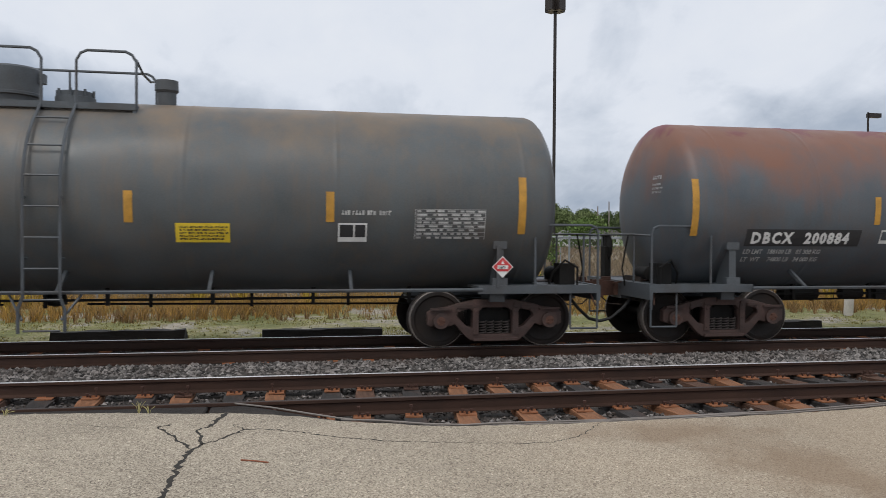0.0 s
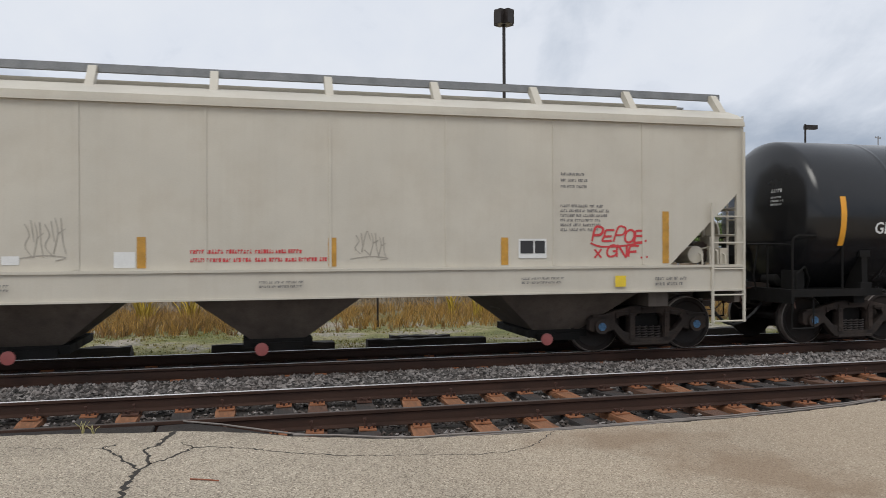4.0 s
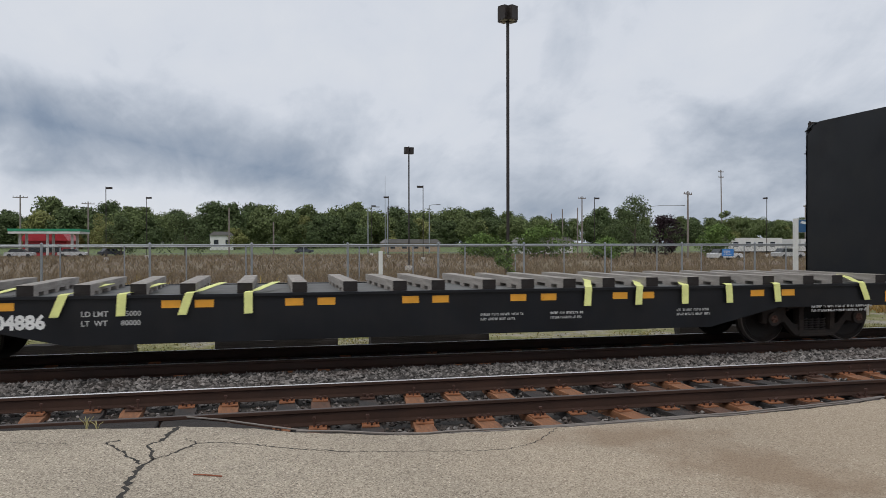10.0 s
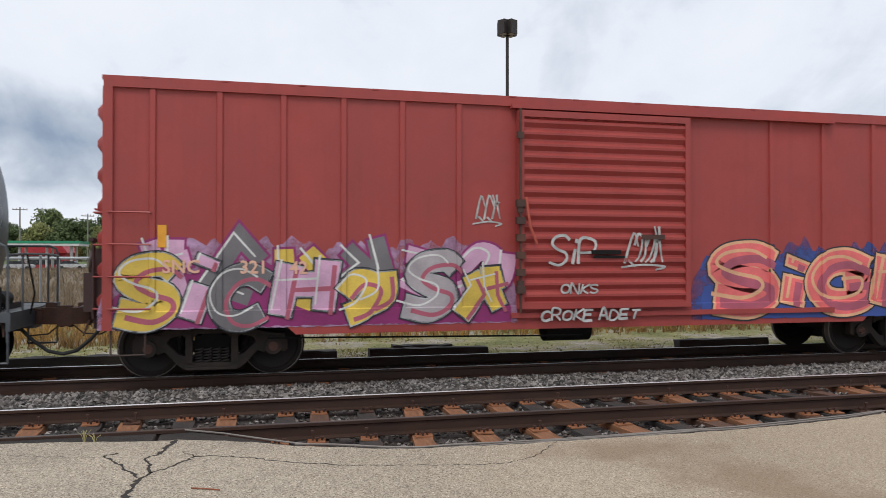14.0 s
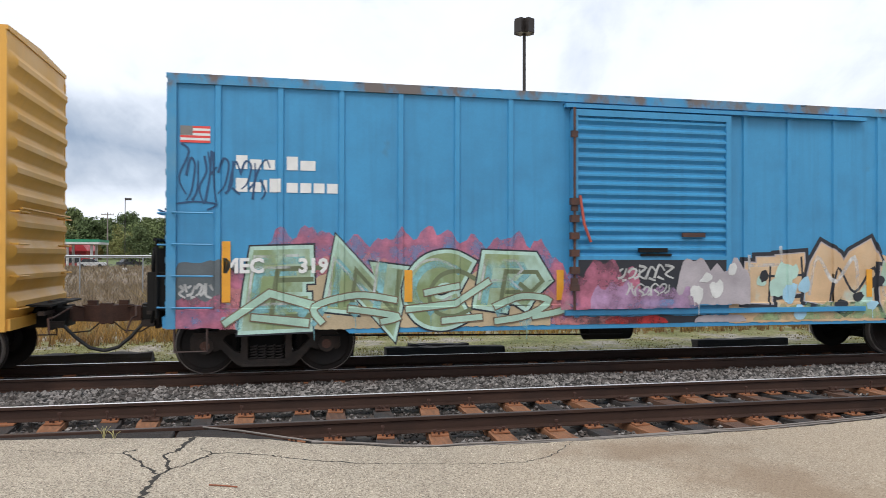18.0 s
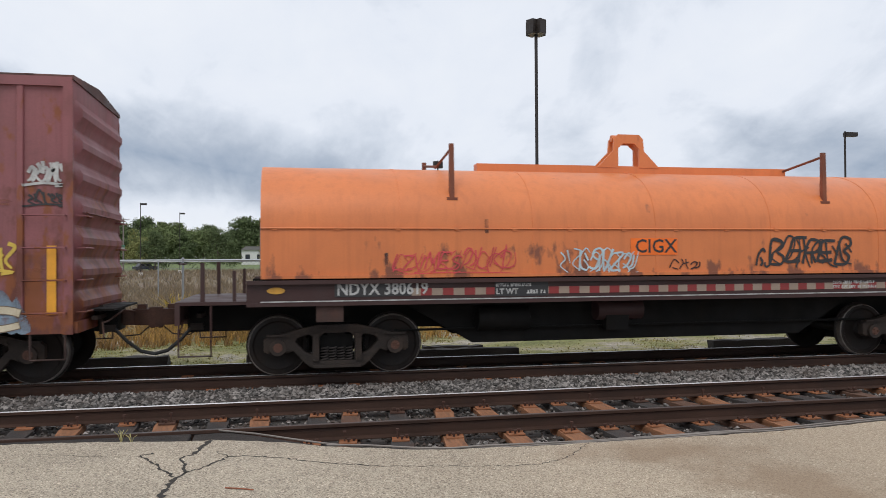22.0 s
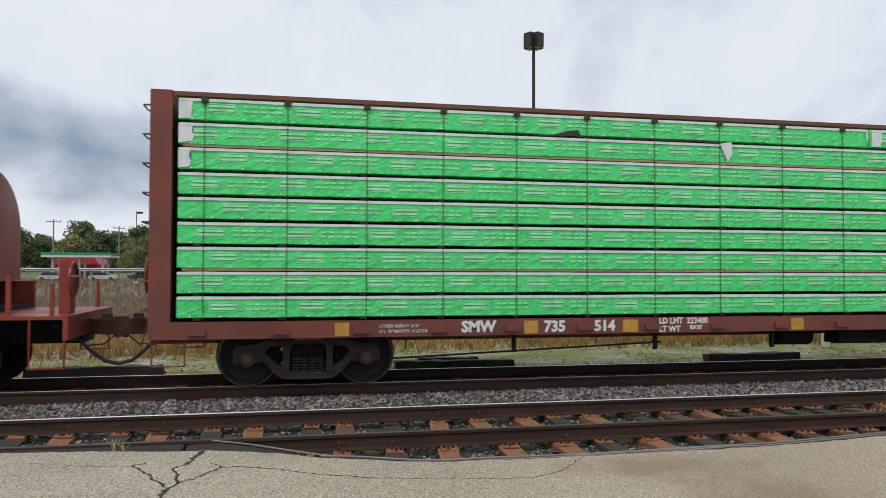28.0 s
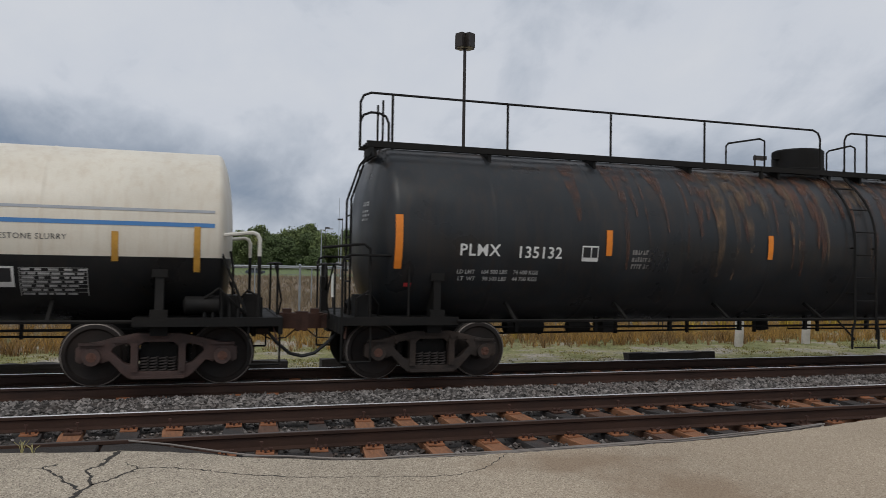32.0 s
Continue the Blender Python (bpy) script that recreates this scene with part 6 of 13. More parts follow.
        if s < 0:
            lathe(bm, [(0, 0.27), (0.03, 0.27), (0.03, 0.23), (0, 0.23)], (1, 0, 0), (bw - 0.1, -0.75, z0 + 0.95), 20)
            box(bm, bw - 0.1, bw + 0.15, -0.9, -0.55, z0 + 0.7, z0 + 1.2)
            rod(bm, (bw, -0.75, 0.75), (bw, -0.75, z0 + 0.8), 0.02, 5)
            # hand brake housing, bell crank, hoses and a cross bar
            box(bm, xe - 0.30, xe - 0.04, -1.25, -0.95, z0 + 0.30, z0 + 0.85)
            box(bm, xe - 0.26, xe - 0.05, -0.45, 0.15, z0 + 0.36, z0 + 1.02)
            lathe(bm, [(0, 0.05), (0.03, 0.15), (0.65, 0.15), (0.7, 0.05)], (0, 1, 0), (xe - 0.22, 0.25, z0 + 0.62), 14)
            rod(bm, (xe - 0.18, -1.35, z0 + 1.32), (xe - 0.18, 1.35, z0 + 1.32), 0.03, 6)
            for yy in (-1.3, -0.5, 0.5, 1.3):
                rod(bm, (xe - 0.16, yy, z0 + 0.2), (xe - 0.16, yy, z0 + 1.32), 0.025, 6)
            pipe(bm, [(xe - 0.2, -1.1, z0 + 0.4), (xe - 0.3, -0.8, z0 + 0.1), (xe - 0.25, -0.4, z0 + 0.5), (xe - 0.28, 0.2, z0 + 0.15)], 0.025, 6)
        box(bm, min(xe, xe + s * 0.35), max(xe, xe + s * 0.35), -0.28, 0.28, 0.70, 1.05)
        part("end_platform", bm, m_brake or M_BLACKGEAR, car)
        truck(car, tx, cap)
        coupler(car, s * half, s)


def slide_door(car, x0, x1, z0, z1, y, m, ribs=14, m_track=None, plug=False):
    """A sliding or plug door on the near side, in pressed panels, with rods and tracks."""
    bm = bm_new()
    box(bm, x0, x1, -y - 0.07, -y + 0.01, z0, z1)
    door = part("door", bm, m, car)
    if plug:
        for x in np.linspace(x0 + 0.04, x1 - 0.04, 4):
            bm = bm_new()
            box(bm, x - 0.045, x + 0.045, -y - 0.11, -y - 0.069, z0, z1)
            part("door_stile", bm, m, door)
        for f, w in ((0.012, 0.05), (0.10, 0.03), (0.19, 0.04), (0.30, 0.03), (0.44, 0.05), (0.58, 0.03), (0.74, 0.05), (0.985, 0.05)):
            bm = bm_new()
            z = z0 + (z1 - z0) * f
            box(bm, x0, x1, -y - 0.10, -y - 0.069, z - w, z + w)
            part("door_rail", bm, m, door)
    else:
        hgt = (z1 - z0 - 0.2) / ribs
        for i in range(ribs):
            za = z0 + 0.1 + i * hgt
            bm = bm_new()
            prism(bm, [(-y - 0.069, za + hgt * 0.1), (-y - 0.115, za + hgt * 0.5), (-y - 0.115, za + hgt * 0.7), (-y - 0.069, za + hgt * 0.95)], "x", x0 + 0.08, x1 - 0.08)
            part("door_panel", bm, m, door, smooth=0.3)
    bm = bm_new()
    for x in np.linspace(x0 + 0.35, x1 - 0.35, 3) if plug else (x0 + 0.02,):
        rod(bm, (x, -y - 0.15, z0 - 0.05), (x, -y - 0.15, z1 + 0.02), 0.02, 6)
        for z in (z0 + 0.4, (z0 + z1) / 2, z1 - 0.4):
            box(bm, x - 0.05, x + 0.05, -y - 0.17, -y - 0.10, z - 0.05, z + 0.05)
    box(bm, x1 - 0.9, x1 - 0.5, -y - 0.17, -y - 0.12, (z0 + z1) / 2 - 0.45, (z0 + z1) / 2 - 0.38)
    part("lock_rod", bm, m if plug else M_RUSTGEAR, door)
    if not plug:   # stiffening stiles at both edges, rails above and below, and a middle bar
        for a, b, c, d in ((x0, x0 + 0.09, z0, z1), (x1 - 0.09, x1, z0, z1), (x0 + 0.09, x1 - 0.09, z1 - 0.10, z1), (x0 + 0.09, x1 - 0.09, z0, z0 + 0.10), (x0 + 0.09, x1 - 0.09, z0 + 0.74, z0 + 0.80)):
            bm = bm_new(); box(bm, a, b, -y - 0.125, -y - 0.069, c, d); part("door_stile", bm, m, door)
        for k in range(6):
            bm = bm_new(); box(bm, x0 - 0.05, x0 + 0.09, -y - 0.19, -y - 0.10, z0 + 0.25 + 0.27 * k, z0 + 0.36 + 0.27 * k); bevel_all(bm, 0.012); part("lock_bracket", bm, M_RUSTGEAR, door)
        bm = bm_new(); pipe(bm, [(x0 + 0.10, -y - 0.18, z0 + 1.75), (x0 + 0.16, -y - 0.2, z0 + 1.3), (x0 + 0.28, -y - 0.18, z0 + 1.02)], 0.022, 6); part("lock_lever", bm, M_FADEDRED, door)
        bm = bm_new(); box(bm, (x0 + x1) / 2 - 0.28, (x0 + x1) / 2 + 0.22, -y - 0.17, -y - 0.12, z0 + 0.86, z0 + 0.93); box(bm, (x0 + x1) / 2 - 0.24, (x0 + x1) / 2 + 0.30, -y - 0.15, -y - 0.12, z0 + 0.80, z0 + 0.84); part("door_handle", bm, M_BLACKGEAR, door)
    bm = bm_new()
    w = x1 - x0
    reach = 0.12 if plug else w * 0.95
    box(bm, x0 - 0.1, x1 + reach, -y - (0.12 if plug else 0.06), -y + 0.02, z0 - 0.14, z0 - 0.06)
    box(bm, x0 - 0.1, x1 + reach, -y - 0.10, -y + 0.02, z1 + 0.03, z1 + 0.09)
    part("door_track", bm, m_track or m, car)


def arc_section(w, z0, z1, z2, k=16):
    """Hood cross-section in (y, z): upright sides to z1, then a round top to z2."""
    pts = [(-w, z0), (-w, z1)]
    for a in np.linspace(math.pi, 0, k)[1:-1]:
        pts.append((w * math.cos(a), z1 + (z2 - z1) * math.sin(a) ** 0.9))
    return pts + [(w, z1), (w, z0)]


def coil_hood(car, x0, x1, w, z0, z1, z2, m, m_bead):
    bm = bm_new()
    prism(bm, arc_section(w, z0, z1, z2, 22), "x", x0, x1)
    bevel_all(bm, 0.03, 2)
    hood = part("hood", bm, m, car, smooth=0.5)
    for x in np.linspace(x0, x1, max(2, round((x1 - x0) / 2.1)) + 1)[1:-1]:   # lapped sheet joints
        bm = bm_new()
        prism(bm, [(q[0] * 1.004, z0 + (q[1] - z0) * 1.003) for q in arc_section(w, z0 + 0.06, z1, z2, 22)], "x", x - 0.022, x + 0.022)
        part("sheet_joint", bm, m, hood, smooth=0.5)
    bm = bm_new()
    for y in (-w - 0.012, w + 0.012):
        rod(bm, (x0, y, z1), (x1, y, z1), 0.014, 6)
        box(bm, x0, x1, y - 0.02, y + 0.02, z0, z0 + 0.05)
    x = x0 + 0.2
    while x < x1:
        for y in (-w - 0.02, w - 0.01):
            box(bm, x - 0.035, x + 0.035, y, y + 0.03, z1 - 0.03, z1 + 0.03)
        x += 0.92
    part("hood_bead", bm, m_bead, hood)
    return hood


def hood_top(hood_part, side_w, x0, x1, posts, lift_x, z1, z2, m, arch=True, beam=(None, None), m_post=None):
    """Lifting gear on a hood: a ridge beam, a lifting loop and guide posts."""
    bm = bm_new()
    a, b = beam[0] if beam[0] is not None else x0 + 0.3, beam[1] if beam[1] is not None else x1 - 0.3
    box(bm, a, b, -0.12, 0.12, z2 - 0.03, z2 + 0.13)
    part("ridge_beam", bm, m, hood_part)
    bm = bm_new()
    for dy in (-0.13, 0.09):
        prism(bm, [(lift_x - 0.60, z2 + 0.10), (lift_x - 0.30, z2 + 0.40), (lift_x - 0.28, z2 + 0.62), (lift_x - 0.20, z2 + 0.70), (lift_x + 0.20, z2 + 0.70), (lift_x + 0.28, z2 + 0.62), (lift_x + 0.30, z2 + 0.40), (lift_x + 0.60, z2 + 0.10),
                   (lift_x + 0.20, z2 + 0.10), (lift_x + 0.20, z2 + 0.45), (lift_x + 0.10, z2 + 0.54), (lift_x - 0.10, z2 + 0.54), (lift_x - 0.20, z2 + 0.45), (lift_x - 0.20, z2 + 0.10)] if arch else
              [(lift_x - 0.34, z2 + 0.08), (lift_x - 0.34, z2 + 0.44), (lift_x - 0.28, z2 + 0.52), (lift_x + 0.28, z2 + 0.52), (lift_x + 0.34, z2 + 0.44), (lift_x + 0.34, z2 + 0.08), (lift_x + 0.24, z2 + 0.08), (lift_x + 0.22, z2 + 0.32), (lift_x + 0.12, z2 + 0.39), (lift_x - 0.12, z2 + 0.39), (lift_x - 0.22, z2 + 0.32), (lift_x - 0.24, z2 + 0.08)], "y", dy, dy + 0.04)
    zl = z2 + (0.64 if arch else 0.47)
    rod(bm, (lift_x - 0.28, 0, zl), (lift_x + 0.28, 0, zl), 0.06, 10)
    part("lifting_loop", bm, m, hood_part)
    for px in posts:
        bm = bm_new()
        yo = -side_w * 0.88
        zo = z1 + (z2 - z1) * 0.45
        for sy in (-1, 1):
            prism(bm, [(sy * 1.0 * yo - 0.045, zo), (sy * yo + 0.045, zo), (sy * yo + 0.03, z2 + 0.29), (sy * yo - 0.03, z2 + 0.29)], "x", px - 0.036, px + 0.036)
            rod(bm, (px, sy * yo, z2 + 0.22), (px, sy * 0.1, z2 + 0.06), 0.022, 6)
            box(bm, px - 0.085, px + 0.085, sy * yo - 0.06, sy * yo + 0.06, zo - 0.02, zo + 0.02)
        part("guide_post", bm, m_post or m, hood_part)

# ---- the cars of the train, in their order ----
M_TANKGREY = surface("weathered_grey_tank_paint", (0.085, 0.095, 0.10), 0.5, 0, 0.25, 1.2, 50, 0.06, stain=(0.15, 0.105, 0.07), stain_amount=0.3, streak=0.35, patch=(0.235, 0.155, 0.085), patch_at=0.50, patch_scale=0.9, patch_z=(2.1, 3.9, 0.26), patch_soft=0.45)
M_TANKRUST = surface("rust_topped_grey_tank_paint", (0.085, 0.10, 0.115), 0.5, 0, 0.25, 1.2, 50, 0.06, stain=(0.14, 0.085, 0.06), stain_amount=0.3, streak=0.3, patch=(0.205, 0.088, 0.052), patch_at=0.37, patch_scale=1.2, patch_z=(2.1, 3.5, 0.30), patch_soft=0.36, flecks=((0.16, 0.035, 0.045), 0.60, 1.1, (2.9, 3.9, 0.14)))
M_GREYGEAR = surface("grey_painted_steel", (0.075, 0.085, 0.095), 0.55, 0, 0.3, 3, 50, 0.08, stain=(0.06, 0.045, 0.035), stain_amount=0.5)
M_GLOSSBLACK = surface("glossy_black_tank_paint", (0.009, 0.0095, 0.011), 0.22, 0, 0.2, 1.2, 60, 0.02, stain=(0.05, 0.045, 0.04), stain_amount=0.12, vary_rough=0.06)
M_DULLBLACK = surface("dull_black_tank_paint", (0.013, 0.014, 0.015), 0.38, 0, 0.3, 1.2, 60, 0.05, stain=(0.030, 0.024, 0.02), stain_amount=0.4, streak=0.35, patch=(0.095, 0.048, 0.022), patch_at=0.50, patch_scale=1.6, patch_z=(2.0, 3.9, 0.14), patch_soft=0.3, gloss=0.3)
M_LASTTANK = surface("dull_black_tank_paint_with_rust_runs", (0.022, 0.025, 0.028), 0.38, 0, 0.3, 1.2, 60, 0.05, stain=(0.06, 0.040, 0.028), stain_amount=0.15, streak=0.35, patch=(0.10, 0.055, 0.028), patch_at=0.62, patch_scale=1.4, patch_z=(2.2, 3.9, 0.12), patch_soft=0.35, gloss=0.3)
M_SLATE = surface("slate_grey_tank_paint", (0.047, 0.055, 0.073), 0.33, 0, 0.18, 1.0, 60, 0.03, stain=(0.045, 0.042, 0.04), stain_amount=0.35, streak=0.25, vary_rough=0.08)
M_CREAM = surface("cream_white_tank_paint", (0.70, 0.65, 0.55), 0.45, 0, 0.08, 1.0, 50, 0.03, stain=(0.40, 0.25, 0.12), stain_amount=0.15, streak=0.22)
M_BEIGE = surface("beige_hopper_paint", (0.56, 0.52, 0.44), 0.5, 0, 0.08, 0.9, 50, 0.03, stain=(0.40, 0.34, 0.26), stain_amount=0.25, streak=0.12)
M_BEIGEDIRTY = surface("grimy_brown_hopper_bottoms", (0.14, 0.115, 0.095), 0.7, 0, 0.35, 1.5, 50, 0.1, stain=(0.05, 0.04, 0.035), stain_amount=0.5, streak=0.4)
M_CREAMRUST = surface("rusting_cream_hopper_paint", (0.63, 0.54, 0.385), 0.55, 0, 0.10, 0.9, 50, 0.05, stain=(0.46, 0.27, 0.12), stain_amount=0.22, streak=0.25, bays=(1.55, 0.22, 2.35, 3.2, (0.56, 0.185, 0.030)))
M_CREAMTRIM = surface("rust_eaten_cream_roof_edge", (0.60, 0.54, 0.43), 0.55, 0, 0.10, 0.9, 50, 0.05, stain=(0.46, 0.26, 0.10), stain_amount=0.35, patch=(0.60, 0.20, 0.032), patch_at=0.45, patch_scale=1.3)
M_CREAMPLAIN = surface("stained_cream_steel", (0.56, 0.51, 0.40), 0.55, 0, 0.12, 2, 50, 0.05, stain=(0.46, 0.27, 0.12), stain_amount=0.4)
M_WALK = surface("galvanised_running_board", (0.22, 0.225, 0.23), 0.5, 0.4, 0.25, 4, 60, 0.1)
M_BULKHEAD = surface("black_flat_car_paint", (0.007, 0.008, 0.0105), 0.45, 0, 0.3, 1.5, 50, 0.06, stain=(0.02, 0.018, 0.017), stain_amount=0.4, streak=0.15, gloss=0.3)
M_DECK = surface("grey_worn_deck", (0.13, 0.13, 0.125), 0.75, 0, 0.35, 2, 40, 0.2, stain=(0.06, 0.05, 0.045), stain_amount=0.5)
M_BUNK = surface("weathered_timber_bunk", (0.34, 0.31, 0.28), 0.85, 0, 0.35, 3, 40, 0.4, stretch=(6, 0.6, 6), stain=(0.16, 0.13, 0.11), stain_amount=0.4)
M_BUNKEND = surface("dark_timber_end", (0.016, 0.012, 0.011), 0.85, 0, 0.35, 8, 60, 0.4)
M_STRAP = surface("pale_yellow_webbing_strap", (0.78, 0.80, 0.30), 0.7, 0, 0.12, 8, 80, 0.1)
M_BOXRED = surface("bright_red_box_car_paint", (0.34, 0.052, 0.045), 0.5, 0, 0.12, 0.9, 50, 0.04, stain=(0.20, 0.035, 0.03), stain_amount=0.3, streak=0.25)
M_BOXYELLOW = surface("golden_yellow_box_car_paint", (0.70, 0.36, 0.06), 0.5, 0, 0.08, 0.9, 50, 0.03, stain=(0.45, 0.23, 0.06), stain_amount=0.2, streak=0.2)
M_BOXBLUE = surface("sky_blue_box_car_paint", (0.048, 0.275, 0.51), 0.45, 0, 0.10, 0.9, 50, 0.03, stain=(0.035, 0.16, 0.30), stain_amount=0.35, streak=0.38, patch=(0.07, 0.13, 0.16), patch_at=0.66, patch_scale=2.4, patch_soft=0.2)
M_ROOFBLUE = surface("patchy_blue_roof", (0.045, 0.25, 0.46), 0.6, 0, 0.2, 0.9, 50, 0.08, stain=(0.16, 0.30, 0.38), stain_amount=0.5, patch=(0.15, 0.11, 0.085), patch_at=0.56, patch_scale=2.2, patch_z=(3.2, 4.4, 0.12))
M_BOXMAROON = surface("faded_maroon_box_car_paint", (0.255, 0.090, 0.098), 0.6, 0, 0.15, 0.9, 50, 0.06, stain=(0.10, 0.045, 0.035), stain_amount=0.4, streak=0.35, patch=(0.125, 0.038, 0.024), patch_at=0.545, patch_scale=2.2, patch_z=(4.3, 1.2, 0.10), patch_soft=0.10, flecks=((0.225, 0.068, 0.020), 0.555, 4.5, (4.2, 1.3, 0.085)))
M_DOORMAROON = surface("rusted_maroon_door", (0.225, 0.080, 0.084), 0.65, 0, 0.2, 0.9, 50, 0.08, stain=(0.07, 0.035, 0.026), stain_amount=0.5, streak=0.4, patch=(0.12, 0.042, 0.024), patch_at=0.53, patch_scale=2.4, patch_z=(3.6, 1.4, 0.20), patch_soft=0.2, flecks=((0.22, 0.07, 0.022), 0.58, 4.0, (3.6, 1.3, 0.07)))
M_ROOFDARK = surface("scorched_roof_edge", (0.075, 0.035, 0.03), 0.7, 0, 0.4, 1.5, 50, 0.1, patch=(0.17, 0.07, 0.06), patch_at=0.52, patch_scale=2.0)
M_DOORBLACK = surface("scuffed_black_door", (0.014, 0.0145, 0.016), 0.5, 0, 0.3, 1.5, 50, 0.06, stain=(0.05, 0.04, 0.033), stain_amount=0.35, streak=0.3, gloss=0.35)
M_HOODORANGE = surface("faded_orange_hood", (0.66, 0.20, 0.065), 0.45, 0, 0.10, 0.8, 50, 0.03, stain=(0.42, 0.12, 0.045), stain_amount=0.3, streak=0.35, flecks=((0.16, 0.06, 0.04), 0.60, 3.2, (2.3, 1.5, 0.09)))
M_SILLBROWN = surface("dark_red_brown_sill", (0.042, 0.016, 0.0145), 0.6, 0, 0.3, 1.5, 50, 0.08, stain=(0.05, 0.03, 0.028), stain_amount=0.5)
M_HOODBLACK = surface("rust_scraped_black_hood", (0.020, 0.022, 0.0245), 0.42, 0, 0.3, 1.0, 50, 0.05, stain=(0.035, 0.024, 0.02), stain_amount=0.4, streak=0.3, patch=(0.10, 0.034, 0.022), patch_at=0.60, patch_scale=1.9, patch_z=(2.2, 3.4, 0.12), patch_soft=0.3, gloss=0.35)
M_SILLSOOT = surface("sooty_rust_brown_sill", (0.014, 0.0115, 0.011), 0.6, 0, 0.3, 1.5, 50, 0.08, stain=(0.034, 0.017, 0.013), stain_amount=0.45, streak=0.3, gloss=0.3)
M_HOODRED = surface("brick_red_hood", (0.250, 0.044, 0.027), 0.42, 0, 0.12, 0.8, 50, 0.03, stain=(0.14, 0.030, 0.02), stain_amount=0.35, streak=0.2, gloss=0.35)
M_CENTERRED = surface("oxide_red_flat_car_paint", (0.17, 0.045, 0.032), 0.6, 0, 0.3, 1.5, 50, 0.08, stain=(0.08, 0.035, 0.03), stain_amount=0.45)


def placard(car, x, z, side, size=0.17, m_out=M_RED):
    d = lambda k: [(x, z - k), (x + k, z), (x, z + k), (x - k, z)]
    bm = bm_new(); poly(bm, d(size)); paint(car, bm, M_WHITE, lift(side, 0.004), "placard")
    k = size * 0.9
    bm = bm_new(); poly(bm, [(x - k, z), (x - k * 0.55, z - k * 0.45), (x + k * 0.55, z - k * 0.45), (x + k, z), (x, z + k)]); paint(car, bm, m_out, lift(side, 0.008), "placard")
    bm = bm_new(); quads(bm, [(x - k * 0.55, x + k * 0.55, z - k * 0.22, z + k * 0.16)]); poly(bm, [(x - k * 0.16, z + k * 0.30), (x + k * 0.16, z + k * 0.30), (x, z + k * 0.66)]); paint(car, bm, M_WHITE, lift(side, 0.010), "placard")
    paint(car, bars(x - k * 0.42, z + k * 0.08, 1, 0.045, k * 0.9, 1.4, 3), M_BLACKINK, lift(side, 0.012), "placard")


def data_table(car, x, z, w, hgt, side, m=M_WHITEOLD, seed=1, step=0.1):
    bm = bm_new()
    rows = max(4, int(hgt / 0.055))
    for i in range(rows):
        zz = z - hgt * i / rows
        quads(bm, [(x, x + w, zz - 0.006, zz)])
        rr = random.Random(seed + i)
        p = x + 0.02
        while p < x + w - 0.1:
            ww = rr.uniform(0.05, 0.16)
            quads(bm, [(p, min(p + ww, x + w), zz - hgt / rows * 0.75, zz - hgt / rows * 0.25)])
            p += ww + rr.uniform(0.02, 0.09)
    quads(bm, [(x - 0.008, x, z - hgt, z), (x + w, x + w + 0.008, z - hgt, z)])
    paint(car, bm, m, side, "data_table", step)


def warning(car, x, z, w, hgt, side, step=0.1, seed=2, backing=False):
    if backing:
        paint(car, quads(bm_new(), [(x - 0.04, x + w + 0.04, z - hgt, z + 0.1)]), M_BLACKINK, side, "panel_backing", step)
    paint(car, quads(bm_new(), [(x, x + w, z - hgt, z)]), M_YELLOW, lift(side, 0.004), "warning_panel", step)
    paint(car, bars(x + w * 0.08, z - hgt * 0.15, 5, hgt * 0.10, w * 0.9, 1.55, seed), M_BLACKINK, lift(side, 0.008), "warning_text", step)


def square_plate(car, x0, x1, z0, z1, side, m_in=M_BLACKINK, m_out=M_WHITE):
    paint(car, quads(bm_new(), [(x0, x1, z0, z1)]), m_out, side, "plate", 0.1)
    w, hh = x1 - x0, z1 - z0
    paint(car, quads(bm_new(), [(x0 + w * 0.06, x0 + w * 0.52, z0 + hh * 0.25, z1 - hh * 0.10), (x0 + w * 0.58, x1 - w * 0.06, z0 + hh * 0.25, z1 - hh * 0.10)]), m_in, lift(side, 0.004), "plate", 0.1)


def build_first_tank():
    car, c, half = new_car("tank_car", "weathered grey tank car with rust-tinted top", "tank car", -12.9, 5.1)
    tank_car(car, half, -8.08, 8.06, 1.49, 2.36, M_TANKGREY, M_GREYGEAR, (-6.93, 6.93), "rust", "brown", (-7.0, -5.0, -2.5, 0.0, 2.2, 4.4, 7.3))
    tank_top(car, -1.3, 1.45, 3.85, M_GREYGEAR, -0.55, 0.42, 0.5, 0.37, 0.48, 1.49, 2.36, M_GREYGEAR, tall=0.60)
    small_top_fitting(car, 1.75, 3.85, M_GREYGEAR, 0.3, 0.4)
    side = round_side(1.49, 2.36)
    for x, a, b in ((1.47, 1.96, 2.41), (4.30, 1.99, 2.44), (7.25, 1.83, 2.71), (-4.6, 1.9, 2.4)):
        paint(car, strip(x, a, b, 0.12), M_ORANGEOLD, side, "reflector", 0.1)
    warning(car, 2.10, 1.96, 0.76, 0.28, side)
    square_plate(car, 4.42, 4.85, 1.70, 1.98, side)
    data_table(car, 5.58, 2.20, 6.67-5.59, 0.46, side)
    paint(car, bars(4.47, 2.17, 1, 0.07, 0.9, seed=7), M_WHITEOLD, side, "stencil", 0.1)
    placard(car, 6.96, 1.32, lambda x, z: -1.40)
    bm = bm_new(); box(bm, 6.90-0.03, 6.90+0.03, -1.39, -1.30, 1.0, 1.65); part("placard_post", bm, M_GREYGEAR, car)
    return car


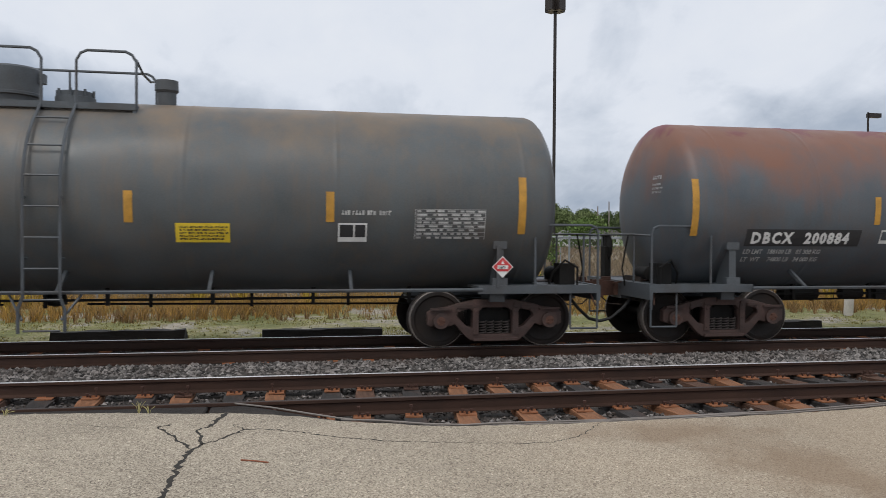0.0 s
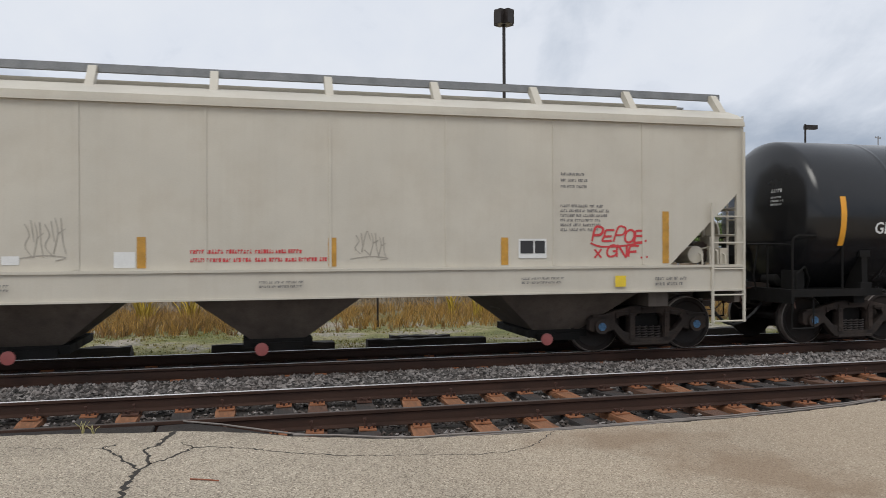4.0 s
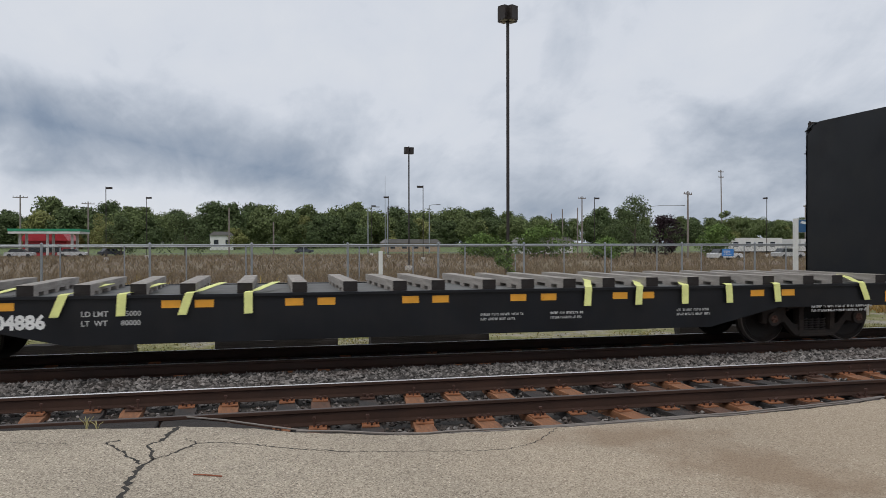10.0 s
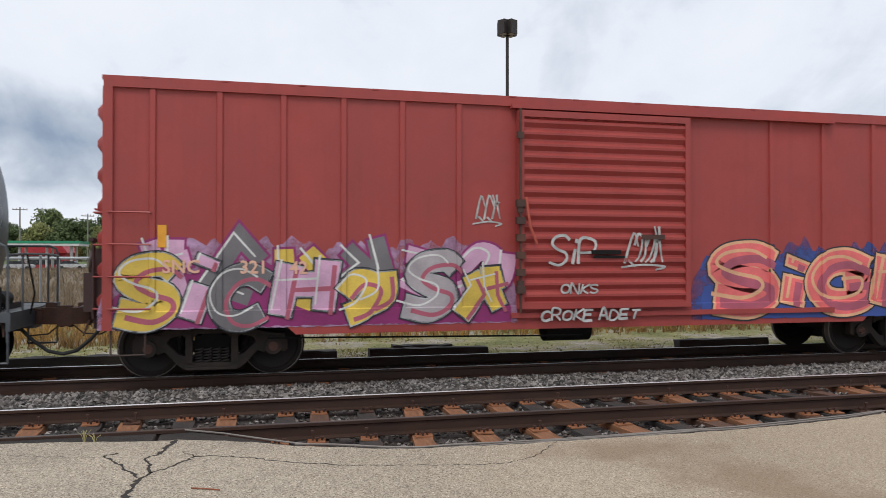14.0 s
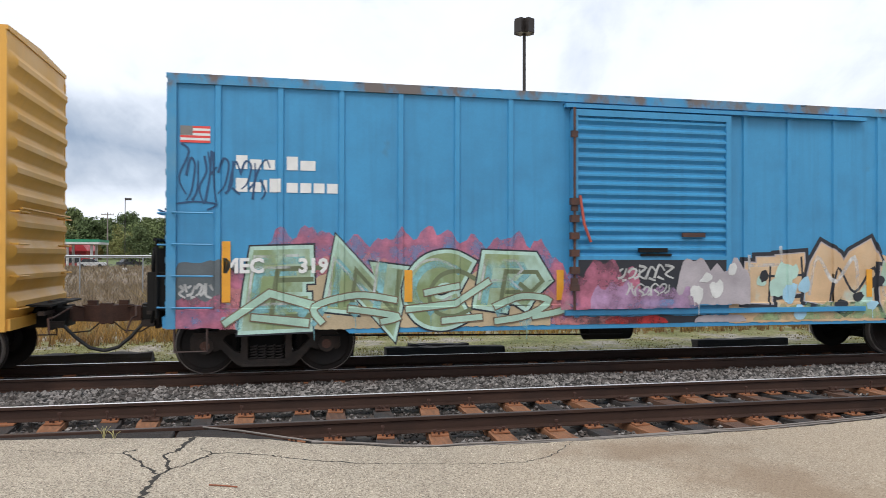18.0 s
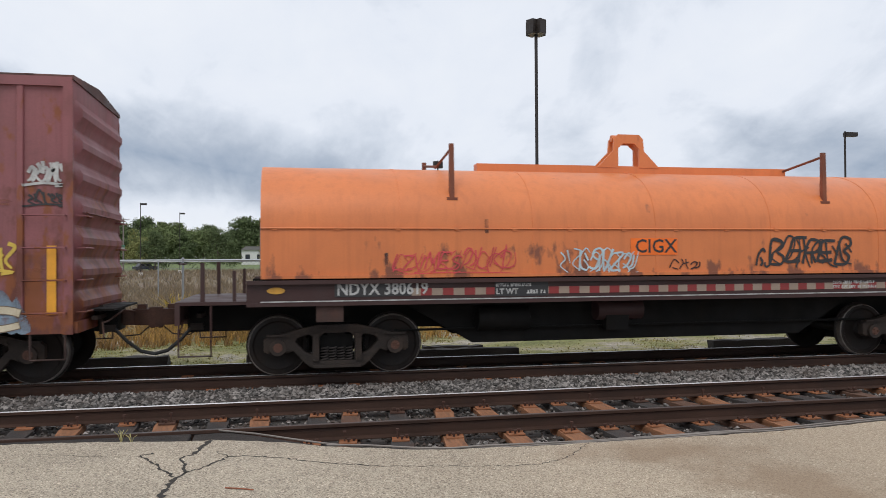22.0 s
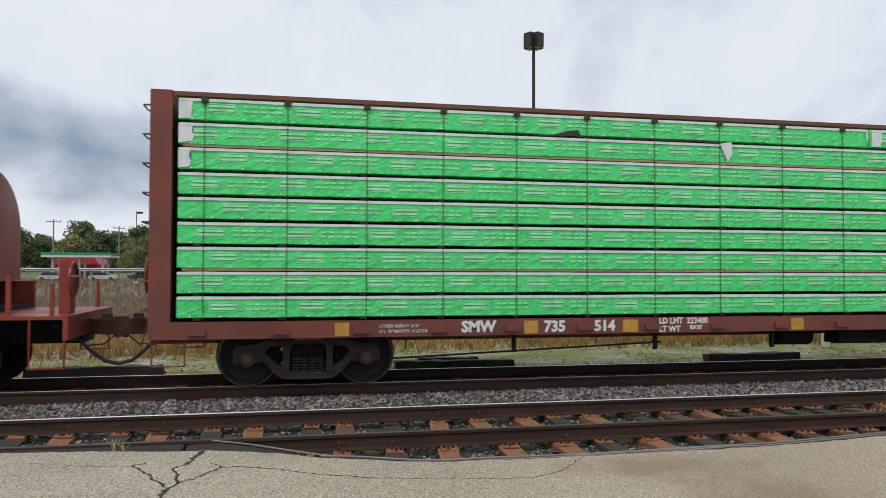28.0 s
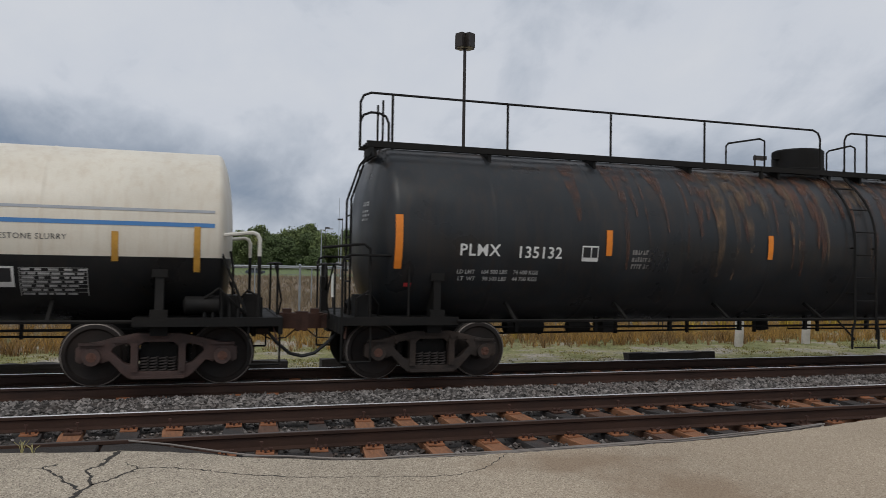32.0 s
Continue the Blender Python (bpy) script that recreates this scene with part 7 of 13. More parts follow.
M_IVORYOLD = decal("dusty_ivory_paint", (0.40, 0.36, 0.28))


def build_second_tank():
    car, c, half = new_car("tank_car", "grey tank car with a rust-red weathered top", "tank car", 5.10, 23.15)
    tank_car(car, half, -8.22, 8.02, 1.47, 2.35, M_TANKRUST, M_GREYGEAR, (-7.12, 6.62), "rust", "brown", (-7.3, -5.6, -3.6, -1.4, 0.5, 2.0, 3.6, 5.4, 7.2))
    tank_top(car, -1.48, 0.79, 3.82, M_GREYGEAR, 0.31, 0.36, 0.52, -0.82, 0.55, 1.47, 2.35, M_GREYGEAR, tall=0.54)
    small_top_fitting(car, -2.45, 3.82, M_CREAM, 0.7, 0.06)
    small_top_fitting(car, -1.80, 3.82, M_GREYGEAR, 0.2, 0.16)
    side = round_side(1.47, 2.35)
    for x in (-4.51, -1.86, 0.77, 4.07):
        paint(car, strip(x, 2.03, 2.50, 0.11), M_ORANGEOLD, side, "reflector", 0.1)
    for x in (-7.86, 7.42):
        paint(car, strip(x, 1.82, 2.75, 0.12), M_ORANGEOLD, side, "reflector", 0.1)
    x, z = -6.87, 1.70
    paint(car, quads(bm_new(), [(x - 0.04, x + 2.10, z - 0.04, z + 0.24)]), M_BLACKINK, side, "number_panel", 0.1)
    paint(car, letters("DBCX", 0.18, x + 0.06, z + 0.01, 0.012, 0.95, spacing=1.3), M_WHITE, lift(side, 0.004), "reporting_mark", 0.08)
    paint(car, letters("200884", 0.18, x + 1.05, z + 0.01, 0.012, 0.95, spacing=1.2), M_WHITE, lift(side, 0.004), "car_number", 0.08)
    paint(car, letters("LD LMT   188100 LB   85 300 KG", 0.075, -6.88, 1.53, 0.003), M_WHITEOLD, side, "stencil", 0.1)
    paint(car, letters("LT  WT     74800 LB   34 000 KG", 0.075, -6.87, 1.40, 0.003), M_WHITEOLD, side, "stencil", 0.1)
    warning(car, -3.92, 2.19, 0.80, 0.30, side, backing=True)
    square_plate(car, -4.39, -4.12, 1.71, 1.94, side, M_TANKRUST)
    square_plate(car, 4.78, 5.33, 1.46, 1.78, side, M_BLACKINK, M_IVORYOLD)
    x, z = 6.18, 2.51
    paint(car, quads(bm_new(), [(x - 0.03, x + 1.03, z - 0.48, z + 0.03)]), M_BLACKINK, lift(side, -0.003), "panel_backing", 0.1)
    data_table(car, x, z, 1.0, 0.45, side, seed=4)
    paint(car, bars(-2.96, 1.94, 5, 0.055, 1.0, 1.9, 5), M_WHITEOLD, side, "stencil", 0.1)
    paint(car, bars(-0.23, 1.38, 4, 0.035, 0.6, 1.7, 6), M_WHITEOLD, side, "stencil", 0.1)
    paint(car, bars(2.82, 1.77, 3, 0.04, 0.55, 1.7, 8), M_WHITEOLD, side, "stencil", 0.1)
    paint(car, letters("2ETHYL\nHEXANOL", 0.115, 5.62, 2.12, 0.006, 0.85), M_WHITEOLD, side, "stencil", 0.1)
    paint(car, bars(5.80, 1.80, 2, 0.03, 0.75, 1.7, 15), M_GREYINK, side, "stencil", 0.1)
    bm = bm_new(); poly(bm, [(3.86, 1.66), (4.0, 1.76), (3.86, 1.86), (3.72, 1.76)]); paint(car, bm, M_IVORYOLD, side, "badge", 0.1); bm = bm_new(); poly(bm, [(3.86, 1.685), (3.965, 1.76), (3.86, 1.835), (3.755, 1.76)]); paint(car, bm, M_TANKRUST, lift(side, 0.004), "badge", 0.1); paint(car, bars(3.79, 1.78, 1, 0.035, 0.14, 1.4, 16), M_IVORYOLD, lift(side, 0.007), "badge", 0.1)
    paint(car, bars(6.27, 2.86, 1, 0.09, 0.85, 1.4, 10), M_WHITEOLD, side, "stencil", 0.1)
    placard(car, 5.92, 1.24, lambda x, z: -1.42)
    return car


M_FAINTINK = decal("faded_grey_marker", (0.36, 0.33, 0.28))


def build_beige_hopper():
    car, c, half = new_car("covered_hopper", "clean beige covered hopper car with four bays", "hopper car", 23.15, 43.15)
    hopper_car(car, half, -9.65, 9.35, 3.93, 1.49, 1.05, 2.81, 1.25, 2.78, 1.37, M_BEIGE, M_BEIGEDIRTY, (-8.19, 7.82), "blue",
               [(-6.15, 2.5), (-1.85, 2.5), (1.63, 2.5), (6.25, 2.5)], (-7.86, -6.25, -4.59, -2.78, -1.08, -1.12, 0.60, 2.37, 4.15, 5.92, 7.49), walk_z=4.50, m_walk=M_WALK, bay_bot=(0.42, 0.40), through_sill=False)
    side = faceted_side(-1.506)
    sill = faceted_side(-1.594)
    paint(car, letters("CBFX", 0.235, -7.86, 2.57, 0.003, 1.0, spacing=1.10), M_BLACKINK, side, "reporting_mark")
    paint(car, letters("470801", 0.24, -7.88, 2.14, 0.003, 1.02, spacing=1.14), M_BLACKINK, side, "car_number")
    paint(car, letters("LD LMT  219700", 0.08, -7.82, 1.86, 0.002), M_GREYINK, side, "stencil")
    paint(car, letters("LT   WT    66300", 0.08, -7.82, 1.72, 0.002), M_GREYINK, side, "stencil")
    for x, a, b in ((-8.34, 1.54, 2.40), (-5.65, 1.52, 1.95), (-2.92, 1.52, 1.95), (-0.26, 1.52, 1.96), (2.40, 1.52, 1.95), (5.09, 1.52, 1.95), (7.90, 1.52, 2.38)):
        paint(car, strip(x, a, b, 0.12), M_ORANGEOLD, side, "reflector")
    square_plate(car, 5.32, 5.79, 1.62, 1.93, lift(side, 0.004))
    paint(car, bars(0.39, 1.78, 2, 0.06, 2.0, 2.0, 3), M_RED, side, "stencil")
    paint(car, bars(6.04, 2.99, 3, 0.045, 0.55, 2.2, 4), M_GREYINK, side, "stencil")
    paint(car, bars(6.03, 2.48, 6, 0.045, 0.9, 1.7, 5), M_GREYINK, side, "stencil")
    tag(car, "PEPOE", 6.56, 1.86, 0.95, 0.24, M_RED, side, 0.034, 5)
    tag(car, "GNF", 6.80, 1.61, 0.60, 0.22, M_RED, side, 0.034, 6)
    for pts in ([(6.55, 1.86), (6.75, 1.80), (7.2, 1.82), (7.55, 1.90)], [(6.62, 1.62), (6.74, 1.76)], [(6.62, 1.76), (6.74, 1.62)], [(7.44, 1.62), (7.47, 1.62)], [(7.54, 1.63), (7.57, 1.63)]):
        bm = bm_new(); brush(bm, curve_through(pts, 4), 0.03); paint(car, bm, M_RED, lift(side, 0.001), "graffiti")
    paint(car, scrawl(-1.76, 1.70, 0.5, 0.55, 7, 0.015, 4), M_FAINTINK, side, "graffiti")
    paint(car, scrawl(2.71, 1.66, 0.5, 0.4, 8, 0.015, 4), M_FAINTINK, side, "graffiti")
    paint(car, scrawl(-5.63, 1.10, 0.75, 0.2, 9, 0.025, 4), M_GREYINK, sill, "graffiti")
    paint(car, quads(bm_new(), [(-7.44, -7.25, 1.17, 1.34)]), M_YELLOW, sill, "sticker")
    paint(car, quads(bm_new(), [(-7.22, -6.75, 1.20, 1.34)]), M_WHITE, sill, "sticker")
    paint(car, quads(bm_new(), [(6.94, 7.13, 1.15, 1.33)]), M_YELLOW, sill, "sticker")
    paint(car, quads(bm_new(), [(-0.62, -0.34, 1.53, 1.75), (-2.03, -1.81, 1.58, 1.70)]), M_WHITE, side, "sticker")
    for a in (-6.44, 1.34, 5.34, -2.56):
        paint(car, bars(a, 1.32, 2, 0.035, 0.8, 1.8, int(a * 10)), M_GREYINK, sill, "stencil")
    paint(car, bars(7.66, 1.30, 2, 0.05, 0.7, 1.8, 12), M_GREYINK, sill, "stencil")
    square_plate(car, -6.24, -5.99, 2.39, 2.63, side, M_BEIGE, M_GREYINK)
    # red caps on the outlet gates
    for x in (-6.15, -1.85, 1.63, 6.25):
        bm = bm_new(); lathe(bm, [(0, 0.10), (0.04, 0.10), (0.05, 0.05), (0.051, 0.01)], (0, -1, 0), (x - 0.25, -0.96, 0.26), 14); part("gate_cap", bm, M_REDCAP, car)
    return car


M_REDCAP = decal("faded_red_gate_cap", (0.42, 0.12, 0.11))


def build_black_tank():
    car, c, half = new_car("tank_car", "glossy black tank car with white stencils", "tank car", 43.15, 59.35)
    tank_car(car, half, -7.50, 7.25, 1.47, 2.35, M_GLOSSBLACK, M_BLACKGEAR, (-6.10, 6.12), "blue", "iron", (-5.5, -3.0, -0.5, 2.0, 4.6))
    tank_top(car, -1.35, 1.0, 3.80, M_BLACKGEAR, -0.3, 0.30, 0.35, 0.6, 0.5, 1.47, 2.35, M_GREYGEAR, tall=0.75)
    small_top_fitting(car, 1.35, 3.80, M_GREYGEAR, 0.25, 0.18)
    side = round_side(1.47, 2.35)
    for x in (-6.66, 6.61):
        paint(car, strip(x, 1.80, 2.68, 0.12), M_ORANGE, side, "reflector", 0.1)
    for x in (-3.72, -1.65, 1.52, 3.61):
        paint(car, strip(x, 2.03, 2.50, 0.12), M_ORANGE, side, "reflector", 0.1)
    paint(car, letters("GBRX", 0.21, -5.99, 2.02, 0.005, 0.95), M_WHITE, side, "reporting_mark", 0.08)
    paint(car, letters("713525", 0.21, -4.97, 2.02, 0.005, 0.95), M_WHITE, side, "car_number", 0.08)
    paint(car, letters("LD LMT   212100    96200 KG", 0.075, -5.54, 1.85, 0.002), M_WHITE, side, "stencil", 0.1)
    paint(car, letters("LT  WT    73900    33520 KG", 0.075, -5.52, 1.71, 0.002), M_WHITE, side, "stencil", 0.1)
    paint(car, bars(-2.81, 2.58, 6, 0.05, 0.5, 2.1, 4), M_WHITE, side, "stencil", 0.1)
    paint(car, bars(-2.84, 1.84, 4, 0.05, 0.75, 1.8, 5), M_WHITE, side, "stencil", 0.1)
    warning(car, 1.75, 2.47, 0.78, 0.40, side)
    data_table(car, 4.63, 2.59, 1.12, 0.48, side, M_WHITE, 7)
    paint(car, bars(4.63, 2.74, 1, 0.05, 0.45, 1.8, 2), M_WHITE, side, "stencil", 0.1)
    paint(car, bars(4.62, 2.00, 2, 0.05, 0.9, 2.4, 8), M_WHITE, side, "stencil", 0.1)
    paint(car, bars(1.74, 1.98, 6, 0.05, 0.5, 1.9, 9), M_WHITE, side, "stencil", 0.1)
    paint(car, quads(bm_new(), [(4.46, 4.73, 1.50, 1.58)]), M_WHITE, side, "sticker", 0.1)
    bm = bm_new(); lathe(bm, [(0, 0.05), (0.05, 0.14), (0.6, 0.14), (0.65, 0.05)], (1, 0, 0), (6.45, -1.22, 1.20), 14); part("air_reservoir", bm, M_BLACKGEAR, car)
    bm = bm_new()
    poly(bm, [(6.17 + a, 1.50 + b) for a, b in ((0, -0.2), (0.2, 0), (0, 0.2), (-0.2, 0))]); paint(car, bm, M_BLACKGEAR, lambda x, z: -1.36, "placard_holder")
    return car


def build_rusty_hopper():
    car, c, half = new_car("covered_hopper", "cream covered hopper streaked with orange rust and graffiti", "hopper car", 59.35, 77.00)
    hopper_car(car, half, -8.12, 8.28, 3.85, 1.45, 1.20, 2.92, 1.45, 2.92, 1.45, M_CREAMRUST, M_BEIGEDIRTY, (-6.59, 6.73), "rust",
               [(-4.30, 3.0), (0.0, 3.0), (4.36, 3.0)], (), curved=True, walk_z=4.45, m_walk=M_WALK, over=(0.45, 0.30), trim=M_CREAMTRIM, bay_bot=(0.62, 0.46), m_bracket=M_CREAMPLAIN)
    side = faceted_side(-1.506)
    paint(car, letters("TILX", 0.25, -5.60, 2.41, 0.008, 1.05), M_DARKINK, side, "reporting_mark")
    paint(car, letters("517096", 0.24, -5.60, 1.98, 0.008, 1.03), M_DARKINK, side, "car_number")
    paint(car, letters("LD LMT  222300", 0.08, -5.63, 1.74, 0.0, 1.0), M_GREYINK, side, "stencil")
    paint(car, letters("LT   WT    62700", 0.08, -5.61, 1.61, 0.0, 1.0), M_GREYINK, side, "stencil")
    for x, a, b in ((-7.02, 1.50, 2.40), (7.19, 1.50, 2.40), (1.55, 1.48, 1.95), (1.59, 1.48, 1.95), (-4.13, 1.6, 1.95)):
        paint(car, strip(x, a, b, 0.13), M_ORANGE, side, "reflector")
    # sprayed lettering: red cloud, then turquoise letters with dark outlines, running down over the sill
    low_side = Side(lambda x, z: -1.595 if z < 1.452 else -1.507, (), (1.449, 1.456))
    x0, x1, zc = -4.09, -0.19, 1.68
    cloud(car, x0 - 0.16, x1 + 0.30, zc - 0.44, zc + 0.47, 0.05, 111, SPRAY["RED"], low_side, (), 0.03, 1.5)
    cloud(car, x0 - 0.45, x0 + 0.25, zc - 0.46, zc - 0.14, 0.05, 114, SPRAY["RED"], lift(low_side, 0.0004), (), 0.03, 1.0)
    cloud(car, x0 - 0.05, x1 + 0.18, zc - 0.42, zc + 0.38, 0.04, 115, SPRAY["VIOLET"], lift(low_side, 0.0012), (), 0.02, 1.0)
    graffiti_word(car, "MEXIK", x0 + 0.02, x1 - 0.02, zc - 0.42, zc + 0.36, lift(low_side, 0.0016), 0.235, [(SPRAY["WHITE"], 0.034), (SPRAY["AQUA"], 0.008)], 11, 0, (), 0.04, 0.05, zcuts=(1.449, 1.456), loose=True)
    spots(car, 26, x0, x1, zc - 0.40, zc + 0.30, 0.012, 0.035, 113, SPRAY["WHITE"], lift(low_side, 0.012))
    x0, x1, zc = 2.54, 5.62, 1.66
    cloud(car, x0 - 0.25, x1 + 0.2, zc - 0.46, zc + 0.40, 0.08, 112, SPRAY["MISTINK"], low_side, (), 0.05, 2.5)
    graffiti_word(car, "GESO", x0 + 0.03, x1 - 0.05, zc - 0.43, zc + 0.42, low_side, 0.31, [(SPRAY["REDLINE"], 0.07), (SPRAY["TEAL2"], 0.05), (SPRAY["NAVY"], -0.005), (SPRAY["TEAL"], 0.0, 0.05, -0.05, 0.35), (SPRAY["TEAL2"], 0.0, -0.07, 0.06, 0.12)], 12, 1, (), 0.12, 0.05, zcuts=(1.449, 1.456))
    tag(car, "OME", -4.74, 1.63, 0.62, 0.26, SPRAY["REDLINE"], side, 0.035, 3)
    tag(car, "HBOS", -0.08, 1.74, 0.72, 0.24, SPRAY["REDLINE"], side, 0.035, 4)
    paint(car, scrawl(0.70, 1.52, 0.9, 0.2, 23, 0.025, 6), M_BLACKINK, side, "graffiti")
    tag(car, "24", 5.89, 1.93, 0.28, 0.17, SPRAY["PURPLE"], side, 0.03, 5); tag(car, "HORUS", 5.84, 1.70, 0.6, 0.17, SPRAY["PURPLE"], side, 0.03, 6)
    paint(car, scrawl(2.46, 1.87, 0.5, 0.35, 25, 0.02, 5), SPRAY["REDLINE"], side, "graffiti")
    paint(car, scrawl(0.52, 1.28, 1.7, 0.12, 26, 0.02, 14), M_BLACKINK, lift(side, 0.09), "graffiti")
    square_plate(car, 5.32, 5.72, 1.48, 1.81, lift(side, 0.012))
    warning(car, 1.85, 1.94, 0.7, 0.34, side)
    d = 7.54
    bm = bm_new(); poly(bm, [(d, 1.47), (d + 0.22, 1.70), (d, 1.93), (d - 0.22, 1.70)]); paint(car, bm, M_WHITE, lift(side, 0.05), "placard")
    bm = bm_new(); poly(bm, [(d, 1.51), (d + 0.18, 1.70), (d, 1.89), (d - 0.18, 1.70)]); paint(car, bm, M_YELLOW, lift(side, 0.055), "placard")
    return car


def graffiti_mats():
    for k, cc in dict(RED=(0.55, 0.03, 0.05), REDLINE=(0.60, 0.07, 0.08), TEAL=(0.04, 0.36, 0.34), NAVY=(0.03, 0.06, 0.10), TEAL2=(0.16, 0.55, 0.50),
                      PURPLE=(0.10, 0.04, 0.10), YELLOW=(0.68, 0.48, 0.08), GREY=(0.16, 0.15, 0.16), LILAC=(0.62, 0.36, 0.52), CORAL=(0.80, 0.16, 0.16), BLUE=(0.04, 0.08, 0.30), PEACH=(0.75, 0.42, 0.24),
                      PALE=(0.46, 0.58, 0.63), PALE2=(0.30, 0.48, 0.60), DEEP=(0.03, 0.17, 0.36), SEA=(0.05, 0.34, 0.42), MINT=(0.38, 0.56, 0.45), INK=(0.02, 0.022, 0.03), SALMON=(0.70, 0.30, 0.26), WHITE=(0.66, 0.66, 0.64), FLAME=(0.68, 0.09, 0.04), VIOLET=(0.10, 0.06, 0.26), MAGENTA=(0.26, 0.025, 0.14), ROSE=(0.42, 0.10, 0.15), SKY=(0.33, 0.55, 0.68), SLATE=(0.11, 0.13, 0.14), MOSS=(0.14, 0.17, 0.09), SAND=(0.48, 0.38, 0.24), EMBER=(0.75, 0.20, 0.04), PALEGREY=(0.40, 0.36, 0.38), BRONZE=(0.16, 0.11, 0.07), LEAF=(0.10, 0.26, 0.20)).items():
        SPRAY[k] = surface("spray_paint_" + k.lower(), cc, 0.5, 0, 0.25, 2.2, 60, 0.0, stain=tuple(c * 0.55 for c in cc), stain_amount=0.35)
    for k, cc in dict(SAND=(0.46, 0.36, 0.23), LEAF=(0.13, 0.24, 0.19), MOSS=(0.15, 0.17, 0.10), SLATE=(0.17, 0.20, 0.20), WHITE=(0.52, 0.50, 0.46), PALE2=(0.22, 0.30, 0.38), MINT=(0.27, 0.40, 0.31), ROSE=(0.30, 0.12, 0.12)).items():
        SPRAY["OLD" + k] = surface("peeling_spray_paint_" + k.lower(), cc, 0.6, 0, 0.3, 2.2, 60, 0.0, stain=tuple(c * 0.5 for c in cc), stain_amount=0.5, patch=(0.16, 0.058, 0.05), patch_at=0.50, patch_scale=3.4, mist=0.35)
    for k, cc, m in (("MISTROSE", (0.50, 0.16, 0.24), 0.45), ("MISTPINK", (0.66, 0.27, 0.27), 0.5), ("MISTORANGE", (0.70, 0.16, 0.04), 0.5), ("MISTRED", (0.45, 0.03, 0.03), 0.4), ("MISTLILAC", (0.45, 0.28, 0.45), 0.45), ("MISTGREEN", (0.30, 0.46, 0.24), 0.65),
                     ("MISTCYAN", (0.25, 0.56, 0.62), 0.6), ("MISTINK", (0.03, 0.03, 0.035), 0.45), ("MISTWHITE", (0.66, 0.68, 0.68), 0.6), ("MISTBLUE", (0.04, 0.08, 0.28), 0.4), ("MISTRUST", (0.12, 0.052, 0.03), 0.72), ("MISTSCRAPE", (0.26, 0.085, 0.045), 0.55), ("MISTRUN", (0.40, 0.235, 0.10), 0.5), ("MISTUMBER", (0.15, 0.095, 0.055), 0.75), ("MISTSKY", (0.34, 0.50, 0.64), 0.55)):
        SPRAY[k] = surface("overspray_" + k[4:].lower(), cc, 0.55, 0, 0.25, 2.2, 60, 0.0, mist=m)
    SPRAY["CREAMFADE"] = surface("faded_cream_spray_paint", (0.62, 0.56, 0.42), 0.6, 0, 0.25, 2.5, 60, 0.0, stain=(0.40, 0.30, 0.18), stain_amount=0.5, patch=(0.30, 0.42, 0.34), patch_at=0.62, patch_scale=2.5, flecks=((0.20, 0.075, 0.05), 0.62, 3.5, None))
    SPRAY["GROVEOLD"] = surface("faded_green_spray_paint", (0.20, 0.26, 0.20), 0.6, 0, 0.3, 2.5, 60, 0.0, stain=(0.13, 0.12, 0.09), stain_amount=0.6, patch=(0.36, 0.42, 0.34), patch_at=0.54, patch_scale=2.2, flecks=((0.20, 0.075, 0.06), 0.58, 3.0, None))
    SPRAY["AQUA"] = surface("spray_paint_aqua", (0.10, 0.50, 0.62), 0.5, 0, 0.2, 2.5, 60, 0.0, stain=(0.04, 0.30, 0.46), stain_amount=0.35, patch=(0.20, 0.62, 0.70), patch_at=0.54, patch_scale=1.8, patch_soft=0.2)
    SPRAY["PALELILAC"] = surface("spray_paint_pale_lilac", (0.46, 0.40, 0.48), 0.5, 0, 0.25, 2.5, 60, 0.0)
    SPRAY["CLAYPALE"] = surface("faded_tan_spray_paint", (0.50, 0.38, 0.22), 0.6, 0, 0.25, 2.5, 60, 0.0, stain=(0.34, 0.22, 0.12), stain_amount=0.5, flecks=((0.20, 0.075, 0.05), 0.60, 3.5, None))
    SPRAY["FERN"] = surface("spray_paint_olive_fading_to_mint", (0.21, 0.28, 0.13), 0.5, 0, 0.25, 2.5, 60, 0.0, patch=(0.42, 0.60, 0.52), patch_at=0.46, patch_scale=1.5, patch_soft=0.2, stain=(0.45, 0.42, 0.30), stain_amount=0.35)
    SPRAY["FERNPALE"] = surface("spray_paint_pale_mint_and_green", (0.42, 0.60, 0.52), 0.5, 0, 0.25, 2.5, 60, 0.0, patch=(0.24, 0.32, 0.15), patch_at=0.52, patch_scale=1.7, patch_soft=0.2)
    SPRAY["CLAY"] = surface("spray_paint_tan_with_cyan_and_green", (0.56, 0.38, 0.22), 0.5, 0, 0.2, 2.5, 60, 0.0, patch=(0.36, 0.60, 0.60), patch_at=0.57, patch_scale=1.3, patch_soft=0.15, stain=(0.66, 0.52, 0.36), stain_amount=0.5, flecks=((0.20, 0.07, 0.03), 0.66, 2.2, None))
    SPRAY["DARKOLIVE"] = surface("spray_paint_dark_olive", (0.10, 0.11, 0.085), 0.5, 0, 0.3, 2.5, 60, 0.0, patch=(0.24, 0.28, 0.24), patch_at=0.52, patch_scale=2.0, patch_soft=0.2)
    SPRAY["PALEWHITE"] = surface("spray_paint_off_white", (0.62, 0.62, 0.56), 0.5, 0, 0.15, 2.5, 60, 0.0)
    SPRAY["FROST"] = surface("spray_paint_frosted_blue", (0.57, 0.59, 0.54), 0.5, 0, 0.2, 2.5, 60, 0.0, patch=(0.30, 0.46, 0.60), patch_at=0.46, patch_scale=1.6, patch_z=(1.75, 1.0, 0.22), patch_soft=0.25, stain=(0.33, 0.40, 0.42), stain_amount=0.35)
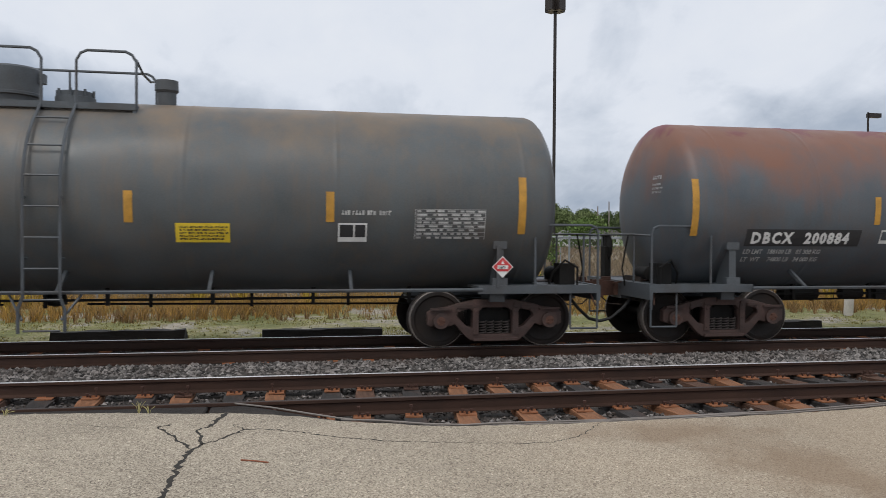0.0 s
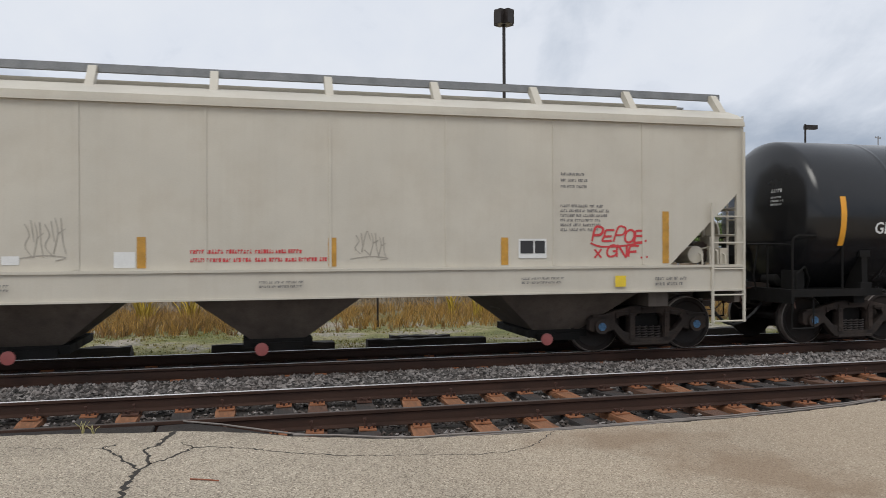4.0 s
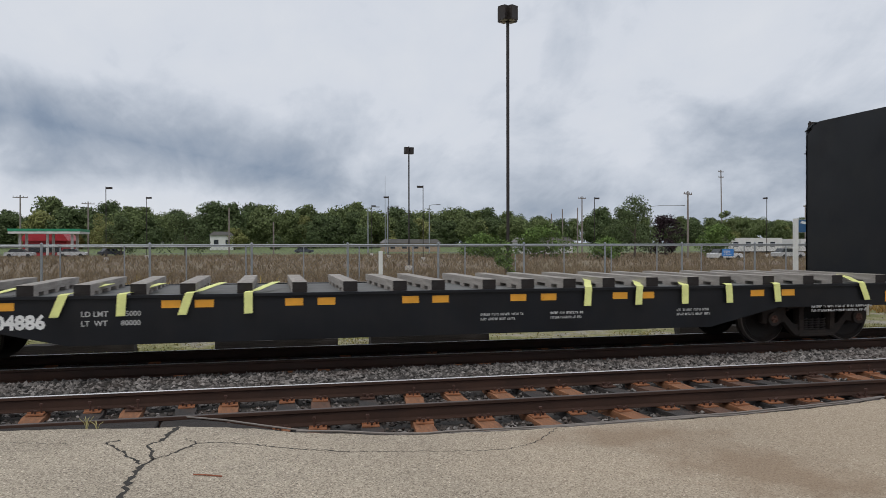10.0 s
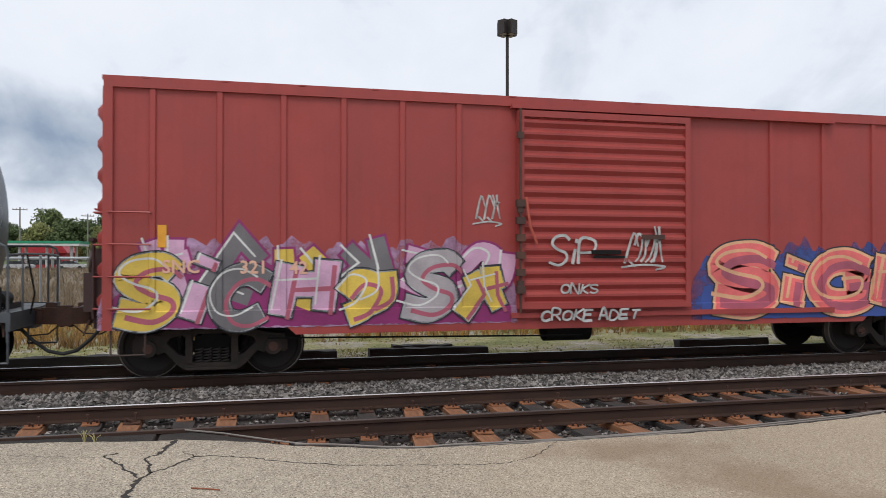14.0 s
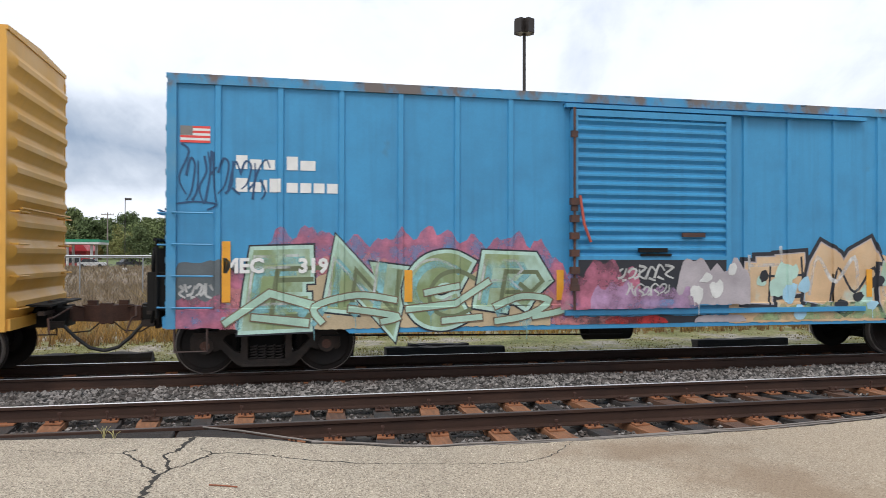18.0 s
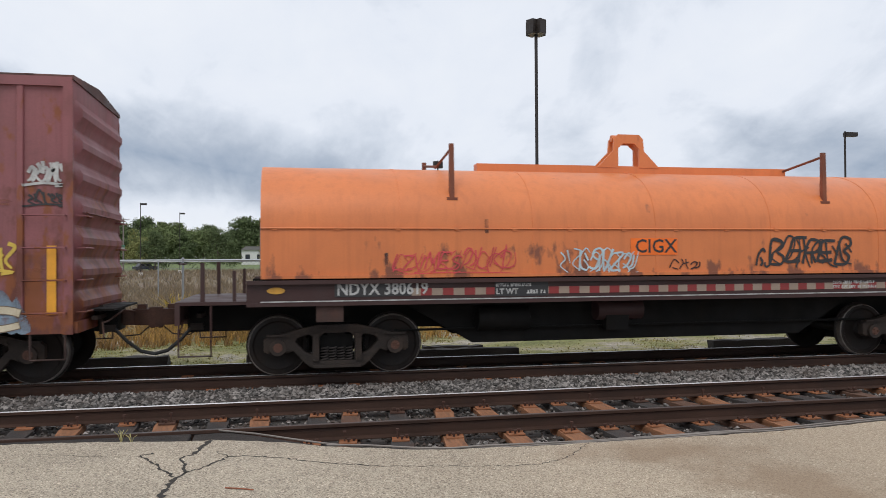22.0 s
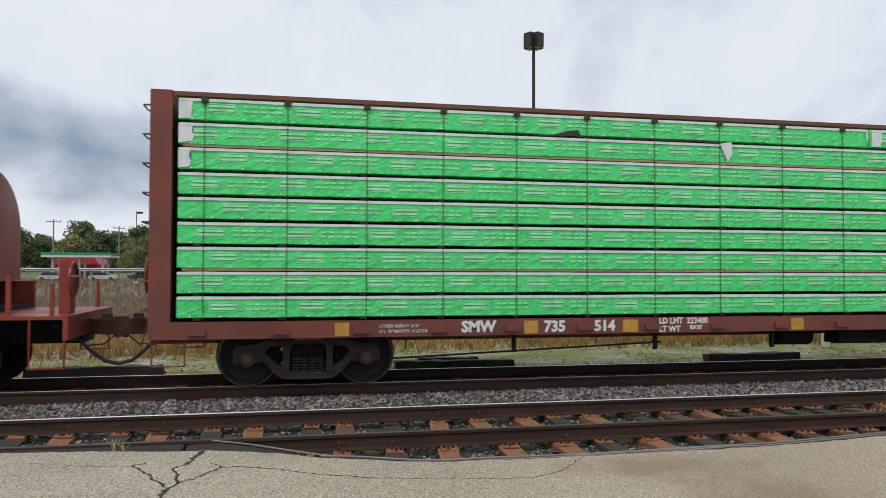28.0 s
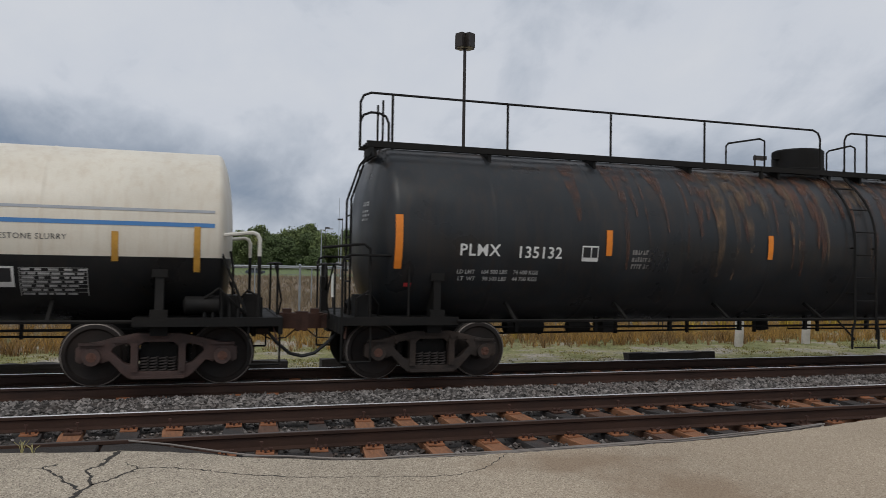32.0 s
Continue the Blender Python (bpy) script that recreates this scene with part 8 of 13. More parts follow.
    SPRAY["ARCTIC"] = surface("spray_paint_blue_to_teal", (0.035, 0.105, 0.25), 0.5, 0, 0.35, 2.5, 60, 0.0, stain=(0.10, 0.26, 0.42), stain_amount=0.4, patch=(0.025, 0.24, 0.28), patch_at=0.5, patch_scale=2.0, patch_z=(1.75, 0.9, 0.28))


SPRAY = {}
graffiti_mats()


def build_bulkhead_flat():
    car, c, half = new_car("bulkhead_flat_car", "black bulkhead flat car with empty timber bunks", "flat car", 77.00, 99.00)
    xl, xr = -10.22, 10.09
    tl, tr2 = -7.40, 7.35
    bm = bm_new()
    out = [(xl, 0.66), (tl - 1.3, 0.66), (tl - 1.1, 0.70), (tl + 1.1, 0.70), (tl + 2.4, 0.40), (tr2 - 2.4, 0.40), (tr2 - 1.1, 0.70), (tr2 + 1.1, 0.70), (tr2 + 1.3, 0.66), (xr, 0.66), (xr, 1.08), (xl, 1.08)]
    for s in (-1, 1):
        a, b = sorted((s * 1.50, s * 1.44))
        prism(bm, out, "y", a, b)
        a, b = sorted((s * 1.54, s * 1.40))
        box(bm, xl, xr, a, b, 1.05, 1.09)
    part("side_sill", bm, M_BULKHEAD, car)
    bm = bm_new()
    box(bm, xl, xr, -1.43, 1.43, 0.98, 1.075)
    part("deck", bm, M_DECK, car)
    bm = bm_new()
    box(bm, -half + 0.5, half - 0.5, -0.3, 0.3, 0.62, 0.97)
    for tx in (tl, tr2):
        box(bm, tx - 0.2, tx + 0.2, -1.4, 1.4, 0.75, 0.97)
    part("centre_sill", bm, M_BLACKGEAR, car)
    zt = 4.42
    for s, xe in ((-1, xl), (1, xr)):
        f = lambda d: xe - s * d
        # face plate with a peaked head, side gussets that taper upward, uprights behind
        bm = bm_new()
        a, b = sorted((f(0.84), f(0.78)))
        prism(bm, [(-1.50, 1.08), (-1.50, 4.30), (-1.36, zt), (1.10, zt), (1.50, 4.15), (1.50, 1.08)], "x", a, b)
        bulk = part("bulkhead", bm, M_BULKHEAD, car)
        bm = bm_new()
        for sy in (-1, 1):
            a, b = sorted((sy * 1.50, sy * 1.45))
            prism(bm, [(f(0.0), 0.62), (f(0.02), 1.2), (f(0.42), zt - 0.22), (f(0.46), zt - 0.06), (f(0.80), zt - 0.06), (f(0.84), zt - 0.2), (f(0.84), 0.62)], "y", a, b)
        part("bulkhead_side", bm, M_BULKHEAD, bulk)
        bm = bm_new()
        for y in (-0.95, -0.35, 0.35, 0.95):
            prism(bm, [(f(0.10), 1.1), (f(0.48), 4.1), (f(0.78), 4.15), (f(0.78), 1.1)], "y", y - 0.06, y + 0.06)
        box(bm, *sorted((f(0.40), f(0.80))), -1.48, 1.48, zt - 0.12, zt - 0.05)
        part("upright", bm, M_BULKHEAD, bulk)
        bm = bm_new()
        prism(bm, [(f(0.20), 1.1), (f(0.56), 4.14), (f(0.77), 4.14), (f(0.77), 1.1)], "y", -1.44, 1.44)
        part("back_plate", bm, M_BULKHEAD, bulk)
        bm = bm_new()   # folded caps over the two side columns
        for sy in (-1, 1):
            vs = [bm.verts.new((f(d), sy * y, z)) for d, y, z in ((0.40, 1.515, zt - 0.16), (0.86, 1.515, zt - 0.16), (0.80, 1.28, zt + 0.02), (0.46, 1.28, zt + 0.02))]
            lo = [bm.verts.new(v.co - Vector((0, 0, 0.02))) for v in vs]
            bm.faces.new(vs); bm.faces.new(lo[::-1])
            for i in range(4):
                bm.faces.new((vs[i], lo[i], lo[(i + 1) % 4], vs[(i + 1) % 4]))
        bmesh.ops.recalc_face_normals(bm, faces=bm.faces)
        part("column_cap", bm, M_GREYGEAR, bulk)
        bm = bm_new()
        for sy in (-1, 1):
            z = 1.2
            while z < 4.2:
                e = 0.03 + 0.40 * (z - 1.1) / 3.1
                pipe(bm, [(f(e + 0.05), sy * 1.52, z), (f(e + 0.05), sy * 1.60, z), (f(e + 0.42), sy * 1.60, z), (f(e + 0.42), sy * 1.52, z)], 0.013, 5)
                pipe(bm, [(f(e), sy * 1.35, z), (f(e - 0.08), sy * 1.35, z), (f(e - 0.08), sy * 0.95, z), (f(e), sy * 0.95, z)], 0.013, 5)
                z += 0.43
        part("grab_iron", bm, M_GREYGEAR, bulk)
        bm = bm_new()
        box(bm, *sorted((f(-0.05), f(0.25))), -0.5, 0.5, 0.70, 1.0)
        lathe(bm, [(0, 0.27), (0.03, 0.27), (0.03, 0.23), (0, 0.23)], (1, 0, 0), (f(-0.10), 0.5, 2.0), 20)
        box(bm, *sorted((f(0.02), f(-0.08))), 0.35, 0.65, 1.5, 2.2)
        part("brake_gear", bm, M_BLACKGEAR, car)
        truck(car, tl if s < 0 else tr2, "rust")
        coupler(car, s * half, s)
    bm = bm_new(); poly(bm, [(9.55 + 0.11 * math.cos(a), 2.97 + 0.11 * math.sin(a)) for a in np.linspace(0, 6.1, 18)])
    paint(car, bm, M_WHITE, lambda x, z: -1.508, "route_disc")
    # timber bunks across the deck, notched underneath, and pale straps over the side
    k = 24
    rnd = random.Random(5)
    bm0 = bm_new()
    box(bm0, -0.11, 0.11, -1.40, 1.40, 0.055, 0.165)
    for y in (-1.27, -0.75, -0.1, 0.55, 1.1):
        box(bm0, -0.11, 0.11, y - 0.13, y + 0.13, 0.0, 0.055)
    me = mesh_of("timber_bunk", bm0, M_BUNK, 0.3)
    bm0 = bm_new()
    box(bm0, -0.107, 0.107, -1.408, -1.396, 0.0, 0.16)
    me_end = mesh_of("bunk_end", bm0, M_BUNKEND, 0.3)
    xs = np.linspace(xl + 1.75, xr - 1.75, k)
    for i, x in enumerate(xs):
        x = x + rnd.uniform(-0.08, 0.08)
        b = tagged(part("timber_bunk", me, None, car, at=pose(x, rnd.uniform(-.04, .04), 1.077, 0, 0, rnd.uniform(-1.5, 1.5))))
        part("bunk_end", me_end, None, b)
    for x, tilt in ((-7.89, 0.10), (-6.08, 0.0), (-5.04, 0.12), (-4.29, 0.02), (-3.40, 0.10), (-2.59, 0.0), (2.70, 0.02), (3.60, 0.02), (4.43, 0.0), (5.25, -0.02), (6.18, -0.03), (7.91, -0.12)):
        bm = bm_new()
        dx = 0.28
        a = [(x - tilt, -1.56, 0.80), (x, -1.56, 1.10), (x + 0.02, -1.50, 1.115), (x + 0.10, -1.30, 1.115), (x + dx, -0.9, 1.17), (x + dx * 1.5, -0.5, 1.20)]
        last = None
        for p in a:
            cur = [bm.verts.new((p[0] - 0.06, p[1], p[2])), bm.verts.new((p[0] + 0.06, p[1], p[2] + 0.004)), bm.verts.new((p[0] + 0.06, p[1] - 0.006, p[2] + 0.010)), bm.verts.new((p[0] - 0.06, p[1] - 0.006, p[2] + 0.006))]
            if last:
                bridge(bm, last, cur)
            last = cur
        part("tie_down_strap", bm, M_STRAP, car)
    side = faceted_side(-1.506)
    for x0, x1, z0, z1 in ((-9.27, -9.03, 0.76, 0.95), (-8.74, -8.49, 0.76, 0.95), (8.46, 8.70, 0.76, 0.95), (8.97, 9.21, 0.76, 0.95)):
        paint(car, quads(bm_new(), [(x0, x1, z0, z1)]), M_ORANGE, side, "reflector")
    for x in (-6.39, -5.79, -3.65, -3.20, -1.94, -1.47, -0.20, 0.27, 1.53, 2.04, 3.28, 3.76, 5.84, 6.45):
        paint(car, quads(bm_new(), [(x - 0.13, x + 0.13, 0.90, 1.01)]), M_ORANGE, side, "reflector")
    paint(car, letters("COER", 0.19, -6.88, 0.65, 0.012, 0.95), M_WHITE, side, "reporting_mark")
    paint(car, letters("804886", 0.19, -6.03, 0.65, 0.012, 0.95), M_WHITE, side, "car_number")
    paint(car, letters("LD LMT    205000", 0.075, -4.83, 0.80, 0.002), M_WHITEOLD, side, "stencil")
    paint(car, letters("LT  WT      80000", 0.075, -4.83, 0.67, 0.002), M_WHITEOLD, side, "stencil")
    paint(car, quads(bm_new(), [(-7.82, -7.66, 0.65, 0.84)]), M_TANSTICKER, side, "sticker")
    for u in (-8.67, 0.91, 2.07, 4.31, 7.48, 6.92, -7.60):
        paint(car, bars(u, 0.72, 2, 0.04, 0.75, 1.8, int(abs(u) * 7)), M_WHITEOLD, side, "stencil")
    return car


M_TANSTICKER = decal("tan_sticker", (0.5, 0.40, 0.26))


def build_slate_tank():
    car, c, half = new_car("tank_car", "slate grey tank car with orange reflector strips", "tank car", 99.00, 116.75)
    tank_car(car, half, -8.05, 7.88, 1.47, 2.35, M_SLATE, M_GREYGEAR, (-6.97, 6.56), "blue", "iron", (-5.2, -2.4, 0.3, 1.35, 3.9, 6.2))
    tank_top(car, -0.99, 1.33, 3.82, M_GREYGEAR, -0.24, 0.46, 0.62, 0.66, 0.46, 1.47, 2.35, M_GREYGEAR, tall=0.66)
    side = round_side(1.47, 2.35)
    for x in (-7.57, 7.30):
        paint(car, strip(x, 1.86, 2.74, 0.13), M_ORANGE, side, "reflector", 0.1)
    paint(car, quads(bm_new(), [(-1.08, 1.40, 3.46, 3.57)]), M_GREYPLATE, side, "bare_patch", 0.08, "pale bare band under the running board")
    for x in (-4.51, -1.60, 1.70, 4.20):
        paint(car, strip(x, 2.05, 2.50, 0.12), M_ORANGE, side, "reflector", 0.1)
    paint(car, letters("GATX", 0.22, -6.68, 2.00, 0.005, 0.95), M_WHITEOLD, side, "reporting_mark", 0.08)
    paint(car, letters("227956", 0.22, -5.70, 2.00, 0.005, 0.95), M_WHITEOLD, side, "car_number", 0.08)
    square_plate(car, -4.39, -4.14, 2.00, 2.26, side, M_SLATE, M_WHITEOLD)
    paint(car, bars(-6.66, 1.84, 2, 0.07, 1.5, 1.9, 6), M_WHITEOLD, side, "stencil", 0.1)
    paint(car, bars(-2.10, 1.71, 5, 0.045, 0.7, 1.7, 7), M_WHITEOLD, side, "stencil", 0.1)
    paint(car, bars(1.38, 1.72, 5, 0.045, 0.5, 1.7, 8), M_WHITEOLD, side, "stencil", 0.1)
    paint(car, bars(3.07, 1.78, 4, 0.045, 0.75, 1.7, 9), M_WHITEOLD, side, "stencil", 0.1)
    paint(car, bars(4.41, 1.88, 4, 0.05, 0.75, 1.7, 10), M_WHITEOLD, side, "stencil", 0.1)
    paint(car, bars(6.94, 1.75, 4, 0.045, 0.32, 1.7, 11), M_WHITEOLD, side, "stencil", 0.1)
    warning(car, 3.12, 2.45, 0.72, 0.44, side)
    data_table(car, 6.17, 2.53, 1.02, 0.52, side, M_WHITEOLD, 12)
    bm = bm_new(); lathe(bm, [(0, 0.05), (0.05, 0.16), (0.72, 0.16), (0.77, 0.05)], (1, 0, 0), (6.96, -1.20, 1.22), 16); part("air_reservoir", bm, M_GREYGEAR, car)
    d, z = 6.67, 1.39
    bm = bm_new(); prism(bm, [(d, z - 0.23), (d + 0.23, z), (d, z + 0.23), (d - 0.23, z)], "y", -1.44, -1.42); part("placard_holder", bm, M_GREYPLATE, car)
    bm = bm_new(); box(bm, d - 0.06, d + 0.06, -1.415, -1.34, 1.0, 1.62); part("placard_post", bm, M_GREYPLATE, car)
    return car


M_GREYPLATE = surface("pale_grey_steel_plate", (0.26, 0.27, 0.29), 0.5, 0.1, 0.2, 4, 60, 0.05)


def corner_strip(car, xs, z0, z1, side, m=M_ORANGE, w=0.12):
    for x in xs:
        paint(car, strip(x, z0, z1, w), m, side, "reflector")


def build_red_box():
    car, c, half = new_car("box_car", "bright red box car with graffiti along its foot", "box car", 116.75, 133.75)
    xl, xr = -7.73, 7.47
    ribs = [-7.09, -6.18, -5.28, -4.40, -3.51, -2.62] + [5.05, 5.92, 6.80]
    ribs += [ribs[6] - 1.05, ribs[6] - 2.1]
    box_car(car, half, xl, xr, 0.72, 4.33, M_BOXRED, M_BOXRED, M_BOXRED, (-6.30, 6.00), "rust", ribs, None, end_ribs=7, press=0.11, m_brake=M_SILLBROWN)
    x = -1.69
    slide_door(car, x, x + 3.0, 0.98, 4.10, 1.50, M_BOXRED, 16)
    wall, cc = posted_side(ribs, 0.10, 0.035), ()
    front = side = lift(wall, 0.008)
    xa, xb = -7.70, -1.78
    cloud(car, xa - 0.1, xb + 0.1, 0.76, 2.0, 0.12, 31, SPRAY["MISTLILAC"], wall, (), 0.02, 2.5)
    cloud(car, xa, xb, 0.78, 1.62, 0.12, 32, SPRAY["MAGENTA"], lift(wall, 0.0006))
    graffiti_word(car, "gadbfh", xa + 0.2, xb - 0.1, 1.0, 2.02, lift(wall, 0.002), 0.27, [(SPRAY["MAGENTA"], 0.035), ([SPRAY["LILAC"], SPRAY["GREY"], SPRAY["YELLOW"], SPRAY["GREY"], SPRAY["LILAC"]], 0.0), (SPRAY["WHITE"], 0.0, -0.09, 0.06, 0.12)], 33, 0, cc, 0.25, 0.2)
    fills = [SPRAY["YELLOW"], SPRAY["LILAC"], SPRAY["GREY"], SPRAY["LILAC"], SPRAY["YELLOW"], SPRAY["PALEGREY"]]
    graffiti_word(car, "SICHhSg", xa, xb - 0.05, 0.78, 1.76, lift(wall, 0.010), 0.31, [(SPRAY["INK"], 0.035), (SPRAY["MISTWHITE"], 0.018), (fills, 0.0), (SPRAY["ROSE"], 0.0, 0.10, -0.07, 0.2), (SPRAY["WHITE"], 0.0, -0.12, 0.08, 0.09)], 34, 0, cc, 0.22, 0.16)
    xa, xb = 4.19 - 2.6, 6.61
    cloud(car, xa - 0.2, xb + 0.3, 0.74, 1.95, 0.16, 30, SPRAY["MISTBLUE"], wall, (), 0.02, 2.5)
    cloud(car, xa, xb + 0.1, 0.74, 1.80, 0.16, 35, SPRAY["BLUE"], lift(wall, 0.0006), cc)
    graffiti_word(car, "SIGH", xa + 0.1, xb - 0.25, 0.78, 1.90, lift(wall, 0.003), 0.38, [(SPRAY["INK"], 0.075), (SPRAY["PEACH"], 0.05), (SPRAY["CORAL"], 0.0), (SPRAY["ROSE"], 0.0, 0.07, -0.07, 0.35), (SPRAY["PEACH"], 0.0, -0.09, 0.08, 0.14)], 36, 0, cc, 0.15, 0.10)
    paint(car, letters("SNC", 0.19, -6.96, 1.57, 0.005), M_PEACHINK, lift(front, 0.014), "reporting_mark")
    paint(car, letters("321", 0.19, -5.90, 1.56, 0.005), M_PEACHINK, lift(front, 0.014), "car_number")
    paint(car, letters("42", 0.19, -5.19, 1.55, 0.005), M_PEACHINK, lift(front, 0.014), "car_number")
    corner_strip(car, [-6.96, 6.61], 1.93, 2.25, side)
    corner_strip(car, [6.61], 1.80, 2.25, front, M_ORANGE, 0.16)
    paint(car, quads(bm_new(), [(6.05, 6.24, 3.45, 3.85), (6.27, 6.50, 3.45, 3.85), (6.60, 6.70, 3.45, 3.85)]), M_WHITE, front, "owner_mark", label="white painted owner's mark of block shapes")
    dd = faceted_side(-1.625)
    tag(car, "SIP", -1.22, 1.67, 0.85, 0.5, M_WHITEOLD, dd, 0.05, 7)
    paint(car, scrawl(0.10, 1.66, 0.7, 0.6, 37, 0.04, 4), M_WHITEOLD, dd, "graffiti")
    tag(car, "ONKS", -1.00, 1.20, 0.65, 0.18, M_WHITEOLD, dd, 0.03, 8); tag(car, "CROKE ADET", -1.34, 0.78, 1.7, 0.20, M_WHITEOLD, faceted_side(-1.626), 0.035, 9)
    paint(car, scrawl(-2.35, 2.34, 0.4, 0.5, 39, 0.03, 3), M_WHITEOLD, front, "graffiti")
    paint(car, bars(6.16, 1.77, 3, 0.05, 0.5, 1.7, 40), M_WHITEOLD, front, "stencil")
    return car


M_PEACHINK = decal("pale_peach_lettering", (0.72, 0.42, 0.30))


def build_yellow_box():
    car, c, half = new_car("box_car", "tall golden yellow box car with a black plug door", "box car", 133.75, 151.00)
    xl, xr = -7.57, 7.60
    ribs = [-6.82, -6.09, -5.38, -4.65, -3.93, -3.22, -2.50] + [1.78, 2.56, 3.28, 4.02, 4.73, 5.46, 6.16, 6.86]
    box_car(car, half, xl, xr, 0.70, 4.93, M_BOXYELLOW, M_BOXYELLOW, M_BOXYELLOW, (-6.12, 6.03), "rust", ribs, None, rib_w=0.14, rib_d=0.04, end_ribs=10, z_rib=(0.98, 4.72), peak=0.06)
    wall, cc = posted_side(ribs, 0.14, 0.04), ()
    front = lift(wall, 0.006)
    bm = bm_new()
    for z in (4.16, 2.91, 1.65):   # horizontal belt lines
        for a, b in ((-6.78, -1.73), (1.78, 6.86)):
            prism(bm, [(-1.468, z - 0.04), (-1.515, z - 0.01), (-1.515, z + 0.005), (-1.468, z + 0.015)], "x", a, b)
    part("belt_rib", bm, M_BOXYELLOW, car)
    a, b = -1.54, 1.54
    slide_door(car, a, b, 0.98, 4.76, 1.50, M_DOORBLACK, plug=True, m_track=M_BOXYELLOW)
    # crossed emblem of blue and red bars, small words, number panels
    cx, cz = -5.38, 3.56
    for sx in (-1, 1):
        for sz in (-1, 1):
            for p, q, w, m in (((0.60, 0.50), (0.12, 0.13), 0.115, M_GBLUELOGO), ((0.66, 0.30), (0.20, -0.02), 0.125, M_GREDLOGO)):
                bm = bm_new(); brush(bm, [(cx + sx * p[0], cz + sz * p[1]), (cx + sx * q[0], cz + sz * q[1])], w, 0.0, -0.0004 if m is M_GREDLOGO else 0.0); paint(car, bm, m, front, "emblem")
    bm = bm_new(); brush(bm, [(cx - 0.06 + 0.20 * math.cos(a), cz + 0.27 * math.sin(a)) for a in np.linspace(-1.5, 1.5, 13)], 0.11, 0.0, -0.0008); paint(car, bm, M_GBLUELOGO, lift(front, 0.001), "emblem")
    paint(car, letters("next\nload", 0.15, -6.67, 3.58, 0.006, 1.0, 0.2), M_BLACKINK, front, "stencil")
    paint(car, letters("any\nroad", 0.15, -4.50, 3.57, 0.006, 1.0, 0.2), M_BLACKINK, front, "stencil")
    paint(car, scrawl(-6.74, 2.99, 0.5, 0.35, 41, 0.03, 4), M_BLACKINK, front, "graffiti")
    paint(car, letters("FB  OX", 0.26, -5.99, 2.46, 0.006, 1.15, 0.3), M_BLACKINK, front, "reporting_mark")
    tag(car, "LOVE", -5.95, 2.71, 0.62, 0.18, SPRAY["DEEP"], lift(front, 0.003), 0.035, 42)
    for u0, txt in ((-6.73, "50"), (-6.02, "27"), (-5.30, "54")):
        paint(car, quads(bm_new(), [(u0, u0 + 0.55, 1.92, 2.30)]), M_BLACKINK, lift(front, 0.008), "number_panel")
        paint(car, letters(txt, 0.21, u0 + 0.06, 2.0, 0.014, 1.15), M_WHITE, lift(front, 0.012), "car_number")
    xa, xb = -7.51, -2.23
    cloud(car, xa - 0.02, xa + 1.0, 0.76, 1.75, 0.12, 40, SPRAY["MISTORANGE"], wall, (), 0.02, 2.5)
    cloud(car, xa + 0.9, xb + 0.85, 0.80, 2.10, 0.12, 43, SPRAY["MISTPINK"], lift(wall, 0.0006), (), 0.02, 2.5)
    cloud(car, xb - 0.5, xb + 0.8, 0.76, 1.5, 0.12, 42, SPRAY["SALMON"], lift(wall, 0.0009), (), 0.02, 2.0)
    cloud(car, xa + 0.35, xb, 0.70, 1.55, 0.05, 44, SPRAY["FROST"], lift(wall, 0.002), cc)
    graffiti_word(car, "CEMEN", xa + 0.35, xb - 0.05, 0.72, 1.98, lift(wall, 0.003), 0.40, [(SPRAY["PALEWHITE"], 0.05), (SPRAY["DARKOLIVE"], 0.012), (SPRAY["FROST"], -0.02), (SPRAY["DARKOLIVE"], 0.0, 0.13, -0.04, 0.14), (SPRAY["MISTWHITE"], 0.0, 0.06, -0.04, 0.08), (SPRAY["MISTSKY"], 0.0, -0.03, -0.05, 0.30), (SPRAY["PALEWHITE"], 0.0, -0.14, 0.05, 0.06)], 45, 0, cc, 0.02, 0.05)
    cloud(car, xa + 0.6, xb - 0.3, 0.72, 1.12, 0.06, 41, SPRAY["MISTSKY"], lift(wall, 0.016), (), 0.03, 2.5)
    spots(car, 5, xa + 0.5, xa + 0.8, 1.1, 1.5, 0.05, 0.11, 39, SPRAY["MISTPINK"], lift(wall, 0.016))
    paint(car, quads(bm_new(), [(-3.42, -2.85, 1.16, 1.50)]), M_BOXYELLOW, lift(wall, 0.018), "patch_panel", label="bare yellow patch left in the paint")
    xa, xb = 1.36, 6.54
    cloud(car, xa - 0.7, xb + 1.0, 0.72, 1.45, 0.16, 46, SPRAY["MISTRED"], wall, (), 0.02, 2.5)
    cloud(car, xa - 0.3, xb + 0.4, 0.9, 1.95, 0.16, 47, SPRAY["MISTORANGE"], lift(wall, 0.0006), (), 0.02, 2.5)
    spots(car, 60, xa - 0.2, xb + 0.7, 1.35, 2.12, 0.05, 0.17, 50, SPRAY["FLAME"], lift(wall, 0.0014))
    spots(car, 34, xa, xb + 0.2, 1.4, 2.1, 0.05, 0.15, 53, SPRAY["EMBER"], lift(wall, 0.005))
    cloud(car, xa + 0.1, xb - 0.05, 0.70, 1.5, 0.05, 48, SPRAY["WHITE"], lift(wall, 0.0085), cc)
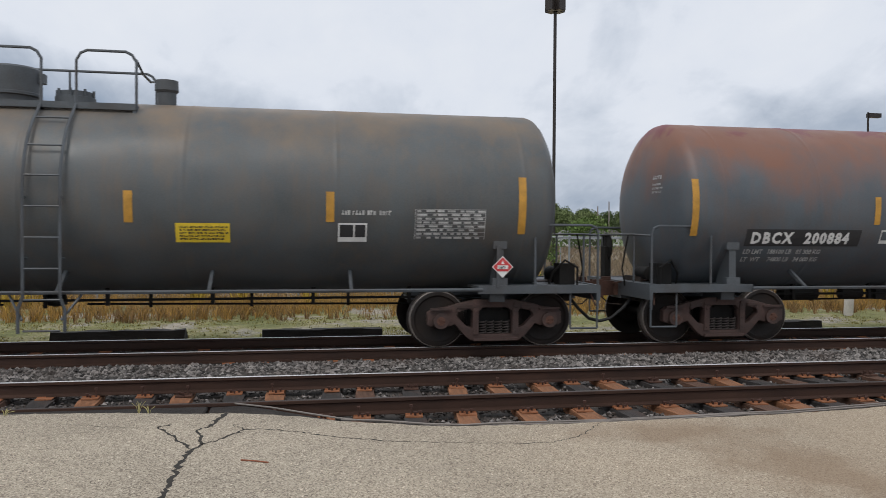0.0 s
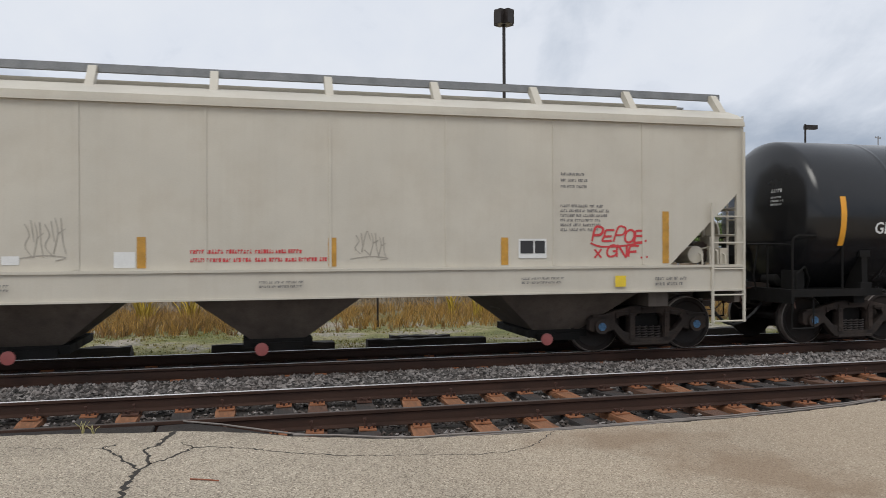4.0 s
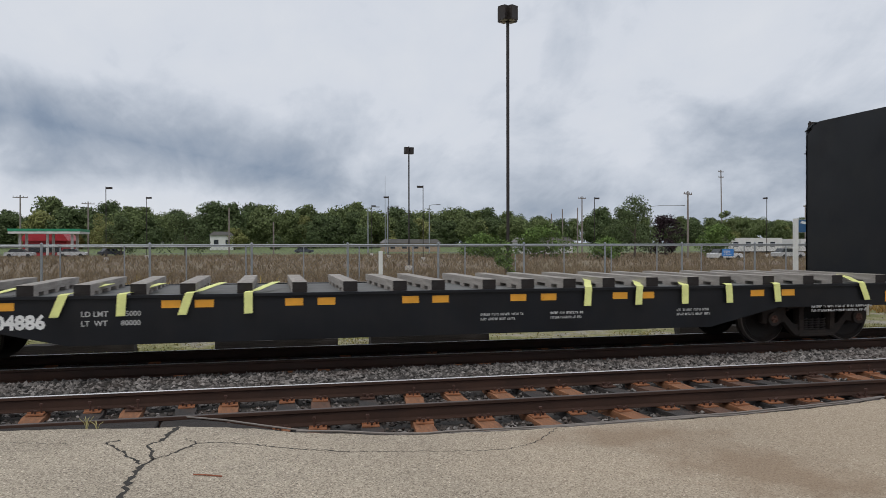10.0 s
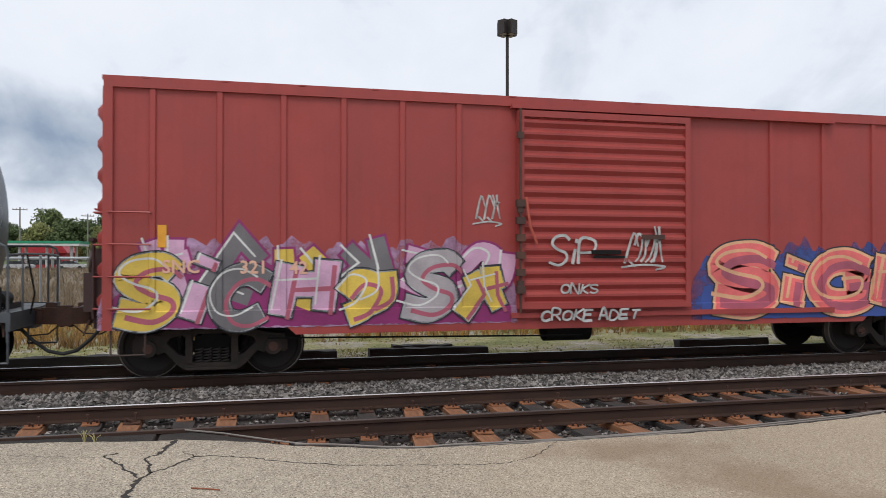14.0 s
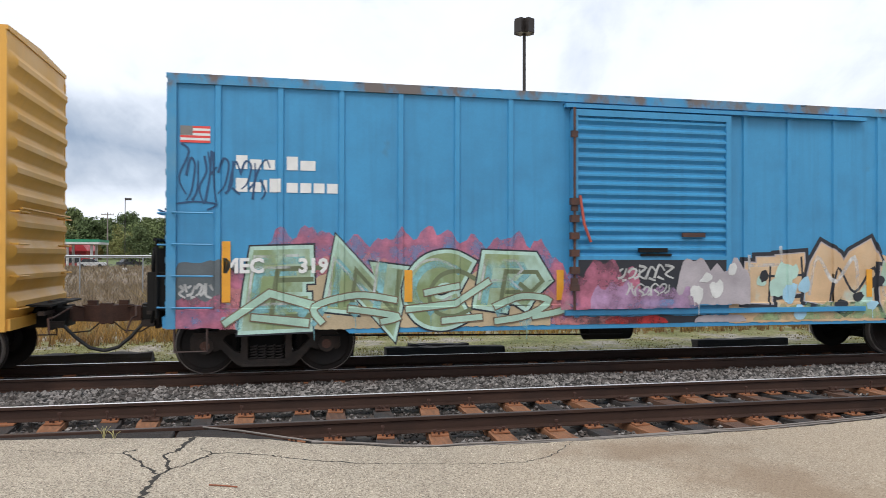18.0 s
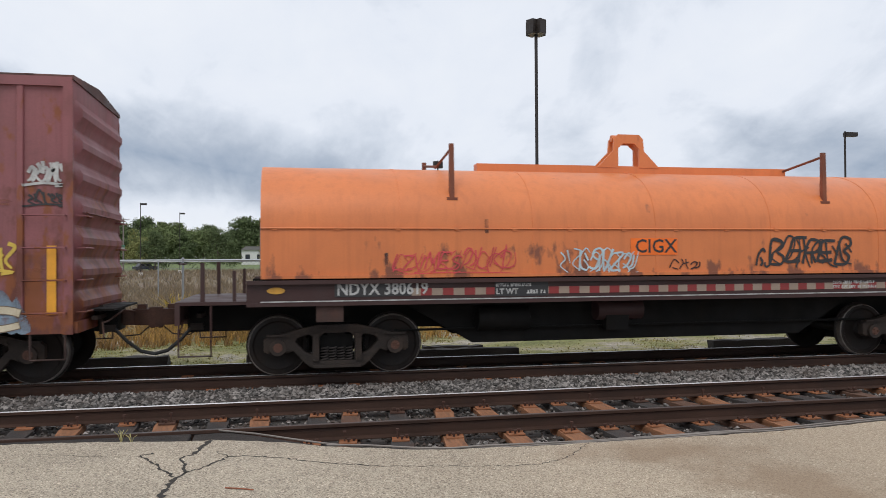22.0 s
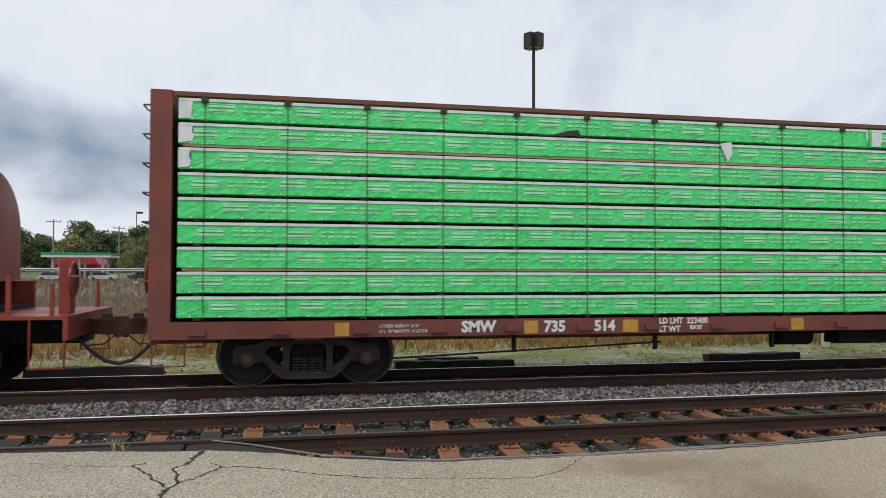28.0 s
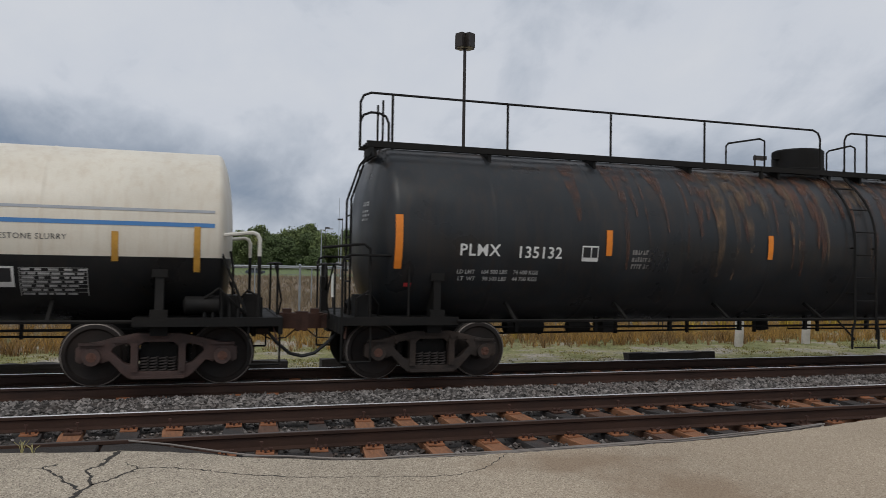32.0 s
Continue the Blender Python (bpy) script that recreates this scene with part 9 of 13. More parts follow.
    graffiti_word(car, "ARSNIC", xa + 0.05, xb, 0.72, 1.95, lift(wall, 0.009), 0.34, [(SPRAY["INK"], 0.075), (SPRAY["WHITE"], 0.045), (SPRAY["ARCTIC"], 0.006), (SPRAY["SEA"], 0.0, 0.06, -0.07, 0.30), (SPRAY["MISTCYAN"], 0.0, -0.07, -0.03, 0.25), (SPRAY["SKY"], 0.0, -0.10, 0.09, 0.09)], 49, 2, cc, 0.14, 0.08)
    spots(car, 26, xa + 0.4, xb - 0.3, 0.8, 1.25, 0.02, 0.06, 54, SPRAY["DEEP"], lift(wall, 0.022))
    paint(car, bars(5.38, 2.81, 1, 0.11, 0.88, 1.5, 52), M_BLACKINK, front, "stencil")
    # black owner's panel with plain white blocks
    x0, x1, z0, z1 = 4.79, 6.76, 3.59, 4.12
    paint(car, quads(bm_new(), [(x0, x1, z0, z1)]), M_BLACKINK, front, "owner_panel", label="black panel with white block shapes")
    bm = bm_new()
    w, e = (x1 - x0) / 3, (z1 - z0) / 0.52
    for i in range(3):
        p = x0 + w * i + 0.05
        quads(bm, [(p + 0.03, p + w - 0.12, z1 - 0.25 * e, z1 - 0.09 * e), (p + 0.03, p + w - 0.12, z1 - 0.43 * e, z1 - 0.28 * e)])
    paint(car, bm, M_WHITE, lift(front, 0.004), "owner_panel")
    paint(car, letters("Rail car Pooling", 0.165, 4.83, 3.30, 0.003, 1.05, 0.2), M_BLACKINK, front, "stencil")
    paint(car, letters("Experts", 0.165, 5.37, 3.05, 0.003, 1.05, 0.2), M_BLACKINK, front, "stencil")
    square_plate(car, 5.54, 5.99, 1.23, 1.51, lift(front, 0.02))
    # long track beam along the roof edge, and the hatch box that ends it
    bm = bm_new(); box(bm, xl + 2.0, 5.60, -1.58, -1.50, 4.80, 4.90); part("door_track", bm, M_BOXYELLOW, car)
    bm = bm_new(); box(bm, 4.69, 5.44, -1.56, -1.50, 4.36, 4.80); bevel_all(bm, 0.01); hatch = part("hatch_box", bm, M_BOXYELLOW, car)
    bm = bm_new(); box(bm, 4.82, 4.95, -1.60, -1.55, 4.42, 4.54); part("hatch_lock", bm, M_BLACKGEAR, hatch)
    corner_strip(car, [-6.86, 6.88], 1.20, 2.08, lift(front, 0.03))
    corner_strip(car, [-4.67, -2.29, 2.53, 4.71, -2.31], 1.15, 1.62, lift(front, 0.014))
    dd = faceted_side(-1.625)
    corner_strip(car, [-0.50], 1.45, 1.95, dd)
    cloud(car, -0.42, 0.55, 3.05, 3.38, 0.08, 55, SPRAY["MISTINK"], dd)
    tag(car, "BOKg", -0.34, 3.02, 0.92, 0.36, M_WHITEOLD, lift(dd, 0.002), 0.042, 46); paint(car, scrawl(-0.40, 2.98, 1.0, 0.46, 56, 0.016, 6), M_WHITEOLD, lift(dd, 0.004), "graffiti")
    for i, ch in enumerate("BgKe"):
        tag(car, ch, 0.99 + 0.05 * (i % 2), 3.12 - 0.33 * i, 0.32, 0.34, M_WHITEOLD, dd, 0.028, 47 + i)
    paint(car, scrawl(-0.78, 1.22, 0.5, 0.15, 48, 0.05, 3), M_WHITEOLD, dd, "graffiti")
    paint(car, quads(bm_new(), [(-0.26, -0.05, 1.62, 1.82)]), M_WHITE, dd, "sticker")
    paint(car, bars(-0.75, 2.44, 1, 0.05, 1.3, 1.6, 49), M_WHITEOLD, dd, "stencil")
    paint(car, bars(0.98, 2.14, 6, 0.05, 0.35, 2.6, 50), M_WHITEOLD, dd, "stencil")
    paint(car, bars(6.23, 2.63, 7, 0.035, 0.5, 2.2, 51), M_GREYINK, front, "stencil")
    square_plate(car, -1.33, -1.00, 3.00, 3.25, dd, M_DOORBLACK)
    square_plate(car, 0.20, 0.70, 1.58, 1.72, dd, M_DOORBLACK)
    return car


M_GBLUELOGO, M_GREDLOGO = decal("emblem_blue", (0.04, 0.15, 0.55)), decal("emblem_red", (0.70, 0.07, 0.06))


def build_blue_box():
    car, c, half = new_car("box_car", "sky blue box car with white globe emblem and graffiti", "box car", 151.00, 168.27)
    xl, xr = -7.58, 7.62
    ribs = [-6.89, -6.01, -5.12, -4.23, -3.35, -2.49] + [1.63, 2.47, 3.37, 4.27, 5.17, 6.07, 6.97]
    box_car(car, half, xl, xr, 0.70, 4.39, M_BOXBLUE, M_BOXBLUE, M_ROOFBLUE, (-6.20, 6.00), "rust", ribs, None, end_ribs=10, press=0.05, chord=0.14, m_chord=M_ROOFBLUE)
    a, b = -1.51, 1.28
    slide_door(car, a, b, 1.0, 4.12, 1.50, M_BOXBLUE, 20)
    wall, cc = posted_side(ribs, 0.10, 0.035), ()
    front = lift(wall, 0.006)
    # globe: a ring with curved meridians and parallels, and a plain bar across
    cx, cz, R = 5.62, 3.05, 0.99
    bm = bm_new()
    def ribbon(pts, w):
        last = None
        for i, p in enumerate(pts):
            q, o = pts[min(i + 1, len(pts) - 1)], pts[max(i - 1, 0)]
            d = Vector((q[0] - o[0], q[1] - o[1])).normalized()
            cur = [bm.verts.new((p[0] - d.y * w, 0, p[1] + d.x * w)), bm.verts.new((p[0] + d.y * w, 0, p[1] - d.x * w))]
            if last:
                bm.faces.new((last[0], last[1], cur[1], cur[0]))
            last = cur
    an = np.linspace(0, 2 * math.pi, 61)
    ribbon([(cx + R * math.cos(t) * 0.95, cz + R * math.sin(t)) for t in an], 0.035)
    for sg in (-1, 1):
        ribbon([(cx, cz + sg * R * q) for q in (0.23, 0.6, 1.0)], 0.026)
        for ex, ez, mz in ((0.86, 0.375, 0.23), (0.72, 0.625, 0.41), (0.52, 0.78, 0.615), (0.32, 0.91, 0.81)):
            ribbon([(cx + R * 0.95 * ex * u, cz + sg * R * (mz + (ez - mz) * u * u)) for u in np.linspace(-1, 1, 17)], 0.024)
    paint(car, bm, M_WHITE, front, "globe_emblem", label="white globe outline emblem")
    bm = bm_new()
    for x0, x1 in ((-0.80, -0.56), (-0.51, -0.27), (-0.22, 0.03), (0.12, 0.42), (0.47, 0.82)):
        quads(bm, [(cx + x0, cx + x1, cz - 0.075, cz + 0.105)])
    paint(car, bm, M_WHITE, lift(front, 0.003), "owner_mark")
    for p, z, hs in ((-6.64, 3.05, (1.0, 0.72, 0.72)), (-5.92, 3.05, (1.0, 0.72)), (-6.64, 2.72, (1.0, 0.72, 0.9, 1.0)), (-5.92, 2.72, (0.72, 0.72, 0.72, 0.72))):
        bm = bm_new()
        for hh in hs:
            w = 0.16 if hh != 0.9 and len(hs) > 2 or hh == 1.0 else (0.22 if len(hs) == 2 else 0.05)
            quads(bm, [(p, p + w, z, z + 0.2 * hh)])
            p += w + 0.035
        paint(car, bm, M_WHITE, front, "owner_mark", label="plain white block marks")
    x0, x1, z0, z1 = -7.41, -7.00, 3.41, 3.65
    paint(car, quads(bm_new(), [(x0, x1, z0 + (z1 - z0) * i / 7, z0 + (z1 - z0) * (i + 1) / 7) for i in range(0, 7, 2)]), M_GREDLOGO, front, "flag")
    paint(car, quads(bm_new(), [(x0, x1, z0 + (z1 - z0) * i / 7, z0 + (z1 - z0) * (i + 1) / 7) for i in range(1, 7, 2)]), M_WHITE, front, "flag")
    paint(car, quads(bm_new(), [(x0, x0 + 0.17, z0 + (z1 - z0) * 0.45, z1)]), M_GREYINK, lift(front, 0.003), "flag")
    paint(car, scrawl(-7.48, 2.55, 0.55, 0.85, 61, 0.03, 4), M_INKBLUE, front, "graffiti")
    paint(car, scrawl(-6.91, 2.64, 0.65, 0.6, 62, 0.03, 4), M_INKBLUE, front, "graffiti")
    # dark repainted foot and the sprayed pieces on it
    xa, xb = -6.76, -1.74
    cloud(car, xl + 0.03, xa + 0.2, 1.02, 1.72, 0.03, 62, SPRAY["SLATE"], lift(wall, 0.0005), cc, 0.02, 1.0)
    cloud(car, xl + 0.03, xa + 0.5, 0.74, 1.20, 0.10, 61, SPRAY["MISTROSE"], lift(wall, 0.0010), cc, 0.02, 2.0)
    paint(car, scrawl(xl + 0.15, 1.18, 0.45, 0.22, 73, 0.04, 4), M_WHITEOLD, lift(wall, 0.003), "graffiti")
    cloud(car, xa - 0.1, xb + 0.3, 0.72, 2.10, 0.14, 63, SPRAY["MISTROSE"], lift(wall, 0.0012), cc, 0.02, 2.5)
    cloud(car, xa, xb + 0.1, 0.72, 1.72, 0.10, 60, SPRAY["MISTPINK"], lift(wall, 0.0016), cc, 0.02, 2.5)
    cloud(car, xa + 0.6, xb - 0.1, 0.70, 1.55, 0.08, 64, SPRAY["SAND"], lift(wall, 0.002), cc)
    graffiti_word(car, "ENCR", xa + 0.25, xb - 0.15, 0.72, 1.90, lift(wall, 0.003), 0.50, [(SPRAY["INK"], 0.06), (SPRAY["FERNPALE"], 0.035), (SPRAY["FERN"], -0.02), (SPRAY["MISTCYAN"], 0.0, -0.10, 0.06, 0.22), (SPRAY["MOSS"], 0.0, 0.15, -0.05, 0.14), (SPRAY["MISTWHITE"], 0.0, -0.18, 0.13, 0.08)], 65, 0, cc, 0.05, 0.09)
    spots(car, 22, xa - 0.1, xb, 0.80, 1.1, 0.03, 0.10, 59, SPRAY["MISTCYAN"], lift(wall, 0.012))
    graffiti_word(car, "aceh", xa - 0.1, xb + 0.1, 0.76, 1.30, lift(wall, 0.0135), 0.09, [(SPRAY["BRONZE"], 0.018), (SPRAY["MINT"], 0.0)], 58, 0, cc, 0.3, 0.3)
    xa, xb = 1.56, 6.84
    cloud(car, xa - 0.25, xb + 0.05, 0.68, 1.82, 0.05, 66, SPRAY["CLAY"], lift(wall, 0.001), cc)
    graffiti_word(car, "HMLJ", xa + 0.05, xb - 0.2, 0.72, 1.92, lift(wall, 0.002), 0.56, [(SPRAY["INK"], 0.085), (SPRAY["PALEGREY"], 0.02), (SPRAY["CLAY"], 0.0), (SPRAY["INK"], 0.0, 0.22, -0.04, 0.07), (SPRAY["MISTWHITE"], 0.0, -0.18, 0.14, 0.10)], 67, 0, cc, 0.03, 0.05, loose=True)
    spots(car, 9, xa + 0.2, xb - 0.8, 0.85, 1.75, 0.09, 0.20, 57, SPRAY["FERNPALE"], lift(wall, 0.0105)); spots(car, 7, xa + 0.3, xb - 0.8, 0.75, 1.5, 0.08, 0.16, 56, SPRAY["SKY"], lift(wall, 0.0112))
    spots(car, 8, xa, xb - 0.6, 0.74, 1.5, 0.07, 0.17, 55, SPRAY["INK"], lift(wall, 0.0118))
    cloud(car, xa + 0.2, xb - 0.1, 0.72, 1.0, 0.06, 71, SPRAY["MISTGREEN"], lift(wall, 0.011), (), 0.02, 2.5)
    bm = bm_new(); poly(bm, [(6.05, 1.1), (6.42, 1.95), (6.62, 1.1)]); paint(car, bm, SPRAY["INK"], lift(wall, 0.0115), "graffiti")
    bm = bm_new(); poly(bm, [(6.12, 1.1), (6.42, 1.85), (6.58, 1.1)]); paint(car, bm, SPRAY["CLAY"], lift(wall, 0.0125), "graffiti")
    for x0, x1, key, d in ((a - 0.25, b + 0.35, "INK", 0.001), (a - 0.25, a + 1.0, "MISTPINK", 0.002), (a + 0.6, a + 1.7, "MISTRED", 0.003), (b - 0.6, b + 0.35, "PALEGREY", 0.002)):
        cloud(car, x0, x1, 0.705, 0.83, 0.015, int(x0 * 40) + 700, SPRAY[key], lift(wall, d), cc, 0.01, 0.6)
    dd = faceted_side(-1.625)
    paint(car, quads(bm_new(), [(a + 0.05, b - 0.05, 1.02, 1.78)]), SPRAY["INK"], lambda x, z: -1.622, "repainted_panel")
    cloud(car, a - 0.2, a + 1.2, 0.95, 1.60, 0.16, 68, SPRAY["MISTROSE"], lift(dd, 0.003), (), 0.02, 2.5)
    cloud(car, a + 0.3, a + 2.2, 0.95, 1.30, 0.10, 72, SPRAY["MISTLILAC"], lift(dd, 0.005), (), 0.02, 2.5)
    cloud(car, b - 1.0, b + 0.35, 1.0, 1.72, 0.14, 69, SPRAY["PALEGREY"], lift(dd, 0.003), (), 0.02, 2.0)
    spots(car, 7, b - 0.9, b + 0.3, 1.1, 1.6, 0.05, 0.13, 75, SPRAY["WHITE"], lift(dd, 0.007))
    paint(car, scrawl(-0.75, 1.40, 0.95, 0.24, 66, 0.04, 6), M_WHITEOLD, lift(dd, 0.007), "graffiti")
    paint(car, scrawl(-0.6, 1.16, 0.7, 0.20, 67, 0.03, 5), M_WHITEOLD, lift(dd, 0.007), "graffiti")
    cloud(car, 6.84, 7.58, 0.75, 1.85, 0.12, 70, M_GLAVENDER, lift(wall, 0.0125))
    spots(car, 5, 7.0, 7.45, 0.95, 1.7, 0.07, 0.14, 76, SPRAY["SALMON"], lift(wall, 0.014))
    spots(car, 5, 6.95, 7.5, 0.9, 1.7, 0.04, 0.08, 77, SPRAY["SLATE"], lift(wall, 0.0155))
    paint(car, letters("MEC", 0.21, -6.82, 1.55, 0.012), M_WHITE, lift(front, 0.014), "reporting_mark")
    paint(car, letters("319", 0.21, -5.75, 1.55, 0.012), M_WHITE, lift(front, 0.014), "car_number")
    corner_strip(car, [-6.77, 6.79], 1.12, 2.00, lift(front, 0.014))
    corner_strip(car, [-4.11, -1.67, 1.58, 4.06], 1.10, 1.58, lift(front, 0.014))
    square_plate(car, 6.15, 6.66, 1.18, 1.49, lift(front, 0.014))
    paint(car, quads(bm_new(), [(5.22, 5.95, 1.42, 1.86)]), M_BLACKINK, lift(front, 0.014), "stencil_panel")
    paint(car, bars(5.33, 1.76, 4, 0.06, 0.6, 1.7, 67), M_WHITEOLD, lift(front, 0.018), "stencil")
    return car


M_INKBLUE, M_GLAVENDER = decal("dark_blue_spray", (0.02, 0.07, 0.16)), decal("spray_paint_lavender", (0.38, 0.36, 0.55))


M_RUSTDARK = surface("dark_rusted_steel", (0.045, 0.026, 0.022), 0.8, 0, 0.3, 4, 50, 0.1, stain=(0.13, 0.05, 0.03), stain_amount=0.5)


M_DOORRUST = surface("rust_scabbed_maroon_panel", (0.15, 0.055, 0.048), 0.7, 0, 0.25, 1.2, 50, 0.12, stain=(0.05, 0.026, 0.02), stain_amount=0.6, streak=0.3, patch=(0.045, 0.022, 0.018), patch_at=0.55, patch_scale=2.6, patch_soft=0.2, flecks=((0.26, 0.085, 0.03), 0.60, 4.0, None))


def plug_door(car, x0, x1, z0, z1, y):
    """A heavy plug door: plain upper panels, lock gear and bars below, dark with rust and painted shadow, two
    full-height lock rods.
    """
    bm = bm_new(); box(bm, x0, x1, -y - 0.07, -y + 0.01, z0, z1)
    door = part("door", bm, M_DOORMAROON, car)
    f = lambda q: x0 + (x1 - x0) * q
    for a, b in ((x0, x0 + 0.13), (x1 - 0.13, x1)):
        bm = bm_new(); box(bm, a, b, -y - 0.12, -y - 0.069, z0, z1); bevel_all(bm, 0.012); part("door_stile", bm, M_DOORMAROON, door)
    bm = bm_new(); box(bm, x0 + 0.131, x1 - 0.131, -y - 0.075, -y - 0.069, 1.0, 2.30); part("lower_panel", bm, M_DOORRUST, door, "rust-scabbed lower door panel")
    # thin rails take a darker brown: rust plus the bars' shadows, in one colour
    for z, h, a, b, d in ((4.08, 0.06, 0, 1, 0.10), (3.20, 0.05, 0.05, 0.95, 0.11), (2.65, 0.025, 0.05, 0.95, 0.10), (2.33, 0.045, 0.05, 0.95, 0.12), (1.97, 0.025, 0.05, 0.95, 0.10), (1.62, 0.025, 0.2, 0.8, 0.10), (1.35, 0.025, 0.05, 0.95, 0.10), (1.12, 0.05, 0.05, 0.95, 0.115), (0.99, 0.04, 0, 1, 0.10)):
        bm = bm_new(); box(bm, f(a), f(b), -y - d, -y - 0.069, z - h, z + h); bevel_all(bm, 0.008); part("door_rail", bm, M_DOORMAROON if h > 0.03 else M_RUSTDARK, door)
    for q in (0.195, 0.825):
        bm = bm_new(); rod(bm, (f(q), -y - 0.15, z0 - 0.08), (f(q), -y - 0.15, z1 + 0.06), 0.022, 7)
        for z in (1.05, 1.5, 2.33, 3.2, 4.05):
            box(bm, f(q) - 0.045, f(q) + 0.045, -y - 0.175, -y - 0.10, z - 0.04, z + 0.04)
        part("lock_rod", bm, M_RUSTDARK, door)
    bm = bm_new(); box(bm, f(0.47), f(0.545), -y - 0.115, -y - 0.069, 2.36, 3.17); bevel_all(bm, 0.01); part("centre_stiffener", bm, M_DOORMAROON, door)
    bm = bm_new(); box(bm, f(0.42), f(0.57), -y - 0.125, -y - 0.069, 1.66, 2.28); bevel_all(bm, 0.012); part("gear_cover", bm, M_DOORMAROON, door)
    bm = bm_new(); box(bm, f(0.485), f(0.53), -y - 0.17, -y - 0.11, 2.42, 2.62); pipe(bm, [(f(0.507), -y - 0.16, 2.45), (f(0.507), -y - 0.19, 2.2), (f(0.53), -y - 0.17, 1.78)], 0.02, 6); part("lock_lever", bm, M_RUSTDARK, door)
    bm = bm_new(); box(bm, f(0.545), f(0.565), -y - 0.16, -y - 0.12, 1.42, 2.06); part("pull_handle", bm, M_RUSTDARK, door)
    for z in (3.55, 1.55):   # hinged catches on both edges
        for x in (x0 - 0.02, x1 - 0.03):
            bm = bm_new(); box(bm, x, x + 0.06, -y - 0.16, -y - 0.05, z - 0.09, z + 0.09); bevel_all(bm, 0.01); part("catch", bm, M_RUSTDARK, door)
    bm = bm_new(); pipe(bm, [(x0 + 0.02, -y - 0.14, 1.3), (x0 + 0.04, -y - 0.15, 1.02), (x0 + 0.2, -y - 0.15, 0.97), (x1 - 0.2, -y - 0.15, 1.0), (x1 - 0.03, -y - 0.14, 1.1), (x1 - 0.01, -y - 0.13, 2.6)], 0.024, 6); part("guide_bar", bm, M_RUSTDARK, door)
    bm = bm_new(); box(bm, x0 - 0.1, x1 + 0.5, -y - 0.12, -y + 0.02, z0 - 0.14, z0 - 0.06); part("door_track", bm, M_DOORMAROON, car)


def build_maroon_box():
    car, c, half = new_car("box_car", "faded maroon box car with yellow letters and rust", "box car", 168.27, 185.30)
    xl, xr = -7.50, 7.63
    ribs = [-6.83, -6.08, -4.60, -3.87, -3.17] + [1.67, 2.49, 3.24, 3.98, 4.71, 6.22, 6.96]
    r2 = ribs[4]
    ribs += [r2 + 0.95]
    box_car(car, half, xl, xr, 0.72, 4.37, M_BOXMAROON, M_BOXMAROON, M_ROOFDARK, (-6.13, 6.06), "rust", ribs, None)
    bm = bm_new(); box(bm, 5.35, 5.61, -1.55, -1.50, 1.0, 4.12); box(bm, -5.45, -5.17, -1.55, -1.50, 1.0, 4.12); part("wide_post", bm, M_BOXMAROON, car)
    b = 1.39
    plug_door(car, b - 3.05, b, 0.95, 4.15, 1.50)
    wall, cc = posted_side(ribs, 0.10, 0.035, wide=((5.35, 5.61, 1.554), (-5.45, -5.17, 1.554))), ()
    front = lift(wall, 0.006)
    # shield outline
    cx, cz = -5.36, 2.95
    sh = [(-0.62, 0.45), (-0.42, 0.62), (-0.15, 0.50), (0.0, 0.56), (0.15, 0.50), (0.42, 0.62), (0.62, 0.45), (0.52, 0.25), (0.55, -0.15), (0.45, -0.50), (0.22, -0.70), (0.0, -0.80), (-0.22, -0.70), (-0.45, -0.50), (-0.55, -0.15), (-0.52, 0.25)]
    bm = bm_new()
    for i in range(len(sh)):
        p, q = sh[i], sh[(i + 1) % len(sh)]
        poly(bm, [(cx + p[0], cz + p[1]), (cx + q[0], cz + q[1]), (cx + q[0] * 0.91, cz + q[1] * 0.91), (cx + p[0] * 0.91, cz + p[1] * 0.91)])
    paint(car, bm, M_GOLDINK, front, "shield_emblem", label="worn gold shield outline")
    bm = bm_new()
    for zz, n0, w in ((0.22, 9, 0.95), (-0.10, 7, 0.75), (-0.38, 3, 0.3)):
        for i in range(n0):
            p = cx - w / 2 + w * i / n0
            quads(bm, [(p, p + w / n0 * 0.7, cz + zz - 0.07, cz + zz + 0.07)])
    paint(car, bm, M_GOLDWORN, front, "shield_emblem")
    # two spaced rows of large yellow block marks
    xs1 = (2.13, 2.65, 2.98, 3.59, 4.33, 5.05, 5.81, 6.05, 6.46)
    xs2 = (2.23, 2.82, 3.58, 4.33, 5.07, 5.87, 6.41)
    for zz, xs in ((3.18, xs1), (2.60, xs2)):
        for i, x in enumerate(xs):
            w = 0.05 if (zz == 3.18 and i in (1, 7)) else 0.15
            bm = bm_new()
            quads(bm, [(x - w, x + w, zz - 0.19, zz + 0.19)] if w < 0.1 else [(x - w, x - 0.04, zz - 0.19, zz + 0.19), (x + 0.04, x + w, zz - 0.19, zz + 0.19)])
            paint(car, bm, M_GOLDINK, front, "owner_mark")
    paint(car, letters("SNC", 0.23, -6.74, 1.93, 0.014), M_WHITE, front, "reporting_mark")
    paint(car, letters("21", 0.23, -6.63, 1.51, 0.014), M_WHITE, front, "car_number")
    paint(car, letters("03", 0.23, -5.97, 1.51, 0.014), M_WHITE, front, "car_number")
    paint(car, letters("9", 0.23, -5.14, 1.52, 0.014), M_WHITE, front, "car_number")
    paint(car, letters("LD LMT\nLT WT", 0.07, -6.64, 1.32, 0.003), M_WHITE, front, "stencil")
    paint(car, bars(-5.99, 1.40, 2, 0.09, 0.45, 1.5, 71), M_WHITEOLD, front, "stencil")
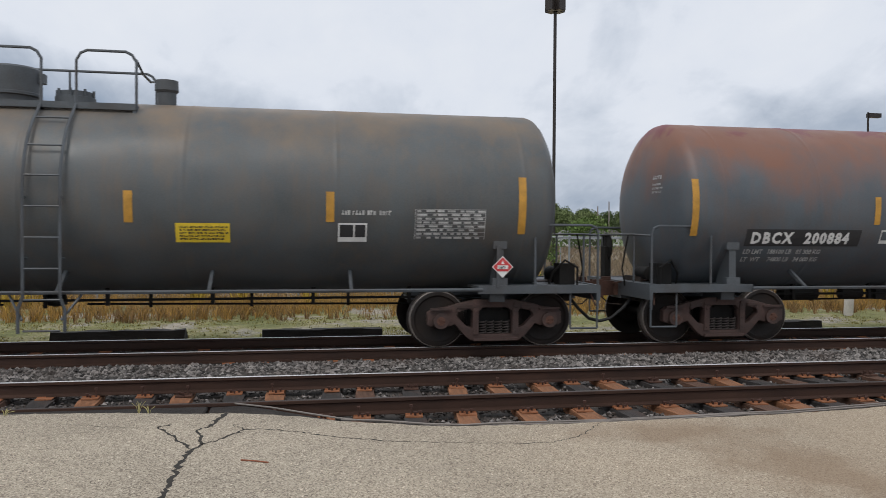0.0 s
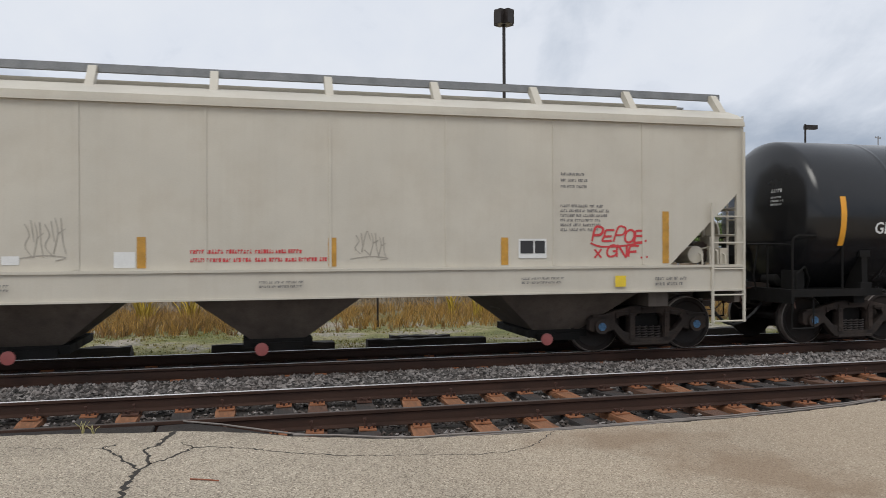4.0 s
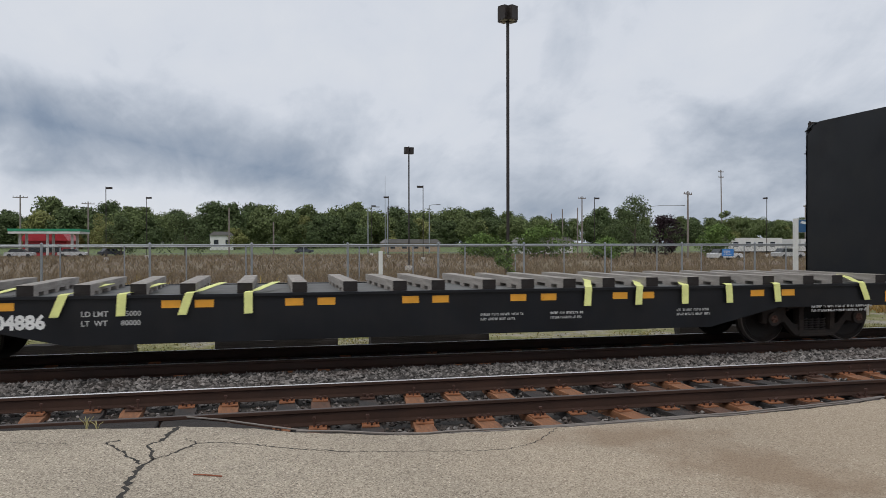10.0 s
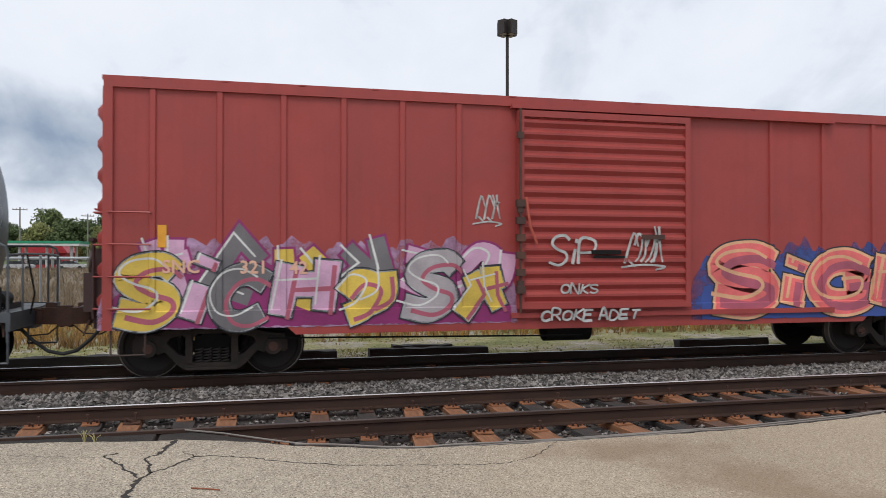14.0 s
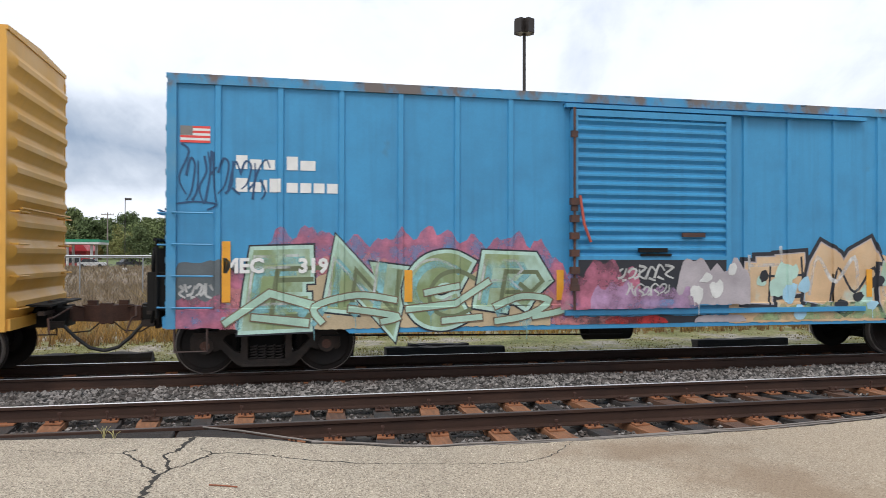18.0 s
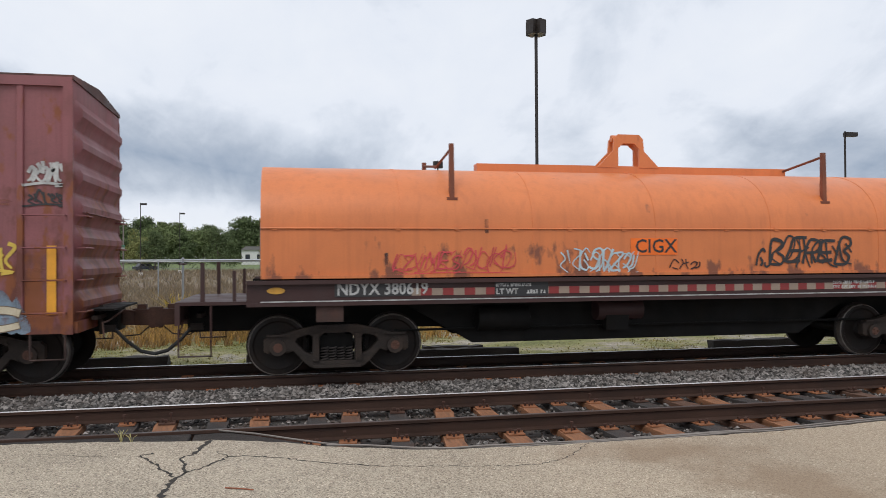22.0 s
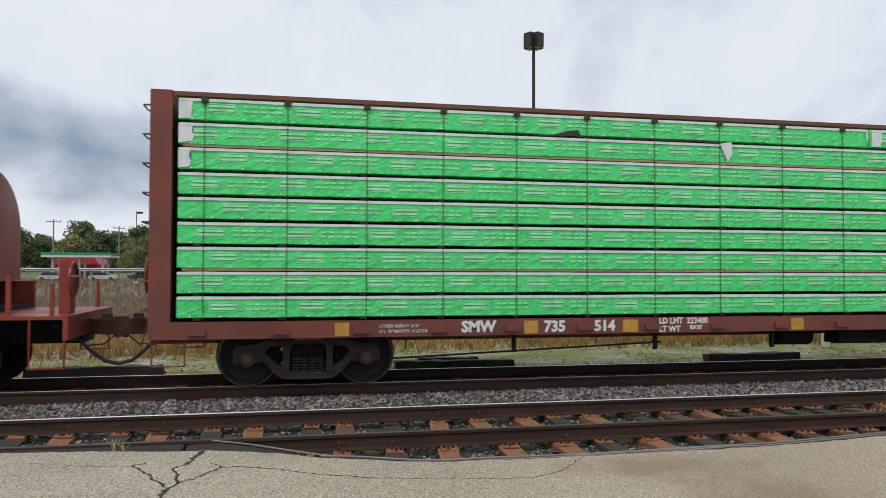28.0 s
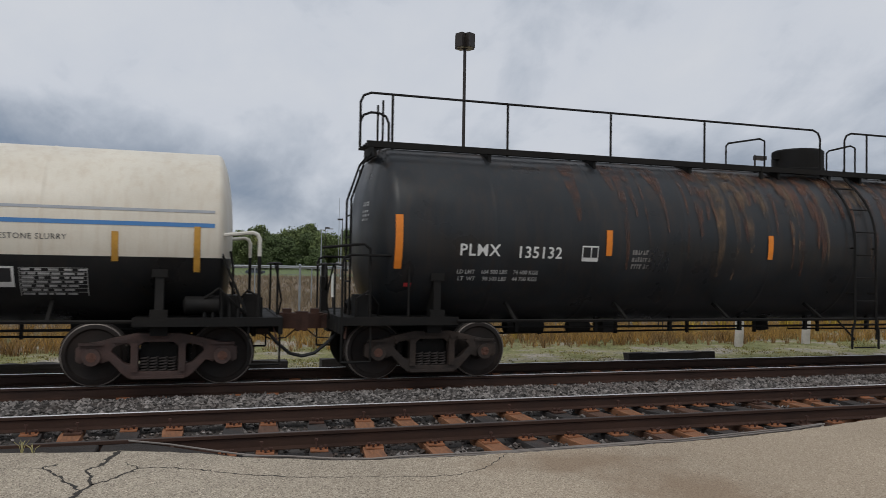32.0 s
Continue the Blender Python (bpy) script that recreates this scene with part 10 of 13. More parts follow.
    for (x, z), w, hh, sd in (((-7.40, 2.61), 0.55, 0.75, 72), ((7.04, 2.86), 0.45, 0.3, 75), ((4.42, 1.36), 0.3, 0.3, 76)):
        paint(car, scrawl(x, z, w, hh, sd, 0.045, 5), M_WHITEOLD, lift(front, 0.004), "graffiti")
    tag(car, "OMIKS", -6.16, 1.88, 0.72, 0.28, M_WHITEOLD, lift(front, 0.004), 0.035, 74)
    paint(car, scrawl(-4.62, 1.75, 0.45, 0.38, 86, 0.016, 5), SPRAY["PALEGREY"], front, "graffiti")
    paint(car, scrawl(7.04, 2.57, 0.5, 0.18, 77, 0.03, 5), M_BLACKINK, front, "graffiti")
    paint(car, scrawl(6.28, 1.66, 0.55, 0.4, 78, 0.05, 5), SPRAY["YELLOW"], front, "graffiti")
    paint(car, bars(5.64, 1.73, 8, 0.06, 0.4, 1.6, 79), M_WHITEOLD, front, "stencil")
    square_plate(car, 4.77, 5.25, 1.12, 1.40, lift(front, 0.012))
    square_plate(car, -3.68, -3.41, 1.58, 1.82, front, M_BOXMAROON)
    # ragged remains of old graffiti along the foot: tan blocks, a mottled green word, then mint and cream fields
    def field(pts, key, d):
        bm = bm_new(); poly(bm, pts); paint(car, bm, SPRAY[key], lift(wall, d), "graffiti")
    rnd = random.Random(80)
    x = -6.30
    while x < -5.0:
        w, z1 = rnd.uniform(0.16, 0.34), rnd.uniform(0.98, 1.18)
        field([(x, 0.74), (x + w, 0.74), (x + w + rnd.uniform(-0.05, 0.03), z1), (x + w * 0.55, z1 + rnd.uniform(-0.06, 0.05)), (x + rnd.uniform(-0.04, 0.06), z1)], rnd.choice(("OLDSAND", "SAND", "OLDWHITE", "CLAYPALE")), 0.001 + 0.0004 * int(x * -10 % 4))
        x += w * rnd.uniform(0.75, 1.05)
    for x0, x1, key in ((-6.28, -6.17, "OLDPALE2"), (-5.62, -5.38, "OLDPALE2")):
        field([(x0, 1.12), (x1, 1.10), (x1, 1.74), (x0, 1.76)], key, 0.0012)
    cloud(car, -4.75, -1.72, 0.74, 1.22, 0.10, 801, SPRAY["OLDLEAF"], lift(wall, 0.001), cc, 0.05, 2.5)
    cloud(car, -4.65, -3.4, 0.74, 0.98, 0.06, 802, SPRAY["OLDROSE"], lift(wall, 0.0016), cc, 0.05, 2.5)
    cloud(car, -3.5, -1.9, 0.74, 0.96, 0.07, 803, SPRAY["OLDMINT"], lift(wall, 0.0022), cc, 0.05, 2.5)
    graffiti_word(car, "DgSh", -4.55, -1.75, 0.76, 1.54, lift(wall, 0.003), 0.26, [(SPRAY["BRONZE"], 0.03), ([SPRAY["GROVEOLD"], SPRAY["OLDSLATE"], SPRAY["GROVEOLD"], SPRAY["OLDLEAF"]], 0.0), (SPRAY["BRONZE"], 0.0, 0.08, -0.04, 0.12), (SPRAY["OLDWHITE"], 0.0, -0.08, 0.05, 0.08)], 80, 0, cc, 0.25, 0.2, loose=True)
    graffiti_word(car, "aecf", -4.6, -1.8, 0.74, 1.20, lift(wall, 0.0105), 0.07, [(SPRAY["BRONZE"], 0.014), ([SPRAY["OLDWHITE"], SPRAY["LEAF"], SPRAY["OLDROSE"]], 0.0)], 87, 0, cc, 0.3, 0.3, loose=True)
    spots(car, 9, -4.4, -1.9, 0.8, 1.3, 0.06, 0.16, 804, SPRAY["OLDLEAF"], lift(wall, 0.010))
    paint(car, quads(bm_new(), [(-4.7, -1.75, 1.135, 1.16)]), SPRAY["MISTORANGE"], lift(wall, 0.0125), "graffiti")
    cloud(car, b + 0.25, 5.2, 0.74, 1.06, 0.06, 805, SPRAY["OLDWHITE"], lift(wall, 0.001), cc, 0.04, 2.5)
    field([(1.72, 0.76), (2.55, 0.76), (2.50, 1.30), (2.2, 1.42), (1.95, 1.52), (1.80, 1.30)], "OLDMINT", 0.0016)
    field([(1.78, 0.76), (2.5, 0.76), (2.44, 0.98), (1.85, 1.02)], "OLDLEAF", 0.0022)
    field([(2.52, 0.78), (2.75, 0.80), (3.15, 1.10), (3.12, 1.34), (2.85, 1.50), (2.60, 1.46), (2.78, 1.25), (2.55, 1.12)], "CREAMFADE", 0.0020)
    field([(2.60, 0.80), (2.95, 0.78), (3.1, 0.98), (2.9, 1.14)], "OLDMINT", 0.0028)
    field([(3.15, 1.0), (3.32, 1.0), (3.36, 1.36), (3.18, 1.30)], "LEAF", 0.0024); field([(3.30, 1.02), (3.68, 1.0), (3.62, 1.42), (3.40, 1.50)], "OLDMOSS", 0.0020)
    field([(3.85, 1.02), (4.55, 1.04), (4.50, 1.22), (4.25, 1.34), (4.02, 1.52), (3.90, 1.46)], "CREAMFADE", 0.0026); field([(3.72, 0.98), (4.0, 0.98), (3.96, 1.14), (3.76, 1.16)], "LEAF", 0.0030)
    for x in (2.0, 3.0, 3.55, 4.3, 4.75):
        field([(x, 0.74), (x + 0.3, 0.74), (x + 0.22, 0.94), (x + 0.05, 0.98)], rnd.choice(("OLDSAND", "OLDLEAF", "CREAMFADE")), 0.0034)
    cloud(car, 4.75, 7.1, 0.78, 1.32, 0.09, 806, SPRAY["OLDPALE2"], lift(wall, 0.0012), cc, 0.05, 2.5)
    graffiti_word(car, "SOgC", 4.35, 7.0, 0.80, 1.18, lift(wall, 0.004), 0.10, [(SPRAY["BRONZE"], 0.012), ([SPRAY["CREAMFADE"], SPRAY["OLDPALE2"], SPRAY["OLDMINT"]], 0.0)], 82, 0, cc, 0.1, 0.12, loose=True)
    spots(car, 45, 1.75, 5.1, 0.76, 1.45, 0.02, 0.07, 88, SPRAY["MISTSCRAPE"], lift(wall, 0.0055)); spots(car, 22, 1.8, 4.9, 0.76, 1.1, 0.03, 0.09, 89, SPRAY["OLDLEAF"], lift(wall, 0.0050))
    for x, w, sd in ((1.95, 0.45, 83), (2.65, 0.4, 84), (3.95, 0.45, 85)):
        paint(car, scrawl(x, 1.58, w, 0.2, sd, 0.014, 5), SPRAY["PALEGREY"], lift(wall, 0.007), "graffiti")
    bm = bm_new(); box(bm, -0.36, 0.08, -1.635, -1.60, 0.72, 0.80); part("reflector", bm, M_ORANGEOLD, car)
    # long level scrapes of rust through the paint
    bm = bm_new()
    for i in range(70):
        x, z = rnd.uniform(1.7, 5.2) if i % 2 else rnd.uniform(-7.0, 7.2), rnd.triangular(1.5, 3.7, 2.0)
        L = rnd.uniform(0.08, 0.34)
        brush(bm, [(x + L * q, z + rnd.uniform(-0.012, 0.012)) for q in np.linspace(0, 1, 5)], rnd.uniform(0.012, 0.04), 0.0, -0.0001 * i, lambda q: 0.3 + math.sin(math.pi * q))
    paint(car, bm, SPRAY["MISTSCRAPE"], lift(wall, 0.008), "rust_scrape")
    # lock boxes on the wide post, and the long track over the door
    for v0, v1 in ((3.42, 3.63), (1.52, 1.72)):
        bm = bm_new(); box(bm, 4.91, 5.41, -1.60, -1.50, v0, v1); bevel_all(bm, 0.012); part("lock_box", bm, M_RUSTDARK, car)
    bm = bm_new(); box(bm, b - 3.3, 4.49, -1.62, -1.51, 4.17, 4.23); rod(bm, (b - 3.3, -1.60, 4.27), (4.49, -1.60, 4.27), 0.03, 6); part("door_track", bm, M_RUSTDARK, car)
    for x0, x1, z0, z1 in ((-2.32, -2.09, 2.61, 3.00), (-2.35, -1.79, 1.54, 1.92)):
        paint(car, quads(bm_new(), [(x0, x1, z0, z1)]), M_GREYPLATE, front, "patch_plate", label="grey primer patch")
    tag(car, "ae", -2.11, 2.58, 0.45, 0.32, M_WHITEOLD, front, 0.05, 11); tag(car, "cgh", -0.62, 1.41, 0.6, 0.4, M_WHITE, faceted_side(-1.63), 0.06, 12)
    paint(car, bars(-1.21, 3.09, 3, 0.10, 0.85, 1.4, 13), M_WHITEOLD, faceted_side(-1.63), "stencil")
    corner_strip(car, [-7.01, 7.36], 1.05, 2.0, lift(front, 0.014))
    corner_strip(car, [-4.79, 2.30, 4.51], 1.15, 1.60, lift(front, 0.014))
    return car


M_GOLDINK, M_GOLDWORN = decal("gold_lettering", (0.60, 0.36, 0.09), 0.6, 0.25), decal("worn_gold_lettering", (0.42, 0.22, 0.09), 0.6, 0.4)


def coil_base(car, half, xl, xr, trucks, z_hood, z_sill, m, m_line, fish=0.30, cap="rust", fishx=2.2, m_belly=None, belly_y=1.30):
    bm = bm_new()
    tl, tr2 = trucks
    out = [(xl, z_sill), (tl + 1.0, z_sill), (tl + fishx, fish), (tr2 - fishx, fish), (tr2 - 1.0, z_sill), (xr, z_sill), (xr, z_hood - 0.02), (xl, z_hood - 0.02)]
    if m_belly:
        bb = bm_new()
        for s in (-1, 1):
            prism(bb, out, "y", *sorted((s * belly_y, s * (belly_y - 0.06))))
        part("belly_plate", bb, m_belly, car)
        out = [(xl, z_sill), (xr, z_sill), (xr, z_hood - 0.02), (xl, z_hood - 0.02)]
    for s in (-1, 1):
        a, b = sorted((s * 1.46, s * 1.38))
        bm = bm_new()
        prism(bm, out, "y", a, b)
        part("side_sill", bm, m, car)
        a, b = sorted((s * 1.52, s * 1.462))
        for za, zb in ((z_sill - 0.03, z_sill + 0.03), (z_hood - 0.06, z_hood)):
            bm = bm_new()
            box(bm, xl, xr, a, b, za, zb)
            part("sill_flange", bm, m, car)
    bm = bm_new()
    box(bm, -half + 0.5, half - 0.5, -0.35, 0.35, 0.66, 1.05)
    box(bm, xl, xr, -1.4, 1.4, z_sill, z_sill + 0.12)
    part("centre_sill", bm, M_BLACKGEAR, car)
    for s, xe, tx in ((-1, xl, tl), (1, xr, tr2)):
        bm = bm_new()
        a, b = sorted((s * (half - 0.45), xe))
        box(bm, a, b, -1.42, 1.42, z_sill, z_sill + 0.05)
        box(bm, *sorted((s * (half - 0.45), s * (half - 0.52))), -1.42, 1.42, z_sill - 0.28, z_sill + 0.05)
        for y in (-1.38, 1.34):
            box(bm, a + (b - a) * 0.35, a + (b - a) * 0.35 + 0.06, y, y + 0.05, z_sill, z_sill + 0.62)
            box(bm, a + (b - a) * 0.8, a + (b - a) * 0.8 + 0.05, y, y + 0.05, z_sill, z_sill + 0.5)
        pipe(bm, [(s * (half - 0.5), -1.3, z_sill + 0.6), (s * (half - 0.5), -0.5, z_sill + 0.6)], 0.016, 5)
        for y in (-1.40, 1.40):
            pipe(bm, [(s * (half - 0.5), y, z_sill), (s * (half - 0.5), y, 0.40), (s * (half - 0.95), y, 0.40), (s * (half - 0.95), y, z_sill)], 0.018, 5)
        if s > 0:
            lathe(bm, [(0, 0.27), (0.03, 0.27), (0.03, 0.23), (0, 0.23)], (1, 0, 0), (s * (half - 0.6), -0.6, z_sill + 0.55), 20)
            box(bm, s * (half - 0.65) - 0.1, s * (half - 0.65) + 0.05, -0.75, -0.45, z_sill, z_sill + 0.8)
        part("end_platform", bm, M_SILLBROWN if m_line is None else m_line, car)
        truck(car, tx, cap if s < 0 else "rust")
        coupler(car, s * half, s)
    bm = bm_new()
    lathe(bm, [(0, 0.05), (0.05, 0.2), (0.9, 0.2), (0.95, 0.05)], (1, 0, 0), (tl + 2.2, -0.9, 0.82), 16)
    rod(bm, (tl + 0.9, -0.9, 0.66), (tr2 - 0.9, -0.9, 0.66), 0.02, 6)
    box(bm, tl + 4.4, tl + 4.8, -1.1, -0.7, 0.6, 0.9)
    part("brake_gear", bm, M_BLACKGEAR, car)


def build_orange_coil():
    car, c, half = new_car("coil_car", "steel coil car with a faded orange hood", "coil car", 185.30, 201.30)
    xl, xr = -6.35, 6.25
    coil_base(car, half, xl - 0.2, xr + 0.2, (-5.22, 5.15), 1.48, 1.13, M_SILLBROWN, None, 0.42, m_belly=M_BLACKGEAR, belly_y=0.80)
    hood = coil_hood(car, xl, xr, 1.38, 1.50, 2.25, 3.30, M_HOODORANGE, M_HOODORANGE)
    hood_top(hood, 1.38, xl, xr, (-3.44, 3.18), 0.06, 2.25, 3.30, M_HOODORANGE, beam=(-2.75, 3.23), m_post=M_POSTRUST)
    side = faceted_side(-1.392)
    paint(car, quads(bm_new(), [(-0.51, 0.31, 1.83, 2.10)]), M_GREDORANGE, side, "number_panel")
    paint(car, letters("CIGX", 0.22, -0.44, 1.87, 0.004, 1.0), M_BLACKINK, lift(side, 0.004), "reporting_mark")
    for bm, m, d in ((quads(bm_new(), [(-0.05, 0.66, 2.36, 2.62)]), M_GREDORANGE, 0.006), (letters("CIGX", 0.20, 0.02, 2.41, 0.004, 1.0), M_BLACKINK, 0.010)):   # the same mark on the end of the hood
        for v in bm.verts:
            v.co.x, v.co.y = xl - d, -0.42 - v.co.x
        part("end_mark", bm, m, car, smooth=0)
    tag(car, "BEREB", 1.98, 1.66, 1.55, 0.42, M_BLACKINK, side, 0.05, 91); paint(car, scrawl(1.95, 1.62, 1.65, 0.52, 90, 0.035, 6), M_BLACKINK, lift(side, 0.002), "graffiti"); tag(car, "cJ", 1.72, 1.62, 0.3, 0.28, M_BLACKINK, side, 0.04, 95)
    tag(car, "dSVZh", -1.45, 1.57, 0.95, 0.34, SPRAY["PALE"], side, 0.03, 92); paint(car, scrawl(-1.75, 1.54, 1.35, 0.40, 92, 0.022, 8), SPRAY["PALE"], lift(side, 0.002), "graffiti")
    tag(car, "LZVMES", -4.42, 1.62, 1.05, 0.25, SPRAY["REDLINE"], side, 0.022, 93); tag(car, "hUKL", -3.32, 1.63, 0.85, 0.34, SPRAY["REDLINE"], side, 0.02, 97); paint(car, scrawl(-4.40, 1.57, 1.9, 0.36, 94, 0.016, 9), SPRAY["REDLINE"], lift(side, 0.002), "graffiti")
    tag(car, "agh", 0.15, 1.58, 0.55, 0.18, M_SILLBROWN, side, 0.02, 98)
    paint(car, quads(bm_new(), [(-2.95, -2.89, 2.18, 2.40), (-4.52, -4.47, 1.70, 1.88)]), SPRAY["MISTINK"], side, "scuff")
    sill = faceted_side(-1.466)
    x = xl + 2.2
    bm = bm_new(); bm2 = bm_new()
    while x < xr - 0.2:
        quads(bm, [(x, x + 0.17, 1.23, 1.34)]); quads(bm2, [(x + 0.17, x + 0.34, 1.23, 1.34)])
        x += 0.34
    paint(car, bm, decal("dusty_white_tape", (0.30, 0.23, 0.18)), sill, "reflector_tape"); paint(car, bm2, decal("dusty_red_tape", (0.24, 0.03, 0.03)), sill, "reflector_tape")
    paint(car, quads(bm_new(), [(-5.28, -4.12, 1.225, 1.415)]), M_BLACKINK, lift(sill, 0.003), "number_panel")
    paint(car, letters("NDYX 380619", 0.185, -5.25, 1.255, 0.006, 0.88), M_WHITEOLD, lift(sill, 0.006), "car_number")
    paint(car, bars(3.15, 1.37, 2, 0.05, 0.95, 1.5, 94), M_WHITEOLD, lift(sill, 0.004), "stencil")
    paint(car, quads(bm_new(), [(-2.82, -1.95, 1.20, 1.42)]), M_BLACKINK, lift(sill, 0.003), "number_panel")
    paint(car, letters("LT WT", 0.085, -2.80, 1.235, 0.004), M_WHITEOLD, lift(sill, 0.006), "stencil"); paint(car, bars(-2.30, 1.30, 1, 0.065, 0.32, 1.5, 95), M_WHITEOLD, lift(sill, 0.006), "stencil"); paint(car, bars(-2.80, 1.40, 1, 0.05, 0.7, 1.5, 96), M_WHITEOLD, lift(sill, 0.006), "stencil")
    bm = bm_new(); poly(bm, [(-6.13 + 0.13 * math.cos(a), 1.33 + 0.05 * math.sin(a)) for a in np.linspace(0, 5.98, 20)]); paint(car, bm, M_ORANGEOLD, lift(sill, 0.004), "sticker", label="worn oval orange sticker")
    bm = bm_new(); box(bm, xl, xr, -1.524, -1.50, 1.162, 1.178); part("pale_sill_line", bm, M_WHITEOLD, car, "thin pale line along the sill edge")
    bm = bm_new(); box(bm, -5.55, -5.15, -1.47, -1.40, 0.86, 1.12); part("jacking_pad", bm, M_RUSTDARK, car)
    bm = bm_new(); rod(bm, (-0.95, -0.95, 0.92), (-0.15, -0.95, 0.92), 0.17, 14); part("air_reservoir", bm, M_SILLBROWN, car)
    return car


M_GREDORANGE = decal("fluorescent_orange_panel", (0.88, 0.17, 0.02))
M_POSTRUST = surface("rusted_orange_post", (0.20, 0.06, 0.03), 0.7, 0, 0.3, 3, 50, 0.1, stain=(0.06, 0.03, 0.022), stain_amount=0.6)


M_FLANGELIT = surface("grey_lit_flange_edge", (0.12, 0.11, 0.10), 0.7, 0, 0.3, 3, 50, 0.1, stain=(0.05, 0.04, 0.035), stain_amount=0.5)


def build_black_coil():
    car, c, half = new_car("coil_car", "black coil car with two rust-scraped hoods", "coil car", 201.30, 217.80)
    xl, xr = -7.25, 7.07
    coil_base(car, half, xl - 0.15, xr + 0.15, (-5.89, 5.85), 1.55, 0.97, M_SILLSOOT, M_SILLSOOT, 0.68, fishx=2.0, m_belly=M_BLACKGEAR)
    gap0, gap1 = -0.28, -0.06
    side = faceted_side(-1.425)
    for a, b, posts, lx, bm_ends in ((xl, gap0, (-6.01, -1.47), -3.75, (-4.96, -2.54)), (gap1, xr, (1.17, 5.82), 3.56, (2.52, 4.92))):
        hood = coil_hood(car, a, b, 1.41, 1.57, 2.28, 3.36, M_HOODBLACK, M_HOODBLACK)
        hood_top(hood, 1.41, a, b, posts, lx, 2.28, 3.36, M_SILLSOOT, arch=False, beam=bm_ends)
    for u in (-4.82, 2.41):
        bm = bm_new()
        for zb, ws in ((1.955, (0.075, 0.05, 0.05, 0.05, 0.13, 0.13, 0.05, 0.11)), (1.69, (0.17, 0.12, 0.13, 0.08, 0.09, 0.12, 0.05))):
            p = u + (0.06 if zb > 1.8 else 0.0)
            for i, w in enumerate(ws):
                top = zb + (0.20 if w < 0.08 or i == 0 else 0.135)
                quads(bm, [(p, p + w, zb, top)])
                p += w + 0.03
        paint(car, bm, M_IVORY, side, "owner_mark", label="two lines of ivory block marks")
    for cx in (-3.46, 3.76):
        bm = bm_new()
        cz, r = 1.91, 0.245
        for i in range(9):   # a disc of level stripes, with a gap round an upright mark
            z = cz - r + 2 * r * (i + 0.5) / 9
            w = math.sqrt(r * r - (z - cz) ** 2)
            g = 0.085 if 1 <= i <= 6 else 0.0
            quads(bm, [(cx - w, cx - g, z - 0.019, z + 0.019), (cx + g, cx + w, z - 0.019, z + 0.019)] if g else [(cx - w, cx + w, z - 0.019, z + 0.019)])
        quads(bm, [(cx - 0.045, cx + 0.045, cz - 0.16, cz + 0.05), (cx - 0.07, cx + 0.07, cz - 0.16, cz - 0.12)])
        poly(bm, [(cx + 0.055 * math.cos(a), cz + 0.125 + 0.055 * math.sin(a)) for a in np.linspace(0, 5.9, 14)])
        paint(car, bm, M_IVORY, side, "emblem", label="ivory striped round emblem")
    for word, x, z, w, hh, sd, m, st in (("SKRVB", -2.52, 1.62, 1.02, 0.30, 101, M_WHITEOLD, 0.045), ("SKRVB", -2.46, 1.24, 0.80, 0.26, 102, M_WHITEOLD, 0.026), ("CHEZ", -3.20, 1.67, 0.44, 0.32, 103, SPRAY["PALEGREY"], 0.02), ("ChgeKh", 0.20, 1.62, 0.86, 0.32, 104, SPRAY["PALEGREY"], 0.03), ("SKRVB", 1.29, 1.62, 0.88, 0.30, 105, M_WHITEOLD, 0.038), ("ae", -0.80, 1.64, 0.2, 0.14, 106, SPRAY["PALEGREY"], 0.015), ("O", -6.88, 1.84, 0.26, 0.26, 107, SPRAY["PALEGREY"], 0.016)):
        tag(car, word, x, z, w, hh, m, lift(side, 0.045) if sd == 102 else side, st, sd)
    # level scrapes and rubbed patches of rust on the round of the hoods
    arc = arc_section(1.41, 1.57, 2.28, 3.36, 22)[1:13]
    over = lambda x, z: float(np.interp(z, [q[1] for q in arc], [q[0] for q in arc])) - 0.010
    rnd = random.Random(108)
    bm, bm2 = bm_new(), bm_new()
    for x0, x1, k, wide in ((-7.0, -6.4, 4, 0), (-5.6, -4.9, 3, 1), (-4.65, -3.85, 5, 0), (-3.55, -2.75, 3, 1), (-2.45, -1.9, 5, 0), (-1.0, -0.45, 4, 0), (0.35, 0.9, 3, 0), (1.6, 2.3, 2, 1), (2.6, 3.3, 4, 0), (3.8, 4.6, 3, 1), (5.0, 5.6, 4, 0)):
        for i in range(k):
            z = 3.12 - 0.12 * i - rnd.uniform(0, 0.04)
            a, b = x0 + rnd.uniform(0, 0.2), x1 - rnd.uniform(0, 0.25)
            brush(bm, [(a + (b - a) * f, z + rnd.uniform(-0.008, 0.008)) for f in np.linspace(0, 1, 6)], rnd.uniform(0.02, 0.045), 0.0, 0.0, lambda f: 0.25 + math.sin(math.pi * f))
        if wide:
            poly(bm2, [(x0 + (x1 - x0) * (0.5 + 0.55 * math.cos(q) * rnd.uniform(0.75, 1.1)), 2.88 + 0.24 * math.sin(q) * rnd.uniform(0.7, 1.1)) for q in np.linspace(0, 5.9, 16)])
    paint(car, bm, SPRAY["MISTSCRAPE"], over, "rust_scrape", 0.05); paint(car, bm2, SPRAY["MISTRUST"], lift(over, -0.004), "rust_scrape", 0.06)
    sill = faceted_side(-1.466)
    # not a walkway: pale strip paints the lit edge of the bottom flange
    bm = bm_new(); box(bm, -7.40, -4.36, -1.56, -1.462, 1.155, 1.185); part("running_board", bm, M_FLANGELIT, car)
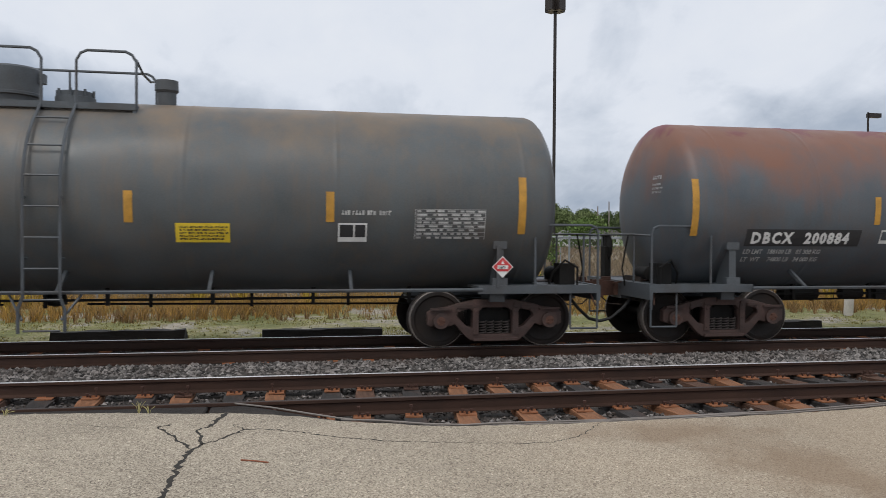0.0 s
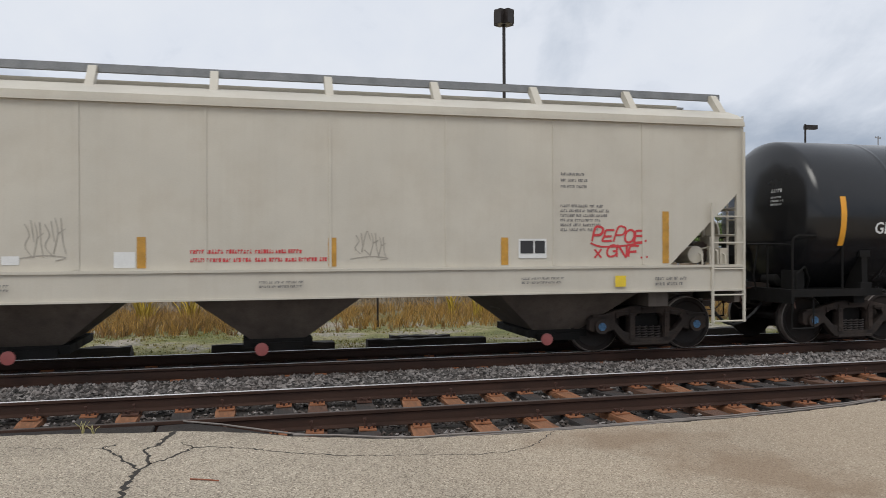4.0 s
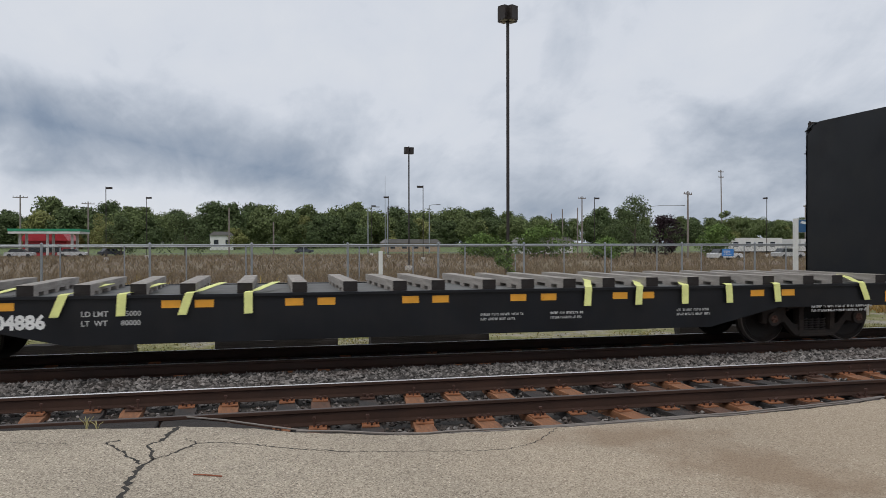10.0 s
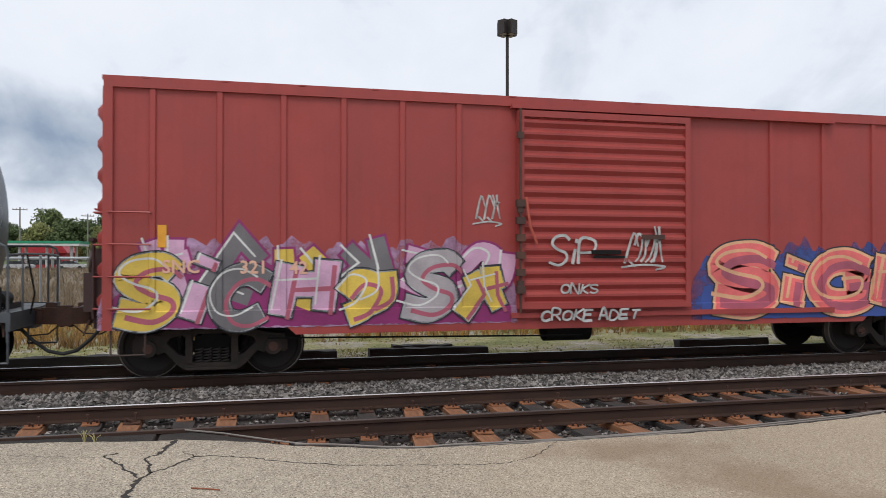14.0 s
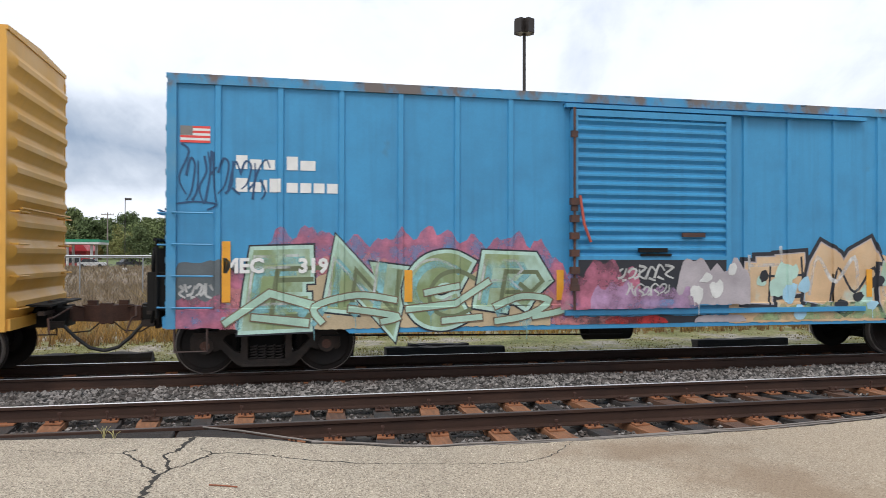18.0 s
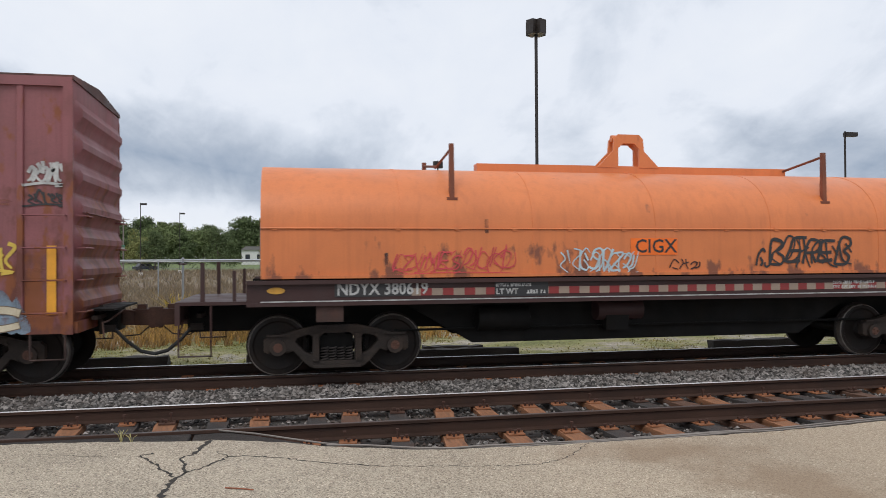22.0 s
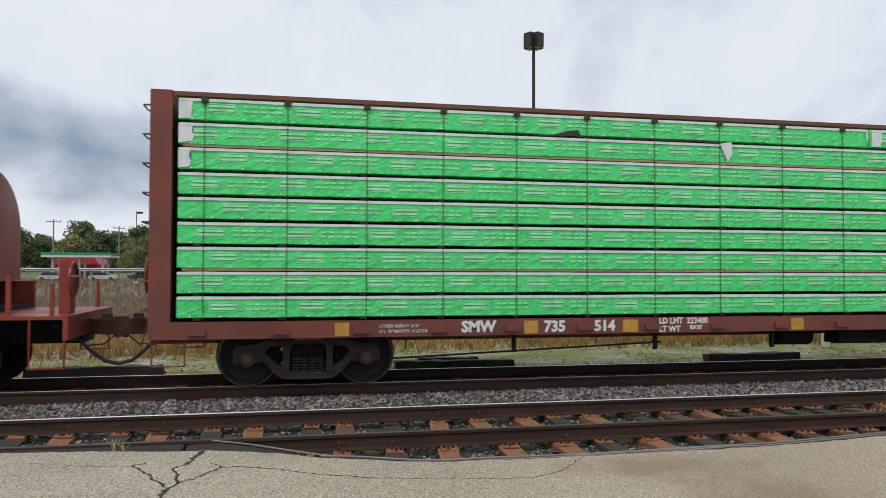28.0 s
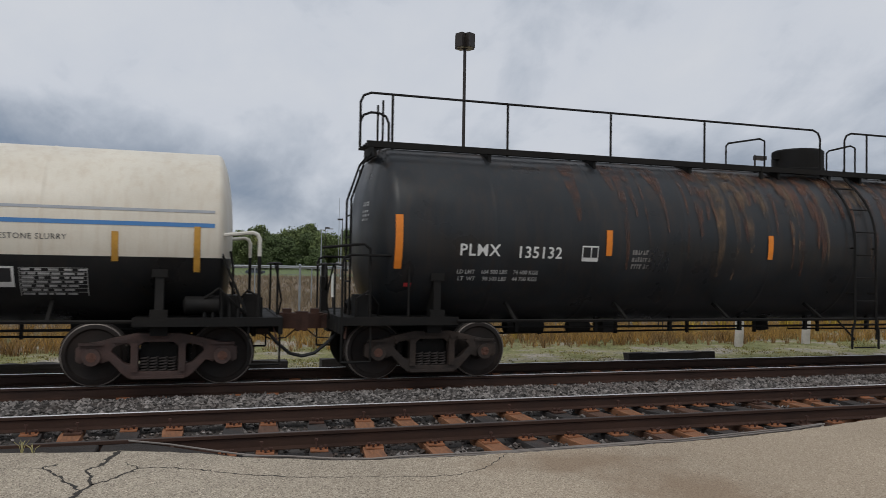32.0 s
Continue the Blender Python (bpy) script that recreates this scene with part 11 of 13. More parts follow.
    bm = bm_new(); box(bm, -4.30, xr, -1.50, -1.462, 1.150, 1.172); part("sill_edge", bm, M_RUSTDARK, car)
    bm = bm_new(); box(bm, -6.25, -5.85, -1.50, -1.462, 1.35, 1.55); bevel_all(bm, 0.01); part("bracket_plate", bm, M_RUSTDARK, car)
    for x in (-6.6, -6.05, -2.9, -1.9, 0.35, 2.2):
        paint(car, bars(x, 1.08, 1, 0.03, 0.4, 1.5, int(abs(x) * 31)), M_GREYINK, sill, "stencil")
    paint(car, letters("IC", 0.27, -5.60, 1.245, 0.010, 0.95), M_WHITE, sill, "reporting_mark")
    paint(car, letters("299600", 0.27, -5.14, 1.24, 0.010, 1.04), M_WHITE, sill, "car_number")
    for a, b in ((-7.37, -6.94), (-3.89, -3.50), (-1.06, -0.62), (1.48, 1.92), (4.08, 4.53), (6.57, 7.00)):
        paint(car, quads(bm_new(), [(a, b, 1.22 if a < -7 else 1.27, 1.40 if a < -7 else 1.37)]), M_ORANGE, lift(sill, 0.004), "reflector")
    for x in (-3.55, -1.46, 1.14, 2.81):
        paint(car, quads(bm_new(), [(x - 0.07, x + 0.07, 0.92, 1.02)]), M_TANSTICKER, lift(sill, 0.06), "reflector")
    for x in (-3.53, 3.55, 2.60):
        paint(car, bars(x, 1.42, 2, 0.05, 0.55, 1.8, int(abs(x) * 9)), M_WHITEOLD, sill, "stencil")
    return car


M_IVORY = decal("ivory_lettering", (0.66, 0.60, 0.46))


def build_red_coil():
    car, c, half = new_car("coil_car", "brick red coil car with a deep fish-belly sill", "coil car", 217.80, 235.44)
    xl, xr = -7.30, 6.88
    coil_base(car, half, xl - 0.2, xr + 0.24, (-5.87, 5.93), 1.58, 1.08, M_HOODRED, M_HOODRED, 0.28, cap="blue", fishx=3.0)
    hood = coil_hood(car, xl, xr, 1.42, 1.60, 2.30, 3.36, M_HOODRED, M_HOODRED)
    hood_top(hood, 1.42, xl, xr, (-4.70, 4.27), 0.05, 2.30, 3.36, M_HOODRED, beam=(-4.71, 5.28))
    side = faceted_side(-1.437)
    sill = faceted_side(-1.466)
    M_REFBAND = surface("scratched_metal_band", (0.42, 0.42, 0.40), 0.5, 0.3, 0.2, 4, 60, 0.05)
    paint(car, letters("GTW", 0.26, -6.16, 1.28, 0.014, 0.86), M_WHITE, sill, "reporting_mark")
    paint(car, letters("187440", 0.26, -5.38, 1.28, 0.014, 0.90), M_WHITE, sill, "car_number")
    bm = bm_new()
    for a, b in ((-4.33, -3.40), (-2.29, -0.64), (-0.39, 1.03), (1.31, 3.66), (4.71, 5.43)):
        poly(bm, [(a, 1.56), (b, 1.54), (b + 0.1, 1.24), (a + (b - a) * 0.5, 1.20), (a + 0.08, 1.16)])
    paint(car, bm, M_WHITEPATCH, sill, "overpainted_patch", label="white overpainted patches")
    bm = bm_new(); box(bm, xl, xr, -1.475, -1.46, 1.08, 1.15); part("metal_band", bm, M_REFBAND, car)
    for a, b, z0, z1 in ((-7.39, -6.52, 1.28, 1.38), (-4.24, -3.82, 1.30, 1.42), (-1.60, -1.17, 1.32, 1.43), (0.85, 1.28, 1.34, 1.44), (3.51, 3.96, 1.34, 1.44), (6.12, 7.00, 1.34, 1.44)):
        paint(car, quads(bm_new(), [(a, b, z0, z1)]), M_ORANGE, lift(sill, 0.005), "reflector")
    paint(car, quads(bm_new(), [(-7.10, -6.54, 2.09, 2.24)]), M_ORANGEOLD, side, "warning_panel")
    t = -0.17
    bm = bm_new(); poly(bm, [(t - 0.08, 1.80), (t, 1.66), (t + 0.08, 1.80)]); paint(car, bm, M_ORANGE, side, "lift_mark")
    arc = arc_section(1.42, 1.60, 2.30, 3.36, 22)[1:13]
    over = lambda x, z: float(np.interp(z, [q[1] for q in arc], [q[0] for q in arc])) - 0.008
    x0 = 3.71
    for i, w in enumerate((0.15, 0.15, 0.15, 0.03, 0.11, 0.11, 0.03, 0.11, 0.11)):
        bm = bm_new()
        if w > 0.13:
            poly(bm, [(x0, 2.63), (x0 + 0.15, 2.63), (x0 + 0.115, 2.47), (x0 + 0.035, 2.47)])
        elif w < 0.05:
            quads(bm, [(x0, x0 + 0.03, 2.47, 2.505)])
        else:
            quads(bm, [(x0, x0 + w, 2.47, 2.63)])
        paint(car, bm, M_WHITE, over, "owner_mark", 0.05)
        x0 += w + 0.022
    graffiti_word(car, "SCTEO", -4.62, -3.15, 0.40, 1.00, sill, 0.085, [(SPRAY["PALELILAC"], 0.010), (M_HOODRED, -0.014)], 112, 0, (), -0.35, 0.12)
    cloud(car, -4.65, -4.1, 0.75, 1.02, 0.05, 117, SPRAY["MISTLILAC"], sill)
    paint(car, scrawl(-2.82, 0.45, 0.75, 0.36, 113, 0.015, 9), M_WHITEOLD, sill, "graffiti")
    v = -0.36
    bm = bm_new()
    for d in (-0.22, 0.0, 0.22):
        poly(bm, [(v - 0.03, 0.62), (v + d - 0.025, 0.98 + (0.1 if d == 0 else 0)), (v + d + 0.03, 0.98 + (0.1 if d == 0 else 0)), (v + 0.03, 0.62)])
    poly(bm, [(v - 0.1, 0.40), (v, 0.62), (v + 0.1, 0.40)])
    paint(car, bm, M_WHITEOLD, sill, "graffiti")
    square_plate(car, 2.02, 2.42, 0.56, 0.87, sill)
    paint(car, quads(bm_new(), [(3.06, 3.34, 0.76, 0.91)]), M_WHITEOLD, sill, "sticker")
    for u in (-3.27, -5.22, 0.31, 5.49):
        paint(car, bars(u, 1.04 if u < 4 else 1.5, 2, 0.05, 0.6, 1.7, int(abs(u) * 11)), M_WHITEOLD, lift(sill, 0.006), "stencil")
    return car


M_WHITEPATCH = decal("chalky_white_patch", (0.60, 0.58, 0.54), 0.7, 0.15)
M_WRAP = surface("green_lumber_wrap", (0.07, 0.70, 0.185), 0.33, 0, 0.2, 5, 30, 0.8, stain=(0.16, 0.74, 0.32), stain_amount=0.4, stretch=(1.6, 1, 2), crease=1.3)
M_WRAPWHITE = surface("white_wrap_edge", (0.66, 0.70, 0.70), 0.5, 0, 0.15, 5, 40, 0.2)
M_WRAPPRINT = decal("pale_green_wrap_print", (0.34, 0.78, 0.45), 0.45, 0.3)
M_STRIP = surface("raw_wood_strip", (0.36, 0.25, 0.13), 0.85, 0, 0.3, 4, 50, 0.2, stretch=(0.5, 5, 5))
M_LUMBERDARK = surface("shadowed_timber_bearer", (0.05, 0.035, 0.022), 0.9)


def build_lumber_car():
    car, c, half = new_car("centre_beam_car", "oxide red centre-beam flat car loaded with green-wrapped lumber", "flat car", 235.44, 259.54)
    xl, xr = -11.45, 11.43
    tl, tr2 = -9.20, 9.20
    bm = bm_new()
    for s in (-1, 1):
        a, b = sorted((s * 1.46, s * 1.36))
        box(bm, xl, xr, a, b, 0.78, 1.02)
        for x in np.arange(-10.78, xr - 0.2, 1.175):
            a2, b2 = sorted((s * 1.52, s * 1.44))
            box(bm, x - 0.12, x + 0.12, a2, b2, 0.84, 0.92)
    part("side_sill", bm, M_CENTERRED, car)
    bm = bm_new()
    box(bm, xl, xr, -1.4, 1.4, 0.94, 1.03)
    box(bm, -half + 0.5, half - 0.5, -0.3, 0.3, 0.62, 0.98)
    for tx in (tl, tr2):
        box(bm, tx - 0.2, tx + 0.2, -1.38, 1.38, 0.74, 0.95)
    part("deck", bm, M_CENTERRED, car)
    bm = bm_new()
    box(bm, xl + 0.3, xr - 0.3, -0.12, 0.12, 1.03, 4.53)
    box(bm, xl, xr, -0.32, 0.32, 4.53, 4.60)
    part("centre_beam", bm, M_CENTERRED, car)
    for s, xe in ((-1, xl), (1, xr)):
        bm = bm_new()
        f = lambda d: xe - s * d
        box(bm, *sorted((f(0.0), f(0.30))), -1.46, -1.38, 0.78, 4.34)
        box(bm, *sorted((f(0.0), f(0.30))), 1.38, 1.46, 0.78, 4.34)
        box(bm, *sorted((f(0.20), f(0.30))), -1.40, 1.40, 1.02, 4.30)
        for y in (-0.7, 0.0, 0.7):
            box(bm, *sorted((f(0.02), f(0.22))), y - 0.06, y + 0.06, 1.02, 4.32)
        for z in (1.6, 2.4, 3.2, 3.9):
            box(bm, *sorted((f(0.06), f(0.2))), -1.4, 1.4, z - 0.06, z + 0.06)
        box(bm, *sorted((f(0.0), f(0.30))), -1.46, 1.46, 4.28, 4.36)
        bulk = part("bulkhead", bm, M_CENTERRED, car)
        bm = bm_new()
        z = 1.2
        while z < 4.2:
            for sy in (-1, 1):
                pipe(bm, [(f(0.0), sy * 1.40, z), (f(-0.1), sy * 1.40, z), (f(-0.1), sy * 0.98, z), (f(0.0), sy * 0.98, z)], 0.014, 5)
            z += 0.42
        box(bm, *sorted((f(-0.05), f(0.12))), -0.5, 0.5, 0.7, 1.0)
        lathe(bm, [(0, 0.27), (0.03, 0.27), (0.03, 0.23), (0, 0.23)], (1, 0, 0), (f(-0.12), -0.8, 1.7), 20)
        for y in (-1.40, 1.40):
            pipe(bm, [(f(0.05), y, 0.8), (f(0.05), y, 0.40), (f(0.5), y, 0.40), (f(0.5), y, 0.8)], 0.018, 5)
        part("grab_iron", bm, M_CENTERRED, bulk)
        truck(car, tl if s < 0 else tr2, "rust")
        coupler(car, s * half, s)
    # nine tiers of wrapped packs on each side of the beam
    rnd = random.Random(12)
    tiers = 9
    z0, z1 = 1.05, 4.27
    th = (z1 - z0) / tiers
    seam_a, seam_b, seam_c, seam_d, seam_e = 3.92, 7.47, 2.80, 0.42, 5.78
    lx0, lx1 = xl + 0.35, xr - 0.36
    for i in range(tiers):
        za = z0 + th * i
        cuts = [seam_a, seam_b] if i < 2 else ([seam_a] if i < 6 else [seam_c] if i < 8 else [seam_d, seam_e])
        cuts = sorted(q for q in cuts if lx0 + 1 < q < lx1 - 1)
        ends = [lx0] + cuts + [lx1 - (0.18 if 2 <= i < 6 else 0.0)]
        for a, b in zip(ends, ends[1:]):
            for y0, y1, near in ((-1.43, -0.14, True), (0.14, 1.43, False)):
                j = rnd.uniform(-0.012, 0.012)
                bm = bm_new()
                box(bm, a + 0.03, b - 0.03, y0 + j, y1 + j, za + 0.035, za + th - 0.012)
                bmesh.ops.subdivide_edges(bm, edges=[e for e in bm.edges if abs(e.verts[0].co.x - e.verts[1].co.x) > 1], cuts=max(2, int((b - a) / 0.35)))
                for v in bm.verts:
                    v.co += Vector((0, rnd.uniform(-0.008, 0.008), rnd.uniform(-0.006, 0.004)))
                bevel_all(bm, 0.012)
                pack = part("lumber_pack", bm, M_WRAP, car)
                if not near:
                    continue
                bm = bm_new()
                quads(bm, [(a + 0.04, b - 0.04, za + th - 0.055, za + th - 0.014)])
                q = a + 0.2
                while q < b - 0.2:   # staples along the foot
                    quads(bm, [(q, q + 0.028, za + 0.045, za + 0.066)])
                    q += rnd.choice((0.30, 0.42, 0.55, 0.7))
                u0 = a + 0.035   # the folded paper end of the wrap
                if a > lx0 + 1 or i > 5:
                    u1, zt, zl = u0 + rnd.uniform(0.15, 0.22), za + th - 0.058, za + 0.05
                    poly(bm, [(u0, zl), (u1 - rnd.uniform(0.0, 0.06), zl + rnd.uniform(0, 0.04)), (u1 - rnd.uniform(-0.02, 0.06), zl + th * 0.3), (u1 - rnd.uniform(-0.02, 0.05), zl + th * 0.5), (u1 + rnd.uniform(-0.04, 0.03), zt), (u0, zt)])
                if rnd.random() < 0.4:
                    u0, w = b - 0.035, rnd.uniform(0.04, 0.10)
                    poly(bm, [(u0, za + th - 0.06), (u0 - w, za + th - 0.06), (u0 - w * 0.4, za + th * 0.4), (u0, za + th * 0.25)])
                part("wrap_edge", laid(bm, lambda x, z: y0 + j - 0.016), M_WRAPWHITE, pack, smooth=0)
                bm = bm_new()
                p = a + 0.15 + rnd.uniform(0, 0.5)
                while p < b - 1.2:
                    w = 0.40
                    zz = za + th * 0.56 + rnd.uniform(-0.015, 0.015)
                    quads(bm, [(p, p + w, zz + 0.058, zz + 0.066), (p, p + w, zz - 0.066, zz - 0.058), (p + 0.02, p + w - 0.02, zz + 0.012, zz + 0.045), (p + 0.02, p + w - 0.02, zz - 0.045, zz - 0.012), (p, p + 0.008, zz - 0.058, zz + 0.058), (p + w - 0.008, p + w, zz - 0.058, zz + 0.058)])
                    q = p + 0.52
                    for k in range(5):   # a row of plain blocks
                        quads(bm, [(q, q + 0.085, zz - 0.045, zz - 0.022), (q, q + 0.085, zz + 0.022, zz + 0.045)])
                        q += 0.115
                    p += 1.25
                part("wrap_print", laid(bm, lambda x, z: y0 + j - 0.015), M_WRAPPRINT, pack, smooth=0)
        # bearers are nearly black: the shade between tiers is put into their colour
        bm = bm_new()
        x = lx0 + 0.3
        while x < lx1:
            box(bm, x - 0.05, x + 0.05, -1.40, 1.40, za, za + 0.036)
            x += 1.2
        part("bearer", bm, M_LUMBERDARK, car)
        if i in (2, 7):
            bm = bm_new()
            box(bm, lx0 + 0.1, lx1 - 0.5, -1.425, -1.36, za + 0.004, za + 0.034)
            part("wood_strip", bm, M_STRIP, car)
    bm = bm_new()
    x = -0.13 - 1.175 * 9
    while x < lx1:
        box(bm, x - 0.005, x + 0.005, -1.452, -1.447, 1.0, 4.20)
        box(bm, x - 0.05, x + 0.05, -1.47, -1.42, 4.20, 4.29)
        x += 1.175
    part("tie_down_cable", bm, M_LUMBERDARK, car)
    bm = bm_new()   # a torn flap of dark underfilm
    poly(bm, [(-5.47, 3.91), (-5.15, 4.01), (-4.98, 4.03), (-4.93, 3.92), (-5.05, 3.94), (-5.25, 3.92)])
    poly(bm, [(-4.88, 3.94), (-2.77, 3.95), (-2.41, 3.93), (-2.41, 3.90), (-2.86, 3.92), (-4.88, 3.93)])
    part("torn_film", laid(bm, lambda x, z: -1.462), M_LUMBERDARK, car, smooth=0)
    bm = bm_new(); poly(bm, [(-2.48, 3.90), (-2.27, 3.94), (-2.25, 3.75), (-2.34, 3.60), (-2.39, 3.74)]); part("torn_paper", laid(bm, lambda x, z: -1.465), M_WRAPWHITE, car, smooth=0)
    side = faceted_side(-1.466)
    sill = faceted_side(-1.53)
    paint(car, letters("SMW", 0.17, -6.89, 0.84, 0.01, 1.0), M_WHITE, side, "reporting_mark")
    paint(car, letters("735", 0.17, -5.56, 0.83, 0.01, 1.0), M_WHITE, side, "car_number")
    paint(car, letters("514", 0.17, -4.72, 0.83, 0.01, 1.0), M_WHITE, side, "car_number")
    for a, b in ((-8.82, -8.61), (-5.89, -5.66), (-4.23, -3.97), (-1.18, -0.94), (1.72, 1.97), (6.41, 6.63), (9.35, 9.60), (4.65, 4.91)):
        paint(car, quads(bm_new(), [(a, b, 0.80, 1.0)]), M_ORANGEOLD, side, "reflector")
    square_plate(car, 7.20, 7.62, 0.70, 1.01, lift(side, 0.07))
    paint(car, letters("LD LMT  223400\nLT WT", 0.095, -3.60, 0.93, 0.005, 0.95), M_WHITE, side, "stencil"); paint(car, bars(-3.05, 0.90, 1, 0.07, 0.32, 1.5, 14), M_WHITE, side, "stencil")
    paint(car, letters("IH  11-5\nIL  73-0", 0.085, 4.98, 0.95, 0.005, 0.95), M_WHITE, side, "stencil"); paint(car, letters("L  75-0", 0.085, 5.82, 0.845, 0.005, 0.95), M_WHITE, side, "stencil")
    for u in (-8.16, -7.87, 1.13, 2.53, 3.61, 8.30):
        paint(car, bars(u, 0.97, 2, 0.05, 0.5, 1.6, int(abs(u) * 13)), M_WHITEOLD, side, "stencil")
    bm = bm_new()
    for x in (-6.01, -3.60, -1.45, 3.85, 4.15, 5.92, 6.02, 7.06):
        box(bm, x - 0.03, x + 0.03, -1.35, -1.29, 0.50, 0.8)
    rod(bm, (tl + 1.2, -1.32, 0.44), (-3.5, -1.32, 0.62), 0.016, 6)
    rod(bm, (3.5, -1.32, 0.62), (tr2 - 1.2, -1.32, 0.44), 0.016, 6)
    lathe(bm, [(0, 0.05), (0.05, 0.18), (0.7, 0.18), (0.75, 0.05)], (1, 0, 0), (-1.07, -0.8, 0.66), 14)
    box(bm, 0.13, 1.13, -1.0, -0.6, 0.5, 0.75)
    part("brake_gear", bm, M_BLACKGEAR, car)
    return car


def build_slurry_tank():
    car, c, half = new_car("tank_car", "cream and black slurry tank car with blue lines", "tank car", 259.54, 272.79)
    tank_car(car, half, -5.32, 5.50, 1.33, 2.23, M_CREAM, M_BLACKGEAR, (-4.42, 4.47), "rust", "brown", (-3.3, -1.2, 0.55, 1.15, 2.9), head=0.25, bands=(M_DULLBLACK, 1.89), tall_rail=M_CREAMGEAR)
    tank_top(car, -0.97, 1.28, 3.30, M_CREAMGEAR, 0.80, 0, 0.30, 0.68, 0.50, 1.33, 2.23, M_CREAM, tall=0.76, drop=0.0, valve=False, ladder_m=M_CREAMGEAR, ladder_low=(M_BLACKGEAR, 1.87))
    small_top_fitting(car, -0.46, 3.56, M_GREYPLATE, 0.2, 0.34)
    bm = bm_new(); lathe(bm, [(-0.1, 0.30), (0.05, 0.30), (0.055, 0.26), (0.10, 0.26), (0.105, 0.12), (0.14, 0.02)], (0, 0, 1), (-0.44, 0, 3.56), 22)
    for a in range(8):
        rod(bm, (-0.44 + 0.27 * math.cos(a * 0.785), 0.27 * math.sin(a * 0.785), 3.60), (-0.44 + 0.27 * math.cos(a * 0.785), 0.27 * math.sin(a * 0.785), 3.72), 0.02, 5)
    part("valve_flange", bm, M_CREAMGEAR, car)
    bm = bm_new(); lathe(bm, [(-0.1, 0.21), (0.10, 0.215), (0.20, 0.205), (0.27, 0.17), (0.315, 0.10), (0.33, 0.01)], (0, 0, 1), (0.66, 0, 3.56), 24); part("manway_dome", bm, M_CREAM, car)
    bm = bm_new(); box(bm, -0.99, 1.30, -0.86, -0.81, 3.28, 3.345); part("platform_edge", bm, M_RUSTDARK, car)
    side = round_side(1.33, 2.23)
    M_BLUELINE, M_GREYLINE = decal("blue_band", (0.06, 0.20, 0.45)), decal("grey_band", (0.33, 0.35, 0.38))
    a, b = -5.02, 5.21
    paint(car, quads(bm_new(), [(a, b, 2.33, 2.39)]), M_BLUELINE, side, "blue_band", 0.1)
    paint(car, quads(bm_new(), [(a, b, 2.54, 2.58)]), M_GREYLINE, side, "grey_band", 0.1)
    paint(car, letters("SHPX", 0.26, -3.97, 1.92, 0.010, 1.0, spacing=1.15), M_BLACKINK, side, "reporting_mark", 0.08)
    paint(car, letters("201864", 0.26, -2.71, 1.93, 0.010, 1.0, spacing=1.1), M_BLACKINK, side, "car_number", 0.08)
    paint(car, letters("LIMESTONE SLURRY", 0.08, 2.23, 2.11, 0.0, 0.95, spacing=1.1), M_BLACKINK, side, "stencil", 0.1)
    paint(car, letters("LD LMT  203400 LB 92 250 KG", 0.075, -3.98, 1.74, 0.003), M_WHITE, side, "stencil", 0.1)
    paint(car, letters("LT  WT      59600 LB 27 050 KG    NEW 08 1989", 0.075, -3.98, 1.58, 0.003), M_WHITE, side, "stencil", 0.1)
    for x, z0, z1 in ((-5.21, 1.62, 2.46), (-2.90, 1.87, 2.30), (-0.74, 1.78, 2.20), (1.27, 1.80, 2.22), (3.87, 1.82, 2.24), (4.97, 1.68, 2.34)):
        paint(car, strip(x, z0, z1, 0.09), M_ORANGEOLD, lift(side, 0.004), "reflector", 0.1)
    tag(car, "AMPEOS", -1.55, 1.42, 1.15, 0.44, M_GTAGBLUE, side, 0.035, 121, 0.1); bm = bm_new(); brush(bm, curve_through([(-2.15, 1.50), (-1.7, 1.455), (-1.2, 1.47), (-0.75, 1.44), (-0.5, 1.47)]), 0.018); paint(car, bm, M_GTAGBLUE, side, "graffiti", 0.1)
    bm = bm_new(); pipe(bm, [(1.29 + 0.085 * math.cos(a), 0, 1.66 + 0.085 * math.sin(a)) for a in np.linspace(0, 6.28, 20)], 0.008, 4); part("round_emblem", laid(bm, side), M_WHITEOLD, car, smooth=0)
    bm = bm_new(); box(bm, -0.01, 0.10, -1.42, -1.36, 0.80, 1.52); part("sign_post", bm, M_BLACKGEAR, car); bm = bm_new(); box(bm, -0.01, 0.10, -1.425, -1.36, 1.52, 1.60); part("warning_plate", bm, M_RUSTDARK, car)
    data_table(car, 2.66, 1.72, 0.85, 0.40, side, M_WHITEOLD, 122)
    square_plate(car, 2.01, 2.59, 1.44, 1.73, side)
    # rust running down below the platform
    M_RUSTRUN = surface("rust_run_stain", (0.56, 0.40, 0.24), 0.6, 0, 0.3, 2, 40, 0.02, stretch=(8, 8, 0.6))
    bm = bm_new(); rnd = random.Random(123)
    for i in range(46):
        x = rnd.choice((rnd.uniform(-0.92, -0.27), rnd.uniform(0.40, 1.09), rnd.uniform(-0.92, 1.29)))
        L = rnd.uniform(0.15, 0.8)
        w = rnd.uniform(0.008, 0.028)
        poly(bm, [(x - w, 3.28), (x + w, 3.28), (x + w * 0.6, 3.28 - L * 0.6), (x, 3.28 - L), (x - w * 0.6, 3.28 - L * 0.6)])
    paint(car, bm, M_RUSTRUN, side, "rust_run", 0.06)
    bm = bm_new()
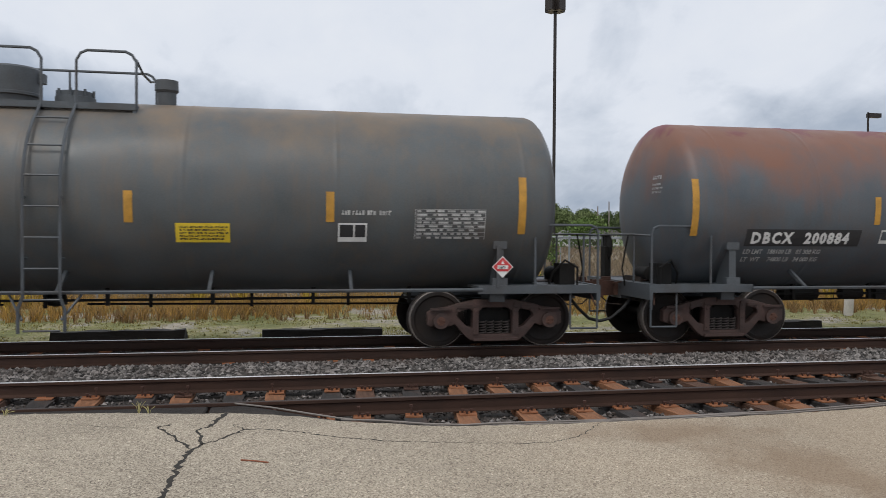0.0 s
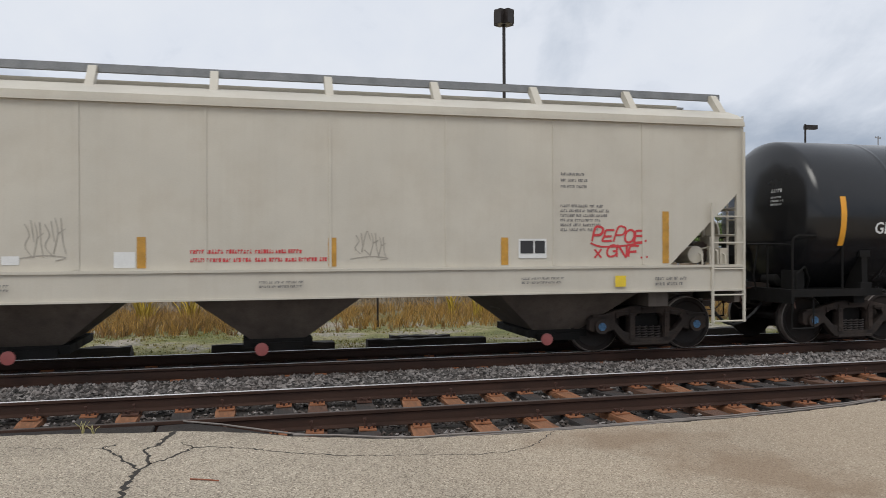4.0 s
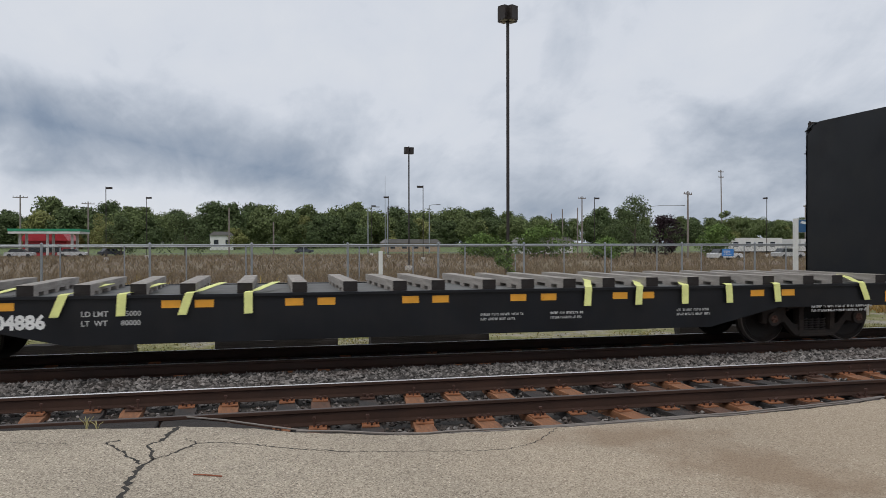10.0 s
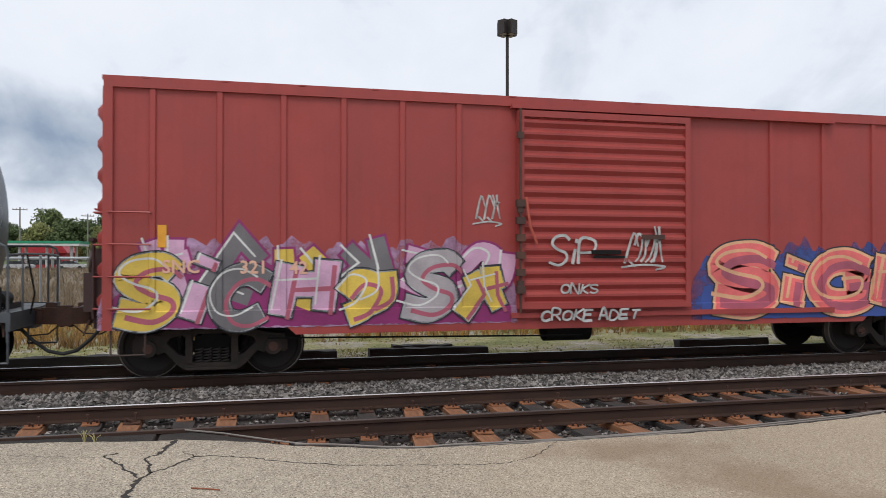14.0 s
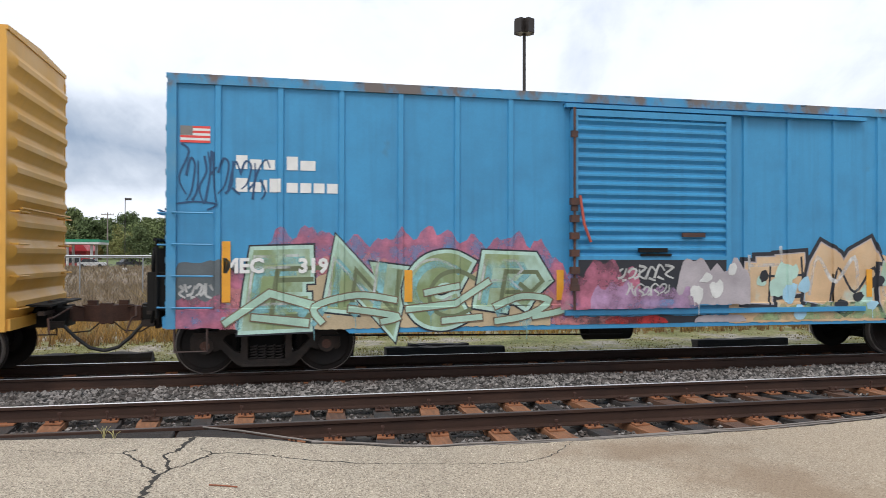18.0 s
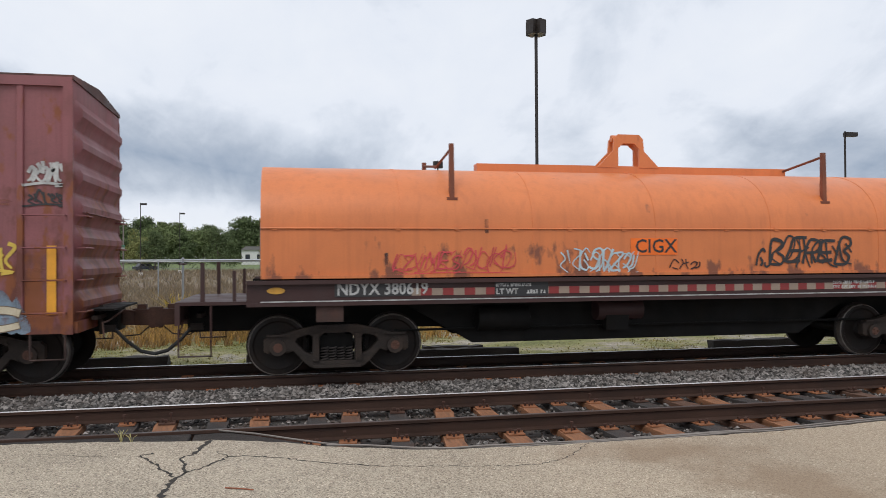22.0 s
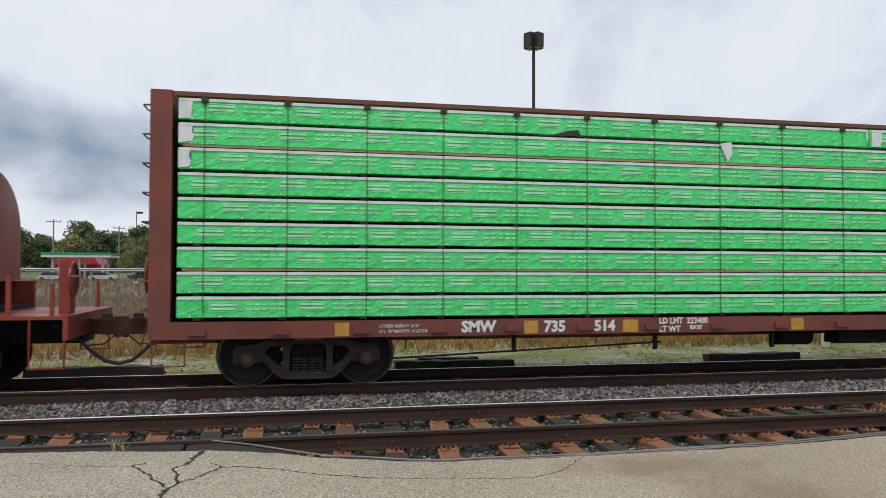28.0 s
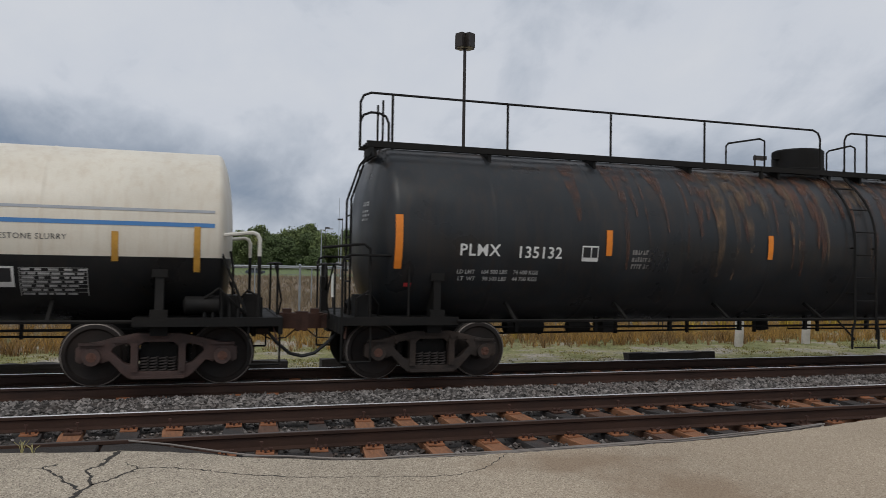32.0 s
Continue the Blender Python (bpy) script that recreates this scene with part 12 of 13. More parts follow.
    for x, w, L in ((-1.08, 0.05, 0.95), (-0.96, 0.10, 0.75), (-0.55, 0.05, 0.6), (-0.18, 0.10, 0.85), (0.10, 0.16, 1.2), (0.28, 0.08, 1.5), (0.42, 0.07, 1.7), (0.95, 0.09, 0.7), (1.12, 0.12, 0.85), (1.24, 0.05, 0.6)):
        brush(bm, [(x + 0.015 * math.sin(9 * f + x * 5), 3.30 - L * 0.85 * f) for f in np.linspace(0, 1, 9)], w, 0.0, -0.0005, lambda f: 1.0 - 0.85 * f)
    paint(car, bm, SPRAY["MISTRUN"], lift(side, 0.003), "rust_run", 0.06)
    placard(car, -4.48, 1.30, lambda x, z: -1.40, 0.09, M_WHITE)
    return car


M_CREAMGEAR = surface("white_painted_steel", (0.60, 0.58, 0.52), 0.5, 0, 0.15, 4, 50, 0.05, stain=(0.30, 0.18, 0.09), stain_amount=0.3)
M_GTAGBLUE = decal("spray_paint_tag_blue", (0.10, 0.30, 0.50))


M_TAPEORANGE = decal("deep_orange_tape", (0.78, 0.23, 0.02))


def build_last_tank():
    car, c, half = new_car("tank_car", "dull black tank car with long top railing", "tank car", 272.79, 291.04)
    tank_car(car, half, -8.25, 8.22, 1.48, 2.36, M_LASTTANK, M_BLACKGEAR, (-7.15, 7.12), "rust", "iron", (-6.2, -4.4, -2.7, -0.9, 1.0, 3.2, 5.5))
    tank_top(car, -0.6, 2.6, 3.84, M_BLACKGEAR, 1.00, 0.50, 0.50, 1.15, 0.5, 1.48, 2.36, M_BLACKGEAR, rails=False, valve=False, drop=0.08)
    bm = bm_new()
    for y in np.linspace(-0.78, 0.0, 5):
        box(bm, -8.20, 7.62, y - 0.03, y + 0.03, 3.80, 3.835)
    box(bm, -8.22, 7.64, -0.84, -0.80, 3.74, 3.84)
    for x in np.arange(-8.1, 7.7, 1.98):
        box(bm, x, x + 0.05, -0.80, 0.02, 3.60, 3.80)
    part("walkway", bm, M_BLACKGEAR, car)
    for a, b, zt in ((-8.33, 0.82, 4.62), (1.42, 7.6, 4.62), (-8.33, -7.86, 4.30)):   # one railing along the near edge, broken at the ladder
        bm = bm_new()
        pipe(bm, [(a, -0.8, 3.72), (a, -0.8, zt - 0.16), (a + 0.05, -0.8, zt - 0.05), (a + 0.17, -0.8, zt), (b - 0.17, -0.8, zt), (b - 0.05, -0.8, zt - 0.05), (b, -0.8, zt - 0.16), (b, -0.8, 3.76)], 0.021, 6)
        part("guard_rail", bm, M_BLACKGEAR, car)
    for x in (-7.80, -5.78, -3.80, -1.84, 1.98, 3.95, 5.90):
        bm = bm_new(); rod(bm, (x, -0.8, 3.72), (x, -0.8, 4.62), 0.021, 6); part("rail_post", bm, M_BLACKGEAR, car)
    for x0, x1 in ((-0.75, 0.18), (1.75, 2.5)):
        bm = bm_new()
        pipe(bm, [(x0, 0, 3.84), (x0, 0, 4.34), (x0 + 0.06, 0, 4.40), (x1 - 0.12, 0, 4.54), (x1, 0, 4.50), (x1, 0, 3.84)], 0.02, 6)
        part("cross_rail", bm, M_BLACKGEAR, car)
    bm = bm_new()
    xe = -8.25 - 0.12
    for y in (-0.62, -0.22):
        pipe(bm, [(xe - 0.05, y, 1.0), (xe - 0.05, y, 2.9), (xe + 0.15, y, 3.5), (xe + 0.45, y, 3.9), (xe + 0.45, y, 4.55)], 0.02, 5)
    for z in np.arange(1.2, 3.0, 0.36):
        rod(bm, (xe - 0.05, -0.62, z), (xe - 0.05, -0.22, z), 0.016, 5)
    part("end_ladder", bm, M_BLACKGEAR, car)
    bm = bm_new()
    pipe(bm, [(-8.85, -0.55, 2.10), (-8.55, -1.25, 2.13), (-8.32, -1.28, 2.15), (-8.23, -1.29, 2.08), (-8.22, -1.30, 1.0)], 0.022, 6)
    part("hand_rail", bm, M_BLACKGEAR, car)
    side = round_side(1.48, 2.36)
    rnd = random.Random(133)   # rust running down from the walkway, heavier towards the middle of the tank
    for key, k, lo in (("MISTRUST", 60, -6.0), ("MISTUMBER", 60, -3.0)):
        bm = bm_new()
        for i in range(k):
            x, w, L = lo + (6.8 - lo) * rnd.random() ** 0.7, rnd.uniform(0.06, 0.34), rnd.uniform(0.4, 2.1)
            brush(bm, [(x + 0.02 * math.sin(6 * f + i), 3.70 - L * f) for f in np.linspace(0, 1, 10)], w, 0.0, -0.0003 * i, lambda f: 1.0 - 0.8 * f)
        paint(car, bm, SPRAY[key], side, "rust_run", 0.06)
    paint(car, strip(-7.82, 1.78, 2.62, 0.12), M_TAPEORANGE, lift(side, 0.012), "reflector", 0.1)
    for x in (-4.19, -0.92):
        paint(car, strip(x, 2.05, 2.48, 0.11), M_TAPEORANGE, lift(side, 0.014), "reflector", 0.1)
    paint(car, letters("PLMX", 0.19, -6.83, 2.01, 0.004, 0.98, spacing=1.12), M_WHITE, side, "reporting_mark", 0.08)
    paint(car, letters("135132", 0.19, -5.85, 1.99, 0.004, 0.98, spacing=1.05), M_WHITE, side, "car_number", 0.08)
    square_plate(car, -4.68, -4.38, 1.95, 2.21, side, M_LASTTANK)
    tag(car, "hceg", -3.50, 1.78, 0.5, 0.38, SPRAY["MISTINK"], side, 0.03, 132, 0.1)
    paint(car, letters("LD LMT    164 500 LBS    74 600 KGS", 0.065, -6.84, 1.72, 0.002), M_WHITEOLD, side, "stencil", 0.1)
    paint(car, letters("LT  WT     98 500 LBS    44 700 KGS", 0.065, -6.81, 1.61, 0.002), M_WHITEOLD, side, "stencil", 0.1)
    paint(car, bars(-3.73, 2.16, 3, 0.08, 0.4, 1.5, 131), M_GREYINK, side, "stencil", 0.1)
    bm = bm_new(); quads(bm, [(-7.62 - 0.06, -7.62 + 0.06, 1.50, 1.56)]); paint(car, bm, M_RED, side, "sticker", 0.1)
    return car


for make in (build_first_tank, build_second_tank, build_beige_hopper, build_black_tank, build_rusty_hopper, build_bulkhead_flat, build_slate_tank, build_red_box, build_yellow_box,
             build_blue_box, build_maroon_box, build_orange_coil, build_black_coil, build_red_coil, build_lumber_car, build_slurry_tank, build_last_tank):
    make()

# ---- beside and beyond the tracks ----
def leaf_material(name, col, spread=0.35, hue=(1.0, 1.0, 1.0)):
    m = bpy.data.materials.new(name)
    m.use_nodes = True
    n, l = m.node_tree.nodes, m.node_tree.links
    b = n["Principled BSDF"]
    geo = n.new("ShaderNodeNewGeometry")
    r = n.new("ShaderNodeValToRGB")
    e = r.color_ramp.elements
    e[0].position, e[0].color = 0.0, (*[c * (1 - spread) for c in col], 1)
    e[1].position, e[1].color = 1.0, (*[c * (1 + spread) * h for c, h in zip(col, hue)], 1)
    l.new(geo.outputs["Random Per Island"], r.inputs[0])
    l.new(r.outputs[0], b.inputs["Base Color"])
    b.inputs["Roughness"].default_value = 0.8
    b.inputs["Specular IOR Level"].default_value = 0.2
    return m


M_LEAF = [leaf_material("dark_green_leaves", (0.088, 0.118, 0.050), 0.4), leaf_material("mid_green_leaves", (0.128, 0.160, 0.064), 0.4), leaf_material("yellow_green_leaves", (0.21, 0.22, 0.08), 0.4),
          leaf_material("turning_leaves", (0.13, 0.10, 0.03), 0.5), leaf_material("purple_leaves", (0.030, 0.018, 0.022), 0.5), leaf_material("bright_green_leaves", (0.11, 0.17, 0.045), 0.5)]
M_BARK = surface("grey_brown_bark", (0.09, 0.07, 0.055), 0.9, 0, 0.4, 4, 40, 0.5)
M_STRAW = leaf_material("straw_weeds", (0.36, 0.26, 0.11), 0.5, (1.0, 0.8, 0.5))
M_RUSTWEED = leaf_material("rust_brown_weeds", (0.25, 0.155, 0.07), 0.5)
M_FIELD = leaf_material("dry_brown_field_weeds", (0.215, 0.162, 0.102), 0.45)
M_GRASS = leaf_material("short_green_grass", (0.17, 0.18, 0.06), 0.5, (1.3, 1.0, 0.8))
M_GOLDROD = leaf_material("goldenrod", (0.42, 0.30, 0.05), 0.4)
M_POLE = surface("dark_bronze_lamp_pole", (0.035, 0.028, 0.025), 0.5, 0.3, 0.2, 3, 40, 0.05)
M_GALV = surface("galvanised_steel", (0.32, 0.34, 0.36), 0.45, 0.6, 0.2, 3, 40, 0.05)
M_WIRE = surface("chain_link_wire", (0.15, 0.15, 0.15), 0.6, 0.3, 0.2, 3, 40, 0.0)
M_WOODPOLE = surface("grey_wooden_utility_pole", (0.22, 0.19, 0.17), 0.85, 0, 0.3, 3, 40, 0.2)
M_CONCRETE = surface("whitish_concrete", (0.50, 0.47, 0.43), 0.85, 0, 0.2, 4, 40, 0.3)
M_WHITEPOST = surface("white_painted_post", (0.70, 0.70, 0.68), 0.5, 0, 0.1, 4, 40, 0.03)
M_SIGNBLUE = decal("station_sign_blue", (0.03, 0.10, 0.22))
M_SIGNGREY = decal("station_sign_grey", (0.46, 0.50, 0.52))
M_NAVYINK = decal("navy_lettering", (0.06, 0.09, 0.14))
M_HYDBLUE = decal("bright_blue_sign", (0.05, 0.22, 0.60))


def build_logs():
    rnd = random.Random(8)
    for x0, x1, y, lean in ((-4.80, -2.30, 16.0, 1.0), (-0.78, 1.62, 15.75, 0.6), (2.30, 4.85, 15.8, -0.8), (9.45, 11.85, 15.9, 1.2), (2.9, 4.2, 16.35, -5.0)):
        bm = bm_new()
        L = x1 - x0
        box(bm, -L / 2, L / 2, -0.12, 0.12, 0.0, 0.19)
        bmesh.ops.subdivide_edges(bm, edges=[e for e in bm.edges if abs(e.verts[0].co.x - e.verts[1].co.x) > 1], cuts=10)
        for v in bm.verts:
            v.co += Vector((rnd.uniform(-.03, .03), rnd.uniform(-.018, .018), rnd.uniform(-.022, .012) if v.co.z > 0.1 else 0))
        thing("old_tie", "discarded black rotten railway tie lying on the gravel", "timber", "discarded ties", at=pose((x0 + x1) / 2, y, -0.30, 0, 0, lean), bm=bm, material=M_OLDTIMBER, smooth=0.3)


def tufts(name, label, x0, x1, y0, y1, n, hgt, width, blades, m, seed, z=-0.30, dens=None):
    """Clumps of thin blades, joined."""
    rs = np.random.RandomState(seed)
    vs, fs = [], []
    k = 0
    while k < n:
        x, y = rs.uniform(x0, x1), rs.uniform(y0, y1)
        if dens and rs.rand() > dens(x, y):
            n -= 1
            continue
        k += 1
        hh = hgt * rs.uniform(0.5, 1.25)
        for _ in range(blades):
            a, lean = rs.uniform(0, 6.28), rs.uniform(0.1, 0.95)
            bx, by = x + rs.normal(0, width * 4), y + rs.normal(0, width * 4)
            w = width * rs.uniform(0.6, 1.3)
            px, py = math.cos(a) * w, math.sin(a) * w
            q = rs.uniform(0, 6.28)
            h2 = hh * rs.uniform(0.6, 1.0)
            tx, ty = math.cos(q) * lean * h2, math.sin(q) * lean * h2
            i = len(vs)
            vs += [(bx - px, by - py, z), (bx + px, by + py, z), (bx + tx * 0.4 + px * 0.8, by + ty * 0.4 + py * 0.8, z + h2 * 0.6), (bx + tx * 0.4 - px * 0.8, by + ty * 0.4 - py * 0.8, z + h2 * 0.6), (bx + tx, by + ty, z + h2)]
            fs += [(i, i + 1, i + 2, i + 3), (i + 3, i + 2, i + 4)]
    me = bpy.data.meshes.new(name)
    me.from_pydata(vs, [], fs)
    me.materials.append(m)
    return tagged(new(name, me), label, "weeds", kind="stuff")


def patchy(scale, cut, seed):
    return lambda x, y: 1.0 if noise.noise(Vector((x * scale + seed, y * scale, seed))) > cut else 0.12


def build_weeds():
    tufts("short_grass", "patchy short green grass beside the track", -9, 26, 15.7, 19.6, 6500, 0.055, 0.009, 4, M_GRASS, 21, dens=patchy(0.55, 0.0, 3.3))
    tufts("straw_weeds", "tall straw-yellow weeds along the fence", -11, 34, 19.2, 25.5, 6000, 0.42, 0.006, 11, M_STRAW, 22, dens=patchy(0.4, -0.15, 5.0))
    tufts("rust_weeds", "rust-brown dry weeds along the fence", -11, 34, 18.8, 25.0, 3400, 0.40, 0.007, 10, M_RUSTWEED, 23, dens=patchy(0.35, 0.0, 7.7))
    tufts("field_weeds", "dry brown weeds covering the field", -34, 74, 25, 58, 17000, 0.55, 0.010, 7, M_FIELD, 24)
    tufts("field_weeds", "dry brown weeds covering the far field", -60, 150, 58, 150, 12000, 0.6, 0.03, 5, M_FIELD, 25)
    tufts("goldenrod", "yellow goldenrod standing in the dry weeds", -9, 30, 21, 27, 70, 1.15, 0.02, 26, M_GOLDROD, 26, dens=patchy(0.3, 0.05, 1.2))


def fence(x0, x1, y, phase, hgt, pitch, wire):
    root = thing("fence", "galvanised chain-link fence with a top rail", "fence")
    z0 = -0.30
    bm = bm_new()
    rod(bm, (x0, y, z0 + hgt), (x1, y, z0 + hgt), 0.028, 8)
    part("top_rail", bm, M_GALV, root)
    bm = bm_new()
    rod(bm, (0, 0, 0), (0, 0, hgt + 0.03), 0.035, 8)
    lathe(bm, [(0, 0.045), (0.03, 0.045), (0.06, 0.02), (0.065, 0.005)], (0, 0, 1), (0, 0, hgt + 0.02), 8)
    me = mesh_of("fence_post", bm, M_GALV)
    x = x0 + phase
    while x < x1:
        part("fence_post", me, None, root, at=pose(x, y, z0))
        x += pitch
    vs, fs = [], []
    w = 0.003
    x = x0
    while x < x1:
        for s in (-1, 1):
            a, b = x, x + s * hgt
            i = len(vs)
            vs += [(a - w, y, z0 + 0.03), (a + w, y, z0 + 0.03), (b + w, y, z0 + hgt), (b - w, y, z0 + hgt)]
            fs.append((i, i + 1, i + 2, i + 3))
        x += wire
    me = bpy.data.meshes.new("chain_link")
    me.from_pydata(vs, [], fs)
    me.materials.append(M_WIRE)
    ob = part("chain_link", me, None, root)
    ob["kind"] = "stuff"


def lamp_pole(x, y, hgt, heads, turn=0.0, size=1.0):
    root = thing("lamp_pole", "tall dark bronze parking lot lamp pole with shoebox heads" if heads > 1 else "dark bronze parking lot lamp pole with one shoebox head", "lamp pole", "parking lot lamps", at=pose(x, y, -0.3, 0, 0, turn))
    bm = bm_new()
    box(bm, -0.04 * size, 0.04 * size, -0.04 * size, 0.04 * size, 0, hgt)
    part("pole", bm, M_POLE, root)
    bm = bm_new()
    lathe(bm, [(0, 0.3), (0.5, 0.28), (0.52, 0.1)], (0, 0, 1), (0, 0, 0), 16)
    part("base", bm, M_CONCRETE, root)
    for i in range(heads):
        a = 2 * math.pi * i / heads
        bm = bm_new()
        box(bm, 0.06 if heads > 1 else 0.0, 0.34 if heads > 1 else 0.75, -0.16, 0.16, hgt - 0.56 if heads > 1 else hgt - 0.30, hgt - 0.06)
        bevel_all(bm, 0.03)
        box(bm, 0.03, 0.10, -0.04, 0.04, hgt - 0.30, hgt - 0.2)
        bmesh.ops.rotate(bm, verts=bm.verts, cent=(0, 0, 0), matrix=Matrix.Rotation(a, 3, "Z"))
        head = part("lamp_head", bm, M_POLE, root)
        bm = bm_new()
        box(bm, 0.10, 0.30, -0.12, 0.12, hgt - (0.57 if heads > 1 else 0.31), hgt - (0.555 if heads > 1 else 0.295))
        bmesh.ops.rotate(bm, verts=bm.verts, cent=(0, 0, 0), matrix=Matrix.Rotation(a, 3, "Z"))
        part("lens", bm, M_LENS, head)
    return root


M_LENS = surface("lamp_lens", (0.35, 0.36, 0.36), 0.25, 0, 0.1, 6, 40, 0.0)


def build_poles():
    lamp_pole(8.76, 26.0, 10.62, 4, 30)
    lamp_pole(11.1, 56.0, 9.4, 2, 10)
    for x, y, turn in ((32.1, 39.1, 0), (51.1, 109.7, 0), (77.2, 103.5, 90), (-18.2, 102.9, 0), (-16.1, 123.3, 0), (19.5, 114.1, 180), (20.1, 92.4, 180), (20.8, 140.3, 0)):
        lamp_pole(x, y, 9.4, 1, turn)
    rnd = random.Random(6)
    for x, y, hgt, tilt, arms in ((100.5, 150, 18.5, -2.0, 2), (59.5, 97.0, 9.6, 0, 1), (-40.7, 150, 11.0, 0, 1), (-4.9, 150, 9.1, 0, 0), (3.3, 150, 6.4, 0, 0), (67.0, 150, 12.2, 0, 1), (143.2, 150, 28.0, 0, 1),
                                  (-31.5, 160, 10.5, 0, 1), (60.0, 150, 8.5, 1, 0), (63.5, 152, 9.6, -1, 0), (66.0, 150, 9.8, 0, 0), (122.0, 150, 11.0, 0, 1)):
        root = thing("utility_pole", "grey weathered wooden utility pole", "utility pole", "utility poles", at=pose(x, y, -0.3, 0, tilt, rnd.uniform(0, 40)))
        bm = bm_new()
        rod(bm, (0, 0, 0), (0, 0, hgt), 0.17, 8, 0.11)
        part("pole", bm, M_WOODPOLE, root)
        for i in range(arms):
            bm = bm_new()
            box(bm, -1.2, 1.2, -0.06, 0.06, hgt - 0.5 - 1.2 * i, hgt - 0.36 - 1.2 * i)
            for q in (-1.1, -0.5, 0.5, 1.1):
                rod(bm, (q, 0, hgt - 0.36 - 1.2 * i), (q, 0, hgt - 0.15 - 1.2 * i), 0.05, 6)
            part("cross_arm", bm, M_WOODPOLE, root)
    for x, y, hgt, arm in ((21.5, 150, 9.4, 1), (25.4, 150, 9.6, 1), (33.9, 150, 10.0, 1), (82.9, 150, 10.4, 5), (25.1, 151, 15.8, 0)):
        root = thing("street_light", "pale grey street light mast with a short arm", "street light", "street lights", at=pose(x, y, -0.3))
        bm = bm_new()
        rod(bm, (0, 0, 0), (0, 0, hgt), 0.14 if arm else 0.08, 8, 0.08 if arm else 0.03)
        part("mast", bm, M_GALV, root)
        if arm:
            bm = bm_new()
            pipe(bm, [(0, 0, hgt - 0.2), (0.5 * arm, 0, hgt + 0.1), (1.6 * arm, 0, hgt + 0.15)], 0.05, 6)
            box(bm, 1.5 * arm, 1.5 * arm + 0.8, -0.15, 0.15, hgt + 0.05, hgt + 0.22)
            part("arm", bm, M_GALV, root)


def build_sign():
    root = thing("station_sign", "grey and navy station name sign between white posts", "sign", at=pose(16.72, 21.0, -0.30))
    w = 2.62
    for x in (0.0, w):
        bm = bm_new()
        box(bm, x - 0.06, x + 0.06, -0.06, 0.06, 0, 2.90)
        bevel_all(bm, 0.01)
        part("post", bm, M_WHITEPOST, root)
    bm = bm_new()
    box(bm, 0.06, w - 0.06, -0.03, 0.03, 2.46, 2.87)
    board = part("board", bm, M_SIGNGREY, root)
    bm = bm_new()
    poly(bm, [(0.07, 2.47), (0.55, 2.47), (0.72, 2.70), (1.0, 2.86), (0.07, 2.86)])
    part("blue_field", laid(bm, lambda x, z: -0.034), M_SIGNBLUE, board, smooth=0)
    bm = bm_new()
    poly(bm, [(0.14, 2.76), (0.30, 2.72), (0.62, 2.76), (0.40, 2.79), (0.20, 2.82)])
    part("emblem", laid(bm, lambda x, z: -0.038), M_WHITE, board, smooth=0)
    part("lettering", laid(letters("Battle Creek, MI", 0.17, 0.98, 2.58, 0.002), lambda x, z: -0.034), M_NAVYINK, board, smooth=0)
    # small blue notice on the fence and a white marker
    bm = bm_new()
    box(bm, 16.02, 16.48, 23.90, 23.93, 1.36, 1.62)
    ob = thing("notice", "bright blue notice board fixed to the fence", "sign", bm=bm, material=M_HYDBLUE)
    part("lettering", laid(bars(16.07, 1.56, 3, 0.035, 0.36, 1.8, 4), lambda x, z: 23.893), M_WHITE, ob, smooth=0)
    root = thing("marker_post", "white-topped dark marker post among the weeds", "post", at=pose(3.2, 20.0, -0.30))
    bm = bm_new(); box(bm, -0.025, 0.025, -0.02, 0.02, 0, 1.5); part("stake", bm, M_POLE, root)
    bm = bm_new(); box(bm, -0.05, 0.05, -0.035, 0.03, 1.30, 1.92); bevel_all(bm, 0.01); part("white_sleeve", bm, M_WHITEPOST, root)
    for x, y in ((14.55, 18.35), (17.3, 18.8)):
        bm = bm_new()
        lathe(bm, [(0, 0.12), (0.72, 0.12), (0.78, 0.10), (0.80, 0.02)], (0, 0, 1), (0, 0, 0), 16)
        thing("bollard", "short whitish concrete bollard in the grass", "bollard", "concrete bollards", at=pose(x, y, -0.32, 2, 1, 0), bm=bm, material=M_CONCRETE)
    rnd = random.Random(3)
    for x in (13.2, 14.3, 14.45, 14.75, 16.9):
        bm = bm_new()
        rod(bm, (0, 0, 0), (rnd.uniform(-.04, .04), 0, rnd.uniform(0.9, 1.25)), 0.022, 6)
        thing("stake", "rusty iron stake standing in the weeds", "stake", "iron stakes", at=pose(x, 22.0, -0.3), bm=bm, material=M_IRON)


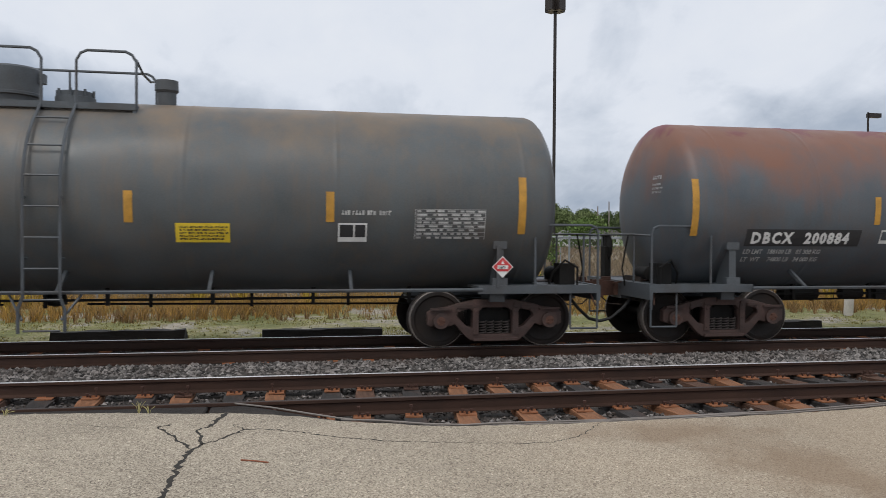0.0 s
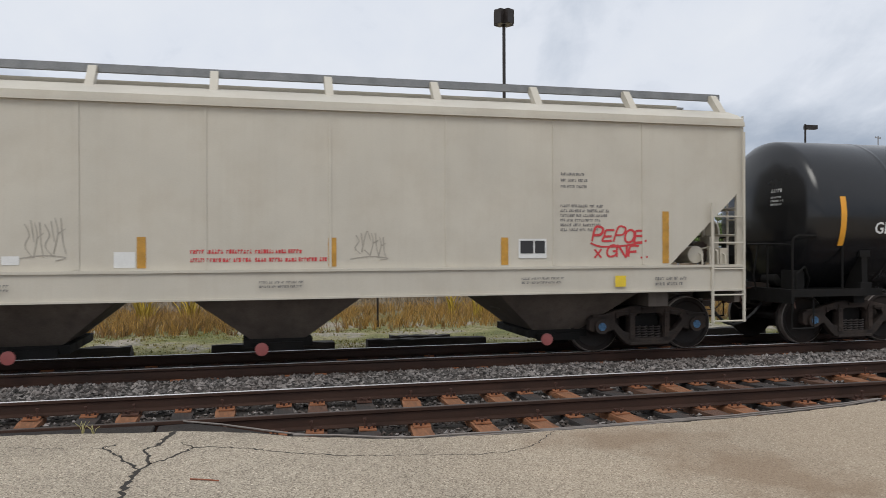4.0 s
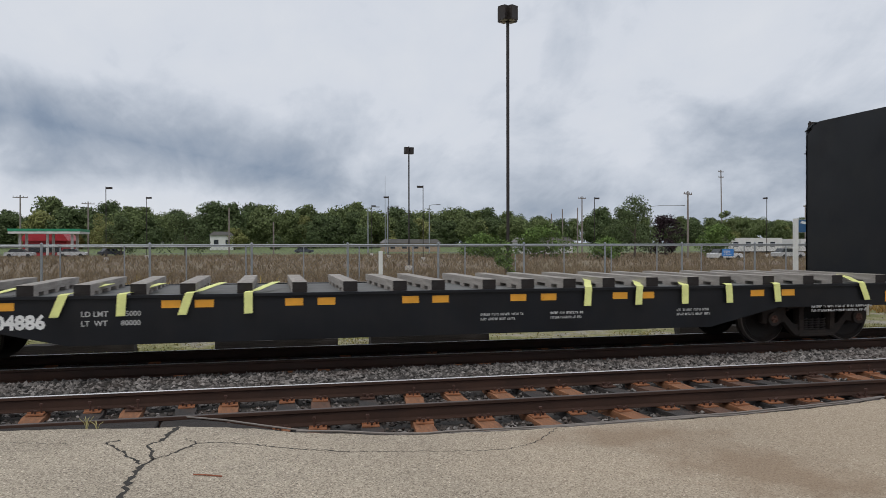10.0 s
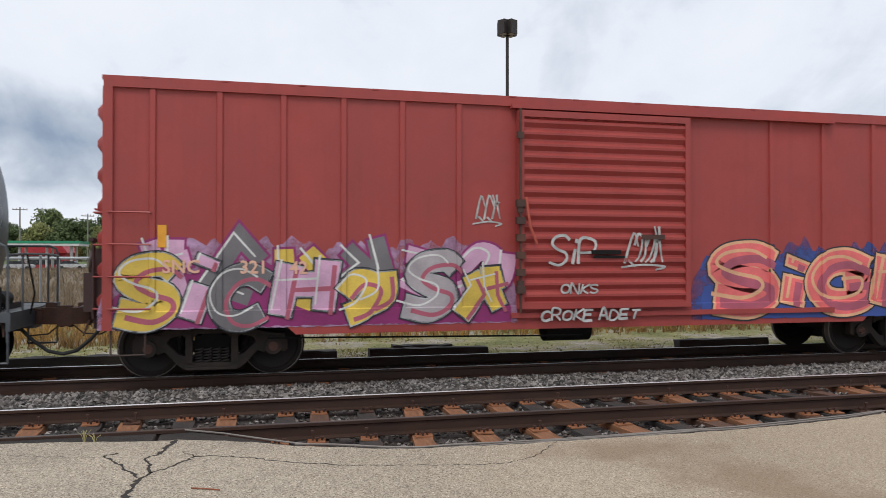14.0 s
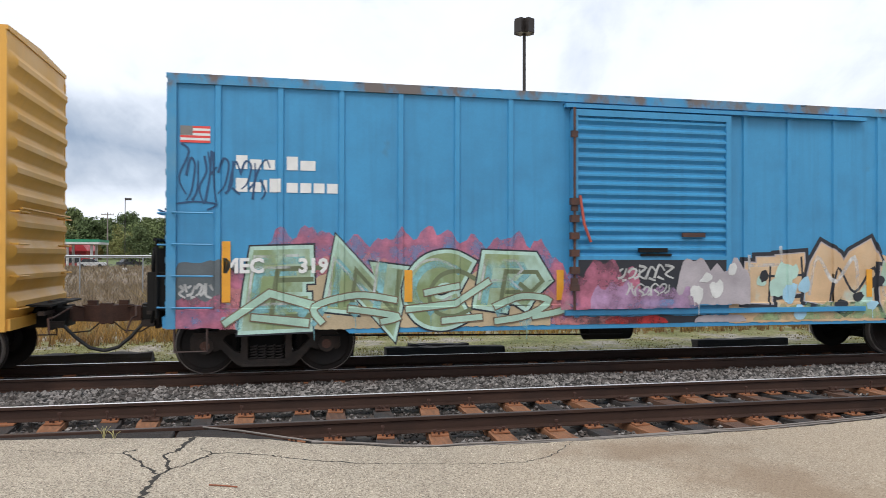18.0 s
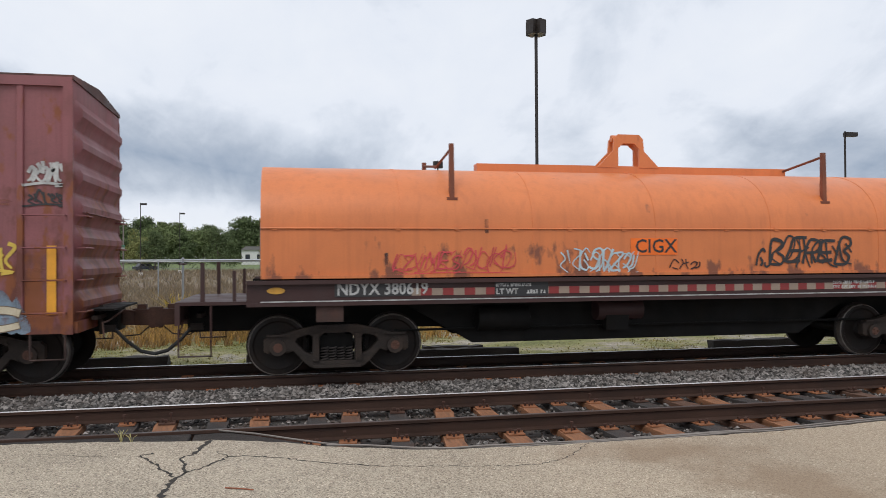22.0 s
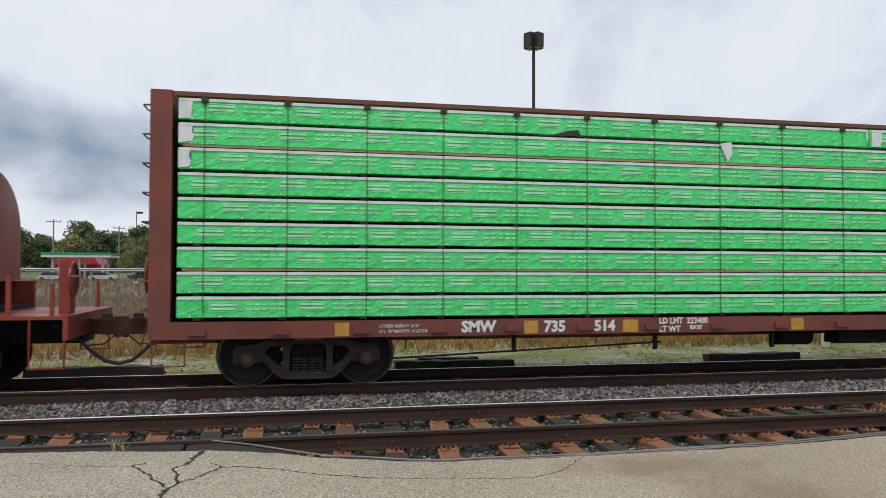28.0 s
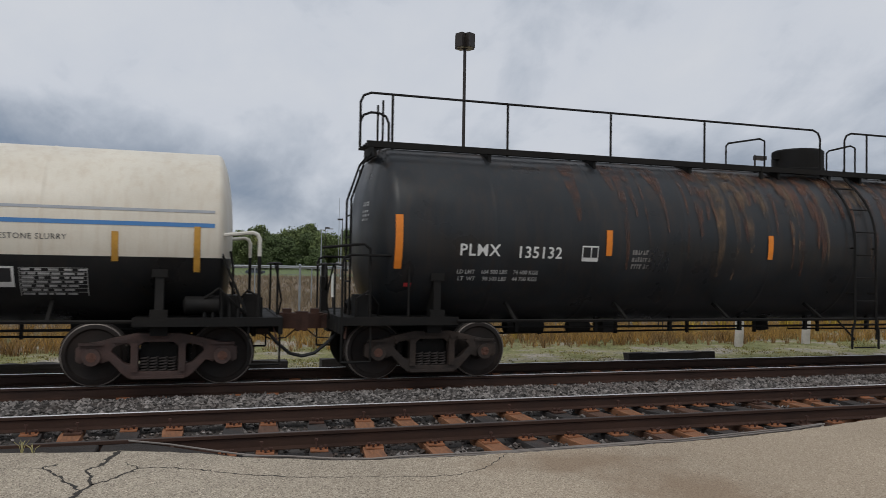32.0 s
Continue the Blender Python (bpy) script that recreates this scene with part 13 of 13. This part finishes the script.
def tree_mesh(seed, hgt, spread, blobs, leaves, leaf, low=0.16):
    """Trunk with limbs, and a crown of many small leaf cards gathered in uneven clumps."""
    rnd = random.Random(seed)
    rs = np.random.RandomState(seed)
    bm = bm_new()
    rod(bm, (0, 0, -0.3), (0.1, 0, hgt * 0.45), hgt * 0.022, 8, hgt * 0.013)
    centres = []
    for _ in range(blobs):
        a = rnd.uniform(0, 6.28)
        q = rnd.random()
        zz = hgt * (low + (0.9 - low) * q)
        rr = spread * (0.25 + 0.75 * math.sin(math.pi * min(0.95, 0.25 + q * 0.72))) * math.sqrt(rnd.random()) * 0.85
        centres.append((rr * math.cos(a), rr * math.sin(a), zz, spread * rnd.uniform(0.26, 0.45)))
    for cx, cy, cz, r in centres[:7]:
        rod(bm, (0.05, 0, hgt * rnd.uniform(0.2, 0.42)), (cx * 0.8, cy * 0.8, cz), hgt * 0.008, 5, hgt * 0.003)
    trunk = mesh_of("trunk", bm, M_BARK)
    vs, fs = [], []
    for cx, cy, cz, r in centres:
        for _ in range(leaves):
            d = rs.normal(0, 1, 3)
            d /= np.linalg.norm(d)
            p = np.array([cx, cy, cz]) + d * r * (rs.rand() ** 0.35) * np.array([1, 1, 0.8])
            u = rs.normal(0, 1, 3); u /= np.linalg.norm(u)
            v = np.cross(u, d); v /= max(np.linalg.norm(v), 1e-3)
            s = leaf * rs.uniform(0.5, 1.2)
            i = len(vs)
            vs += [tuple(p - u * s), tuple(p + v * s * 0.6), tuple(p + u * s), tuple(p - v * s * 0.6)]
            fs.append((i, i + 1, i + 2, i + 3))
    return trunk, (vs, fs)


def build_trees():
    kinds = []
    for k, (hgt, spread, blobs, leaves, leaf, mi) in enumerate(((12, 5.6, 46, 150, 0.38, 0), (11, 6.0, 46, 150, 0.38, 1), (10, 5.0, 40, 150, 0.36, 0), (9, 5.0, 40, 150, 0.34, 2), (11.5, 5.0, 44, 150, 0.36, 1), (8.0, 4.4, 34, 150, 0.32, 3))):
        trunk, (vs, fs) = tree_mesh(50 + k, hgt, spread, blobs, leaves, leaf)
        me = bpy.data.meshes.new("crown"); me.from_pydata(vs, [], fs); me.materials.append(M_LEAF[mi])
        kinds.append((trunk, me, ("dark green broadleaf tree in the far tree line", "green broadleaf tree in the far tree line", "dark green slender tree in the far tree line", "yellow-green tree in the far tree line", "green tall tree in the far tree line", "tree with leaves turning ochre")[k]))
    rnd = random.Random(77)

    def plant(k, x, y, s, z):
        trunk, crown, label = kinds[k]
        root = thing("tree", label, "tree", "trees of the tree line", at=pose(x, y, z, 0, 0, rnd.uniform(0, 360)) @ Matrix.Diagonal((s, s, s * rnd.uniform(0.9, 1.1), 1)))
        part("trunk", trunk, None, root)
        part("crown", crown, None, root)

    x = -110.0
    while x < 95:
        plant(rnd.choice((0, 0, 1, 1, 2, 3, 4)), x, 246 + rnd.uniform(-14, 10), rnd.uniform(0.85, 1.15), 0.6)
        x += rnd.uniform(3.6, 5.6)
    x = -108.0
    while x < 60:
        plant(rnd.choice((2, 3, 5, 5, 3)), x, 222 + rnd.uniform(-8, 8), rnd.uniform(0.4, 0.7), 0.2)
        x += rnd.uniform(7, 16)
    x = -150.0
    while x < 330:
        plant(rnd.choice((0, 1, 2, 4, 0, 3)), x, 285 + rnd.uniform(-12, 22), rnd.uniform(0.9, 1.2) * (1.15 if x < 80 else 0.85), 1.2)
        x += rnd.uniform(4.5, 6.5)
    x = 90.0
    while x < 620:   # a wooded rise farther off
        plant(rnd.choice((0, 1, 2, 4)), x, 470 + rnd.uniform(-30, 50), rnd.uniform(1.3, 1.8), 2.5)
        x += rnd.uniform(6, 9)
    # nearer single trees
    for name, x, y, hgt, spread, mi, label, seed in (("tree", 56.5, 107, 9.6, 4.6, 0, "large round dark green tree by the car park", 31), ("tree", 68.0, 118, 7.0, 3.6, 4, "purple-leaved tree by the car park", 32), ("tree", 74.0, 112, 5.6, 3.4, 5, "bright green bushy tree by the car park", 33),
                                                     ("tree", 86.0, 128, 9.0, 2.6, 1, "slender green tree behind the bushes", 37), ("bush", 41.0, 105, 4.6, 4.2, 5, "bright green bush beyond the field", 34), ("bush", 32.5, 108, 3.4, 3.6, 5, "bright green bush beyond the field", 35), ("bush", 47.0, 96, 2.8, 3.0, 5, "low green bush beyond the field", 36),
                                                     ("tree", -30.5, 170, 9.0, 4.2, 2, "yellowing tree beside the filling station", 38), ("tree", -24.0, 150, 8.0, 3.6, 0, "dark green tree beside the filling station", 39), ("tree", -12.0, 140, 8.0, 4.4, 0, "dark green tree beyond the field", 40)):
        trunk, (vs, fs) = tree_mesh(seed, hgt, spread, 26, 150, 0.19)
        me = bpy.data.meshes.new("crown"); me.from_pydata(vs, [], fs); me.materials.append(M_LEAF[mi])
        root = thing(name, label, name, at=pose(x, y, -0.3))
        part("trunk", trunk, None, root); part("crown", me, None, root)
    # bush climbing the lamp pole at the fence
    trunk, (vs, fs) = tree_mesh(41, 2.35, 0.55, 16, 60, 0.055)
    me = bpy.data.meshes.new("crown"); me.from_pydata(vs, [], fs); me.materials.append(M_LEAF[5])
    root = thing("bush", "leafy green sapling at the foot of the lamp pole", "bush", at=pose(8.25, 24.6, -0.3))
    part("trunk", trunk, None, root); part("crown", me, None, root)


def build_far_buildings():
    white = surface("white_wall_paint", (0.62, 0.62, 0.60), 0.6, 0, 0.08, 1, 20, 0.02)
    red = surface("red_roof_panels", (0.42, 0.03, 0.04), 0.5, 0, 0.12, 1, 20, 0.02)
    green = surface("green_canopy_band", (0.02, 0.26, 0.13), 0.45, 0, 0.1, 1, 20, 0.02)
    glass = surface("dark_shop_glass", (0.03, 0.035, 0.04), 0.15, 0, 0.2, 1, 20, 0.0)
    tan = surface("tan_wall", (0.38, 0.28, 0.20), 0.7, 0, 0.1, 1, 20, 0.02)
    # filling station: canopy on posts, red-roofed shop
    root = thing("filling_station", "filling station with a green-banded white canopy and red shop", "filling station", at=pose(-36.0, 150, -0.3))
    bm = bm_new(); box(bm, -5.6, 5.9, -4, 4, 4.1, 4.5); part("canopy", bm, white, root)
    bm = bm_new(); box(bm, -5.65, 5.95, -4.05, 4.05, 4.5, 4.95); part("canopy_band", bm, green, root)
    for x in (-4.2, 0.2, 4.2):
        for y in (-2, 2):
            bm = bm_new(); box(bm, x - 0.2, x + 0.2, y - 0.2, y + 0.2, 0, 4.1); part("canopy_post", bm, white, root)
    bm = bm_new(); box(bm, -6.5, 1.0, 8, 16, 0, 2.9); part("shop", bm, red, root)
    bm = bm_new(); prism(bm, [(-7, 2.9), (1.5, 2.9), (0.6, 4.2), (-6, 4.2)], "y", 7.4, 16.5); part("shop_roof", bm, red, root)
    bm = bm_new(); box(bm, -5.5, 0.2, 7.94, 7.99, 0.7, 2.3); part("shop_window", bm, glass, root)
    # road beyond the field
    bm = bm_new(); box(bm, -300, 420, 178, 189, -0.25, -0.12)
    thing("road", "grey road beyond the field", "road", kind="structure", bm=bm, material=surface("far_asphalt", (0.16, 0.16, 0.16), 0.9, 0, 0.2, 1, 20, 0.1))

    def car(x, y, col, label, turn=0):
        root = thing("car", label, "car", "cars beyond the field", at=pose(x, y, -0.27, 0, 0, turn))
        m = surface("car_paint_%d" % int(col[0] * 100 + col[2] * 10), col, 0.3, 0.1, 0.05, 1, 20, 0.0)
        bm = bm_new(); prism(bm, [(-2.2, 0.35), (2.2, 0.35), (2.25, 0.7), (2.0, 0.88), (1.1, 0.95), (-1.7, 0.95), (-2.2, 0.85)], "y", -0.85, 0.85); bevel_all(bm, 0.06, 2); part("body", bm, m, root)
        bm = bm_new(); prism(bm, [(-1.7, 0.93), (1.1, 0.93), (0.4, 1.42), (-1.2, 1.45)], "y", -0.72, 0.72); bevel_all(bm, 0.05); part("cabin", bm, glass, root)
        for wx in (-1.4, 1.4):
            for wy in (-0.8, 0.8):
                bm = bm_new(); lathe(bm, [(-0.1, 0.05), (-0.1, 0.32), (0.1, 0.32), (0.1, 0.05)], (0, 1, 0), (wx, wy, 0.32), 14); part("wheel", bm, M_HOSE, root)
    car(-30.0, 140, (0.5, 0.5, 0.5), "silver car parked by the filling station")
    car(-37.5, 138, (0.45, 0.45, 0.46), "light grey car parked by the filling station")
    car(-26.0, 152, (0.05, 0.06, 0.08), "dark car beside the filling station", 40)
    car(11.0, 183, (0.06, 0.07, 0.09), "dark car on the road beyond the field")
    car(58.0, 86, (0.62, 0.62, 0.62), "white car parked beyond the fence", 10)
    car(72.0, 92, (0.5, 0.5, 0.52), "silver car parked beyond the fence", 5)
    # low pale buildings and trailers
    rnd = random.Random(10)
    for x, y, w, hgt, m, label in ((62, 160, 12, 2.6, white, "low white building beyond the car park"), (104, 148, 16, 3.4, white, "long white trailer beyond the car park"), (122, 146, 14, 3.2, white, "white trailer beyond the car park"), (138, 142, 12, 3.4, white, "white trailer beyond the car park"), (152, 150, 16, 3.0, tan, "tan low building beyond the car park"), (38, 190, 14, 2.4, tan, "low tan building among the bushes"), (-9, 215, 6, 4.6, white, "pale grey house among the trees")):
        root = thing("trailer" if "trailer" in label else "house", label, "trailer" if "trailer" in label else "building", at=pose(x, y, -0.3, 0, 0, rnd.uniform(-8, 8)))
        bm = bm_new(); box(bm, -w / 2, w / 2, -3, 3, 0.5 if "trailer" in label else 0.0, hgt); bevel_all(bm, 0.08); part("wall", bm, m, root)
        if "trailer" in label:
            bm = bm_new(); box(bm, -w / 2 + 0.5, w / 2 - 0.5, -1.2, 1.2, 0.0, 0.5); part("undercarriage", bm, M_HOSE, root)
        else:
            bm = bm_new(); prism(bm, [(-w / 2 - 0.3, hgt), (w / 2 + 0.3, hgt), (w / 2 - 1.0, hgt + 1.0), (-w / 2 + 1.0, hgt + 1.0)], "y", -3.4, 3.4); part("roof", bm, surface("grey_roofing", (0.17, 0.16, 0.16), 0.8, 0, 0.2, 1, 20, 0.1), root)
        for i in range(int(w // 3)):
            bm = bm_new(); box(bm, -w / 2 + 1 + i * 3, -w / 2 + 2.2 + i * 3, -3.04, -3.0, hgt * 0.45, hgt * 0.75); part("window", bm, glass, root)


build_logs()
fence(-40, 90, 24.0, 1.89, 2.08, 2.922, 0.13)
fence(-60, 120, 41.0, 0.5, 2.0, 2.95, 0.5)
build_sign()
build_poles()
build_far_buildings()
build_trees()
build_weeds()

# ---- what moves: the train rolls by, its wheels turn ----
SPEED = [(0, 8.6), (4, 8.6), (8, 8.5), (20, 8.48), (24, 8.25), (26.6, 8.273), (27, 9.023), (28, 9.023), (28.4, 8.289), (32, 8.32)]   # seconds, metres a second
SLACK = [(2.5, 0.0), (3.0, -0.07), (3.5, -0.03), (4.0, 0.0), (7.5, 0.0), (8.5, -0.06), (9.0, -0.10), (9.5, -0.10), (10.0, 0.08), (10.5, 0.15), (11.0, 0.08), (11.6, 0.0)]   # the slack runs in and out: metres


def travelled(t):
    d = 0.0
    for (ta, va), (tb, vb) in zip(SPEED, SPEED[1:]):
        if t <= ta:
            break
        e = min(t, tb)
        ve = va + (vb - va) * (e - ta) / (tb - ta)
        d += (va + ve) / 2 * (e - ta)
    return d - float(np.interp(t, [a for a, b in SLACK], [b for a, b in SLACK]))


def motions():
    times = [0.5 * i for i in range(65)]
    for root, mid, a, b in CARS:
        walk(root, [(t, pose(mid - travelled(t), RAILC, 0)) for t in times])
    for wheel, k, dx in TURNING:
        root, mid, a, b = CARS[k]
        seen = [t / 15 for t in range(481) if -9 < a - travelled(t / 15) < 24 or -9 < b - travelled(t / 15) < 24 or (a - travelled(t / 15) < 0 < b - travelled(t / 15))]
        if not seen:
            continue
        ts = sorted({0.0, 32.0, *seen})
        # outside the stretch in which the car passes, the wheel keeps its last pose
        rows = []
        for t in ts:
            u = min(max(t, seen[0]), seen[-1])
            rows.append((t, Matrix.Translation((dx, 0, 0.457)) @ Matrix.Rotation(-(travelled(u) - travelled(seen[0])) / 0.457, 4, "Y")))
        walk(wheel, rows)


motions()
